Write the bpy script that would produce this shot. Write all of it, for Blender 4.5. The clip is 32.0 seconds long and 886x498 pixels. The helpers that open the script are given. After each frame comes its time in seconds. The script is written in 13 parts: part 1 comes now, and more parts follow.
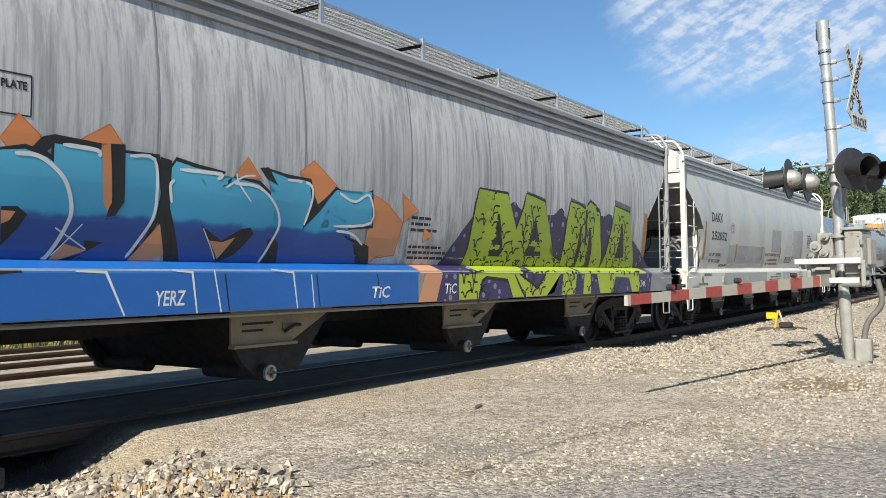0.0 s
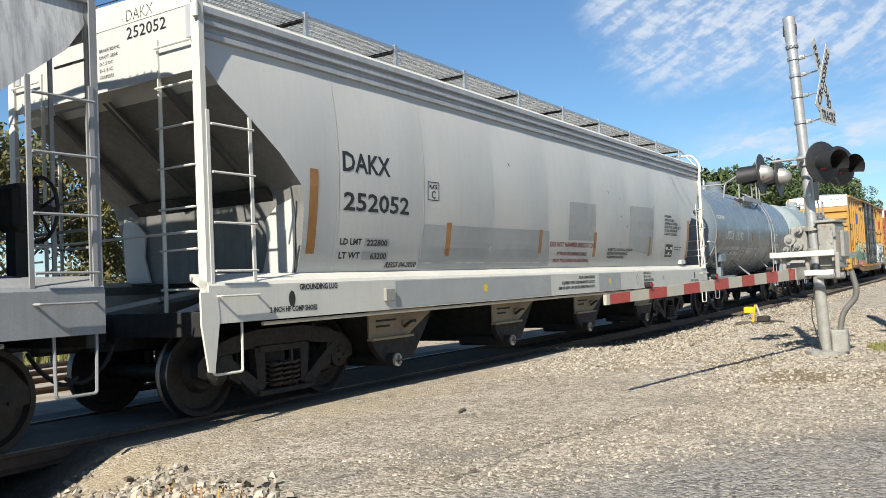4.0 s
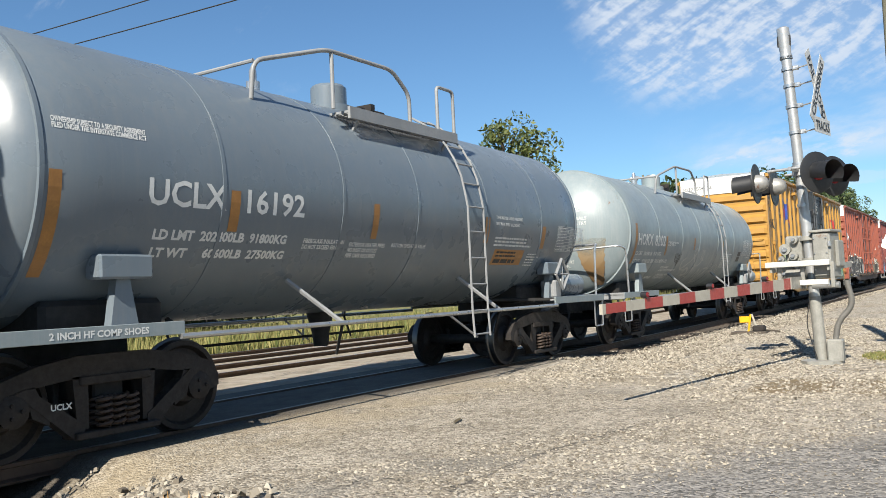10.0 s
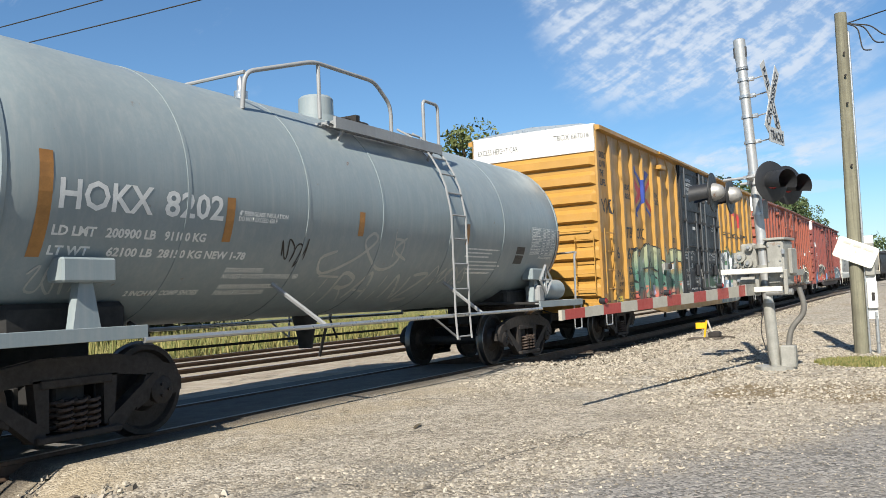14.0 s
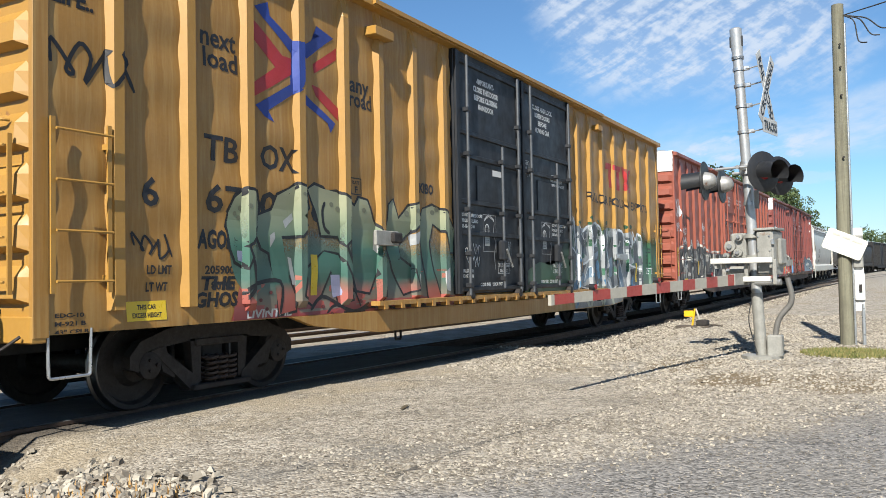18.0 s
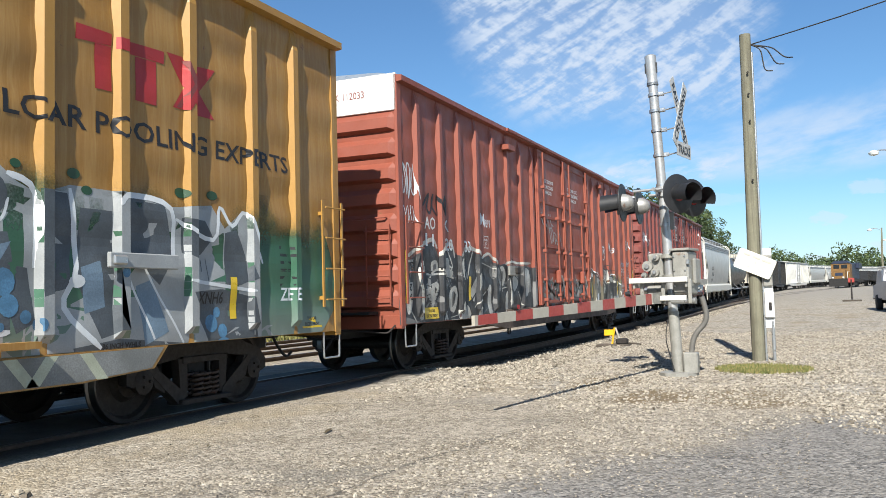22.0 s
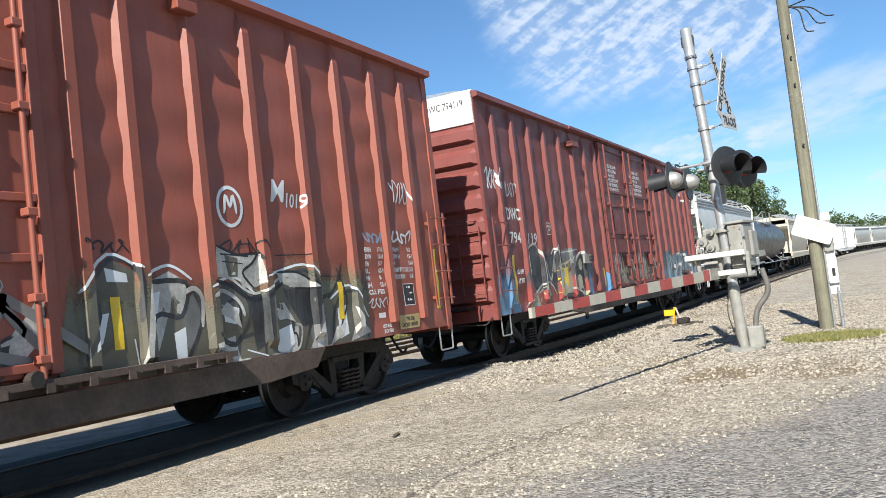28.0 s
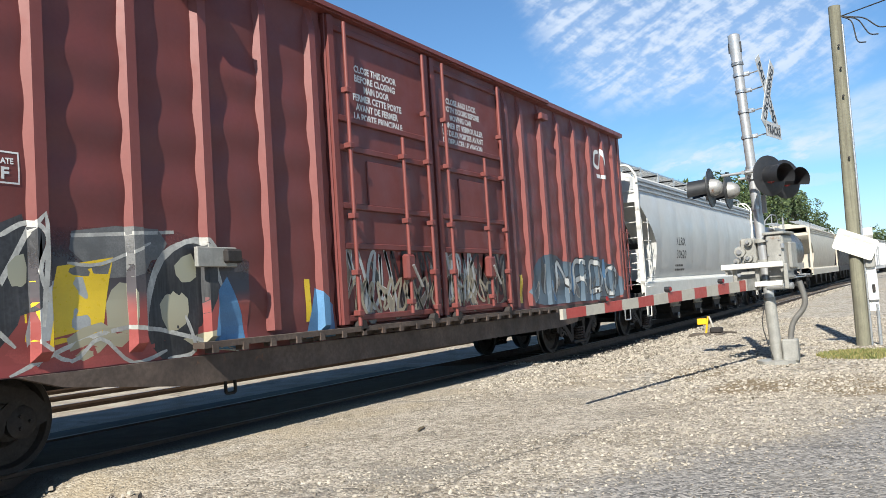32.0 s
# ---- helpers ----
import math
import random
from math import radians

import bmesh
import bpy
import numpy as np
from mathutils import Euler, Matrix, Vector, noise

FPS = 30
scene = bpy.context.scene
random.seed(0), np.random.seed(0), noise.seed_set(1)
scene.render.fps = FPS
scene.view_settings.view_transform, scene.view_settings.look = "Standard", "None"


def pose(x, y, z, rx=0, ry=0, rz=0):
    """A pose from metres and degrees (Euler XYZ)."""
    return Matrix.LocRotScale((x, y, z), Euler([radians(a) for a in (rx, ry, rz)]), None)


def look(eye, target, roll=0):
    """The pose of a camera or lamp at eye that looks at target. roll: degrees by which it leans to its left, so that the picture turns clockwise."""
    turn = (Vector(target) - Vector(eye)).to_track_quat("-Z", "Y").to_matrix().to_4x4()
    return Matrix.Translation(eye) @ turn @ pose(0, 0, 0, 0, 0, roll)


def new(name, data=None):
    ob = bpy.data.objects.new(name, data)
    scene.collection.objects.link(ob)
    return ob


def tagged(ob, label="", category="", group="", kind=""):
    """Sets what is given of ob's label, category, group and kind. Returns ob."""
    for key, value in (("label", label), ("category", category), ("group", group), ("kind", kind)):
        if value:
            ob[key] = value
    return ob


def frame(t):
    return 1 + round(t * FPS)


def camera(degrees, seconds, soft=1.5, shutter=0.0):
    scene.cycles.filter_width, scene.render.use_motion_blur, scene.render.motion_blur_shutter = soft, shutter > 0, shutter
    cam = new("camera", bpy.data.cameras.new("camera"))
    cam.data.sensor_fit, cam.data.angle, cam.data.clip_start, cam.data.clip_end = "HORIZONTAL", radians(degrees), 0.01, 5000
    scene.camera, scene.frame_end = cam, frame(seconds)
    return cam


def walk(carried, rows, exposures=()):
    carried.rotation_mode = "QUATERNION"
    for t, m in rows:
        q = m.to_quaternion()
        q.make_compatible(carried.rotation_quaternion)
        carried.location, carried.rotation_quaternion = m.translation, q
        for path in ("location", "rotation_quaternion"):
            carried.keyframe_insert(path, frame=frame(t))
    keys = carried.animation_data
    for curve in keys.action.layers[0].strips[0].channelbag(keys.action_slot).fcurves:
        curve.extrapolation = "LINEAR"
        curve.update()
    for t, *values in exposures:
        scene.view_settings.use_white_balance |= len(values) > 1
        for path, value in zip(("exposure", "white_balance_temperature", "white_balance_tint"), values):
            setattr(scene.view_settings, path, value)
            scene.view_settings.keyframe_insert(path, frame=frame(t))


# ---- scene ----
cam = camera(55.38, 32.0, soft=0.5)
EYE = Vector((0.0, 0.0, 1.25))
# seconds, yaw left of the track, pitch, lean
LOOKS = [
    (0.0, 34.00, 2.17, -0.67),
    (0.5, 34.54, 2.47, -1.29),
    (1.0, 34.65, 2.63, -1.78),
    (1.5, 34.75, 2.59, -2.03),
    (2.0, 34.67, 2.53, -2.30),
    (2.5, 33.71, 2.55, -2.39),
    (3.0, 33.15, 2.38, -2.20),
    (3.5, 32.72, 2.43, -2.25),
    (4.0, 32.52, 2.47, -2.56),
    (4.5, 32.42, 2.54, -2.37),
    (6.5, 32.63, 2.97, -2.78),
    (7.0, 32.62, 3.05, -2.72),
    (7.5, 32.59, 3.10, -2.73),
    (8.0, 32.54, 3.11, -2.70),
    (8.5, 32.54, 3.15, -2.82),
    (9.0, 32.44, 3.15, -2.80),
    (9.5, 32.39, 3.10, -2.80),
    (10.0, 32.21, 3.12, -2.60),
    (10.5, 31.24, 3.23, -2.64),
    (11.0, 31.22, 3.15, -2.58),
    (11.5, 31.13, 3.14, -2.67),
    (12.0, 31.09, 3.33, -2.70),
    (12.5, 30.97, 3.38, -2.57),
    (13.0, 30.56, 3.36, -2.51),
    (13.5, 29.90, 3.37, -2.51),
    (14.0, 29.53, 3.36, -2.34),
    (14.5, 29.44, 3.26, -2.07),
    (16.5, 29.13, 2.25, -1.52),
    (17.0, 29.07, 2.02, -1.47),
    (17.5, 29.07, 2.05, -1.40),
    (18.0, 28.96, 2.16, -1.05),
    (18.5, 28.32, 2.10, -0.04),
    (19.0, 26.29, 1.99, 0.40),
    (19.5, 24.09, 1.42, 1.37),
    (20.0, 22.73, 2.06, 0.59),
    (20.5, 22.20, 2.39, -1.08),
    (21.0, 23.14, 2.35, -0.04),
    (21.5, 23.10, 2.43, 0.14),
    (22.0, 23.75, 3.48, -1.54),
    (22.5, 25.18, 3.45, -0.93),
    (23.0, 27.17, 1.86, -0.01),
    (23.5, 28.22, 1.90, -2.45),
    (24.0, 29.61, 2.13, -3.84),
    (24.5, 30.02, 2.04, -3.89),
    (25.0, 30.56, 2.62, -4.96),
    (25.5, 27.79, 3.91, -3.84),
    (27.5, 27.51, 3.68, -6.83),
    (28.0, 27.19, 3.55, -6.60),
    (28.5, 27.18, 3.57, -6.38),
    (29.0, 27.29, 3.57, -6.39),
    (29.5, 27.38, 3.64, -6.28),
    (30.0, 27.49, 3.53, -6.02),
    (30.5, 27.64, 3.39, -5.09),
    (31.0, 27.94, 3.46, -4.47),
    (31.5, 29.31, 3.65, -3.99),
    (32.0, 29.50, 3.49, -3.68),
]


def aim(yaw, pitch, lean):
    y, p = radians(yaw), radians(pitch)
    ahead = Vector((math.cos(y) * math.cos(p), math.sin(y) * math.cos(p), math.sin(p)))
    return look(EYE, EYE + ahead * 10, lean)


EXPOSURE = 0.92
walk(cam, [(t, aim(a, b, c)) for t, a, b, c in LOOKS], [(0.0, EXPOSURE, 6500, 10), (14.5, EXPOSURE, 6450, 10), (19.0, EXPOSURE, 6250, 10), (25.5, EXPOSURE + 0.03, 6250, 10), (28.0, EXPOSURE + 0.12, 6200, 10), (32.0, EXPOSURE + 0.12, 6200, 10)])

# metres that the train has gone, by the second
GONE = [
    (0.0, 0.000), (0.5, 1.665), (1.0, 3.333), (1.5, 5.006), (2.0, 6.685), (2.5, 8.371),
    (3.0, 10.066), (3.5, 11.766), (4.0, 13.467), (4.5, 15.163), (6.5, 21.958), (7.0, 23.657),
    (7.5, 25.357), (8.0, 27.059), (8.5, 28.765), (9.0, 30.476), (9.5, 32.191), (10.0, 33.906),
    (10.5, 35.619), (11.0, 37.325), (11.5, 39.022), (12.0, 40.711), (12.5, 42.402), (13.0, 44.103),
    (13.5, 45.819), (14.0, 47.548), (14.5, 49.287), (16.5, 56.213), (17.0, 57.904), (17.5, 59.585),
    (18.0, 61.256), (18.5, 62.917), (19.0, 64.580), (19.5, 66.248), (20.0, 67.921), (20.5, 69.597),
    (21.0, 71.277), (21.5, 72.961), (22.0, 74.645), (22.5, 76.321), (23.0, 77.981), (23.5, 79.625),
    (24.0, 81.256), (24.5, 82.879), (25.0, 84.498), (25.5, 86.116), (27.5, 92.665), (28.0, 94.323),
    (28.5, 95.978), (29.0, 97.630), (29.5, 99.278), (30.0, 100.921), (30.5, 102.550), (31.0, 104.164),
    (31.5, 105.760), (32.0, 107.337),
]

TRACK_Y = 7.72
SUN_AZ, SUN_EL = radians(12), radians(39.5)


def gone(t):
    return float(np.interp(t, [a for a, _ in GONE], [b for _, b in GONE]))


# ---- sky, sun ----
world = bpy.data.worlds.new("sky")
scene.world = world
world.use_nodes = True
wt = world.node_tree
wn, wl = wt.nodes, wt.links
for n in list(wn):
    wn.remove(n)
w_out = wn.new("ShaderNodeOutputWorld")
w_bg = wn.new("ShaderNodeBackground")
w_bg.inputs["Strength"].default_value = 0.0545
w_sky = wn.new("ShaderNodeTexSky")
w_sky.sky_type = "NISHITA"
w_sky.sun_disc = False
w_sky.sun_elevation = SUN_EL
w_sky.sun_rotation = radians(258)
w_sky.air_density, w_sky.dust_density, w_sky.ozone_density = 1.0, 0.1, 2.5
w_tc = wn.new("ShaderNodeTexCoord")
w_sep = wn.new("ShaderNodeSeparateXYZ")
wl.new(w_tc.outputs["Generated"], w_sep.inputs[0])


def wmath(op, a, b=None, clamp=False):
    n = wn.new("ShaderNodeMath")
    n.operation, n.use_clamp = op, clamp
    for i, v in enumerate((a, b)):
        if v is None:
            continue
        if isinstance(v, (int, float)):
            n.inputs[i].default_value = v
        else:
            wl.new(v, n.inputs[i])
    return n.outputs[0]


# clouds, laid out by bearing and height in degrees
w_az = wmath("MULTIPLY", wmath("ARCTAN2", w_sep.outputs[1], w_sep.outputs[0]), 57.296)
w_el = wmath("MULTIPLY", wmath("ARCSINE", w_sep.outputs[2]), 57.296)
w_com = wn.new("ShaderNodeCombineXYZ")
wl.new(w_az, w_com.inputs[0])
wl.new(w_el, w_com.inputs[1])


def wnoise(along, across, turn, detail, rough, dist=0.0):
    """Noise drawn out along a slant; along and across are waves to the degree."""
    m = wn.new("ShaderNodeMapping")
    m.vector_type = "TEXTURE"
    m.inputs["Rotation"].default_value = (0, 0, radians(turn))
    m.inputs["Scale"].default_value = (1 / along, 1 / across, 1)
    wl.new(w_com.outputs[0], m.inputs["Vector"])
    n = wn.new("ShaderNodeTexNoise")
    n.inputs["Scale"].default_value = 1.0
    n.inputs["Detail"].default_value = detail
    n.inputs["Roughness"].default_value = rough
    n.inputs["Distortion"].default_value = dist
    wl.new(m.outputs[0], n.inputs["Vector"])
    return n.outputs[0]


def wstep(v, lo, hi):
    n = wn.new("ShaderNodeMapRange")
    n.interpolation_type = "SMOOTHSTEP"
    n.inputs["From Min"].default_value, n.inputs["From Max"].default_value = lo, hi
    wl.new(v, n.inputs["Value"])
    return n.outputs[0]


def wmul(*vs):
    out = vs[0]
    for v in vs[1:]:
        out = wmath("MULTIPLY", out, v)
    return out


w_wob = wmath("MULTIPLY", wmath("SUBTRACT", wnoise(0.16, 0.3, -25, 5, 0.6), 0.5), 9.0)
w_azw, w_elw = wmath("ADD", w_az, w_wob), wmath("ADD", w_el, wmath("MULTIPLY", w_wob, 0.45))
# a rippled high bank, up from the left end of a slanting lower edge
w_lean = wmath("ADD", w_azw, wmath("MULTIPLY", wmath("SUBTRACT", w_el, 13.0), -0.55))
w_bank = wmul(wstep(w_azw, 0.0, 6.0), wstep(w_lean, 21.5, 16.5), wstep(w_elw, 10.6, 13.6), wstep(w_el, 34.0, 22.0))
w_rip = wmath("ADD", wmath("MULTIPLY", wnoise(0.22, 1.05, -28, 6, 0.62, 0.4), 0.6), wmath("MULTIPLY", wnoise(0.9, 1.5, 20, 4, 0.6), 0.4))
w_high = wmul(w_bank, wmath("ADD", wmath("MULTIPLY", wstep(w_rip, 0.42, 0.60), 0.62), 0.20))
# a soft bank lower down, thicker to the right
w_top = wmath("ADD", w_elw, wmath("MULTIPLY", w_az, 0.12))
w_soft = wmul(wstep(w_el, 6.6, 8.4), wstep(w_top, 12.4, 9.8), wstep(w_azw, 20.0, 9.0), wstep(wnoise(0.10, 0.35, -8, 6, 0.6), 0.36, 0.60), 0.62)
w_puff = wmul(wstep(wmath("ABSOLUTE", wmath("SUBTRACT", w_elw, wmath("ADD", 8.6, wmath("MULTIPLY", w_az, -0.06)))), 1.1, 0.2), wstep(wmath("ABSOLUTE", wmath("SUBTRACT", w_az, 9.5)), 7.5, 4.0), wstep(wnoise(0.25, 0.6, -10, 6, 0.6), 0.42, 0.62), 0.8)


def wspot(a, e, ra, re, k):
    d = wmath("ADD", wmath("POWER", wmath("DIVIDE", wmath("SUBTRACT", w_az, a), ra), 2.0), wmath("POWER", wmath("DIVIDE", wmath("SUBTRACT", w_el, e), re), 2.0))
    return wmul(wstep(wmath("ADD", d, wmath("MULTIPLY", wmath("SUBTRACT", wnoise(0.9, 1.6, 0, 6, 0.6), 0.5), 3.0)), 1.1, 0.3), k)


w_heap = wmul(wstep(w_el, 3.6, 2.2), wstep(w_az, 9.0, 3.0), wstep(wnoise(0.28, 0.9, 0, 7, 0.6), 0.44, 0.60), 0.75)
w_wisp = wmul(wstep(wnoise(0.10, 0.24, -30, 7, 0.65, 0.5), 0.60, 0.75), wstep(w_el, 10.0, 16.0), 0.28)
w_cloud = w_high
w_haze = wmul(wstep(w_el, 7.0, 0.0), 0.4)
for w_more in (w_soft, w_puff, w_heap, w_wisp, w_haze, wspot(-0.8, 4.4, 1.2, 0.5, 0.45), wspot(-3.2, 6.2, 1.4, 0.5, 0.4), wspot(6.0, 6.0, 3.0, 0.5, 0.25)):
    w_cloud = wmath("MAXIMUM", w_cloud, w_more)
w_mix = wn.new("ShaderNodeMix")
w_mix.data_type = "RGBA"
wl.new(w_cloud, w_mix.inputs["Factor"])
w_tint = wn.new("ShaderNodeMix")
w_tint.data_type, w_tint.blend_type = "RGBA", "MULTIPLY"
w_tint.inputs["Factor"].default_value = 1.0
wl.new(w_sky.outputs[0], w_tint.inputs[6])
w_tint.inputs[7].default_value = (0.80, 1.06, 1.22, 1)
wl.new(w_tint.outputs[2], w_mix.inputs[6])
w_mix.inputs[7].default_value = (7.4, 8.1, 9.0, 1)
wl.new(w_mix.outputs[2], w_bg.inputs["Color"])
wl.new(w_bg.outputs[0], w_out.inputs["Surface"])

sun_data = bpy.data.lights.new("sun", "SUN")
sun_data.energy, sun_data.angle, sun_data.color = 5.0, radians(0.55), (1.0, 0.93, 0.81)
sun = new("sun", sun_data)
sun_to = Vector((math.cos(SUN_AZ) * math.cos(SUN_EL), math.sin(SUN_AZ) * math.cos(SUN_EL), -math.sin(SUN_EL)))
sun.matrix_world = look(Vector((0, 0, 60)) - sun_to * 30, Vector((0, 0, 60)))


# ---- materials ----
def mat(name, col, rough=0.6, metal=0.0, var=0.12, scale=2.0, fine=60.0, streak=0.0, streak_col=None,
        rust=0.0, rust_col=(0.16, 0.07, 0.03), bump=0.0, bump_scale=80.0, coat=0.0, per_object=0.0, clearness=None):
    m = bpy.data.materials.new(name)
    m.use_nodes = True
    nt = m.node_tree
    nd, lk = nt.nodes, nt.links
    bsdf = nd["Principled BSDF"]
    tc = nd.new("ShaderNodeTexCoord")

    def noise_tex(sc, detail=4.0, stretch=None, rough_=0.55):
        n = nd.new("ShaderNodeTexNoise")
        n.inputs["Scale"].default_value = sc
        n.inputs["Detail"].default_value = detail
        n.inputs["Roughness"].default_value = rough_
        if stretch:
            mp = nd.new("ShaderNodeMapping")
            mp.inputs["Scale"].default_value = stretch
            lk.new(tc.outputs["Object"], mp.inputs["Vector"])
            lk.new(mp.outputs[0], n.inputs["Vector"])
        else:
            lk.new(tc.outputs["Object"], n.inputs["Vector"])
        return n.outputs[0]

    def ramp(src, lo, hi, a=0.0, b=1.0):
        r = nd.new("ShaderNodeMapRange")
        r.inputs["From Min"].default_value, r.inputs["From Max"].default_value = lo, hi
        r.inputs["To Min"].default_value, r.inputs["To Max"].default_value = a, b
        lk.new(src, r.inputs["Value"])
        return r.outputs[0]

    def mixc(fac, a, b, blend="MIX"):
        n = nd.new("ShaderNodeMix")
        n.data_type, n.blend_type = "RGBA", blend
        for sock, v in ((n.inputs["Factor"], fac), (n.inputs[6], a), (n.inputs[7], b)):
            if isinstance(v, (int, float)):
                sock.default_value = v
            elif isinstance(v, tuple):
                sock.default_value = (*v[:3], 1)
            else:
                lk.new(v, sock)
        return n.outputs[2]

    c = mixc(ramp(noise_tex(scale), 0.3, 0.7), tuple(v * (1 - var) for v in col), tuple(min(1, v * (1 + var)) for v in col))
    c = mixc(ramp(noise_tex(fine, 3), 0.35, 0.65, 0, 0.5), c, tuple(v * (1 - var * 1.3) for v in col))
    if per_object:
        oi = nd.new("ShaderNodeObjectInfo")
        c = mixc(ramp(oi.outputs["Random"], 0, 1, 0, per_object), c, tuple(v * 0.45 for v in col))
    if streak:
        s = ramp(noise_tex(1.0, 5, (9.0, 9.0, 0.35), 0.7), 0.46, 0.68, 0, streak)
        c = mixc(s, c, streak_col or tuple(v * 0.5 for v in col))
        s2 = ramp(noise_tex(1.0, 4, (26.0, 26.0, 0.8), 0.6), 0.5, 0.72, 0, streak * 0.8)
        c = mixc(s2, c, streak_col or tuple(v * 0.55 for v in col))
    if rust:
        s = ramp(noise_tex(3.1, 9, None, 0.72), 0.66 - 0.14 * rust, 0.70, 0, 0.85)
        c = mixc(s, c, rust_col)
    lk.new(c, bsdf.inputs["Base Color"])
    lk.new(ramp(noise_tex(scale * 3.1, 5), 0.3, 0.7, max(0.03, rough - 0.12), min(1.0, rough + 0.12)), bsdf.inputs["Roughness"])
    bsdf.inputs["Metallic"].default_value = metal
    if coat:
        bsdf.inputs["Coat Weight"].default_value = coat
    if bump:
        b = nd.new("ShaderNodeBump")
        b.inputs["Strength"].default_value = 0.6
        b.inputs["Distance"].default_value = bump
        lk.new(noise_tex(bump_scale, 5), b.inputs["Height"])
        lk.new(b.outputs[0], bsdf.inputs["Normal"])
    return m


M_GREY1 = mat("weathered_grey_paint", (0.46, 0.468, 0.47), 0.5, 0, 0.10, 0.8, 30, streak=1.0, streak_col=(0.225, 0.23, 0.235), bump=0.002, bump_scale=9)
M_GREY1_TRIM = mat("grey_trim_paint", (0.238, 0.246, 0.251), 0.5, 0, 0.15, 2, streak=0.2)
M_GUSSET = mat("tan_grey_gusset_paint", (0.240, 0.185, 0.112), 0.6, 0, 0.14, 3, 40, streak=0.2, rust=0.2)
# two hopper end paints, darkened to hold the shade between the cars
M_ENDSHADE = mat("shaded_end_paint", (0.085, 0.085, 0.0833), 0.7, 0, 0.25, 3, 40, streak=0.3)
M_SLOPESHADE = mat("shaded_slope_paint", (0.17, 0.17, 0.162), 0.6, 0, 0.2, 3, 40, streak=0.35)
M_BARSTEEL = mat("dull_bar_steel", (0.111, 0.119, 0.128), 0.45, 0.5, 0.2, 6)
M_CAPMETAL = mat("dull_cap_metal", (0.357, 0.365, 0.357), 0.5, 0.5, 0.25, 12)
M_OFFWHITE = mat("off_white_paint", (0.459, 0.463, 0.442), 0.42, 0, 0.05, 0.6, 25, streak=0.22, streak_col=(0.357, 0.365, 0.348), bump=0.0015, bump_scale=6)
M_OFFWHITE_TRIM = mat("off_white_trim", (0.52, 0.515, 0.47), 0.45, 0, 0.06, 2, 40, streak=0.12, rust=0.12)
M_BAND = mat("eave_grey_paint", (0.340, 0.357, 0.374), 0.45, 0, 0.08, 1.5, 40, streak=0.35)
M_PATCH = mat("grey_patch_paint", (0.306, 0.319, 0.315), 0.5, 0, 0.07, 2)
M_TANK1 = mat("blue_grey_tank_paint", (0.122, 0.152, 0.180), 0.32, 0, 0.06, 0.7, 30, streak=0.28, streak_col=(0.170, 0.183, 0.187), bump=0.0015, bump_scale=4)
M_TANK2 = mat("pale_grey_tank_paint", (0.195, 0.236, 0.25), 0.42, 0, 0.07, 0.7, 30, streak=0.35, streak_col=(0.281, 0.297, 0.293), rust=0.02, bump=0.0015, bump_scale=4)
M_TANK3 = mat("black_tank_paint", (0.0298, 0.0306, 0.034), 0.4, 0, 0.25, 1, streak=0.5, streak_col=(0.0765, 0.0765, 0.0765))
M_YELLOW = mat("faded_yellow_paint", (0.295, 0.152, 0.032), 0.5, 0, 0.10, 0.9, 24, streak=0.45, streak_col=(0.425, 0.281, 0.102), rust=0.03, bump=0.003, bump_scale=5)
M_YELLOW_RIB = mat("bright_yellow_paint", (0.35, 0.19, 0.038), 0.45, 0, 0.08, 2, 30, rust=0.05)
M_RED1 = mat("oxide_red_paint", (0.262, 0.072, 0.045), 0.55, 0, 0.12, 0.9, 24, streak=0.35, streak_col=(0.170, 0.0527, 0.0357), bump=0.003, bump_scale=5)
M_RED1_RIB = mat("oxide_red_rib", (0.230, 0.0629, 0.0374), 0.5, 0, 0.10, 2, 30, rust=0.05)
M_RED2 = mat("maroon_paint", (0.140, 0.034, 0.0289), 0.55, 0, 0.12, 0.9, 24, streak=0.3, streak_col=(0.111, 0.034, 0.0306), bump=0.003, bump_scale=5)
M_RED2_RIB = mat("maroon_rib", (0.166, 0.0442, 0.0365), 0.5, 0, 0.10, 2, 30)
M_TAN = mat("tan_paint", (0.468, 0.425, 0.340), 0.5, 0, 0.08, 1, streak=0.3)
M_GRIMESILL = mat("sill_grime", (0.085, 0.062, 0.048), 0.8, 0, 0.45, 1.8, 25, rust=0.3)
M_WHITE = mat("white_paint", (0.62, 0.62, 0.60), 0.5, 0, 0.05, 3)
M_LETTER_W = mat("white_lettering", (0.629, 0.637, 0.620), 0.55, 0, 0.10, 12)
M_LETTER_K = mat("black_lettering", (0.0153, 0.0153, 0.017), 0.5, 0, 0.2, 12)
M_LETTER_R = mat("maroon_lettering", (0.204, 0.051, 0.0425), 0.5, 0, 0.15, 12)
M_ORANGE = mat("amber_reflector", (0.33, 0.15, 0.035), 0.4, 0, 0.2, 8)
M_REFY = mat("yellow_reflector", (0.680, 0.468, 0.017), 0.35, 0, 0.06, 8)
M_DOORBLK = mat("black_door_paint", (0.011, 0.0127, 0.0161), 0.55, 0, 0.25, 1.5, 30, streak=0.3, streak_col=(0.0425, 0.0442, 0.0467))
M_IRON = mat("dark_cast_iron", (0.026, 0.022, 0.020), 0.75, 0.2, 0.3, 6, 50, rust=0.3, rust_col=(0.05, 0.03, 0.02), bump=0.003, bump_scale=60)
M_WHEEL = mat("wheel_steel", (0.028, 0.023, 0.02), 0.65, 0.3, 0.3, 8, 50, rust=0.3, rust_col=(0.05, 0.03, 0.02))
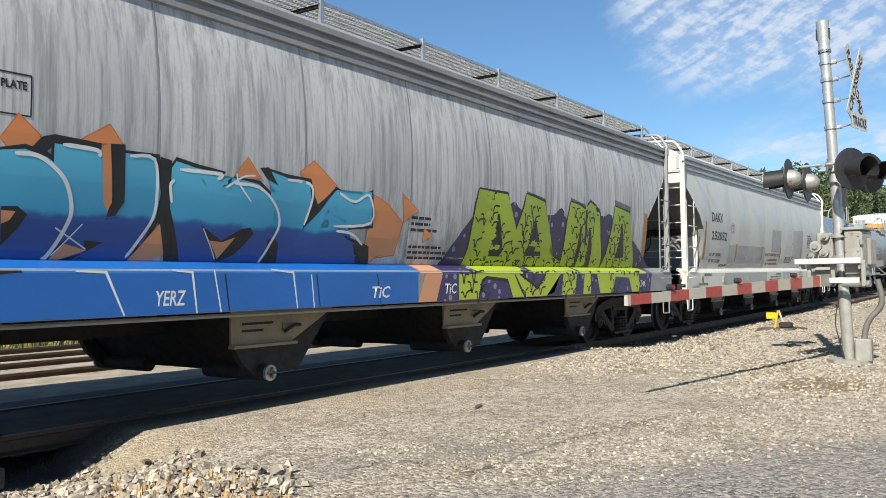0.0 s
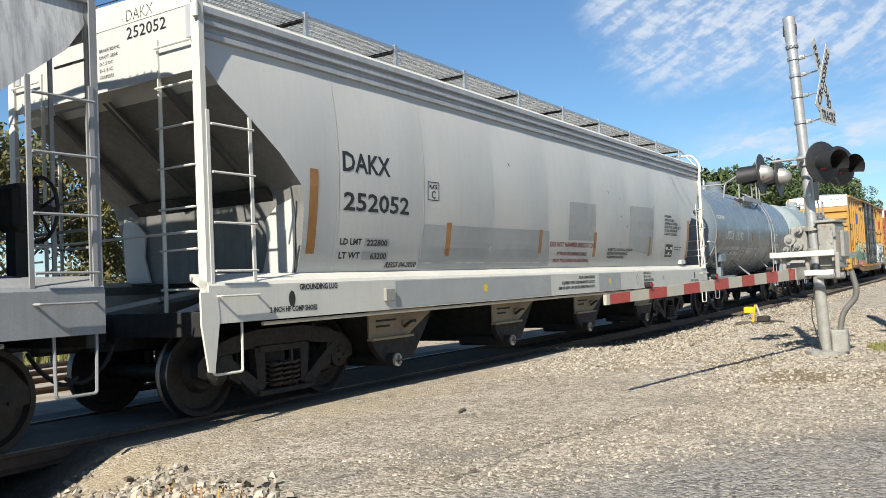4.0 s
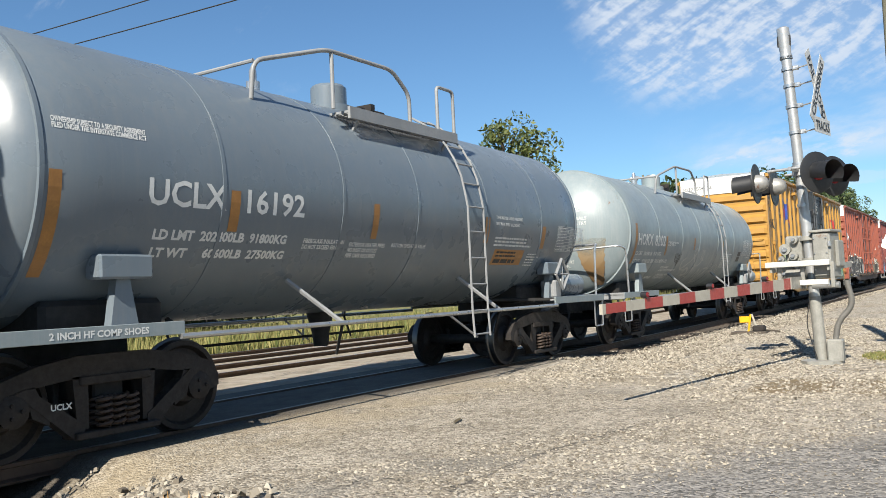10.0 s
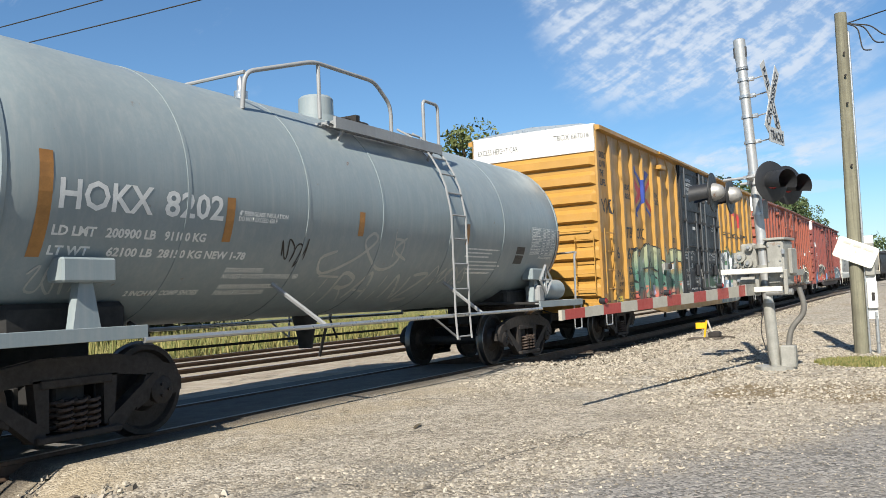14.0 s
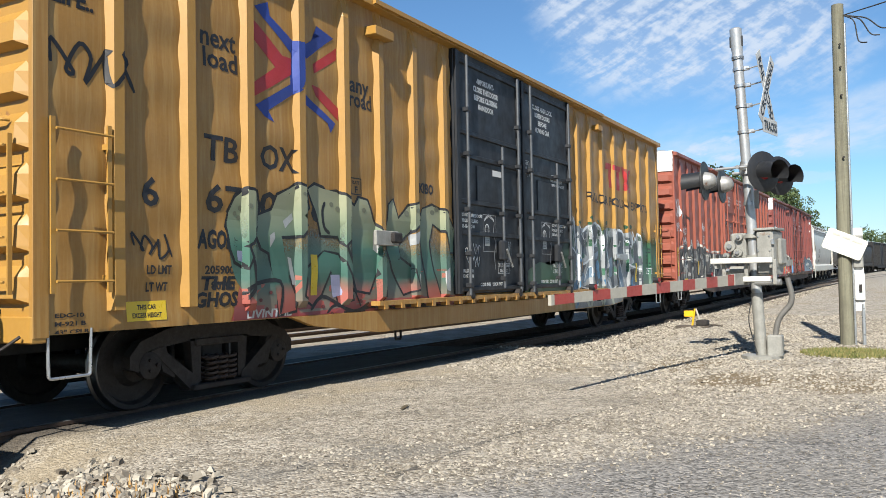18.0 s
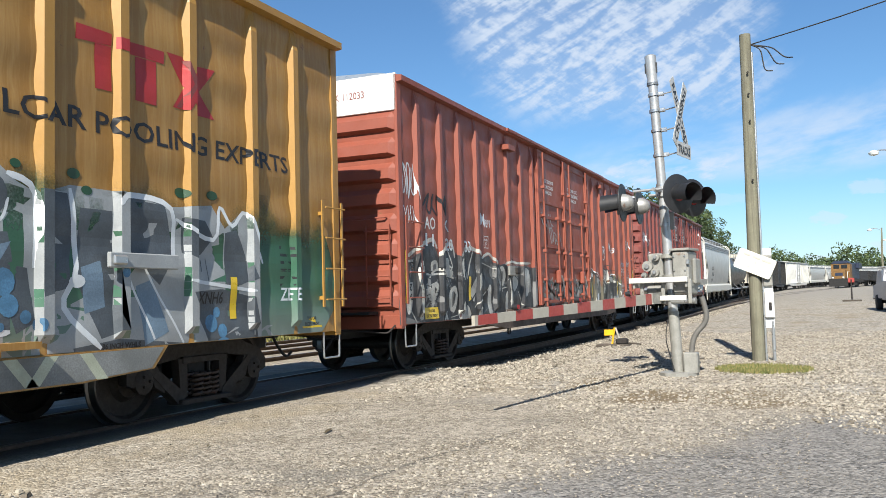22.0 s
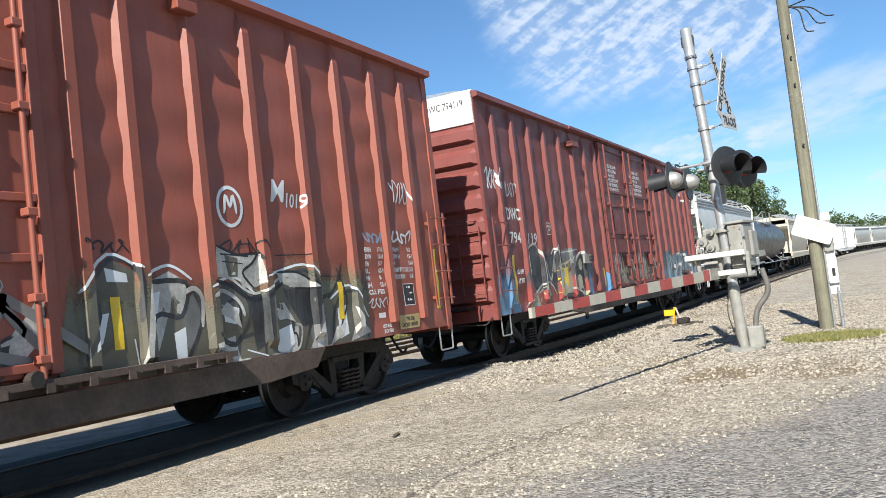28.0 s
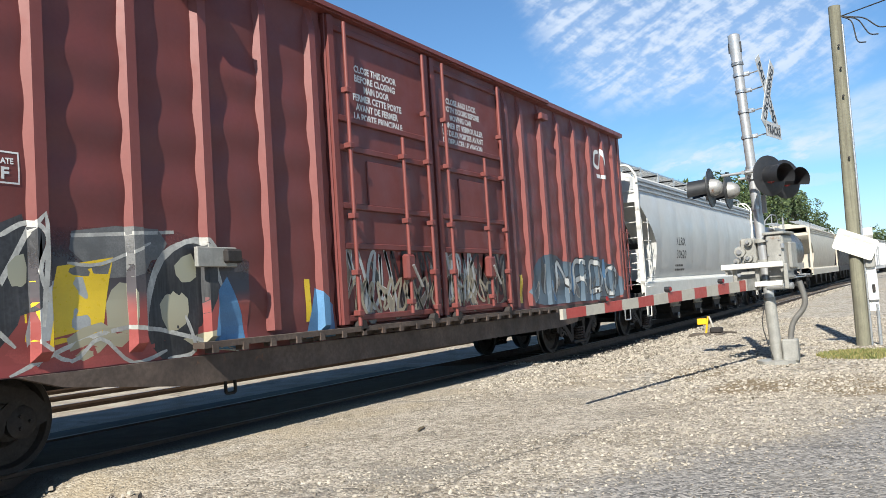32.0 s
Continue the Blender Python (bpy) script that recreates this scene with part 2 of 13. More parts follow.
M_TREAD = mat("polished_tread", (0.16, 0.155, 0.15), 0.4, 1.0, 0.08, 5)
M_UNDER = mat("underframe_black", (0.014, 0.0135, 0.013), 0.8, 0, 0.3, 3, 40, rust=0.2, rust_col=(0.03, 0.02, 0.015))
M_SPRING = mat("rusty_spring", (0.051, 0.034, 0.0255), 0.7, 0.1, 0.3, 10, 60)
M_RUBBER = mat("black_rubber", (0.02, 0.02, 0.02), 0.8)
M_GALV = mat("galvanised_steel", (0.468, 0.484, 0.493), 0.35, 0.75, 0.12, 5, 50)
M_ALU = mat("silver_paint", (0.408, 0.416, 0.416), 0.40, 0.5, 0.10, 3, 40, streak=0.2)
M_SIGGREY = mat("light_grey_enamel", (0.272, 0.268, 0.242), 0.5, 0.1, 0.2, 6, 40, streak=0.25, rust=0.2)
M_SIGBLK = mat("matt_black_enamel", (0.016, 0.017, 0.019), 0.5, 0, 0.2, 6)
M_SIGNWHITE = mat("weathered_sign_white", (0.425, 0.433, 0.425), 0.5, 0, 0.08, 5)
M_LENS = mat("red_lens", (0.22, 0.012, 0.018), 0.12, 0, 0.1, 6)
M_REDTAPE = mat("red_reflective_sheet", (0.306, 0.0425, 0.034), 0.4, 0, 0.12, 9)
M_WHTAPE = mat("white_reflective_sheet", (0.357, 0.336, 0.281), 0.45, 0, 0.10, 9)
M_SAFETY = mat("safety_yellow", (0.722, 0.383, 0.0085), 0.45, 0, 0.10, 9)
M_POLE = mat("weathered_pole_wood", (0.185, 0.178, 0.124), 0.85, 0, 0.22, 2, 40, streak=0.85, streak_col=(0.075, 0.068, 0.050), bump=0.01, bump_scale=18)
M_RAIL = mat("rusty_rail", (0.085, 0.0553, 0.0382), 0.65, 0.4, 0.25, 4, 60)
M_RAILTOP = mat("bright_railhead", (0.34, 0.33, 0.32), 0.5, 1.0, 0.08, 3)
M_TIE = mat("creosoted_tie", (0.085, 0.070, 0.055), 0.9, 0, 0.3, 4, 50, bump=0.01, bump_scale=40, per_object=0.6)
M_BARK = mat("bark", (0.09, 0.07, 0.05), 0.9, 0, 0.3, 6, bump=0.02, bump_scale=15)
M_LAMPGLASS = mat("pale_lamp_glass", (0.62, 0.66, 0.66), 0.25)
M_TIRE = mat("tyre_rubber", (0.025, 0.025, 0.026), 0.8)
M_CARGLASS = mat("dark_glass", (0.02, 0.024, 0.028), 0.06, 0, 0.1, 5)


def fade_mat(name, stops, rough=0.45, dots=None, thin=None):
    """Sprayed paint that fades from colour to colour with height: stops are (metres, colour). thin: the heights between which it thins out to a mist."""
    m = bpy.data.materials.new(name)
    m.use_nodes = True
    nd, lk = m.node_tree.nodes, m.node_tree.links
    bsdf = nd["Principled BSDF"]
    tc = nd.new("ShaderNodeTexCoord")
    sep = nd.new("ShaderNodeSeparateXYZ")
    lk.new(tc.outputs["Object"], sep.inputs[0])
    nz = nd.new("ShaderNodeTexNoise")
    nz.inputs["Scale"].default_value, nz.inputs["Detail"].default_value = 2.5, 6
    lk.new(tc.outputs["Object"], nz.inputs["Vector"])
    ad = nd.new("ShaderNodeMath")
    ad.operation = "MULTIPLY_ADD"
    lk.new(nz.outputs[0], ad.inputs[0])
    ad.inputs[1].default_value = 0.22
    lk.new(sep.outputs[2], ad.inputs[2])
    lo, hi = stops[0][0], stops[-1][0]
    mr = nd.new("ShaderNodeMapRange")
    mr.inputs["From Min"].default_value, mr.inputs["From Max"].default_value = lo + 0.11, hi + 0.11
    lk.new(ad.outputs[0], mr.inputs["Value"])
    cr = nd.new("ShaderNodeValToRGB")
    while len(cr.color_ramp.elements) < len(stops):
        cr.color_ramp.elements.new(0.5)
    for el, (z, c) in zip(cr.color_ramp.elements, stops):
        el.position, el.color = (z - lo) / (hi - lo), (*c, 1)
    lk.new(mr.outputs[0], cr.inputs[0])
    out = cr.outputs[0]
    if dots:
        vo = nd.new("ShaderNodeTexVoronoi")
        vo.inputs["Scale"].default_value = dots[0]
        lk.new(tc.outputs["Object"], vo.inputs["Vector"])
        th = nd.new("ShaderNodeMath")
        th.operation = "LESS_THAN"
        th.inputs[1].default_value = dots[1]
        lk.new(vo.outputs["Distance"], th.inputs[0])
        mx = nd.new("ShaderNodeMix")
        mx.data_type = "RGBA"
        lk.new(th.outputs[0], mx.inputs["Factor"])
        lk.new(out, mx.inputs[6])
        mx.inputs[7].default_value = (*dots[2], 1)
        out = mx.outputs[2]
    lk.new(out, bsdf.inputs["Base Color"])
    bsdf.inputs["Roughness"].default_value = rough
    if thin:
        big, fine = nd.new("ShaderNodeTexNoise"), nd.new("ShaderNodeTexNoise")
        big.inputs["Scale"].default_value, big.inputs["Detail"].default_value = 1.6, 5
        fine.inputs["Scale"].default_value, fine.inputs["Detail"].default_value = 45.0, 2
        for n in (big, fine):
            lk.new(tc.outputs["Object"], n.inputs["Vector"])
        h = sep.outputs[2]
        for n, k in ((big, 0.9), (fine, 0.35)):
            a = nd.new("ShaderNodeMath")
            a.operation = "MULTIPLY_ADD"
            lk.new(n.outputs[0], a.inputs[0])
            a.inputs[1].default_value = k
            lk.new(h, a.inputs[2])
            h = a.outputs[0]
        al = nd.new("ShaderNodeMapRange")
        al.interpolation_type = "SMOOTHSTEP"
        al.inputs["From Min"].default_value, al.inputs["From Max"].default_value = thin[1] + 0.625, thin[0] + 0.625
        lk.new(h, al.inputs["Value"])
        lk.new(al.outputs[0], bsdf.inputs["Alpha"])
    return m


def island_mat(name, a, b, rough=0.8, trans=0.0):
    """A material whose loose pieces differ one from another between two colours."""
    m = bpy.data.materials.new(name)
    m.use_nodes = True
    nd, lk = m.node_tree.nodes, m.node_tree.links
    bsdf = nd["Principled BSDF"]
    g = nd.new("ShaderNodeNewGeometry")
    n = nd.new("ShaderNodeMix")
    n.data_type = "RGBA"
    lk.new(g.outputs["Random Per Island"], n.inputs["Factor"])
    n.inputs[6].default_value, n.inputs[7].default_value = (*a, 1), (*b, 1)
    lk.new(n.outputs[2], bsdf.inputs["Base Color"])
    bsdf.inputs["Roughness"].default_value = rough
    if trans:
        bsdf.inputs["Transmission Weight"].default_value = 0.0
        bsdf.inputs["Subsurface Weight"].default_value = 0.0
    return m


M_GRAVEL = island_mat("crushed_stone", (0.102, 0.085, 0.0638), (0.399, 0.361, 0.293), 0.85)
M_CHIP = island_mat("paving_chips", (0.0765, 0.0638, 0.0467), (0.383, 0.340, 0.272), 0.9)
M_LEAF_A = island_mat("olive_leaves", (0.030, 0.052, 0.010), (0.115, 0.130, 0.030), 0.6)
M_LEAF_B = island_mat("autumn_leaves", (0.050, 0.058, 0.014), (0.150, 0.120, 0.034), 0.65)
M_LEAF_C = island_mat("dark_pine_leaves", (0.020, 0.038, 0.012), (0.070, 0.100, 0.028), 0.65)
M_GRASS = island_mat("dry_weeds", (0.07, 0.10, 0.02), (0.26, 0.22, 0.08), 0.8)


# ---- building helpers ----
def link_mesh(name, me, parent=None, label="", material=None):
    if material:
        me.materials.append(material)
    ob = new(name, me)
    if parent:
        ob.parent = parent
    if label:
        ob["label"] = label
    return ob


def part(name, bm, material, parent=None, label="", smooth=None):
    me = bpy.data.meshes.new(name)
    bm.normal_update()
    bm.to_mesh(me)
    bm.free()
    if smooth is not None:
        for p in me.polygons:
            p.use_smooth = True
        me.set_sharp_from_angle(angle=radians(smooth))
    return link_mesh(name, me, parent, label, material)


def shared(name, me, parent, m=None, label=""):
    """One more object on a mesh that is already there."""
    ob = new(name, me)
    ob.parent = parent
    if m is not None:
        ob.matrix_basis = m
    if label:
        ob["label"] = label
    return ob


def thing(name, m, label, category, group="", kind=""):
    ob = new(name)
    ob.matrix_basis = m
    return tagged(ob, label, category, group, kind)


def box(bm, x0, x1, y0, y1, z0, z1, bev=0.0):
    vs = [bm.verts.new((x, y, z)) for x in (x0, x1) for y in (y0, y1) for z in (z0, z1)]
    fs = [bm.faces.new([vs[i] for i in q]) for q in ((0, 1, 3, 2), (4, 6, 7, 5), (0, 4, 5, 1), (2, 3, 7, 6), (0, 2, 6, 4), (1, 5, 7, 3))]
    if bev:
        es = list({e for f in fs for e in f.edges})
        bmesh.ops.bevel(bm, geom=es, offset=bev, segments=1, affect="EDGES", profile=0.5)
    return bm


def B(x0, x1, y0, y1, z0, z1, bev=0.0):
    return box(bmesh.new(), x0, x1, y0, y1, z0, z1, bev)


def frame_of(d):
    d = d.normalized()
    a = Vector((0, 0, 1)) if abs(d.z) < 0.9 else Vector((1, 0, 0))
    u = d.cross(a).normalized()
    return u, d.cross(u)


def tube(bm, pts, r, n=6, cap=True):
    """A round bar along a line of points."""
    pts = [Vector(p) for p in pts]
    rings = []
    for i, p in enumerate(pts):
        d = (pts[min(i + 1, len(pts) - 1)] - pts[max(i - 1, 0)])
        if i in (0, len(pts) - 1) or len(pts) == 2:
            k = 1.0
        else:
            a, b = (p - pts[i - 1]).normalized(), (pts[i + 1] - p).normalized()
            k = 1.0 / max(0.5, math.cos(a.angle(b) / 2))
        u, v = frame_of(d)
        if rings:
            pu = rings[-1][1]
            u = (pu - d.normalized() * pu.dot(d.normalized())).normalized()
            v = d.normalized().cross(u)
        rr = r[i] if isinstance(r, (list, tuple)) else r
        ring = [bm.verts.new(p + (u * math.cos(2 * math.pi * j / n) + v * math.sin(2 * math.pi * j / n)) * rr * k) for j in range(n)]
        rings.append((ring, u))
    for (a, _), (b, _) in zip(rings, rings[1:]):
        for j in range(n):
            bm.faces.new((a[j], a[(j + 1) % n], b[(j + 1) % n], b[j]))
    if cap:
        bm.faces.new(rings[0][0][::-1])
        bm.faces.new(rings[-1][0])
    return bm


def T(pts, r, n=6):
    return tube(bmesh.new(), pts, r, n)


def bent(pts, r=0.08, n=3):
    """The same line with its corners rounded."""
    pts = [Vector(p) for p in pts]
    out = [pts[0]]
    for a, p, b in zip(pts, pts[1:], pts[2:]):
        ra, rb = min(r, (a - p).length * 0.45), min(r, (b - p).length * 0.45)
        s, e = p + (a - p).normalized() * ra, p + (b - p).normalized() * rb
        out += [s.lerp(p, k / n).lerp(p.lerp(e, k / n), k / n) for k in range(n + 1)]
    return out + [pts[-1]]


def prism(bm, outline, axis, a, b):
    """A flat outline pushed from a to b along an axis: for x the outline is (y, z), for y (x, z), for z (x, y)."""
    def at(p, k):
        return {"x": (k, p[0], p[1]), "y": (p[0], k, p[1]), "z": (p[0], p[1], k)}[axis]
    u = [bm.verts.new(at(p, a)) for p in outline]
    v = [bm.verts.new(at(p, b)) for p in outline]
    for i in range(len(outline)):
        j = (i + 1) % len(outline)
        bm.faces.new((u[i], u[j], v[j], v[i]))
    bm.faces.new(u[::-1])
    bm.faces.new(v)
    bmesh.ops.recalc_face_normals(bm, faces=bm.faces)
    return bm


def P(outline, axis, a, b):
    return prism(bmesh.new(), outline, axis, a, b)


def lathe(bm, prof, origin, axis="y", n=24):
    """Turned body: prof is (along, radius)."""
    o = Vector(origin)
    rings = []
    for s, r in prof:
        ring = []
        for j in range(n):
            a = 2 * math.pi * j / n
            c, d = r * math.cos(a), r * math.sin(a)
            ring.append(bm.verts.new(o + Vector({"x": (s, c, d), "y": (c, s, d), "z": (c, d, s)}[axis])))
        rings.append(ring)
    for a, b in zip(rings, rings[1:]):
        for j in range(n):
            bm.faces.new((a[j], a[(j + 1) % n], b[(j + 1) % n], b[j]))
    bm.faces.new(rings[0])
    bm.faces.new(rings[-1][::-1])
    bmesh.ops.recalc_face_normals(bm, faces=bm.faces)
    return bm


def grid_mesh(bm, rows):
    """A sheet through rows of points."""
    vv = [[bm.verts.new(p) for p in row] for row in rows]
    for a, b in zip(vv, vv[1:]):
        for i in range(len(a) - 1):
            bm.faces.new((a[i], a[i + 1], b[i + 1], b[i]))
    return bm


def rise(x):
    """The yard climbs gently past the crossing."""
    return 0.0115 * (math.sqrt((x - 24) ** 2 + 64) + x - 24) / 2 if x < 400 else 4.33


def path_at(s):
    """Place and heading of the track s metres along: straight past the crossing, then bending away."""
    if s <= 110:
        return s, TRACK_Y, 0.0
    a = (s - 110) / 480
    return 110 + 480 * math.sin(a), TRACK_Y - 480 * (1 - math.cos(a)), -a


MOVERS = []
ROLLERS = []


# ---- trucks ----
def side_frame_mesh():
    bm = bmesh.new()
    t0, t1 = -0.055, 0.055
    top = [(-1.12, 0.56), (-1.12, 0.44), (-1.02, 0.40), (-0.92, 0.60), (-0.45, 0.66), (0.45, 0.66), (0.92, 0.60), (1.02, 0.40), (1.12, 0.44), (1.12, 0.56),
           (1.00, 0.70), (0.70, 0.80), (0.35, 0.86), (-0.35, 0.86), (-0.70, 0.80), (-1.00, 0.70)]
    prism(bm, top, "y", t0, t1)
    for s in (-1, 1):
        prism(bm, [(s * 0.72, 0.64), (s * 0.60, 0.40), (s * 0.60, 0.30), (s * 0.74, 0.38), (s * 0.80, 0.62)], "y", t0, t1)
        prism(bm, [(s * 0.88, 0.60), (s * 0.40, 0.15), (s * 0.30, 0.18), (s * 0.30, 0.26), (s * 0.78, 0.63)], "y", t0 - 0.01, t1 + 0.01)
        prism(bm, [(s * 0.40, 0.68), (s * 0.26, 0.68), (s * 0.26, 0.22), (s * 0.36, 0.22)], "y", t0, t1)
    box(bm, -0.40, 0.40, -0.12, 0.12, 0.14, 0.20, 0.01)
    box(bm, -0.34, 0.34, -0.075, 0.075, 0.60, 0.68, 0.01)
    for v in bm.verts:
        v.co.x *= 1.09
    me = bpy.data.meshes.new("side_frame")
    bm.to_mesh(me)
    bm.free()
    me.materials.append(M_IRON)
    return me


def wheel_mesh():
    bm = lathe(bmesh.new(), [(-0.09, 0.10), (-0.09, 0.17), (-0.02, 0.22), (-0.015, 0.37), (-0.065, 0.40), (-0.065, 0.448), (-0.055, 0.456),
                             (0.03, 0.460), (0.045, 0.485), (0.068, 0.480), (0.068, 0.39), (0.02, 0.36), (0.03, 0.22), (0.08, 0.16), (0.08, 0.10)], (0, 0, 0), "y", 40)
    me = bpy.data.meshes.new("wheel")
    bm.to_mesh(me)
    bm.free()
    me.materials.append(M_WHEEL)
    me.materials.append(M_TREAD)
    for p in me.polygons:
        r = math.hypot(p.center.x, p.center.z)
        p.use_smooth = True
        if r > 0.444 and abs(p.center.y) < 0.066:
            p.material_index = 1
    me.set_sharp_from_angle(angle=radians(35))
    return me


def mesh_of(name, bm, material, smooth=None):
    me = bpy.data.meshes.new(name)
    bm.normal_update()
    bm.to_mesh(me)
    bm.free()
    if smooth is not None:
        for p in me.polygons:
            p.use_smooth = True
        me.set_sharp_from_angle(angle=radians(smooth))
    me.materials.append(material)
    return me


def spring_mesh():
    pts = [(0.062 * math.cos(a), 0.062 * math.sin(a), 0.21 + 0.27 * a / (2 * math.pi * 5)) for a in np.linspace(0, 2 * math.pi * 5, 46)]
    return mesh_of("spring", T(pts, 0.017, 5), M_SPRING, 60)


def cap_mesh():
    bm = lathe(bmesh.new(), [(0.06, 0.13), (-0.03, 0.14), (-0.05, 0.10), (-0.05, 0.0001)], (0, 0, 0), "y", 14)
    for k in range(3):
        a = 2 * math.pi * k / 3
        tube(bm, [(0.06 * math.cos(a), -0.04, 0.06 * math.sin(a)), (0.06 * math.cos(a), -0.075, 0.06 * math.sin(a))], 0.018, 6)
    box(bm, -0.16, 0.16, -0.02, 0.08, 0.10, 0.17, 0.01)
    return mesh_of("bearing_cap", bm, M_IRON, 40)


ME_FRAME, ME_WHEEL, ME_SPRING, ME_CAP = side_frame_mesh(), wheel_mesh(), spring_mesh(), cap_mesh()
ME_AXLE = mesh_of("wheelset", T([(0, -0.95, 0), (0, -0.7, 0), (0, 0.7, 0), (0, 0.95, 0)], [0.075, 0.085, 0.085, 0.075], 14), M_WHEEL, 40)
_bm = B(-0.16, 0.16, -0.95, 0.95, 0.42, 0.66, 0.02)
lathe(_bm, [(0.66, 0.2), (0.76, 0.2)], (0, 0, 0), "z", 16)
for _s in (-1, 1):
    box(_bm, _s * 0.36 - 0.05, _s * 0.36 + 0.05, -0.75, 0.75, 0.36, 0.46, 0.01)
    for _y in (-0.72, 0.72):
        box(_bm, _s * 0.41 - 0.03, _s * 0.41 + 0.03, _y - 0.06, _y + 0.06, 0.30, 0.62, 0.01)
ME_BOLSTER = mesh_of("truck", _bm, M_UNDER)


def truck(car, x, near=True):
    tr = shared("truck", ME_BOLSTER, car, pose(x, 0, 0))
    for s in (-1, 1):
        shared("side_frame", ME_FRAME, tr, pose(0, s * 1.0, 0))
        if near:
            for k in (-1, 0, 1):
                for y in (0.93, 1.07):
                    shared("spring", ME_SPRING, tr, pose(k * 0.14, s * y, 0), "rusty coil spring")
        for k in (-1, 1):
            shared("bearing_cap", ME_CAP, tr, pose(k * 0.97, s * 1.03, 0.457, 0, 0, 0 if s < 0 else 180))
    for k in (-1, 1):
        ws = shared("wheelset", ME_AXLE, car, pose(x + k * 0.97, 0, 0.457))
        shared("wheel", ME_WHEEL, ws, pose(0, -0.76, 0))
        shared("wheel", ME_WHEEL, ws, pose(0, 0.76, 0, 0, 0, 180))
        if near:
            ROLLERS.append((ws, x + k * 0.97))


def coupler(car, L, end, hose=True):
    """Draft gear at one end, end 0 or 1."""
    def X(x):
        return x if end == 0 else L - x
    bm = bmesh.new()
    a, b = sorted((X(0.25), X(-0.32)))
    box(bm, a, b, -0.07, 0.07, 0.80, 0.95, 0.015)
    a, b = sorted((X(-0.30), X(-0.60)))
    box(bm, a, b, -0.13, 0.05, 0.74, 1.0, 0.04)
    a, b = sorted((X(-0.42), X(-0.62)))
    box(bm, a, b, 0.03, 0.15, 0.76, 0.98, 0.03)
    part("coupler", bm, M_IRON, car)
    if hose:
        pts = bent([(X(-0.1), -0.32, 0.80), (X(-0.2), -0.34, 0.62), (X(-0.45), -0.32, 0.44), (X(-0.62), -0.30, 0.52)], 0.2, 4)
        part("air_hose", T(pts, 0.022, 7), M_RUBBER, car, "", 60)


def stirrup(car, x0, x1, y, ztop, zbot, material, r=0.014):
    part("stirrup_step", T(bent([(x0, y, ztop), (x0 + 0.01, y, zbot), (x1 - 0.01, y, zbot), (x1, y, ztop)], 0.03), r, 6), material, car)


def ladder(car, name, a, b, zs, r, material, stile=0.03, rung=0.012, off=(0, 0, 0), top=None, low=None):
    """A ladder between two uprights at plan points a and b, with rungs at the heights zs. off: how far the rungs stand out."""
    lo, hi = (low if low is not None else zs[0] - 0.08), (top if top is not None else zs[-1] + 0.06)
    bm = bmesh.new()
    for p in (a, b):
        box(bm, p[0] - stile, p[0] + stile, p[1] - stile * 0.4, p[1] + stile * 0.4, lo, hi)
    me = mesh_of(name, bm, material)
    lad = link_mesh(name, me, car)
    for z in zs:
        p, q = Vector((*a, z)) + Vector(off), Vector((*b, z)) + Vector(off)
        part("rung", T([p, q], rung, 6), material, lad)
    return lad


def brake_wheel(car, x, y, z, axis="x", r=0.28, material=None):
    bm = bmesh.new()
    ring = [(r * math.cos(k * math.pi / 12), r * math.sin(k * math.pi / 12)) for k in range(25)]

    def at(u, v, w=0.0):
        return (x + w, y + u, z + v) if axis == "x" else (x + u, y + w, z + v)
    tube(bm, [at(*p) for p in ring], 0.016, 6, False)
    for k in range(5):
        a = 2 * math.pi * k / 5 + 0.3
        tube(bm, [at(0, 0), at(r * math.cos(a), r * math.sin(a))], 0.014, 5)
    tube(bm, [at(0, 0, -0.05), at(0, 0, 0.16)], 0.05, 8)
    return part("brake_wheel", bm, material or M_IRON, car, "", 50)


# ---- paint laid on the cars' sides ----
SURF_CUTS = {}
SKIN_STEP = 0.08


def skin(bm, surf, step=0.12, lift=0.004, axis="y"):
    """Cuts a flat shape drawn in x and z at every step, and at the surface's own folds, and bends it on to surf(x, z)."""
    if not bm.verts:
        return bm
    zs, xs = [v.co.z for v in bm.verts], [v.co.x for v in bm.verts]
    folds = SURF_CUTS.get(surf, ())
    if folds:
        step = SKIN_STEP
    z = math.ceil(min(zs) / step) * step
    while z < max(zs):
        bmesh.ops.bisect_plane(bm, geom=bm.verts[:] + bm.edges[:] + bm.faces[:], plane_co=(0, 0, z), plane_no=(0, 0, 1))
        z += step
    for x in folds:
        if min(xs) < x < max(xs):
            bmesh.ops.bisect_plane(bm, geom=bm.verts[:] + bm.edges[:] + bm.faces[:], plane_co=(x, 0, 0), plane_no=(1, 0, 0))
    flush = 0.003 + 0.2 * (lift - 0.004)
    for v in bm.verts:
        if folds:
            v.co.z = max(v.co.z, 0.866)
        v.co.y = surf(v.co.x, v.co.z) - flush
    return bm


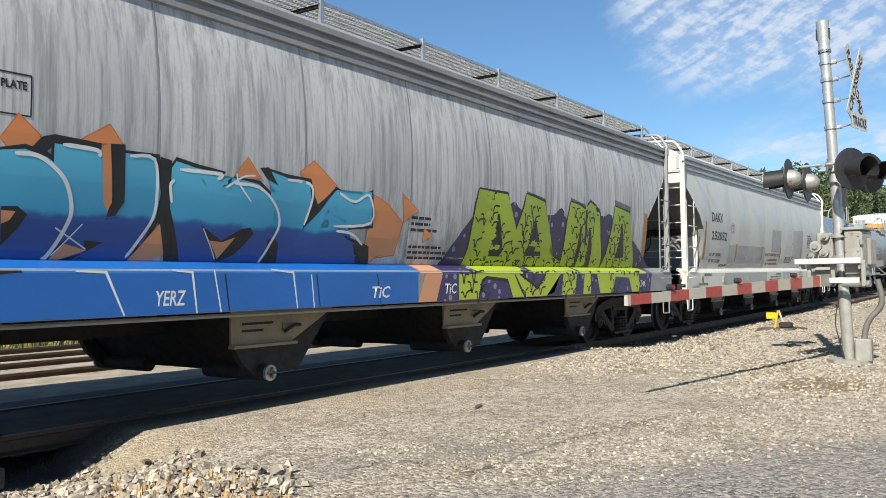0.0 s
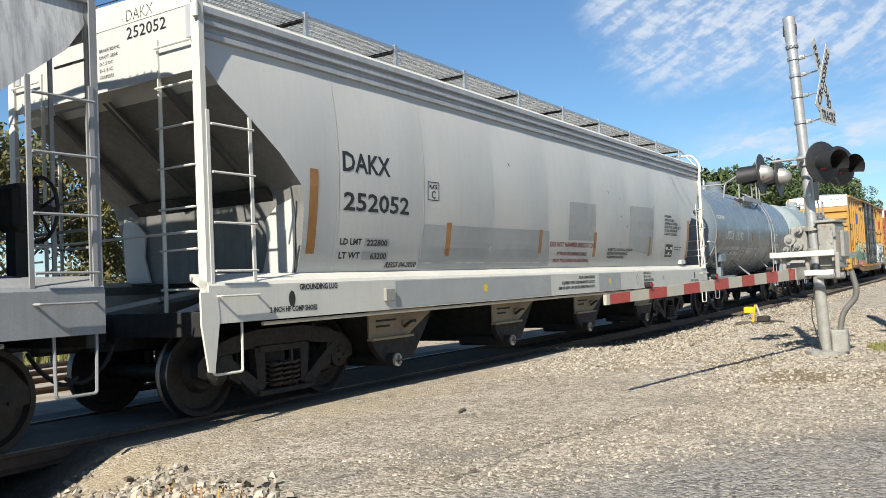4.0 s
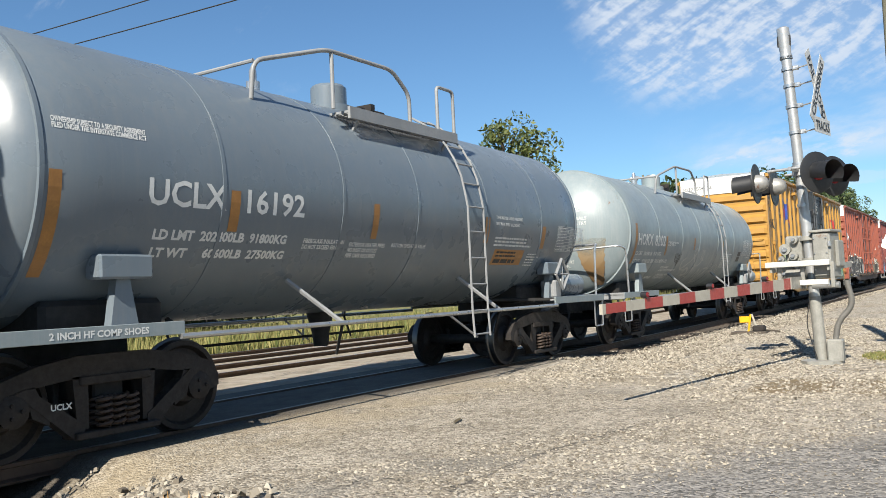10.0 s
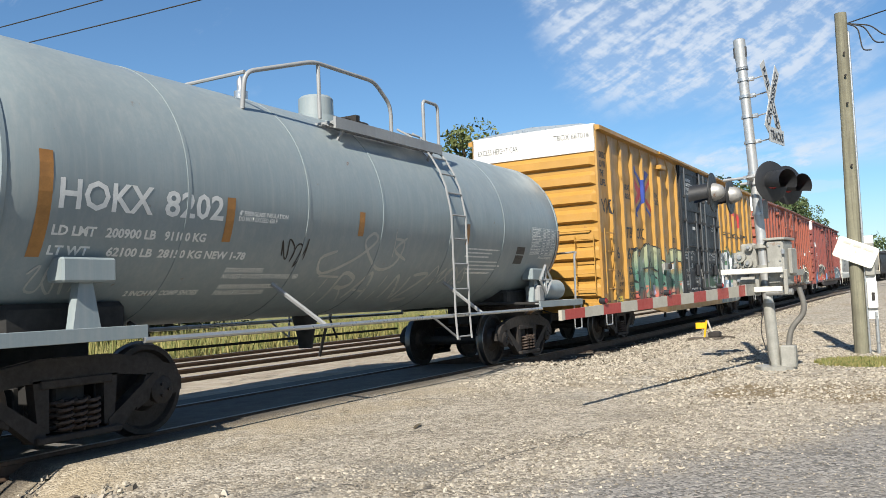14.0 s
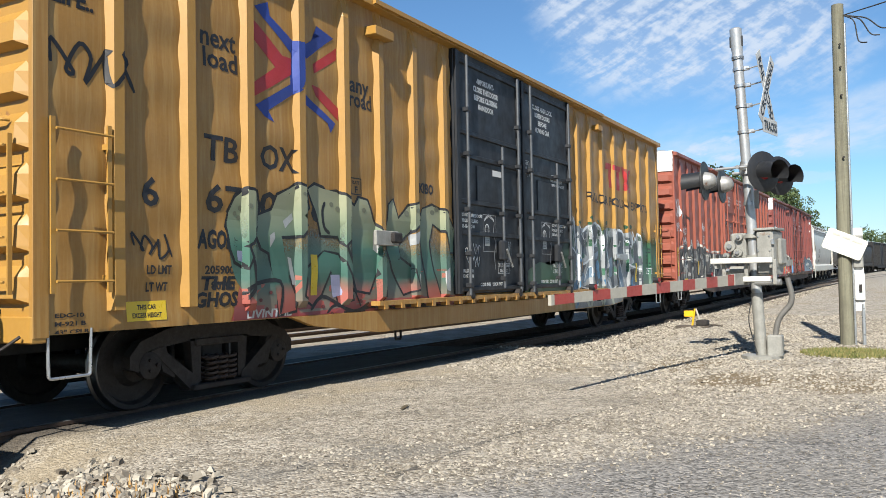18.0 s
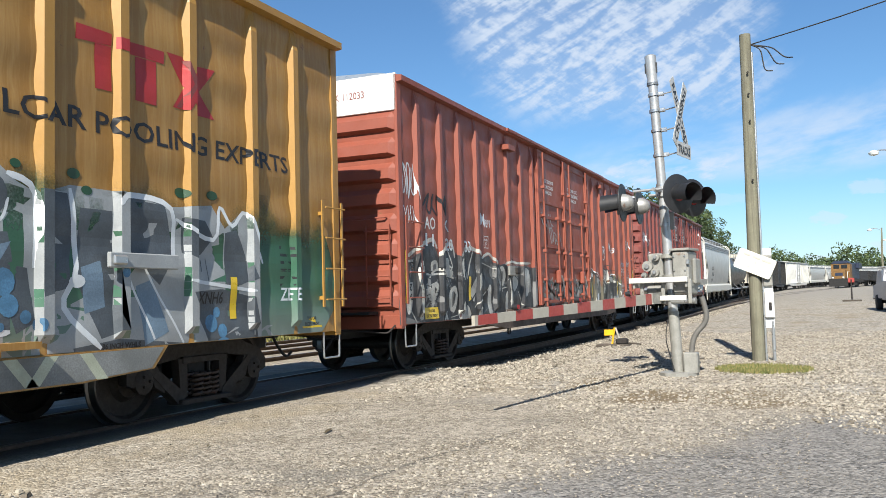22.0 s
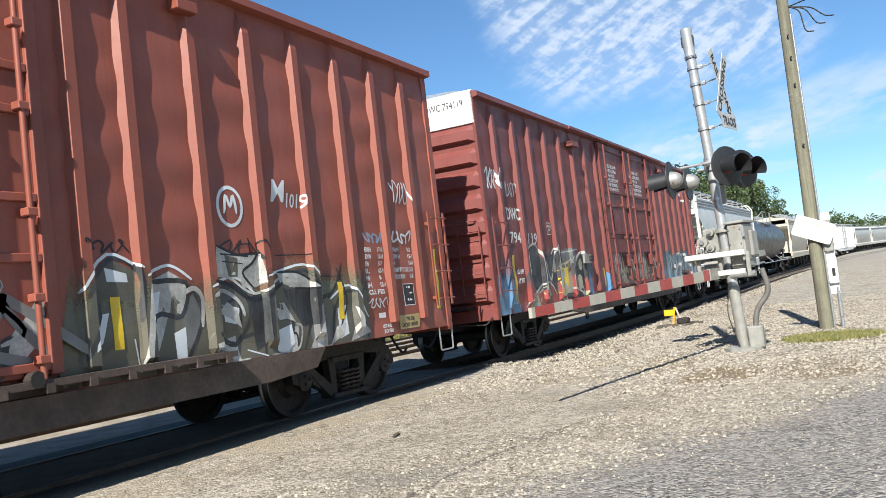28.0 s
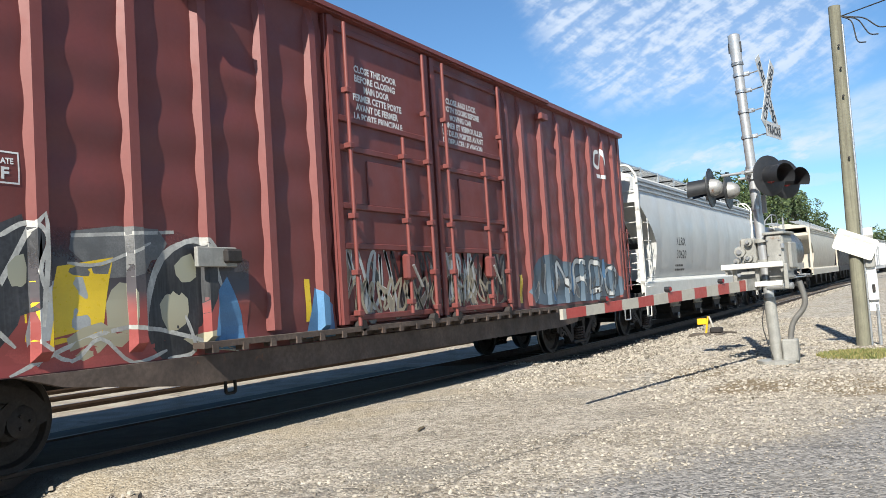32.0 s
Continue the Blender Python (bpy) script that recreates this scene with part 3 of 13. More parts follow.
def text_bm(s, size, width=None, slant=0.0, extrude=0.0, offset=0.0):
    cu = bpy.data.curves.new("words", "FONT")
    cu.body, cu.size, cu.resolution_u, cu.shear, cu.offset = s, size, 2, slant, offset
    ob = bpy.data.objects.new("words", cu)
    me = bpy.data.meshes.new_from_object(ob)
    bm = bmesh.new()
    bm.from_mesh(me)
    bpy.data.objects.remove(ob)
    bpy.data.curves.remove(cu)
    bpy.data.meshes.remove(me)
    xs = [v.co.x for v in bm.verts] or [0, 1]
    k = (width / max(1e-6, max(xs) - min(xs))) if width else 1.0
    lo = min(xs)
    for v in bm.verts:
        v.co.x = (v.co.x - lo) * k
    return bm


def words(car, s, x, z, cap, width, surf, material, name="lettering", slant=0.0, lift=0.004, bold=0.0, rise=0.0):
    """Writing on a side: left end x, base line z, height of its capitals, length."""
    bm = text_bm(s, cap / 0.70, width, slant, 0.0, max(bold, 0.05 if cap < 0.1 else 0.022) * cap)
    for v in bm.verts:
        px, pz = v.co.x, v.co.y
        v.co = (x + px, 0, z + pz + rise * px)
    bmesh.ops.triangulate(bm, faces=bm.faces)
    skin(bm, surf, 0.15, lift)
    return part(name, bm, material, car)


def end_words(car, s, y, z, cap, width, x, material, name="end_lettering", facing=-1):
    """Writing on the end that faces the way the train goes; y is its left end as one reads it."""
    bm = text_bm(s, cap / 0.70, width)
    for v in bm.verts:
        px, pz = v.co.x, v.co.y
        v.co = ((x(z + pz, y - px) if callable(x) else x) - 0.004, y - px, z + pz)
    return part(name, bm, material, car)


def flat(outline, bm=None):
    bm = bm or bmesh.new()
    vs = [bm.verts.new((p[0], 0, p[1])) for p in outline]
    f = bm.faces.new(vs)
    bmesh.ops.triangulate(bm, faces=[f])
    return bm


def smooth_line(pts, n=5):
    """A closed line rounded through its corners."""
    out = []
    m = len(pts)
    for i in range(m):
        p0, p1, p2, p3 = (np.array(pts[(i + k - 1) % m], float) for k in range(4))
        for t in np.linspace(0, 1, n, endpoint=False):
            out.append(tuple(0.5 * (2 * p1 + (p2 - p0) * t + (2 * p0 - 5 * p1 + 4 * p2 - p3) * t * t + (3 * p1 - p0 - 3 * p2 + p3) * t ** 3)))
    return out


def ribbon(pts, w, bm=None):
    """A painted stroke along a line."""
    bm = bm or bmesh.new()
    pts = [Vector(p) for p in pts]
    rows = []
    for i, p in enumerate(pts):
        d = (pts[min(i + 1, len(pts) - 1)] - pts[max(i - 1, 0)])
        d = d.normalized() if d.length > 1e-9 else Vector((1, 0))
        n = Vector((-d.y, d.x)) * (w * (0.55 if i in (0, len(pts) - 1) else 1.0) / 2)
        a, b = p + n, p - n
        if rows:
            step = p - pts[i - 1]
            a = rows[-1][0] if (a - rows[-1][0]).dot(step) <= 1e-9 else a
            b = rows[-1][1] if (b - rows[-1][1]).dot(step) <= 1e-9 else b
        rows.append((a, b))
    last = [bm.verts.new((q.x, 0, q.y)) for q in rows[0]]
    for (a0, b0), (a1, b1) in zip(rows, rows[1:]):
        nxt = [last[0] if a1 is a0 else bm.verts.new((a1.x, 0, a1.y)), last[1] if b1 is b0 else bm.verts.new((b1.x, 0, b1.y))]
        ring = list(dict.fromkeys((last[0], nxt[0], nxt[1], last[1])))
        if len(ring) > 2:
            bm.faces.new(ring)
        last = nxt
    return bm


def paint(car, name, shapes, material, surf, lift=0.004, label="", step=0.12):
    bm = bmesh.new()
    for s in shapes:
        flat(s, bm)
    skin(bm, surf, step, lift)
    return part(name, bm, material, car, label)


def strokes(car, name, lines, w, material, surf, lift=0.006, label="", curve=4):
    bm = bmesh.new()
    for ln in lines:
        pts = [Vector(p) for p in ln]
        if curve and len(pts) > 2:
            out = []
            for i in range(len(pts) - 1):
                p0, p1, p2, p3 = pts[max(i - 1, 0)], pts[i], pts[i + 1], pts[min(i + 2, len(pts) - 1)]
                for t in np.linspace(0, 1, curve, endpoint=False):
                    out.append(0.5 * (2 * p1 + (p2 - p0) * t + (2 * p0 - 5 * p1 + 4 * p2 - p3) * t * t + (3 * p1 - p0 - 3 * p2 + p3) * t ** 3))
            pts = out + [pts[-1]]
        ribbon(pts, w, bm)
    skin(bm, surf, 0.15, lift)
    return part(name, bm, material, car, label)


def rect(x0, x1, z0, z1):
    return [(x0, z0), (x1, z0), (x1, z1), (x0, z1)]


def bars(car, x, z, width, rows, h, gap, material, surf, name="small_print", seed=1):
    """Small print that cannot be read: rows of short bars."""
    rnd = random.Random(seed)
    shapes = []
    for k in range(rows):
        zz, u = z - k * (h + gap), 0.0
        end = width * rnd.uniform(0.7, 1.0)
        while u < end:
            w = min(rnd.uniform(1.2, 4.0) * h, end - u)
            if w > h * 0.4:
                shapes.append(rect(x + u, x + u + w, zz, zz + h * 0.8))
            u += w + h * 0.5
    return paint(car, name, shapes, material, surf, 0.004)


# ---- covered hopper ----
HOP_Z = [1.42, 1.55, 1.8, 2.1, 2.4, 2.7, 3.0, 3.3, 3.55, 3.74]
HOP_Y = [1.40, 1.45, 1.50, 1.545, 1.575, 1.59, 1.585, 1.56, 1.525, 1.49]


HOP_SEAMS = (-2.2, 0.1, 2.0, 3.75, 5.6, 7.5, 9.4, 11.3, 13.1, 14.9, 17.0)


def hop_swell(x, z):
    """The sheets belly out a little between their seams."""
    a = max([q for q in HOP_SEAMS if q <= x] or [HOP_SEAMS[0]])
    b = min([q for q in HOP_SEAMS if q > x] or [HOP_SEAMS[-1] + 2])
    u = max(0.0, min(1.0, (x - a) / (b - a)))
    k = max(0.0, min(1.0, (z - 1.45) / 0.3)) * max(0.0, min(1.0, (3.74 - z) / 0.4))
    return k * (0.020 * math.sin(math.pi * u) + 0.005 * math.sin(2.3 * x + 1.7 * z) * math.sin(math.pi * u))


def hop_surf(x, z):
    if z < 1.39:
        return -1.62
    return -float(np.interp(z, HOP_Z, HOP_Y)) - hop_swell(x, z)


SURF_CUTS[hop_surf] = [round(-2.1 + 0.27 * k, 3) for k in range(74)]


def hop_start(z):
    return float(np.interp(z, [2.30, 2.40, 2.65, 3.05, 3.45], [1.42, 1.36, 1.10, 0.58, 0.06]))


def hopper(x0, L, body, trim, band, label, near=True, walk_on=True, lo=0.0, bays=None, end=None):
    car = thing("covered_hopper_car", pose(x0, TRACK_Y, 0), label, "railcar", "freight cars of the train")
    MOVERS.append((car, x0, L))
    # shell
    bm = bmesh.new()
    prof = list(zip(HOP_Z, HOP_Y))
    cols = [None] + (sorted(set(list(np.arange(lo + 1.5, L - 1.5, 0.27)) + [q for q in HOP_SEAMS if lo + 1.5 < q < L - 1.5])) if near else list(np.linspace(1.5, L - 1.5, 4))) + [None]
    rows = []
    for z, y in prof:
        xs = [lo + hop_start(z)] + [c for c in cols[1:-1]] + [L - hop_start(z)]
        rows.append([(x, -y - (hop_swell(x, z) if near else 0.0), z) for x in xs])
    other = [[(x, -y, z) for x, y, z in r] for r in rows]
    va = [[bm.verts.new(p) for p in r] for r in rows]
    vb = [[bm.verts.new(p) for p in r] for r in other]
    for vv in (va, vb):
        for a, b in zip(vv, vv[1:]):
            for i in range(len(a) - 1):
                bm.faces.new((a[i], a[i + 1], b[i + 1], b[i]))
    for a, b, c, d in zip(va, va[1:], vb, vb[1:]):
        bm.faces.new((a[0], b[0], d[0], c[0]))
        bm.faces.new((a[-1], b[-1], d[-1], c[-1]))
    bm.faces.new(va[0] + vb[0][::-1])
    bm.faces.new(va[-1] + vb[-1][::-1])
    bmesh.ops.recalc_face_normals(bm, faces=bm.faces)
    shell = part("body", bm, body, car, "", 30)
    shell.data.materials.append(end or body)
    # end and slope faces take the end paint, which has shade in its colour
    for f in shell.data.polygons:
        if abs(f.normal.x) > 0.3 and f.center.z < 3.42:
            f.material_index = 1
    # eave plate with three beads, and the roof
    for s in (-1, 1):
        ribs = [(1.49, 3.74), (1.53, 3.75), (1.53, 3.80), (1.50, 3.82), (1.50, 3.86), (1.545, 3.875), (1.545, 3.915), (1.50, 3.93), (1.50, 3.97), (1.55, 3.985), (1.55, 4.05), (1.50, 4.06), (1.40, 4.06), (1.40, 3.74)]
        part("eave_plate", P([(s * y, z) for y, z in ribs], "x", lo + 0.02, L - 0.02), band, car, "grey ribbed eave plate")
    roof = [(-1.5, 4.06)] + [(1.48 * math.cos(a), 4.06 + 0.26 * math.sin(a)) for a in np.linspace(math.pi, 0, 11)] + [(1.5, 4.06)]
    part("roof", P(roof, "x", lo + 0.03, L - 0.03), trim, car, "", 30)
    if near:
        for x in (lo + 0.035, L - 0.065):
            part("end_sheet", P([(-1.5, 3.42)] + roof + [(1.5, 3.42)], "x", x, x + 0.03), body, car, "upright end sheet under the roof")
    if near:
        for x in (lo - 0.02, L + 0.02):
            arch = bent([(x, -1.585, 3.9), (x, -1.585, 4.08), (x, -1.40, 4.36), (x, 0.0, 4.46), (x, 1.40, 4.36), (x, 1.585, 4.08), (x, 1.585, 3.9)], 0.10, 4)
            part("end_arch", T(arch, 0.032, 8), trim, car, "bent bar over the end of the roof", 50)
    for k in range(4):
        part("hatch_trough", B(lo + 1.2 + k * (L - lo - 2) / 4, lo - 0.6 + (k + 1) * (L - lo - 2) / 4, -0.32, 0.32, 4.28, 4.42, 0.04), trim, car)
    # sills
    for s in (-1, 1):
        prof_s = [(s * 1.62, 0.98), (s * 1.62, 1.34), (s * 1.60, 1.375), (s * 1.40, 1.46), (s * 1.36, 1.46), (s * 1.36, 1.40), (s * 1.56, 1.30), (s * 1.57, 1.02), (s * 1.48, 1.02), (s * 1.48, 0.98)]
        part("side_sill", P(prof_s, "x", lo, L), trim, car)
    part("center_sill", B(lo, L, -0.22, 0.22, 0.72, 1.05, 0.01), M_UNDER, car)
    for e in (0, 1):
        def X(x, e=e):
            return lo + x if e == 0 else L - x

        def bx(a, b, *r):
            return B(min(X(a), X(b)), max(X(a), X(b)), *r)
        part("end_sill", bx(0.0, 0.10, -1.50, 1.50, 0.86, 1.10, 0.01), M_UNDER, car)
        part("end_platform", bx(0.10, 1.9, -1.48, 1.48, 1.00, 1.03), M_UNDER, car)
        truck(car, X(1.55), near)
        if lo == 0.0 or e == 1:
            coupler(car, L, e, near)
        for s in (-1, 1):
            part("corner_post", P([(X(0.0), s * 1.60), (X(0.065), s * 1.60), (X(0.065), s * 1.585), (X(0.015), s * 1.585), (X(0.015), s * 1.49), (X(0.0), s * 1.49)], "z", 1.10, 4.06), trim, car)
            if near:
                ladder(car, "side_ladder", (X(0.07), s * 1.60), (X(0.62), s * 1.60), [1.48, 1.94, 2.42, 2.88], 0, trim, 0.02, 0.013, (0, s * 0.05, 0), 3.02, 1.36)
                ladder(car, "end_ladder", (X(0.03), s * 1.50), (X(0.03), s * 0.98), [1.32, 1.70, 2.10, 2.5, 2.9, 3.3, 3.7], 0, trim, 0.02, 0.012, (-0.05 if e == 0 else 0.05, 0, 0), 3.8, 1.06)
                stirrup(car, min(X(0.06), X(0.44)), max(X(0.06), X(0.44)), s * 1.58, 1.0, 0.50, trim)
                part("grab_iron", T(bent([(X(0.10), s * 1.60, 1.24), (X(0.10), s * 1.68, 1.24), (X(0.62), s * 1.68, 1.24), (X(0.62), s * 1.60, 1.24)], 0.03), 0.012, 6), trim, car)
                if e == 0:
                    part("corner_gusset", P([(X(-0.10), 1.28), (X(0.10), 1.28), (X(0.12), 1.02), (X(0.04), 0.52), (X(-0.03), 0.54), (X(-0.10), 0.98)], "y", s * 1.625, s * 1.60), trim, car, "worn plate under the corner post")
            # slanting end stays
            part("end_stay", T([(X(0.25), s * 0.85, 1.05), (X(1.7), s * 0.35, 1.30)], 0.05, 4), trim, car)
        for y in (-0.95, 0.0, 0.95):
            d = 0.02
            part("slope_stiffener", P([(X(hop_start(3.35)) + (-d if e == 0 else d), 3.35), (X(hop_start(2.4)) + (-d if e == 0 else d), 2.42), (X(hop_start(2.4) - 0.09), 2.40), (X(hop_start(3.35) - 0.09), 3.33)], "y", y - 0.03, y + 0.03), M_ENDSHADE, car)
        if near:
            for s in (-1, 1):
                part("shear_plate", P([(s * 1.40, 1.44), (s * 0.95, 1.44), (s * 1.05, 1.75), (s * 1.02, 2.05), (s * 1.20, 2.20), (s * 1.42, 2.26), (s * 1.45, 2.1), (s * 1.43, 1.7)], "x", min(X(1.375), X(1.40)), max(X(1.375), X(1.40))), body, car, "painted plate beside the slope sheet")
            # the lower slope sheet between the stays and the hopper
            part("slope_sheet", P([(X(1.30), 2.42), (X(2.6), 1.20), (X(2.6), 1.14), (X(1.24), 2.40)], "y", -1.15, 1.15), M_UNDER, car)
            part("handrail", T(bent([(X(0.02), -1.5, 1.86), (X(-0.06), -1.45, 1.86), (X(-0.06), 1.45, 1.86), (X(0.02), 1.5, 1.86)], 0.06), 0.014, 6), trim, car)
    # discharge bays: slope sheets that meet over a cross pipe, closed by a stencilled plate at each side
    for k, c in enumerate(bays or [2.6 + (L - 5.2) / 4 * (q + 0.5) for q in range(4)]):
        bm = bmesh.new()
        ring = [(c - 0.78, 1.10), (c + 0.78, 1.10), (c + 0.74, 0.90), (c + 0.24, 0.32), (c - 0.24, 0.32), (c - 0.74, 0.90)]
        prism(bm, ring, "y", -1.30, 1.30)
        bay = part("discharge_bay", bm, M_UNDER, car)
        if near:
            for s in (-1, 1):
                part("gusset", P([(c - 0.72, 0.98), (c + 0.78, 0.98), (c + 0.74, 0.94), (c + 0.10, 0.62), (c - 0.72, 0.62)], "y", s * 1.305, s * 1.33), M_GUSSET, bay, "stencilled gusset plate")
                part("gusset_flange", B(c - 0.74, c + 0.14, min(s * 1.31, s * 1.40), max(s * 1.31, s * 1.40), 0.60, 0.63), M_GUSSET, bay)
                part("gusset_latch", B(c - 0.02, c + 0.22, min(s * 1.33, s * 1.35), max(s * 1.33, s * 1.35), 0.74, 0.82, 0.01), M_GUSSET, bay)
                part("latch_handle", T(bent([(c - 0.02, s * 1.36, 0.73), (c + 0.06, s * 1.42, 0.80), (c + 0.16, s * 1.42, 0.80)], 0.03), 0.02, 6), M_UNDER, bay)
                part("outlet_plate", P([(c - 0.66, 0.60), (c + 0.06, 0.60), (c - 0.04, 0.44), (c - 0.18, 0.30), (c - 0.40, 0.30), (c - 0.58, 0.46)], "y", s * 1.24, s * 1.32), M_UNDER, bay)
                part("outlet_pipe", T([(c - 0.30, s * 0.5, 0.335), (c - 0.30, s * 1.42, 0.335)], 0.085, 14), M_UNDER, bay, "", 50)
                cap = part("outlet_cap", T([(c - 0.30, s * 1.42, 0.335), (c - 0.30, s * 1.45, 0.335)], 0.082, 16), M_CAPMETAL, bay, "pale metal pipe cap", 50)
                for w in (-0.035, 0.035):
                    part("stencil_bar", B(c - 0.58, c - 0.22 + 2 * w, min(s * 1.332, s * 1.334), max(s * 1.332, s * 1.334), 0.79 + w, 0.815 + w), M_UNDER, bay)
                if s < 0:
                    for m in (bent([(c - 0.30 - 0.055, -1.465, 0.335), (c - 0.30 + 0.055, -1.465, 0.335)], 0.01), [(c - 0.30, -1.465, 0.28), (c - 0.30, -1.465, 0.39)]):
                        shared_bm = T(m, 0.014, 5)
                        part("cap_lug", shared_bm, M_IRON, bay)
    if near:
        for x in [q for q in HOP_SEAMS if lo + 1.5 < q < L - 1.5]:
            bm = bmesh.new()
            zz = list(np.arange(1.46, 3.70, 0.16)) + [3.73]
            grid_mesh(bm, [[(x - 0.010, hop_surf(x - 0.010, z) - 0.005, z), (x + 0.010, hop_surf(x + 0.010, z) - 0.005, z)] for z in zz])
            part("weld_seam", bm, trim, car)
        part("pipe", T([(lo + 0.8, -1.50, 0.94), (L - 0.8, -1.50, 0.94)], 0.022, 6), trim, car)
    if walk_on:
        # running boards of expanded metal, on brackets
        for s in (-1, 1):
            bm = bmesh.new()
            y0, y1 = sorted((s * 1.12, s * 0.45))
            for x in np.arange(lo + 0.05, L - 0.05, 0.055 if near else 0.3):
                box(bm, x, x + 0.014, y0, y1, 4.50, 4.525)
            for y in np.linspace(y0, y1, 7):
                box(bm, lo + 0.05, L - 0.05, y - 0.008, y + 0.008, 4.49, 4.53)
            part("running_board", bm, M_GALV, car, "expanded metal running board")
            for x in np.linspace(lo + 0.25, L - 0.25, 10):
                part("board_bracket", B(x - 0.03, x + 0.03, min(s * 1.14, s * 1.10), max(s * 1.14, s * 1.10), 4.20, 4.56), M_GALV, car)
                if near:
                    part("board_crossbar", B(x - 0.02, x + 0.02, y0, y1, 4.45, 4.49), M_UNDER, car)
            part("board_end_rail", T(bent([(L - 0.1, s * 1.12, 4.52), (L + 0.02, s * 1.2, 4.40), (L - 0.0, s * 1.5, 4.06)], 0.05), 0.02, 6), M_GALV, car)
    return car


# ---- tank car ----
TANK_R, TANK_Z = 1.42, 2.50


def tank_surf(x, z):
    d = max(-1.0, min(1.0, (z - TANK_Z) / TANK_R))
    return -TANK_R * math.sqrt(max(0.0, 1 - d * d))


def tank_car(x0, L, paint_, label, near=True):
    car = thing("tank_car", pose(x0, TRACK_Y, 0), label, "railcar", "freight cars of the train")
    MOVERS.append((car, x0, L))
    a, b = 0.92, L - 0.92
    prof = [(a - 0.58, 0.0001), (a - 0.565, 0.25), (a - 0.52, 0.52), (a - 0.43, 0.82), (a - 0.30, 1.08), (a - 0.14, 1.28), (a - 0.03, 1.38), (a + 0.08, TANK_R)]
    prof += [(x, TANK_R) for x in np.linspace(a + 0.6, b - 0.6, 10)] + [(L - p, r) for p, r in prof[::-1]]
    bm = lathe(bmesh.new(), prof, (0, 0, TANK_Z), "x", 72 if near else 32)
    part("tank", bm, paint_, car, "", 32)
    # jacket seams
    for x in ([a + 0.02, 2.9, 4.8, 6.4, 8.3, 10.2, b - 0.02] if near else [a + 0.1, L / 2, b - 0.1]):
        part("jacket_seam", lathe(bmesh.new(), [(x - 0.022, TANK_R - 0.01), (x - 0.022, TANK_R + 0.006), (x + 0.022, TANK_R + 0.006), (x + 0.022, TANK_R - 0.01)], (0, 0, TANK_Z), "x", 72 if near else 32), paint_, car, "", 32)
    for e in (0, 1):
        def X(x, e=e):
            return x if e == 0 else L - x

        def bx(p, q, *r):
            return B(min(X(p), X(q)), max(X(p), X(q)), *r)
        truck(car, X(1.85), near)
        coupler(car, L, e, near)
        part("stub_sill", bx(-0.05, 2.6, -0.25, 0.25, 0.74, 1.12, 0.01), M_UNDER, car)
        part("end_sill", bx(0.0, 0.10, -1.52, 1.52, 0.98, 1.12, 0.01), M_GREY1_TRIM, car)
        for s in (-1, 1):
            part("side_walk", bx(0.0, 2.25, min(s * 1.52, s * 1.02), max(s * 1.52, s * 1.02), 1.06, 1.085), M_GREY1_TRIM, car)
            part("walk_edge", bx(0.02, 2.25, min(s * 1.53, s * 1.50), max(s * 1.53, s * 1.50), 1.00, 1.12, 0.004), M_GREY1_TRIM if not near else M_TANK2, car)
            part("bolster_post", P([(X(1.66), 1.08), (X(1.96), 1.08), (X(1.86), 1.58), (X(1.74), 1.58)], "y", s * 1.16, s * 1.26), paint_, car)
            part("bolster_pad", bx(1.52, 2.08, min(s * 1.33, s * 1.10), max(s * 1.33, s * 1.10), 1.52, 1.74, 0.02), paint_, car)
            if near:
                part("handrail", T(bent([(X(0.35), s * 1.50, 1.10), (X(0.30), s * 1.50, 2.05), (X(0.02), s * 1.45, 2.10), (X(0.0), s * 0.1, 2.05)], 0.10, 4), 0.022, 7), M_GALV, car, "pale grab rail", 50)
                stirrup(car, min(X(0.05), X(0.45)), max(X(0.05), X(0.45)), s * 1.50, 1.02, 0.52, M_GALV)
                part("sill_brace", T([(X(2.2), s * 1.45, 1.08), (X(2.9), s * 0.5, 1.12)], 0.03, 5), M_UNDER, car)
        part("saddle", bx(1.2, 2.5, -0.95, 0.95, 1.05, 1.35, 0.05), M_UNDER, car)
    for s in (-1, 1):
        part("side_rail", T([(2.2, s * 1.53, 0.98), (L - 2.2, s * 1.53, 0.98)], 0.028, 8), M_GALV, car, "long pale side rail", 50)
        for x in (L * 0.36, L * 0.66):
            part("rail_stay", T([(x, s * 1.53, 0.98), (x - 0.4, s * 1.05, 1.50)], 0.03, 6), M_GREY1_TRIM, car)
            part("rail_post", T([(x, s * 1.53, 0.98), (x + 0.02, s * 1.40, 0.62)], 0.02, 5), M_UNDER, car)
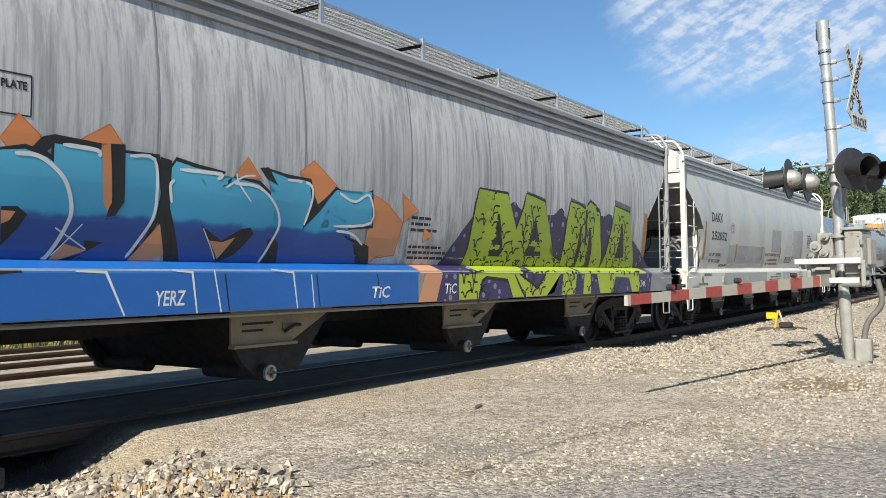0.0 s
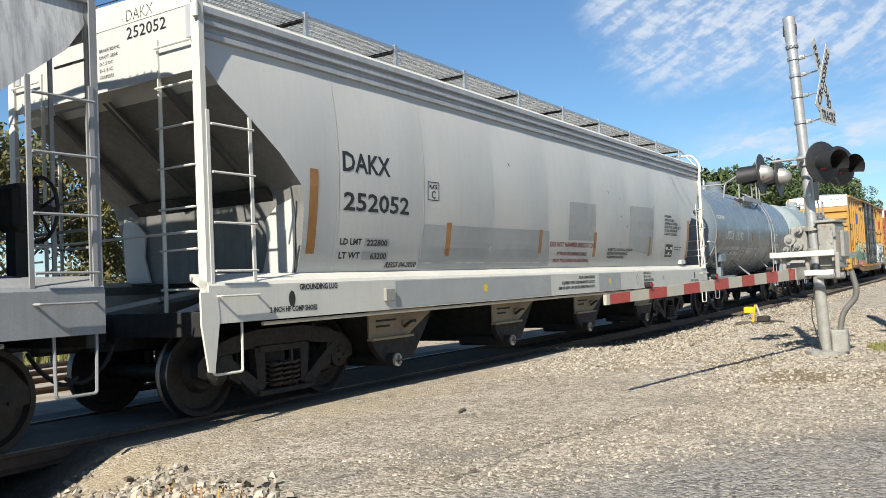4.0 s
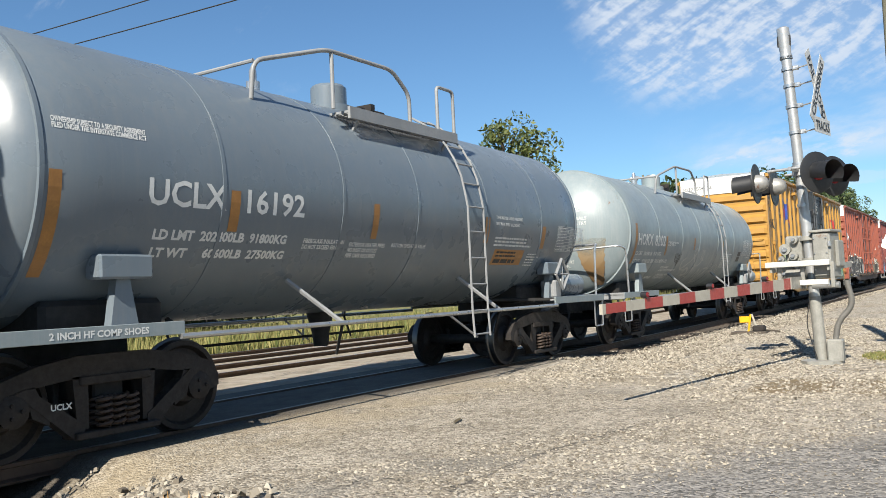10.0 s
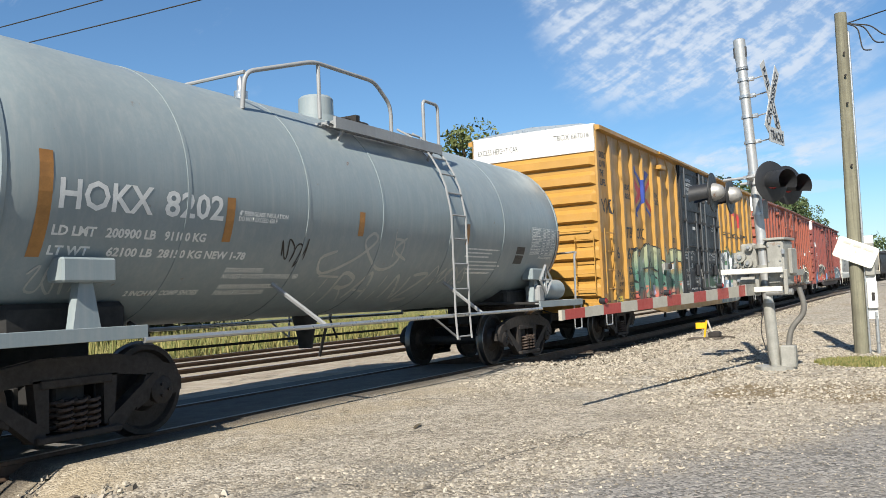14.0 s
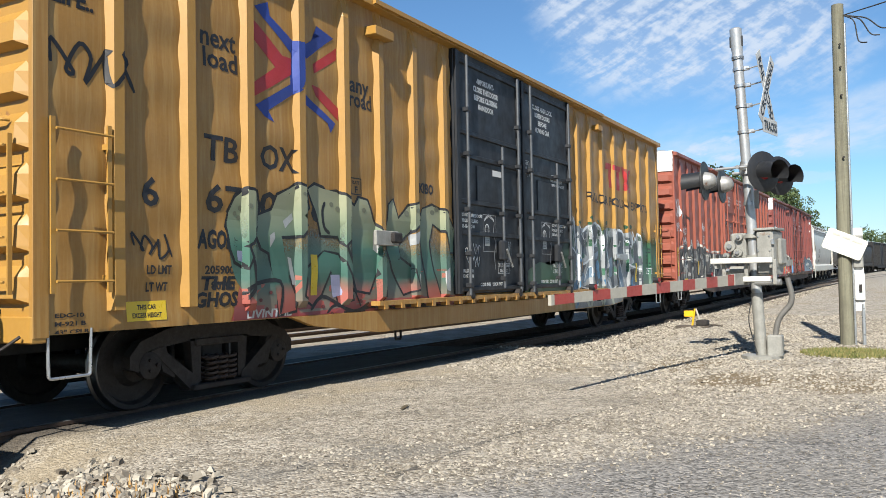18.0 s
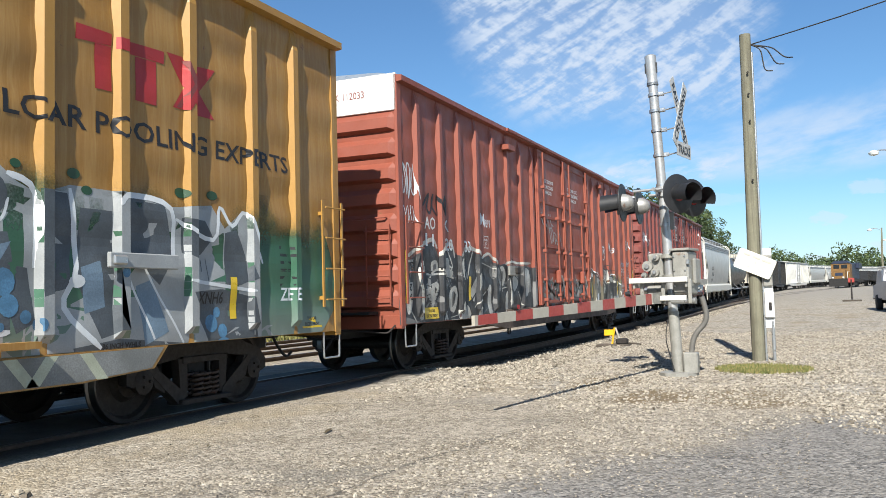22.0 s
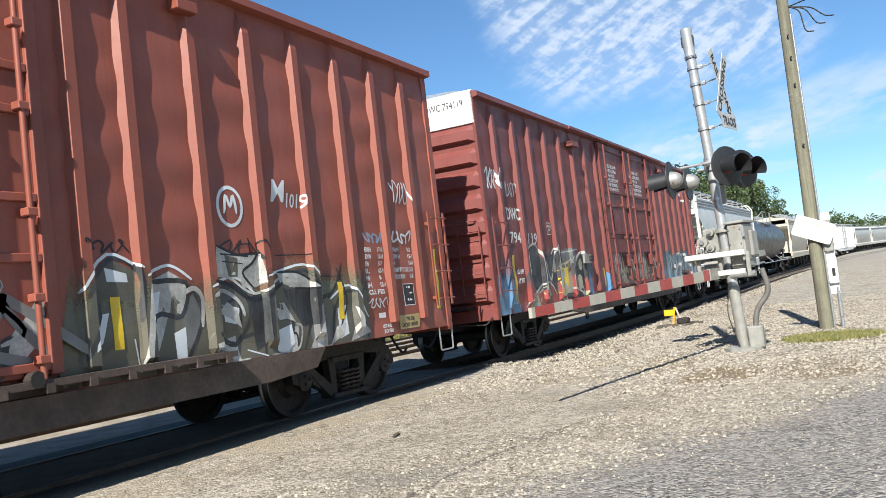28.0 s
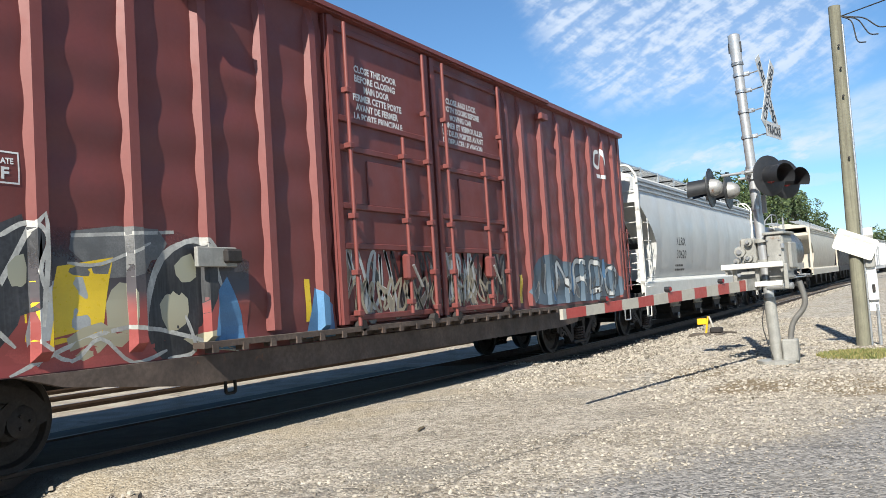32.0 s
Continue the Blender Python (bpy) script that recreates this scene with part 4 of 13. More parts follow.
    if near:
        # ladder over the shoulder of the tank
        for s in (-1, 1):
            xl = L * 0.585
            lad = None
            lines = []
            for dx in (0.0, 0.45):
                pts = [(xl + dx, s * 1.62, 0.62), (xl + dx, s * 1.60, 1.0), (xl + dx, s * 1.60, 2.5)]
                pts += [(xl + dx, s * 1.58 * math.cos(q), TANK_Z + 1.58 * math.sin(q)) for q in np.linspace(0.12, 1.12, 7)]
                lines.append(pts)
            bm = bmesh.new()
            for pts in lines:
                tube(bm, pts, 0.017, 6)
            lad = part("ladder", bm, M_GREY1_TRIM, car, "", 50)
            for q in (0.66, 1.0, 1.38, 1.76, 2.14, 2.5):
                part("rung", T([(xl, s * 1.60, q), (xl + 0.45, s * 1.60, q)], 0.014, 6), M_GREY1_TRIM, lad)
            for q in (0.22, 0.42, 0.62, 0.82, 1.02):
                part("rung", T([(xl, s * 1.58 * math.cos(q), TANK_Z + 1.58 * math.sin(q)), (xl + 0.45, s * 1.58 * math.cos(q), TANK_Z + 1.58 * math.sin(q))], 0.014, 6), M_GREY1_TRIM, lad)
            part("ladder_brace", T([(xl - 0.55, s * 1.53, 0.98), (xl + 0.1, s * 1.6, 0.62)], 0.016, 5), M_GREY1_TRIM, car)
    # platform, dome and valves
    px0, px1 = L * 0.415, L * 0.615
    top = TANK_Z + TANK_R
    pz = 3.60
    for s in (-1, 1):
        ya, yb = sorted((s * 1.22, s * 0.72))
        bm = bmesh.new()
        for x in np.arange(px0, px1, 0.06):
            box(bm, x, x + 0.02, ya, yb, pz - 0.01, pz + 0.02)
        for y in np.linspace(ya, yb, 5):
            box(bm, px0, px1, y - 0.012, y + 0.012, pz - 0.03, pz + 0.02)
        pl = part("platform", bm, M_GREY1_TRIM, car, "dark grated platform")
        part("platform_edge", B(px0 - 0.03, px1 + 0.03, s * 1.22 - 0.02, s * 1.22 + 0.02, pz - 0.09, pz + 0.06), M_GREY1_TRIM, pl)
        for x in (px0 + 0.2, px1 - 0.2):
            part("platform_stay", T([(x, s * 1.2, pz - 0.05), (x, s * 1.02, pz - 0.30)], 0.025, 5), M_GREY1_TRIM, pl)
        pts = bent([(px0 - 1.45, s * 0.95, pz - 0.05), (px0 - 1.45, s * 1.0, pz + 0.38), (px0 - 0.35, s * 1.15, pz + 0.72), (px0 + 0.95, s * 1.2, pz + 0.72), (px0 + 1.35, s * 1.2, pz + 0.45), (px0 + 1.35, s * 1.2, pz)], 0.14, 4)
        part("platform_rail", T(pts, 0.028, 8), M_GREY1_TRIM, car, "", 50)
        part("rail_post", T([(px0 - 0.25, s * 1.15, pz), (px0 - 0.25, s * 1.15, pz + 0.72)], 0.026, 8), M_GREY1_TRIM, car)
        part("platform_rail", T(bent([(px1 - 0.45, s * 1.2, pz), (px1 - 0.45, s * 1.2, pz + 0.70), (px1 + 0.0, s * 1.2, pz + 0.70), (px1 + 0.0, s * 1.2, pz)], 0.08), 0.026, 8), M_GREY1_TRIM, car, "", 50)
    part("cross_rail", T([(px0 - 1.45, -1.0, pz + 0.38), (px0 - 1.45, 1.0, pz + 0.38)], 0.024, 8), M_GREY1_TRIM, car)
    part("dome", lathe(bmesh.new(), [(top - 0.1, 0.26), (top + 0.36, 0.26), (top + 0.40, 0.22)], ((px0 + px1) / 2 - 0.2, 0, 0), "z", 20), paint_, car, "", 40)
    part("dome_collar", lathe(bmesh.new(), [(top - 0.1, 0.34), (top + 0.08, 0.34)], ((px0 + px1) / 2 - 0.2, 0, 0), "z", 20), paint_, car, "", 40)
    part("relief_valve", lathe(bmesh.new(), [(top - 0.05, 0.09), (top + 0.14, 0.09), (top + 0.15, 0.05), (top + 0.28, 0.05), (top + 0.34, 0.02)], (px0 - 0.55, -0.1, 0), "z", 12), M_GALV, car, "", 40)
    part("fill_valve", box(B((px0 + px1) / 2 + 0.25, (px0 + px1) / 2 + 0.9, -0.2, 0.2, top + 0.02, top + 0.16, 0.02), (px0 + px1) / 2 + 0.4, (px0 + px1) / 2 + 0.5, -0.3, 0.3, top + 0.1, top + 0.2), M_IRON, car)
    part("bottom_outlet", lathe(bmesh.new(), [(0.62, 0.10), (0.80, 0.12), (1.12, 0.2)], (L * 0.47, 0, 0), "z", 14), M_UNDER, car, "", 40)
    if near:
        # air tank, valve bracket and hand brake at the far end
        bm = lathe(bmesh.new(), [(L - 1.55, 0.02), (L - 1.52, 0.14), (L - 1.46, 0.20), (L - 0.66, 0.20), (L - 0.60, 0.14), (L - 0.57, 0.02)], (0, -1.20, 1.33), "x", 20)
        part("air_reservoir", bm, paint_, car, "grey air reservoir", 40)
        part("control_valve", B(L - 1.85, L - 1.60, -1.35, -1.05, 1.10, 1.42, 0.03), M_GREY1_TRIM, car)
        bm = bmesh.new()
        c, rr = (L - 1.78, 1.52), 0.27
        for i in range(4):
            p, q = (c[0] + rr * math.cos(i * math.pi / 2), c[1] + rr * math.sin(i * math.pi / 2)), (c[0] + rr * math.cos((i + 1) * math.pi / 2), c[1] + rr * math.sin((i + 1) * math.pi / 2))
            tube(bm, [(p[0], -1.46, p[1]), (q[0], -1.46, q[1])], 0.03, 4)
        tube(bm, [(c[0] - rr, -1.46, c[1]), (c[0] + rr, -1.46, c[1])], 0.018, 4)
        tube(bm, [(c[0], -1.46, c[1] - rr), (c[0], -1.46, c[1] + rr)], 0.018, 4)
        part("placard_holder", bm, M_GREY1_TRIM, car, "diamond placard holder")
        brake_wheel(car, L - 0.40, -0.75, 1.95, "x", 0.27)
        part("brake_housing", B(L - 0.62, L - 0.42, -0.90, -0.60, 1.75, 2.10, 0.05), M_UNDER, car)
        part("brake_stand", B(L - 0.52, L - 0.44, -0.80, -0.70, 1.08, 1.80), M_UNDER, car)
        bm = bmesh.new()
        for z0 in (0.70,):
            tube(bm, [(3.0, 0.9, 0.72), (L - 3.4, 0.9, 0.72)], 0.02, 5)
        part("brake_rod", bm, M_UNDER, car)
    return car


# ---- box car ----
BOX_Y = 1.52


SURF = {}
NUMBER = [0]


def door_surf(x, z):
    return -1.607 if 2.50 < z < 3.12 else -1.586


def make_side(ribs, door, L, top, key):
    """The shape of a box car's side: dished sheets and hat posts."""
    edges = sorted([0.0] + list(ribs) + [door[0], door[1], L])
    rnd = random.Random(key)
    phases = [(rnd.uniform(0, 6), rnd.uniform(0.6, 1.0)) for _ in edges]

    def dish(x, z):
        i = max(0, min(len(edges) - 2, int(np.searchsorted(edges, x, side="right")) - 1))
        p, q = edges[i], edges[i + 1]
        if q - p < 1e-6:
            return 0.0
        u = min(1.0, max(0.0, (x - p) / (q - p)))
        ph, am = phases[i]
        return am * (0.014 * math.sin(math.pi * u) + 0.015 + 0.015 * math.sin(z * 10.6 + ph) * (0.7 + 0.3 * math.sin(z * 2.3 + ph)))

    def surf(x, z):
        y = BOX_Y + dish(x, z)
        if 1.03 < z < top - 0.42:
            for r in ribs:
                d = abs(x - r)
                if d < 0.105 and not (door[0] + 0.05 < r < door[1] - 0.05):
                    y = max(y, BOX_Y + 0.085 * min(1.0, (0.105 - d) / 0.05))
        return -y

    cuts = []
    for r in ribs:
        cuts += [r - 0.105, r - 0.055, r + 0.055, r + 0.105]
    for p, q in zip(edges, edges[1:]):
        cuts += [p + (q - p) * k / 8 for k in (0, 1, 2, 4, 6, 7, 8)]
    SURF_CUTS[surf] = sorted(cuts)
    return dish, surf, edges


def boxcar(x0, L, sheet, rib, label, door, door_mat, ribs, white=True, near=True, top=5.0, end_mat=None, sill=None):
    """door: where the two plug doors begin and end. ribs: the posts' places."""
    car = thing("box_car", pose(x0, TRACK_Y, 0), label, "railcar", "freight cars of the train")
    MOVERS.append((car, x0, L))
    end_mat = end_mat or rib
    dish, surf, edges = make_side(ribs, door, L, top, int(x0))
    car_surf = surf
    # side sheets between the posts, dished a little
    for s in (-1, 1):
        for p, q in zip(edges, edges[1:]):
            if (p >= door[0] - 0.01 and q <= door[1] + 0.01) or q - p < 0.02:
                continue
            fine = near and s < 0
            xs = [x for x in SURF_CUTS[surf] if p + 1e-6 < x < q - 1e-6] if fine else []
            zs = [SKIN_STEP * k for k in range(11, int((top - 0.12) / SKIN_STEP) + 1)] if fine else []
            rows = [[(x, s * (BOX_Y + (dish(x, z) if fine else 0)), z) for x in [p] + xs + [q]] for z in [0.86] + zs + [top - 0.12]]
            bm = grid_mesh(bmesh.new(), rows)
            bm.normal_update()
            for f in bm.faces:
                if f.normal.y * s < 0:
                    f.normal_flip()
            part("side_sheet", bm, sheet, car, "", 40)
    # posts
    hat = [(-0.105, 0.0), (-0.055, -0.085), (0.055, -0.085), (0.105, 0.0)]
    me = None
    for x in ribs:
        if door[0] + 0.05 < x < door[1] - 0.05:
            continue
        for s in (-1, 1):
            if me is None:
                me = mesh_of("side_post", P([(u, v) for u, v in hat], "z", 1.04, top - 0.42), rib)
                capm = prism(bmesh.new(), [(-0.105, 0.0), (-0.055, -0.085), (0.055, -0.085), (0.105, 0.0)], "z", top - 0.42, top - 0.41)
                for v in capm.verts:
                    if v.co.z > top - 0.415:
                        v.co.z, v.co.y = top - 0.13, v.co.y * 0.2
                cap_me = mesh_of("post_taper", capm, rib)
            shared("side_post", me, car, pose(x, s * BOX_Y, 0, 0, 0, 0 if s < 0 else 180))
            shared("post_taper", cap_me, car, pose(x, s * BOX_Y, 0, 0, 0, 0 if s < 0 else 180))
    # frame: chords, sill, floor, roof
    for s in (-1, 1):
        part("top_chord", P([(s * 1.52, top - 0.14), (s * 1.655, top - 0.12), (s * 1.655, top - 0.03), (s * 1.50, top)], "x", -0.01, L + 0.01), rib, car)
        part("side_sill", B(0.0, L, min(s * 1.51, s * 1.40), max(s * 1.51, s * 1.40), 0.86, 1.02, 0.01), sheet, car)
        part("lower_sill", P([(3.2, 0.86), (3.6, 0.74), (5.0, 0.58), (L - 4.6, 0.58), (L - 3.7, 0.64), (L - 3.5, 0.86)], "y", s * 1.50, s * 1.58), sill or sheet, car)
        if near:
            part("door_track", B(door[0] - 2.3, door[1] + 2.0, min(s * 1.69, s * 1.51), max(s * 1.69, s * 1.51), 0.93, 0.99), sill or sheet, car)
            part("door_header", B(door[0] - 2.3, door[1] + 2.0, min(s * 1.70, s * 1.64), max(s * 1.70, s * 1.64), top - 0.10, top - 0.04), rib, car)
            for x in np.arange(door[0] - 2.2, door[1] + 1.9, 0.42):
                part("track_cleat", B(x, x + 0.08, min(s * 1.70, s * 1.59), max(s * 1.70, s * 1.59), 0.88, 0.96), sill or sheet, car)
    part("floor_frame", B(0.05, L - 0.05, -1.45, 1.45, 0.90, 1.04), M_UNDER, car)
    part("center_sill", B(0.0, L, -0.28, 0.28, 0.62, 0.92, 0.01), M_UNDER, car)
    bm = bmesh.new()
    prism(bm, [(-1.56, top - 0.02), (-1.2, top + 0.06), (0, top + 0.13), (1.2, top + 0.06), (1.56, top - 0.02)], "x", 0, L)
    for x in np.arange(0.8, L, 1.22):
        prism(bm, [(-1.5, top + 0.0), (-1.2, top + 0.09), (0, top + 0.16), (1.2, top + 0.09), (1.5, top + 0.0)], "x", x, x + 0.07)
    part("roof", bm, M_GALV, car, "galvanised ribbed roof")
    for e in (0, 1):
        def X(x, e=e):
            return x if e == 0 else L - x
        # corrugated end
        zz = [(0.80, 0.02), (1.0, 0.02)]
        n = 8
        pitch = (top - 0.62 - 1.02) / n
        for k in range(n):
            z = 1.02 + k * pitch
            zz += [(z, 0.02), (z + 0.10, 0.02), (z + 0.15, -0.075), (z + pitch - 0.10, -0.06), (z + pitch - 0.005, 0.02)]
        zz += [(top - 0.60, 0.02)]
        bm = bmesh.new()
        grid_mesh(bm, [[(X(o), y, z) for y in (-1.52, -1.44, 1.44, 1.52)] if abs(o - 0.02) < 1e-6 else [(X(0.02), -1.52, z), (X(o), -1.40, z), (X(o), 1.40, z), (X(0.02), 1.52, z)] for z, o in zz])
        for f in bm.faces:
            if f.normal.x * (1 if e else -1) < 0:
                f.normal_flip()
        part("corrugated_end", bm, end_mat, car)
        part("end_top_band", B(min(X(-0.01), X(0.05)), max(X(-0.01), X(0.05)), -1.54, 1.54, top - 0.60, top + 0.02, 0.008), M_WHITE if white else end_mat, car, "white end band" if white else "")
        part("end_sill", B(min(X(-0.02), X(0.12)), max(X(-0.02), X(0.12)), -1.55, 1.55, 0.80, 1.02, 0.01), end_mat, car)
        truck(car, X(2.60 if e == 0 else 2.32), near)
        coupler(car, L, e, near)
        for s in (-1, 1):
            part("corner_post", B(min(X(-0.01), X(0.14)), max(X(-0.01), X(0.14)), min(s * 1.555, s * 1.50), max(s * 1.555, s * 1.50), 0.84, top - 0.02, 0.006), sheet, car)
            if near and (s < 0 or e == 0):
                zs = [1.30, 1.72, 2.14, 2.56]
                la, lb = (0.14, 0.70) if e == 0 else (0.0, 0.50)
                ladder(car, "side_ladder", (X(la), s * 1.60), (X(lb), s * 1.60), zs, 0, rib, 0.022, 0.013, (0, s * 0.05, 0), 2.66, 1.20)
                for z in (1.30, 2.45):
                    part("ladder_foot", B(min(X(lb - 0.02), X(lb + 0.02)), max(X(lb - 0.02), X(lb + 0.02)), min(s * 1.60, s * 1.50), max(s * 1.60, s * 1.50), z, z + 0.05), rib, car)
                stirrup(car, min(X(la), X(la + 0.42)), max(X(la), X(la + 0.42)), s * 1.53, 0.90, 0.50, M_GALV)
                ladder(car, "end_ladder", (X(-0.12), s * 1.42), (X(-0.12), s * 0.98), [1.30, 1.66, 2.02, 2.40], 0, end_mat, 0.02, 0.012, (-0.05 if e == 0 else 0.05, 0, 0), 2.5, 1.2)
        part("end_handrail", T(bent([(X(-0.07), -1.35, 2.62), (X(-0.13), -1.33, 2.62), (X(-0.13), 1.0, 2.62), (X(-0.07), 1.02, 2.62)], 0.04), 0.014, 6), end_mat, car)
        if near:
            part("end_walk", B(min(X(-0.30), X(0.02)), max(X(-0.30), X(0.02)), -1.1, 1.1, 1.04, 1.08), M_UNDER, car)
            part("uncoupling_rod", T(bent([(X(-0.05), -1.45, 0.86), (X(-0.22), -1.40, 0.74), (X(-0.22), -0.4, 0.80), (X(-0.35), -0.12, 0.92)], 0.06), 0.014, 6), M_IRON, car)
    # plug doors
    w = (door[1] - door[0]) / 2
    for k in (0, 1):
        p, q = door[0] + k * w, door[0] + (k + 1) * w
        for s in (-1, 1):
            if s > 0 and not near:
                continue
            yo, yi = s * 1.585, s * 1.50
            d = part("plug_door", B(p + 0.02, q - 0.02, min(yo, yi), max(yo, yi), 1.02, top - 0.13, 0.01), door_mat, car)
            if s > 0:
                continue
            for u in (0.04, w - 0.16):
                part("door_stile", B(p + u, p + u + 0.12, -1.625, -1.58, 1.02, top - 0.14, 0.008), door_mat, d)
            for z in (1.06, 1.95, 2.45, 3.18, 3.55, top - 0.32):
                part("door_rail", B(p + 0.16, q - 0.16, -1.622, -1.58, z, z + 0.075, 0.008), door_mat, d)
            part("door_panel", B(p + 0.75, q - 0.60, -1.606, -1.58, 2.52, 3.10, 0.01), door_mat, d)
            if near:
                for u in (0.30, 0.62 * w, w - 0.28):
                    if abs(u - 0.62 * w) < 0.01:
                        zb, zt = 1.10, 3.5
                    else:
                        zb, zt = 1.0, top - 0.2
                    part("lock_bar", T([(p + u, -1.68, zb), (p + u, -1.68, zt)], 0.026, 8), rib if door_mat is not M_DOORBLK else M_BARSTEEL, d, "", 50)
                    for z in (zb + 0.12, 1.62, 2.32, 3.2, 3.9):
                        if z < zt:
                            part("bar_guide", B(p + u - 0.05, p + u + 0.05, -1.715, -1.615, z, z + 0.07, 0.008), door_mat, d)
                part("latch", B(p + 0.62 * w - 0.10, p + 0.62 * w + 0.10, -1.72, -1.60, 1.55, 1.90, 0.03), door_mat, d)
                part("latch_handle", T([(p + 0.62 * w, -1.73, 1.75), (p + 0.62 * w + 0.22, -1.73, 1.45)], 0.02, 6), M_GALV, d)
                part("door_roller", T([(p + 0.35, -1.70, 1.0), (p + 0.35, -1.60, 1.0)], 0.07, 12), M_IRON, d)
                part("door_roller", T([(q - 0.35, -1.70, 1.0), (q - 0.35, -1.60, 1.0)], 0.07, 12), M_IRON, d)
    if near:
        # chain box high up, and the jack pad with its hook on the sill
        part("header_stop", B(door[0] - 2.35, door[0] - 1.9, -1.72, -1.52, top - 0.52, top - 0.40, 0.01), rib, car)
        part("header_stop", B(door[1] + 1.6, door[1] + 1.9, -1.70, -1.52, top - 0.45, top - 0.33, 0.01), rib, car)
        part("route_board", B(door[0] - 2.3, door[0] - 1.75, -1.65, -1.60, 1.72, 1.92, 0.01), M_SIGGREY, car, "dull grey routing board")
        part("board_clip", B(door[0] - 1.95, door[0] - 1.72, -1.70, -1.63, 1.76, 1.90, 0.02), M_IRON, car)
        SURF[NUMBER[0]] = car_surf
        part("center_step", T(bent([(L * 0.30, -1.3, 0.75), (L * 0.30, -1.3, 0.42), (L * 0.30 + 0.14, -1.3, 0.42), (L * 0.30 + 0.14, -1.3, 0.75)], 0.03), 0.018, 6), M_UNDER, car)
    return car


# ---- ground ----
def ground_material():
    m = bpy.data.materials.new("packed_ground")
    m.use_nodes = True
    nd, lk = m.node_tree.nodes, m.node_tree.links
    bsdf = nd["Principled BSDF"]
    tc = nd.new("ShaderNodeTexCoord")
    sep = nd.new("ShaderNodeSeparateXYZ")
    lk.new(tc.outputs["Object"], sep.inputs[0])

    def nz(sc, det=5.0, rough_=0.6, dist=0.0):
        n = nd.new("ShaderNodeTexNoise")
        n.inputs["Scale"].default_value, n.inputs["Detail"].default_value, n.inputs["Roughness"].default_value, n.inputs["Distortion"].default_value = sc, det, rough_, dist
        lk.new(tc.outputs["Object"], n.inputs["Vector"])
        return n.outputs[0]

    def mth(op, a, b=None, clamp=False):
        n = nd.new("ShaderNodeMath")
        n.operation, n.use_clamp = op, clamp
        for i, v in enumerate((a, b)):
            if v is None:
                continue
            if isinstance(v, (int, float)):
                n.inputs[i].default_value = v
            else:
                lk.new(v, n.inputs[i])
        return n.outputs[0]

    def mix(f, a, b):
        n = nd.new("ShaderNodeMix")
        n.data_type = "RGBA"
        for sock, v in ((n.inputs["Factor"], f), (n.inputs[6], a), (n.inputs[7], b)):
            if isinstance(v, (int, float)):
                sock.default_value = v
            elif isinstance(v, tuple):
                sock.default_value = (*v, 1)
            else:
                lk.new(v, sock)
        return n.outputs[2]

    def sstep(v, lo, hi):
        n = nd.new("ShaderNodeMapRange")
        n.interpolation_type = "SMOOTHSTEP"
        n.inputs["From Min"].default_value, n.inputs["From Max"].default_value = lo, hi
        lk.new(v, n.inputs["Value"])
        return n.outputs[0]

    x, y = sep.outputs[0], sep.outputs[1]

    def chips(sc):
        """A random grey for each pebble, and its height."""
        v = nd.new("ShaderNodeTexVoronoi")
        v.inputs["Scale"].default_value = sc
        lk.new(tc.outputs["Object"], v.inputs["Vector"])
        sp = nd.new("ShaderNodeSeparateColor")
        lk.new(v.outputs["Color"], sp.inputs[0])
        return sp.outputs[0], v.outputs["Distance"]

    def spot(cx, cy, rx, ry, wobble):
        a = mth("POWER", mth("DIVIDE", mth("SUBTRACT", x, cx), rx), 2.0)
        b = mth("POWER", mth("DIVIDE", mth("SUBTRACT", y, cy), ry), 2.0)
        return sstep(mth("ADD", mth("ADD", a, b), mth("MULTIPLY", mth("SUBTRACT", wobble, 0.5), 3.0)), 1.5, 0.3)

    wob = mth("MULTIPLY", mth("SUBTRACT", nz(0.7, 4), 0.5), 2.4)
    fine, fine_h = chips(44)
    mid, mid_h = chips(21)
    coarse, coarse_h = chips(12)
    # worn pale paving, grey asphalt by the road, yellow sandy edge by the track
    pale = mix(sstep(nz(1.1, 6), 0.35, 0.65), (0.36, 0.305, 0.22), (0.50, 0.435, 0.335))
    pale = mix(mth("MULTIPLY", sstep(fine, 0.50, 0.95), 0.75), pale, (0.66, 0.60, 0.49))
    pale = mix(mth("MULTIPLY", sstep(fine, 0.40, 0.05), 0.8), pale, (0.14, 0.115, 0.082))
    pale = mix(mth("MULTIPLY", sstep(mid, 0.30, 0.12), 0.45), pale, (0.13, 0.11, 0.08))
    blot = nz(7, 5, 0.7)
    pale = mix(mth("MULTIPLY", sstep(blot, 0.50, 0.36), 0.55), pale, (0.19, 0.16, 0.12))
    pale = mix(mth("MULTIPLY", sstep(blot, 0.52, 0.68), 0.5), pale, (0.60, 0.54, 0.43))
    pale = mix(mth("MULTIPLY", sstep(nz(0.42, 3), 0.56, 0.68), 0.5), pale, (0.22, 0.205, 0.175))
    asph = mix(fine, (0.085, 0.08, 0.07), (0.43, 0.40, 0.355))
    asph = mix(mth("MULTIPLY", sstep(mid, 0.72, 0.95), 0.5), asph, (0.50, 0.47, 0.41))
    asph = mix(mth("MULTIPLY", sstep(nz(0.9, 5), 0.35, 0.7), 0.45), asph, (0.27, 0.245, 0.205))
    road = sstep(mth("ADD", mth("ADD", mth("MULTIPLY", x, 0.50), mth("MULTIPLY", y, 1.0)), mth("MULTIPLY", wob, 0.7)), 5.3, 4.3)
    c = mix(road, pale, asph)
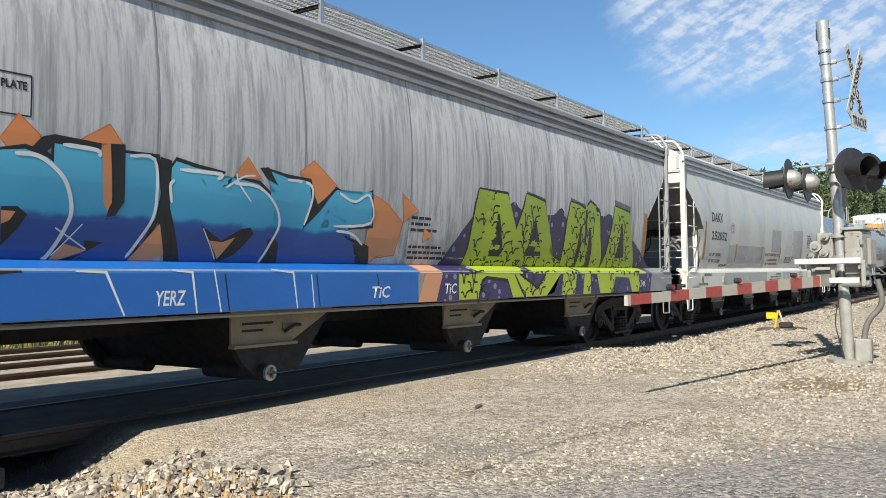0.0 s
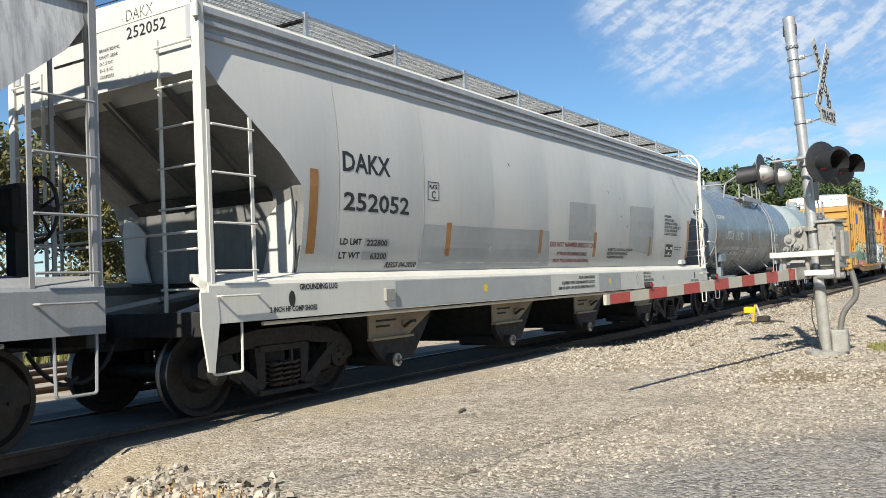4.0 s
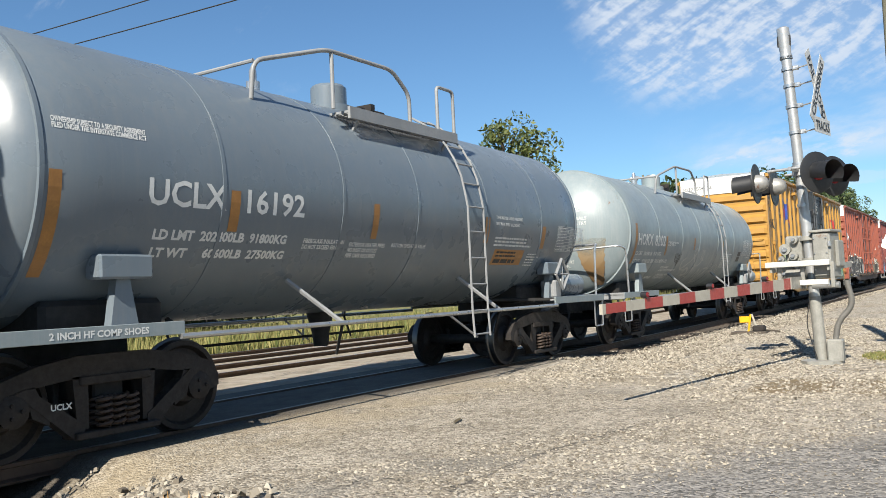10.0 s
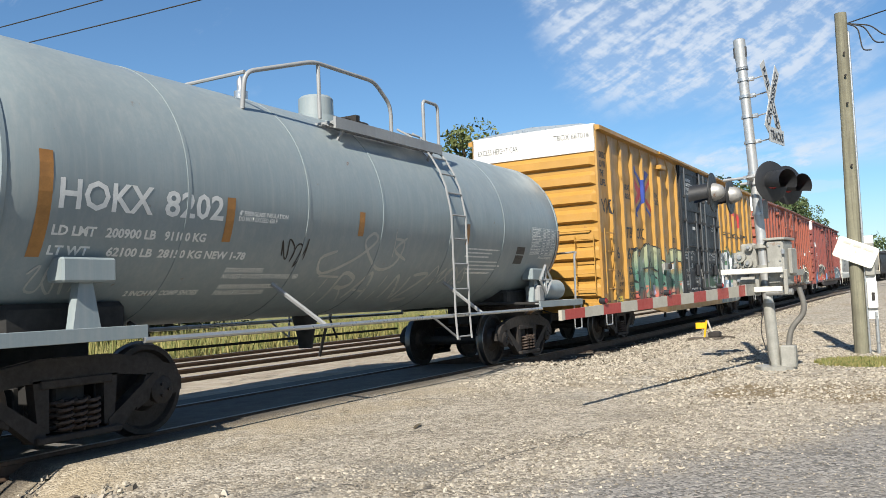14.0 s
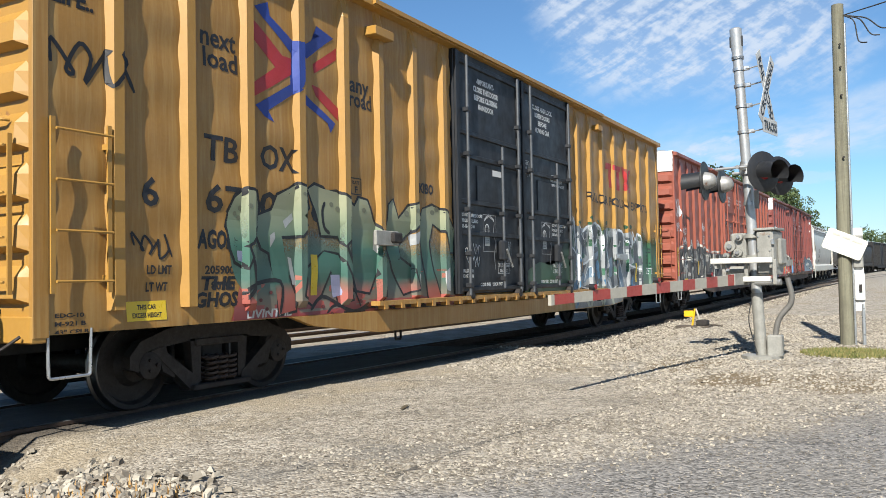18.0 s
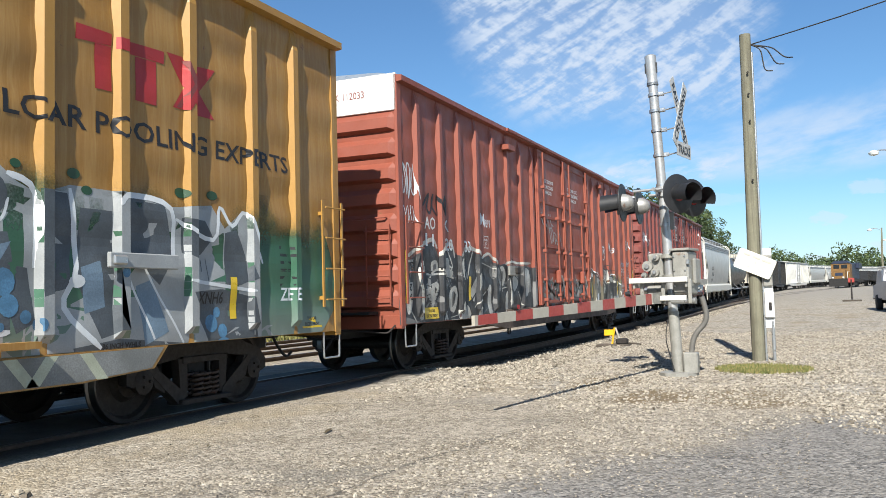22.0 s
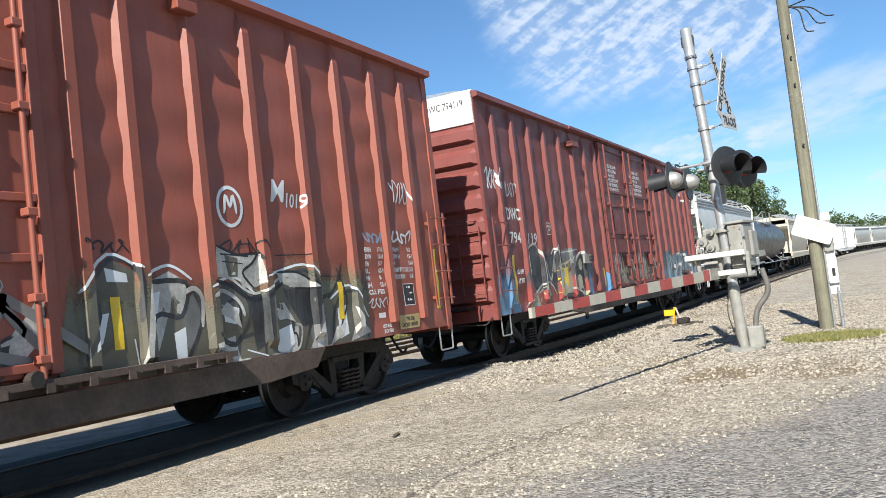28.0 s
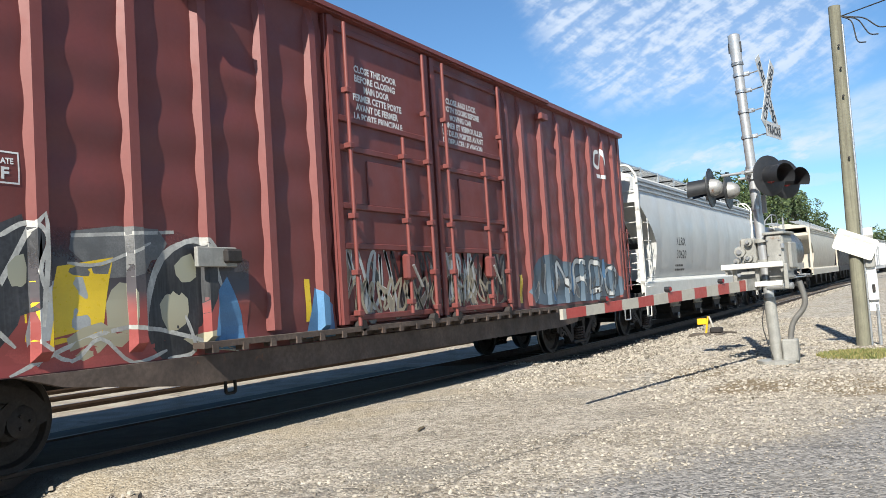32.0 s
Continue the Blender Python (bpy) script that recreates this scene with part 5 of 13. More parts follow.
    sand = mth("MULTIPLY", sstep(mth("ADD", y, mth("MULTIPLY", wob, 0.4)), 4.8, 5.8), sstep(nz(0.8, 4), 0.35, 0.6))
    c = mix(mth("MULTIPLY", sand, 0.6), c, (0.42, 0.34, 0.215))
    # gravel yard beyond the crossing
    yard = sstep(mth("ADD", mth("ADD", x, mth("MULTIPLY", y, -0.25)), wob), 8.6, 10.8)
    yardc = mix(coarse, (0.17, 0.14, 0.095), (0.68, 0.615, 0.50))
    yardc = mix(mth("MULTIPLY", sstep(mid, 0.6, 0.95), 0.7), yardc, (0.62, 0.57, 0.475))
    c = mix(mth("MULTIPLY", yard, 0.92), c, yardc)
    dirt = mth("MULTIPLY", sstep(nz(0.55, 5, 0.6, 0.4), 0.50, 0.66), sstep(mth("ADD", x, wob), 9, 12))
    c = mix(mth("MULTIPLY", dirt, 0.55), c, (0.33, 0.245, 0.13))
    # damp brown patches by the mast and the pole, moss at the pole's foot
    wet = nz(2.1, 6, 0.7)
    patch = mth("MAXIMUM", spot(10.8, 1.85, 0.9, 0.55, wet), mth("MAXIMUM", spot(10.9, 0.8, 1.1, 0.6, wet), spot(12.4, 2.9, 1.2, 0.5, wet)))
    c = mix(mth("MULTIPLY", patch, 0.8), c, (0.20, 0.135, 0.055))
    c = mix(mth("MULTIPLY", spot(14.6, 0.75, 0.8, 0.9, wet), 0.75), c, (0.13, 0.125, 0.04))
    rusty = mth("MULTIPLY", spot(3.2, 4.7, 0.7, 0.5, wet), 0.8)
    c = mix(rusty, c, (0.22, 0.125, 0.05))
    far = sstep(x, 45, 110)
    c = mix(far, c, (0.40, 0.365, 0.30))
    behind = sstep(y, 8.9, 9.2)
    c = mix(behind, c, mix(sstep(nz(2.2, 5), 0.35, 0.65), (0.36, 0.30, 0.22), (0.50, 0.44, 0.345)))
    back = sstep(mth("ADD", y, mth("MULTIPLY", wob, 0.5)), 16.2, 16.9)
    c = mix(back, c, mix(sstep(nz(3.0, 5), 0.35, 0.65), (0.15, 0.16, 0.035), (0.32, 0.29, 0.10)))
    # the train's shade painted dark into the ground between the rails
    bed_shade = mth("MULTIPLY", sstep(mth("ABSOLUTE", mth("SUBTRACT", y, TRACK_Y)), 1.5, 0.9), 0.85)
    c = mix(bed_shade, c, (0.055, 0.045, 0.036))
    # cracks
    vor = nd.new("ShaderNodeTexVoronoi")
    vor.feature = "DISTANCE_TO_EDGE"
    vor.inputs["Scale"].default_value = 0.42
    mp = nd.new("ShaderNodeVectorMath")
    mp.operation = "ADD"
    lk.new(tc.outputs["Object"], mp.inputs[0])
    nv = nd.new("ShaderNodeTexNoise")
    nv.inputs["Scale"].default_value = 1.6
    nv.inputs["Detail"].default_value = 6
    lk.new(tc.outputs["Object"], nv.inputs["Vector"])
    lk.new(nv.outputs["Color"], mp.inputs[1])
    lk.new(mp.outputs[0], vor.inputs["Vector"])
    crack = mth("MULTIPLY", sstep(vor.outputs["Distance"], 0.016, 0.004), mth("MULTIPLY", mth("SUBTRACT", 1.0, yard), sstep(nz(0.5, 3), 0.50, 0.60)))
    # three long cracks across the paving
    def seam(pts, width):
        best = None
        for (x0, y0), (x1, y1) in zip(pts, pts[1:]):
            dx, dy = x1 - x0, y1 - y0
            l = math.hypot(dx, dy)
            xx, yy = mth("SUBTRACT", mth("ADD", x, mth("MULTIPLY", wob, 0.12)), x0), mth("SUBTRACT", mth("ADD", y, mth("MULTIPLY", jag, 0.22)), y0)
            u = mth("ADD", mth("MULTIPLY", xx, dx / l), mth("MULTIPLY", yy, dy / l))
            v = mth("ABSOLUTE", mth("SUBTRACT", mth("MULTIPLY", xx, dy / l), mth("MULTIPLY", yy, dx / l)))
            over = mth("MAXIMUM", mth("SUBTRACT", mth("ABSOLUTE", mth("SUBTRACT", u, l / 2)), l / 2), 0.0)
            d = mth("ADD", v, over)
            best = d if best is None else mth("MINIMUM", best, d)
        return sstep(best, width, width * 0.35)

    jag = mth("SUBTRACT", nz(5.0, 5, 0.7), 0.5)
    crack = mth("MULTIPLY", crack, 0.55)
    for pts, width in (((4.7, 3.0), (6.0, 2.98), (7.45, 2.76), (8.4, 2.45)), 0.022), (((8.5, 6.3), (7.2, 5.35), (6.0, 4.17), (4.5, 2.74)), 0.007), (((10.2, 5.6), (8.3, 4.9), (6.9, 5.0)), 0.012):
        crack = mth("MAXIMUM", crack, mth("MULTIPLY", seam(pts, width), min(0.8, 40 * width)))
    c = mix(mth("MULTIPLY", crack, 0.85), c, (0.09, 0.08, 0.07))
    dull = nd.new("ShaderNodeMix")
    dull.data_type, dull.blend_type = "RGBA", "MULTIPLY"
    dull.inputs["Factor"].default_value = 1.0
    lk.new(c, dull.inputs[6])
    dull.inputs[7].default_value = (0.665, 0.67, 0.69, 1)
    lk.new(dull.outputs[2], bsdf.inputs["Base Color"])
    bsdf.inputs["Roughness"].default_value = 0.92
    bmp = nd.new("ShaderNodeBump")
    bmp.inputs["Strength"].default_value = 0.9
    bmp.inputs["Distance"].default_value = 0.035
    hgt = mth("ADD", mth("MULTIPLY", mth("SUBTRACT", 1.0, fine_h), 0.45), mth("ADD", mth("MULTIPLY", mth("SUBTRACT", 1.0, coarse_h), mth("ADD", mth("MULTIPLY", yard, 1.3), 0.25)), mth("MULTIPLY", crack, -0.8)))
    lk.new(hgt, bmp.inputs["Height"])
    lk.new(bmp.outputs[0], bsdf.inputs["Normal"])
    return m


M_GROUND = ground_material()


def ground_z(x, y):
    """Level at the crossing; off it the rail bed stands in a shallow trough of ballast."""
    z = -0.025 + 0.012 * math.sin(x * 0.9) * math.sin(y * 1.1)
    d = abs(y - TRACK_Y)
    off = max(0.0, min(1.0, (x - 14.0) / 2.5))
    if d < 3.2 and off > 0:
        z -= off * 0.16 * max(0.0, 1 - max(0.0, d - 1.6) / 1.6)
    # at the crossing's near end the paving drops to the ballast
    k = max(0.0, min(1.0, (4.75 - x) / 0.75)) * max(0.0, min(1.0, (y - 4.4) / 2.0)) * max(0.0, min(1.0, (10.4 - y) / 1.0))
    z -= 0.34 * k * k * (3 - 2 * k)
    if x < 4.4 and y < 6.2:
        z += 0.04 * max(0.0, 1 - abs(y - 4.3) / 1.3) * max(0.0, min(1.0, (4.1 - x) / 0.8))
    return z + rise(x) - rise(0)


def ground():
    xs = sorted(set(list(np.arange(-30, -4, 4.0)) + list(np.arange(-4, 34, 0.3)) + list(np.arange(34, 120, 4.0)) + [150, 220, 400, 900, 2500, -120, -500, -2500]))
    ys = sorted(set(list(np.arange(-30, -4, 4.0)) + list(np.arange(-4, 12, 0.3)) + list(np.arange(12, 40, 4.0)) + [60, 120, 300, 900, 2500, -80, -300, -900, -2500]))
    bm = grid_mesh(bmesh.new(), [[(x, y, ground_z(x, y)) for x in xs] for y in ys])
    ob = part("ground", bm, M_GROUND, None, "", 60)
    return tagged(ob, "pale worn paving and gravel of a rail yard", "ground", kind="structure")


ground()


def stones(name, n, area, lo, hi, material, label, lift=0.0, seed=3, keep=None):
    """Crushed stone: lumps with broken faces."""
    rs = np.random.RandomState(seed)
    base = np.array([(sx, sy, sz) for sz in (-0.8, 0.8) for sy in (-1, 1) for sx in (-1, 1)], float)
    quad = np.array([(0, 1, 5, 4), (1, 3, 7, 5), (3, 2, 6, 7), (2, 0, 4, 6), (4, 5, 7, 6)])
    vs, fs = [], []
    k = 0
    for _ in range(n):
        x, y = area(*rs.rand(2))
        if keep and rs.rand() > keep(x, y):
            continue
        s = (lo + (hi - lo) * rs.rand() ** 2.0) * 0.75
        a = rs.rand() * 6.283
        pts = base * (s * (0.55 + 0.7 * rs.rand(8, 3))) * (1, 0.75, 0.6)
        pts[4:, :2] *= 0.45 + 0.4 * rs.rand()
        pts[:, 2] += (pts[:, 0] * rs.randn() + pts[:, 1] * rs.randn()) * 0.3
        c, d = math.cos(a), math.sin(a)
        vs.append(np.stack([pts[:, 0] * c - pts[:, 1] * d + x, pts[:, 0] * d + pts[:, 1] * c + y, pts[:, 2] + ground_z(x, y) + s * 0.2 + lift * rs.rand()], 1))
        fs.append(quad + 8 * k)
        k += 1
    me = bpy.data.meshes.new(name)
    me.from_pydata(np.concatenate(vs).tolist(), [], np.concatenate(fs).tolist())
    ob = link_mesh(name, me, None, "", material)
    return tagged(ob, label, "gravel", kind="stuff")


stones("gravel", 9000, lambda u, v: (1.4 + 3.2 * u, 2.9 + 3.6 * v), 0.016, 0.05, M_GRAVEL, "loose brownish ballast stones at the paving's edge", 0.04, 3,
       lambda x, y: max(0.0, min(1.0, (4.05 + 0.2 * math.sin(y * 5) + 0.15 * (y - 4) - x) / 0.5)) * min(1.0, max(0.04, (y - 3.2) / 1.0)))
stones("gravel", 92000, lambda u, v: (8.4 + 19 * u ** 1.5, -3.5 + 9.6 * v), 0.009, 0.034, M_GRAVEL, "pale crushed stone round the signal mast", 0.0, 4,
       lambda x, y: max(0.0, min(1.0, (x - 8.6 - 0.6 * math.sin(y * 2.1) - 0.25 * y) / 2.6)) * (0.35 + 0.65 * (math.sin(x * 1.7 + y) * math.sin(y * 2.3 - x * 0.6) > -0.35)))
stones("gravel", 8000, lambda u, v: (14.0 + 50 * u ** 1.4, 4.4 + 2.4 * v), 0.016, 0.045, M_GRAVEL, "ballast shoulder beside the track", 0.03, 5)
stones("gravel", 5000, lambda u, v: (4.6 + 7 * u, 3.3 - 3.5 * u + 2.0 * (v - 0.5)), 0.006, 0.024, M_GRAVEL, "loose stone along the edge of the asphalt", 0.0, 7)
stones("gravel", 9000, lambda u, v: (3.4 + 7 * u, 0.1 + 5.8 * v), 0.004, 0.013, M_CHIP, "loose chips scattered on the paving", 0.0, 6)


# ---- tracks ----
def rail_profile(y):
    return [(y - 0.07, -0.16), (y + 0.07, -0.16), (y + 0.07, -0.15), (y + 0.012, -0.13), (y + 0.012, -0.045), (y + 0.036, -0.035), (y + 0.036, -0.003), (y - 0.036, -0.003), (y - 0.036, -0.035), (y - 0.012, -0.045), (y - 0.012, -0.13), (y - 0.07, -0.15)]


def track(name, where, length0, length1, label, step=0.55, lift=0.0, ties=True):
    """where(s) gives place and heading along the line."""
    tr = thing(name, pose(0, 0, lift), label, "railway track", kind="structure")
    ss = list(np.arange(length0, length1, 8.0)) + [length1]
    for side in (-0.755, 0.755):
        bm, top_ = bmesh.new(), bmesh.new()
        rows, rows2 = [], []
        for s in ss:
            x, y, a = where(s)
            nx, ny = -math.sin(a), math.cos(a)
            rows.append([(x + nx * (side + p), y + ny * (side + p), z + rise(x)) for p, z in rail_profile(0)] + [(x + nx * (side + rail_profile(0)[0][0]), y + ny * (side + rail_profile(0)[0][0]), rail_profile(0)[0][1] + rise(x))])
            rows2.append([(x + nx * (side + p), y + ny * (side + p), z + rise(x)) for p, z in ((-0.030, -0.002), (-0.026, 0.0), (0.026, 0.0), (0.030, -0.002))])
        part("rail", grid_mesh(bm, rows), M_RAIL, tr)
        part("rail_head", grid_mesh(top_, rows2), M_RAILTOP, tr, "worn bright rail head")
    if ties:
        me = mesh_of("tie", B(-0.11, 0.11, -1.3, 1.3, -0.30, -0.145, 0.01), M_TIE)
        n = 0
        s = max(length0, -12)
        while s < min(length1, 100) and n < 150:
            if not (3.6 < s < 14.5 and lift == 0.0):
                x, y, a = where(s)
                shared("tie", me, tr, pose(x, y, rise(x), 0, 0, math.degrees(a)))
                n += 1
            s += step
    return tr


track("railway_track", path_at, -40, 420, "main track with bright worn rail heads", 0.55)
track("railway_track", lambda s: (s, 12.0, 0.0), -40, 300, "second track sunk in pale dirt behind the train", 0.6, 0.06, False)
track("railway_track", lambda s: (s, 14.9, 0.0), -40, 300, "third track sunk in pale dirt behind the train", 0.6, 0.06, False)


def spur(s):
    """A track that leaves the main line and bends to the yard."""
    x, y = s, TRACK_Y - 1.2 - 0.00066 * max(0.0, s - 35) ** 2
    return x, y, math.atan(-0.00132 * max(0.0, s - 35))


track("railway_track", spur, 36, 230, "siding that bends off towards the yard", 0.6, 0.0, True)

# crossing paving between and beside the rails
for _y0, _y1 in ((TRACK_Y - 0.66, TRACK_Y + 0.66), (TRACK_Y + 0.83, TRACK_Y + 1.35)):
    tagged(part("crossing_panel", B(3.9, 14.2, _y0, _y1, -0.2, -0.006, 0.01), mat("crossing_asphalt", (0.111, 0.106, 0.098), 0.9, 0, 0.3, 3, 70, bump=0.01, bump_scale=60)), "dark worn asphalt between the rails", "crossing", kind="structure")

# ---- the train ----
car1 = hopper(0.93, 16.9, M_GREY1, M_GREY1_TRIM, M_GREY1_TRIM, "grey covered hopper streaked with dirt, sprayed with blue and green graffiti", end=M_ENDSHADE, lo=-2.1, bays=[1.77, 5.52, 9.27, 13.02])
car2 = hopper(18.94, 16.92, M_OFFWHITE, M_OFFWHITE_TRIM, M_BAND, "clean off-white covered hopper with grey patches and black lettering", end=M_SLOPESHADE, bays=[3.5, 6.6, 9.7, 12.9])
car3 = tank_car(36.97, 12.6, M_TANK1, "blue-grey tank car with white lettering and a top platform")
car4 = tank_car(50.70, 13.6, M_TANK2, "pale grey tank car with a rust run on its end")
RIBS_A = [0.81, 1.68, 2.53, 3.41, 4.3, 5.1, 5.98, 6.86, 12.75, 13.55, 14.40, 15.3, 16.3, 17.4, 18.3]
NUMBER[0] = 5
car5 = boxcar(65.6, 19.4, M_YELLOW, M_YELLOW_RIB, "yellow excess height box car with black plug doors and graffiti", (7.15, 12.25), M_DOORBLK, RIBS_A)
RIBS_B = [0.70, 1.66, 2.53, 3.45, 4.40, 5.3, 6.22, 7.10, 12.5, 13.15, 14.05, 14.95, 15.85, 16.75, 17.65, 18.5]
NUMBER[0] = 6
car6 = boxcar(86.95, 19.4, M_RED1, M_RED1_RIB, "oxide red box car with black and white graffiti", (7.4, 12.2), M_RED1, RIBS_B, sill=M_GRIMESILL)
NUMBER[0] = 7
car7 = boxcar(108.2, 19.0, M_RED2, M_RED2_RIB, "maroon box car with plug doors and graffiti", (7.35, 12.3), M_RED2, RIBS_B[:-1] + [18.35], sill=M_GRIMESILL)
car8 = hopper(128.4, 16.5, M_OFFWHITE, M_OFFWHITE_TRIM, M_BAND, "light grey covered hopper with black lettering")
tank_car(146.0, 18.6, M_TANK3, "long black tank car far down the train", False)
hopper(166.0, 18.4, M_TAN, M_TAN, M_TAN, "tan covered hopper far down the train", False)
hopper(185.8, 18.6, M_DOORBLK, M_UNDER, M_UNDER, "dark hopper car without a running board", False, False)
boxcar(206.5, 18.5, M_DOORBLK, M_UNDER, "black box car far down the train", (7.0, 10.5), M_DOORBLK, list(np.arange(1, 18, 1.1)), False, False, 4.6)
boxcar(226.3, 27.5, M_WHITE, M_OFFWHITE_TRIM, "long white box car with faint graffiti", (11.0, 16.0), M_WHITE, list(np.arange(1, 27, 1.2)), False, False, 4.7)
_x = 255.4
for _k in range(7):
    hopper(_x, 17.5, M_OFFWHITE, M_OFFWHITE_TRIM, M_BAND, "light grey covered hopper far down the train", False)
    _x += 18.8


# ---- crossing signal with its gate ----
def along(p, q, k):
    return Vector(p).lerp(Vector(q), k)


def slab(bm, a, b, h, t, taper=1.0):
    """A board on edge from a to b: h high, t thick."""
    a, b = Vector(a), Vector(b)
    d = (b - a).normalized()
    n = Vector((-d.y, d.x, 0)).normalized() * t / 2
    u = Vector((0, 0, 0.5))
    vs = [bm.verts.new(p + s * n + w * u * hh) for p, hh in ((a, h), (b, h * taper)) for s in (-1, 1) for w in (-1, 1)]
    for q in ((0, 1, 3, 2), (4, 6, 7, 5), (0, 4, 5, 1), (2, 3, 7, 6), (0, 2, 6, 4), (1, 5, 7, 3)):
        bm.faces.new([vs[i] for i in q])
    bmesh.ops.recalc_face_normals(bm, faces=bm.faces)
    return bm


GATE = Vector((-0.985, 0.172, 0))     # from the mast along the arm
FACE = Vector((-0.172, -0.985, 0))    # towards the road


M_CONDUIT = mat("weathered_conduit", (0.145, 0.140, 0.128), 0.6, 0.2, 0.2, 6)
M_BARWHITE = mat("chalky_bar_paint", (0.527, 0.518, 0.468), 0.6, 0, 0.10, 5, 40, rust=0.08)
M_HOUSING = mat("dull_silver_housing", (0.306, 0.306, 0.297), 0.5, 0.4, 0.18, 7, 40, rust=0.06)


def crossing_signal():
    base = Vector((13.65, 2.03, ground_z(13.65, 2.03)))
    sig = thing("crossing_signal", Matrix.Translation(base), "silver crossing signal mast with lowered striped gate arm", "crossing signal")
    top = Vector((-0.02, 0.235, 5.12))

    def ax(z):
        return top * (z / 5.12)
    part("base_plate", lathe(bmesh.new(), [(-0.02, 0.30), (0.05, 0.30), (0.06, 0.26)], (0, 0, 0), "z", 10), M_SIGGREY, sig)
    part("lower_pole", T([ax(0.02), ax(1.0)], 0.086, 20), M_SIGGREY, sig, "grey painted lower pole", 50)
    part("pole", T([ax(1.0), ax(4.62)], 0.075, 20), M_ALU, sig, "silver upper pole", 50)
    part("finial", tube(T([ax(4.62), ax(4.66)], 0.092, 20), [ax(4.66), ax(4.72), ax(4.80), ax(5.10), ax(5.12)], [0.088, 0.080, 0.088, 0.092, 0.06], 20), M_ALU, sig, "slotted silver pole top", 50)
    for a in (-1.9, -0.6, 0.7, 2.0):
        c = ax(4.90)
        part("slot", T([c + Vector((0.088 * math.cos(a), 0.088 * math.sin(a), -0.08)), c + Vector((0.088 * math.cos(a), 0.088 * math.sin(a), 0.08))], 0.018, 8), M_SIGBLK, sig)
    for z in (2.35, 2.98, 3.46, 3.86, 4.18, 4.44, 4.62):
        part("clamp_ring", T([ax(z), ax(z + 0.045)], 0.092, 20), M_GALV, sig, "", 50)
    # crossbuck
    side = FACE
    c = ax(4.10) + side * 0.36
    for z in (4.46, 4.20, 3.88, 3.48):
        p = ax(z)
        part("sign_bracket", T([p + side * 0.07, p + side * 0.16, p + side * 0.34 + Vector((0, 0, 0.02))], 0.012, 6), M_GALV, sig)
        part("bracket_clamp", B(p.x - 0.03, p.x + 0.03, p.y - 0.16, p.y - 0.07, z - 0.02, z + 0.04, 0.006), M_GALV, sig)
    for k, (ang, text) in enumerate(((-58, "RAIL   ROAD"), (58, "CROSSING"))):
        d = GATE * -math.cos(radians(ang)) + Vector((0, 0, math.sin(radians(ang))))
        u = d.cross(FACE).normalized()
        off = FACE * (0.012 * k + 0.02)
        bm = bmesh.new()
        for n in (off, off + FACE * 0.006):
            vs = [bm.verts.new(c + n + d * (s * 0.60) + u * (w * 0.105)) for s, w in ((-1, -1), (1, -1), (1, 1), (-1, 1))]
            bm.faces.new(vs)
        bm.verts.ensure_lookup_table()
        for i in range(4):
            j = (i + 1) % 4
            bm.faces.new([bm.verts[i], bm.verts[j], bm.verts[4 + j], bm.verts[4 + i]])
        bmesh.ops.recalc_face_normals(bm, faces=bm.faces)
        blade = part("crossbuck_blade", bm, M_SIGNWHITE, sig, "white crossbuck blade with black letters")
        tb = text_bm(text, 0.19, 1.02, 0, 0, 0.004)
        up = FACE.cross(d).normalized()
        if up.z < 0:
            up = -up
        for v in tb.verts:
            px, py = v.co.x, v.co.y
            v.co = c + off + FACE * 0.010 + d * (px - 0.51) + up * (py - 0.065)
        part("letters", tb, M_LETTER_K, blade)
    c2 = ax(3.52) + side * 0.38
    bm = bmesh.new()
    gx = -GATE
    for n in (0.0, 0.006):
        vs = [bm.verts.new(c2 + FACE * (0.02 + n) + gx * (s * 0.34) + Vector((0, 0, w * 0.115))) for s, w in ((-1, -1), (1, -1), (1, 1), (-1, 1))]
        bm.faces.new(vs)
    bmesh.ops.recalc_face_normals(bm, faces=bm.faces)
    plate = part("track_count_sign", bm, M_SIGNWHITE, sig, "small white sign that counts three tracks")
    for txt, w, h, du, dz in (("TRACKS", 0.58, 0.13, -0.29, -0.065), ("3", 0.10, 0.17, -0.05, 0.15)):
        tb = text_bm(txt, h / 0.7, w, 0, 0, 0.004)
        for v in tb.verts:
            px, py = v.co.x, v.co.y
            v.co = c2 + FACE * 0.032 + gx * (du + px) + Vector((0, 0, dz + py))
        part("letters", tb, M_LETTER_K, plate)
    # flashing lights: one pair to the road, one to the track
    def flasher(centre, face, lit):
        face = Vector(face).normalized()
        u = Vector((-face.y, face.x, 0))
        bm = bmesh.new()

        def ring(r, o, n=28):
            return [bm.verts.new(centre + face * o + u * (r * math.cos(2 * math.pi * j / n)) + Vector((0, 0, r * math.sin(2 * math.pi * j / n)))) for j in range(n)]
        rs = [ring(0.30, 0.0), ring(0.305, 0.012), ring(0.29, 0.02), ring(0.12, 0.03)]
        for a, b in zip(rs, rs[1:]):
            for j in range(28):
                bm.faces.new((a[j], a[(j + 1) % 28], b[(j + 1) % 28], b[j]))
        bm.faces.new(rs[0])
        bm.faces.new(rs[-1])
        bmesh.ops.recalc_face_normals(bm, faces=bm.faces)
        head = part("light_background", bm, M_SIGBLK, sig, "black round light background", 40)
        bm = bmesh.new()
        prof = [(0.14, 0.0), (0.135, -0.04), (0.115, -0.10), (0.085, -0.145), (0.05, -0.165), (0.035, -0.17)]
        rr = []
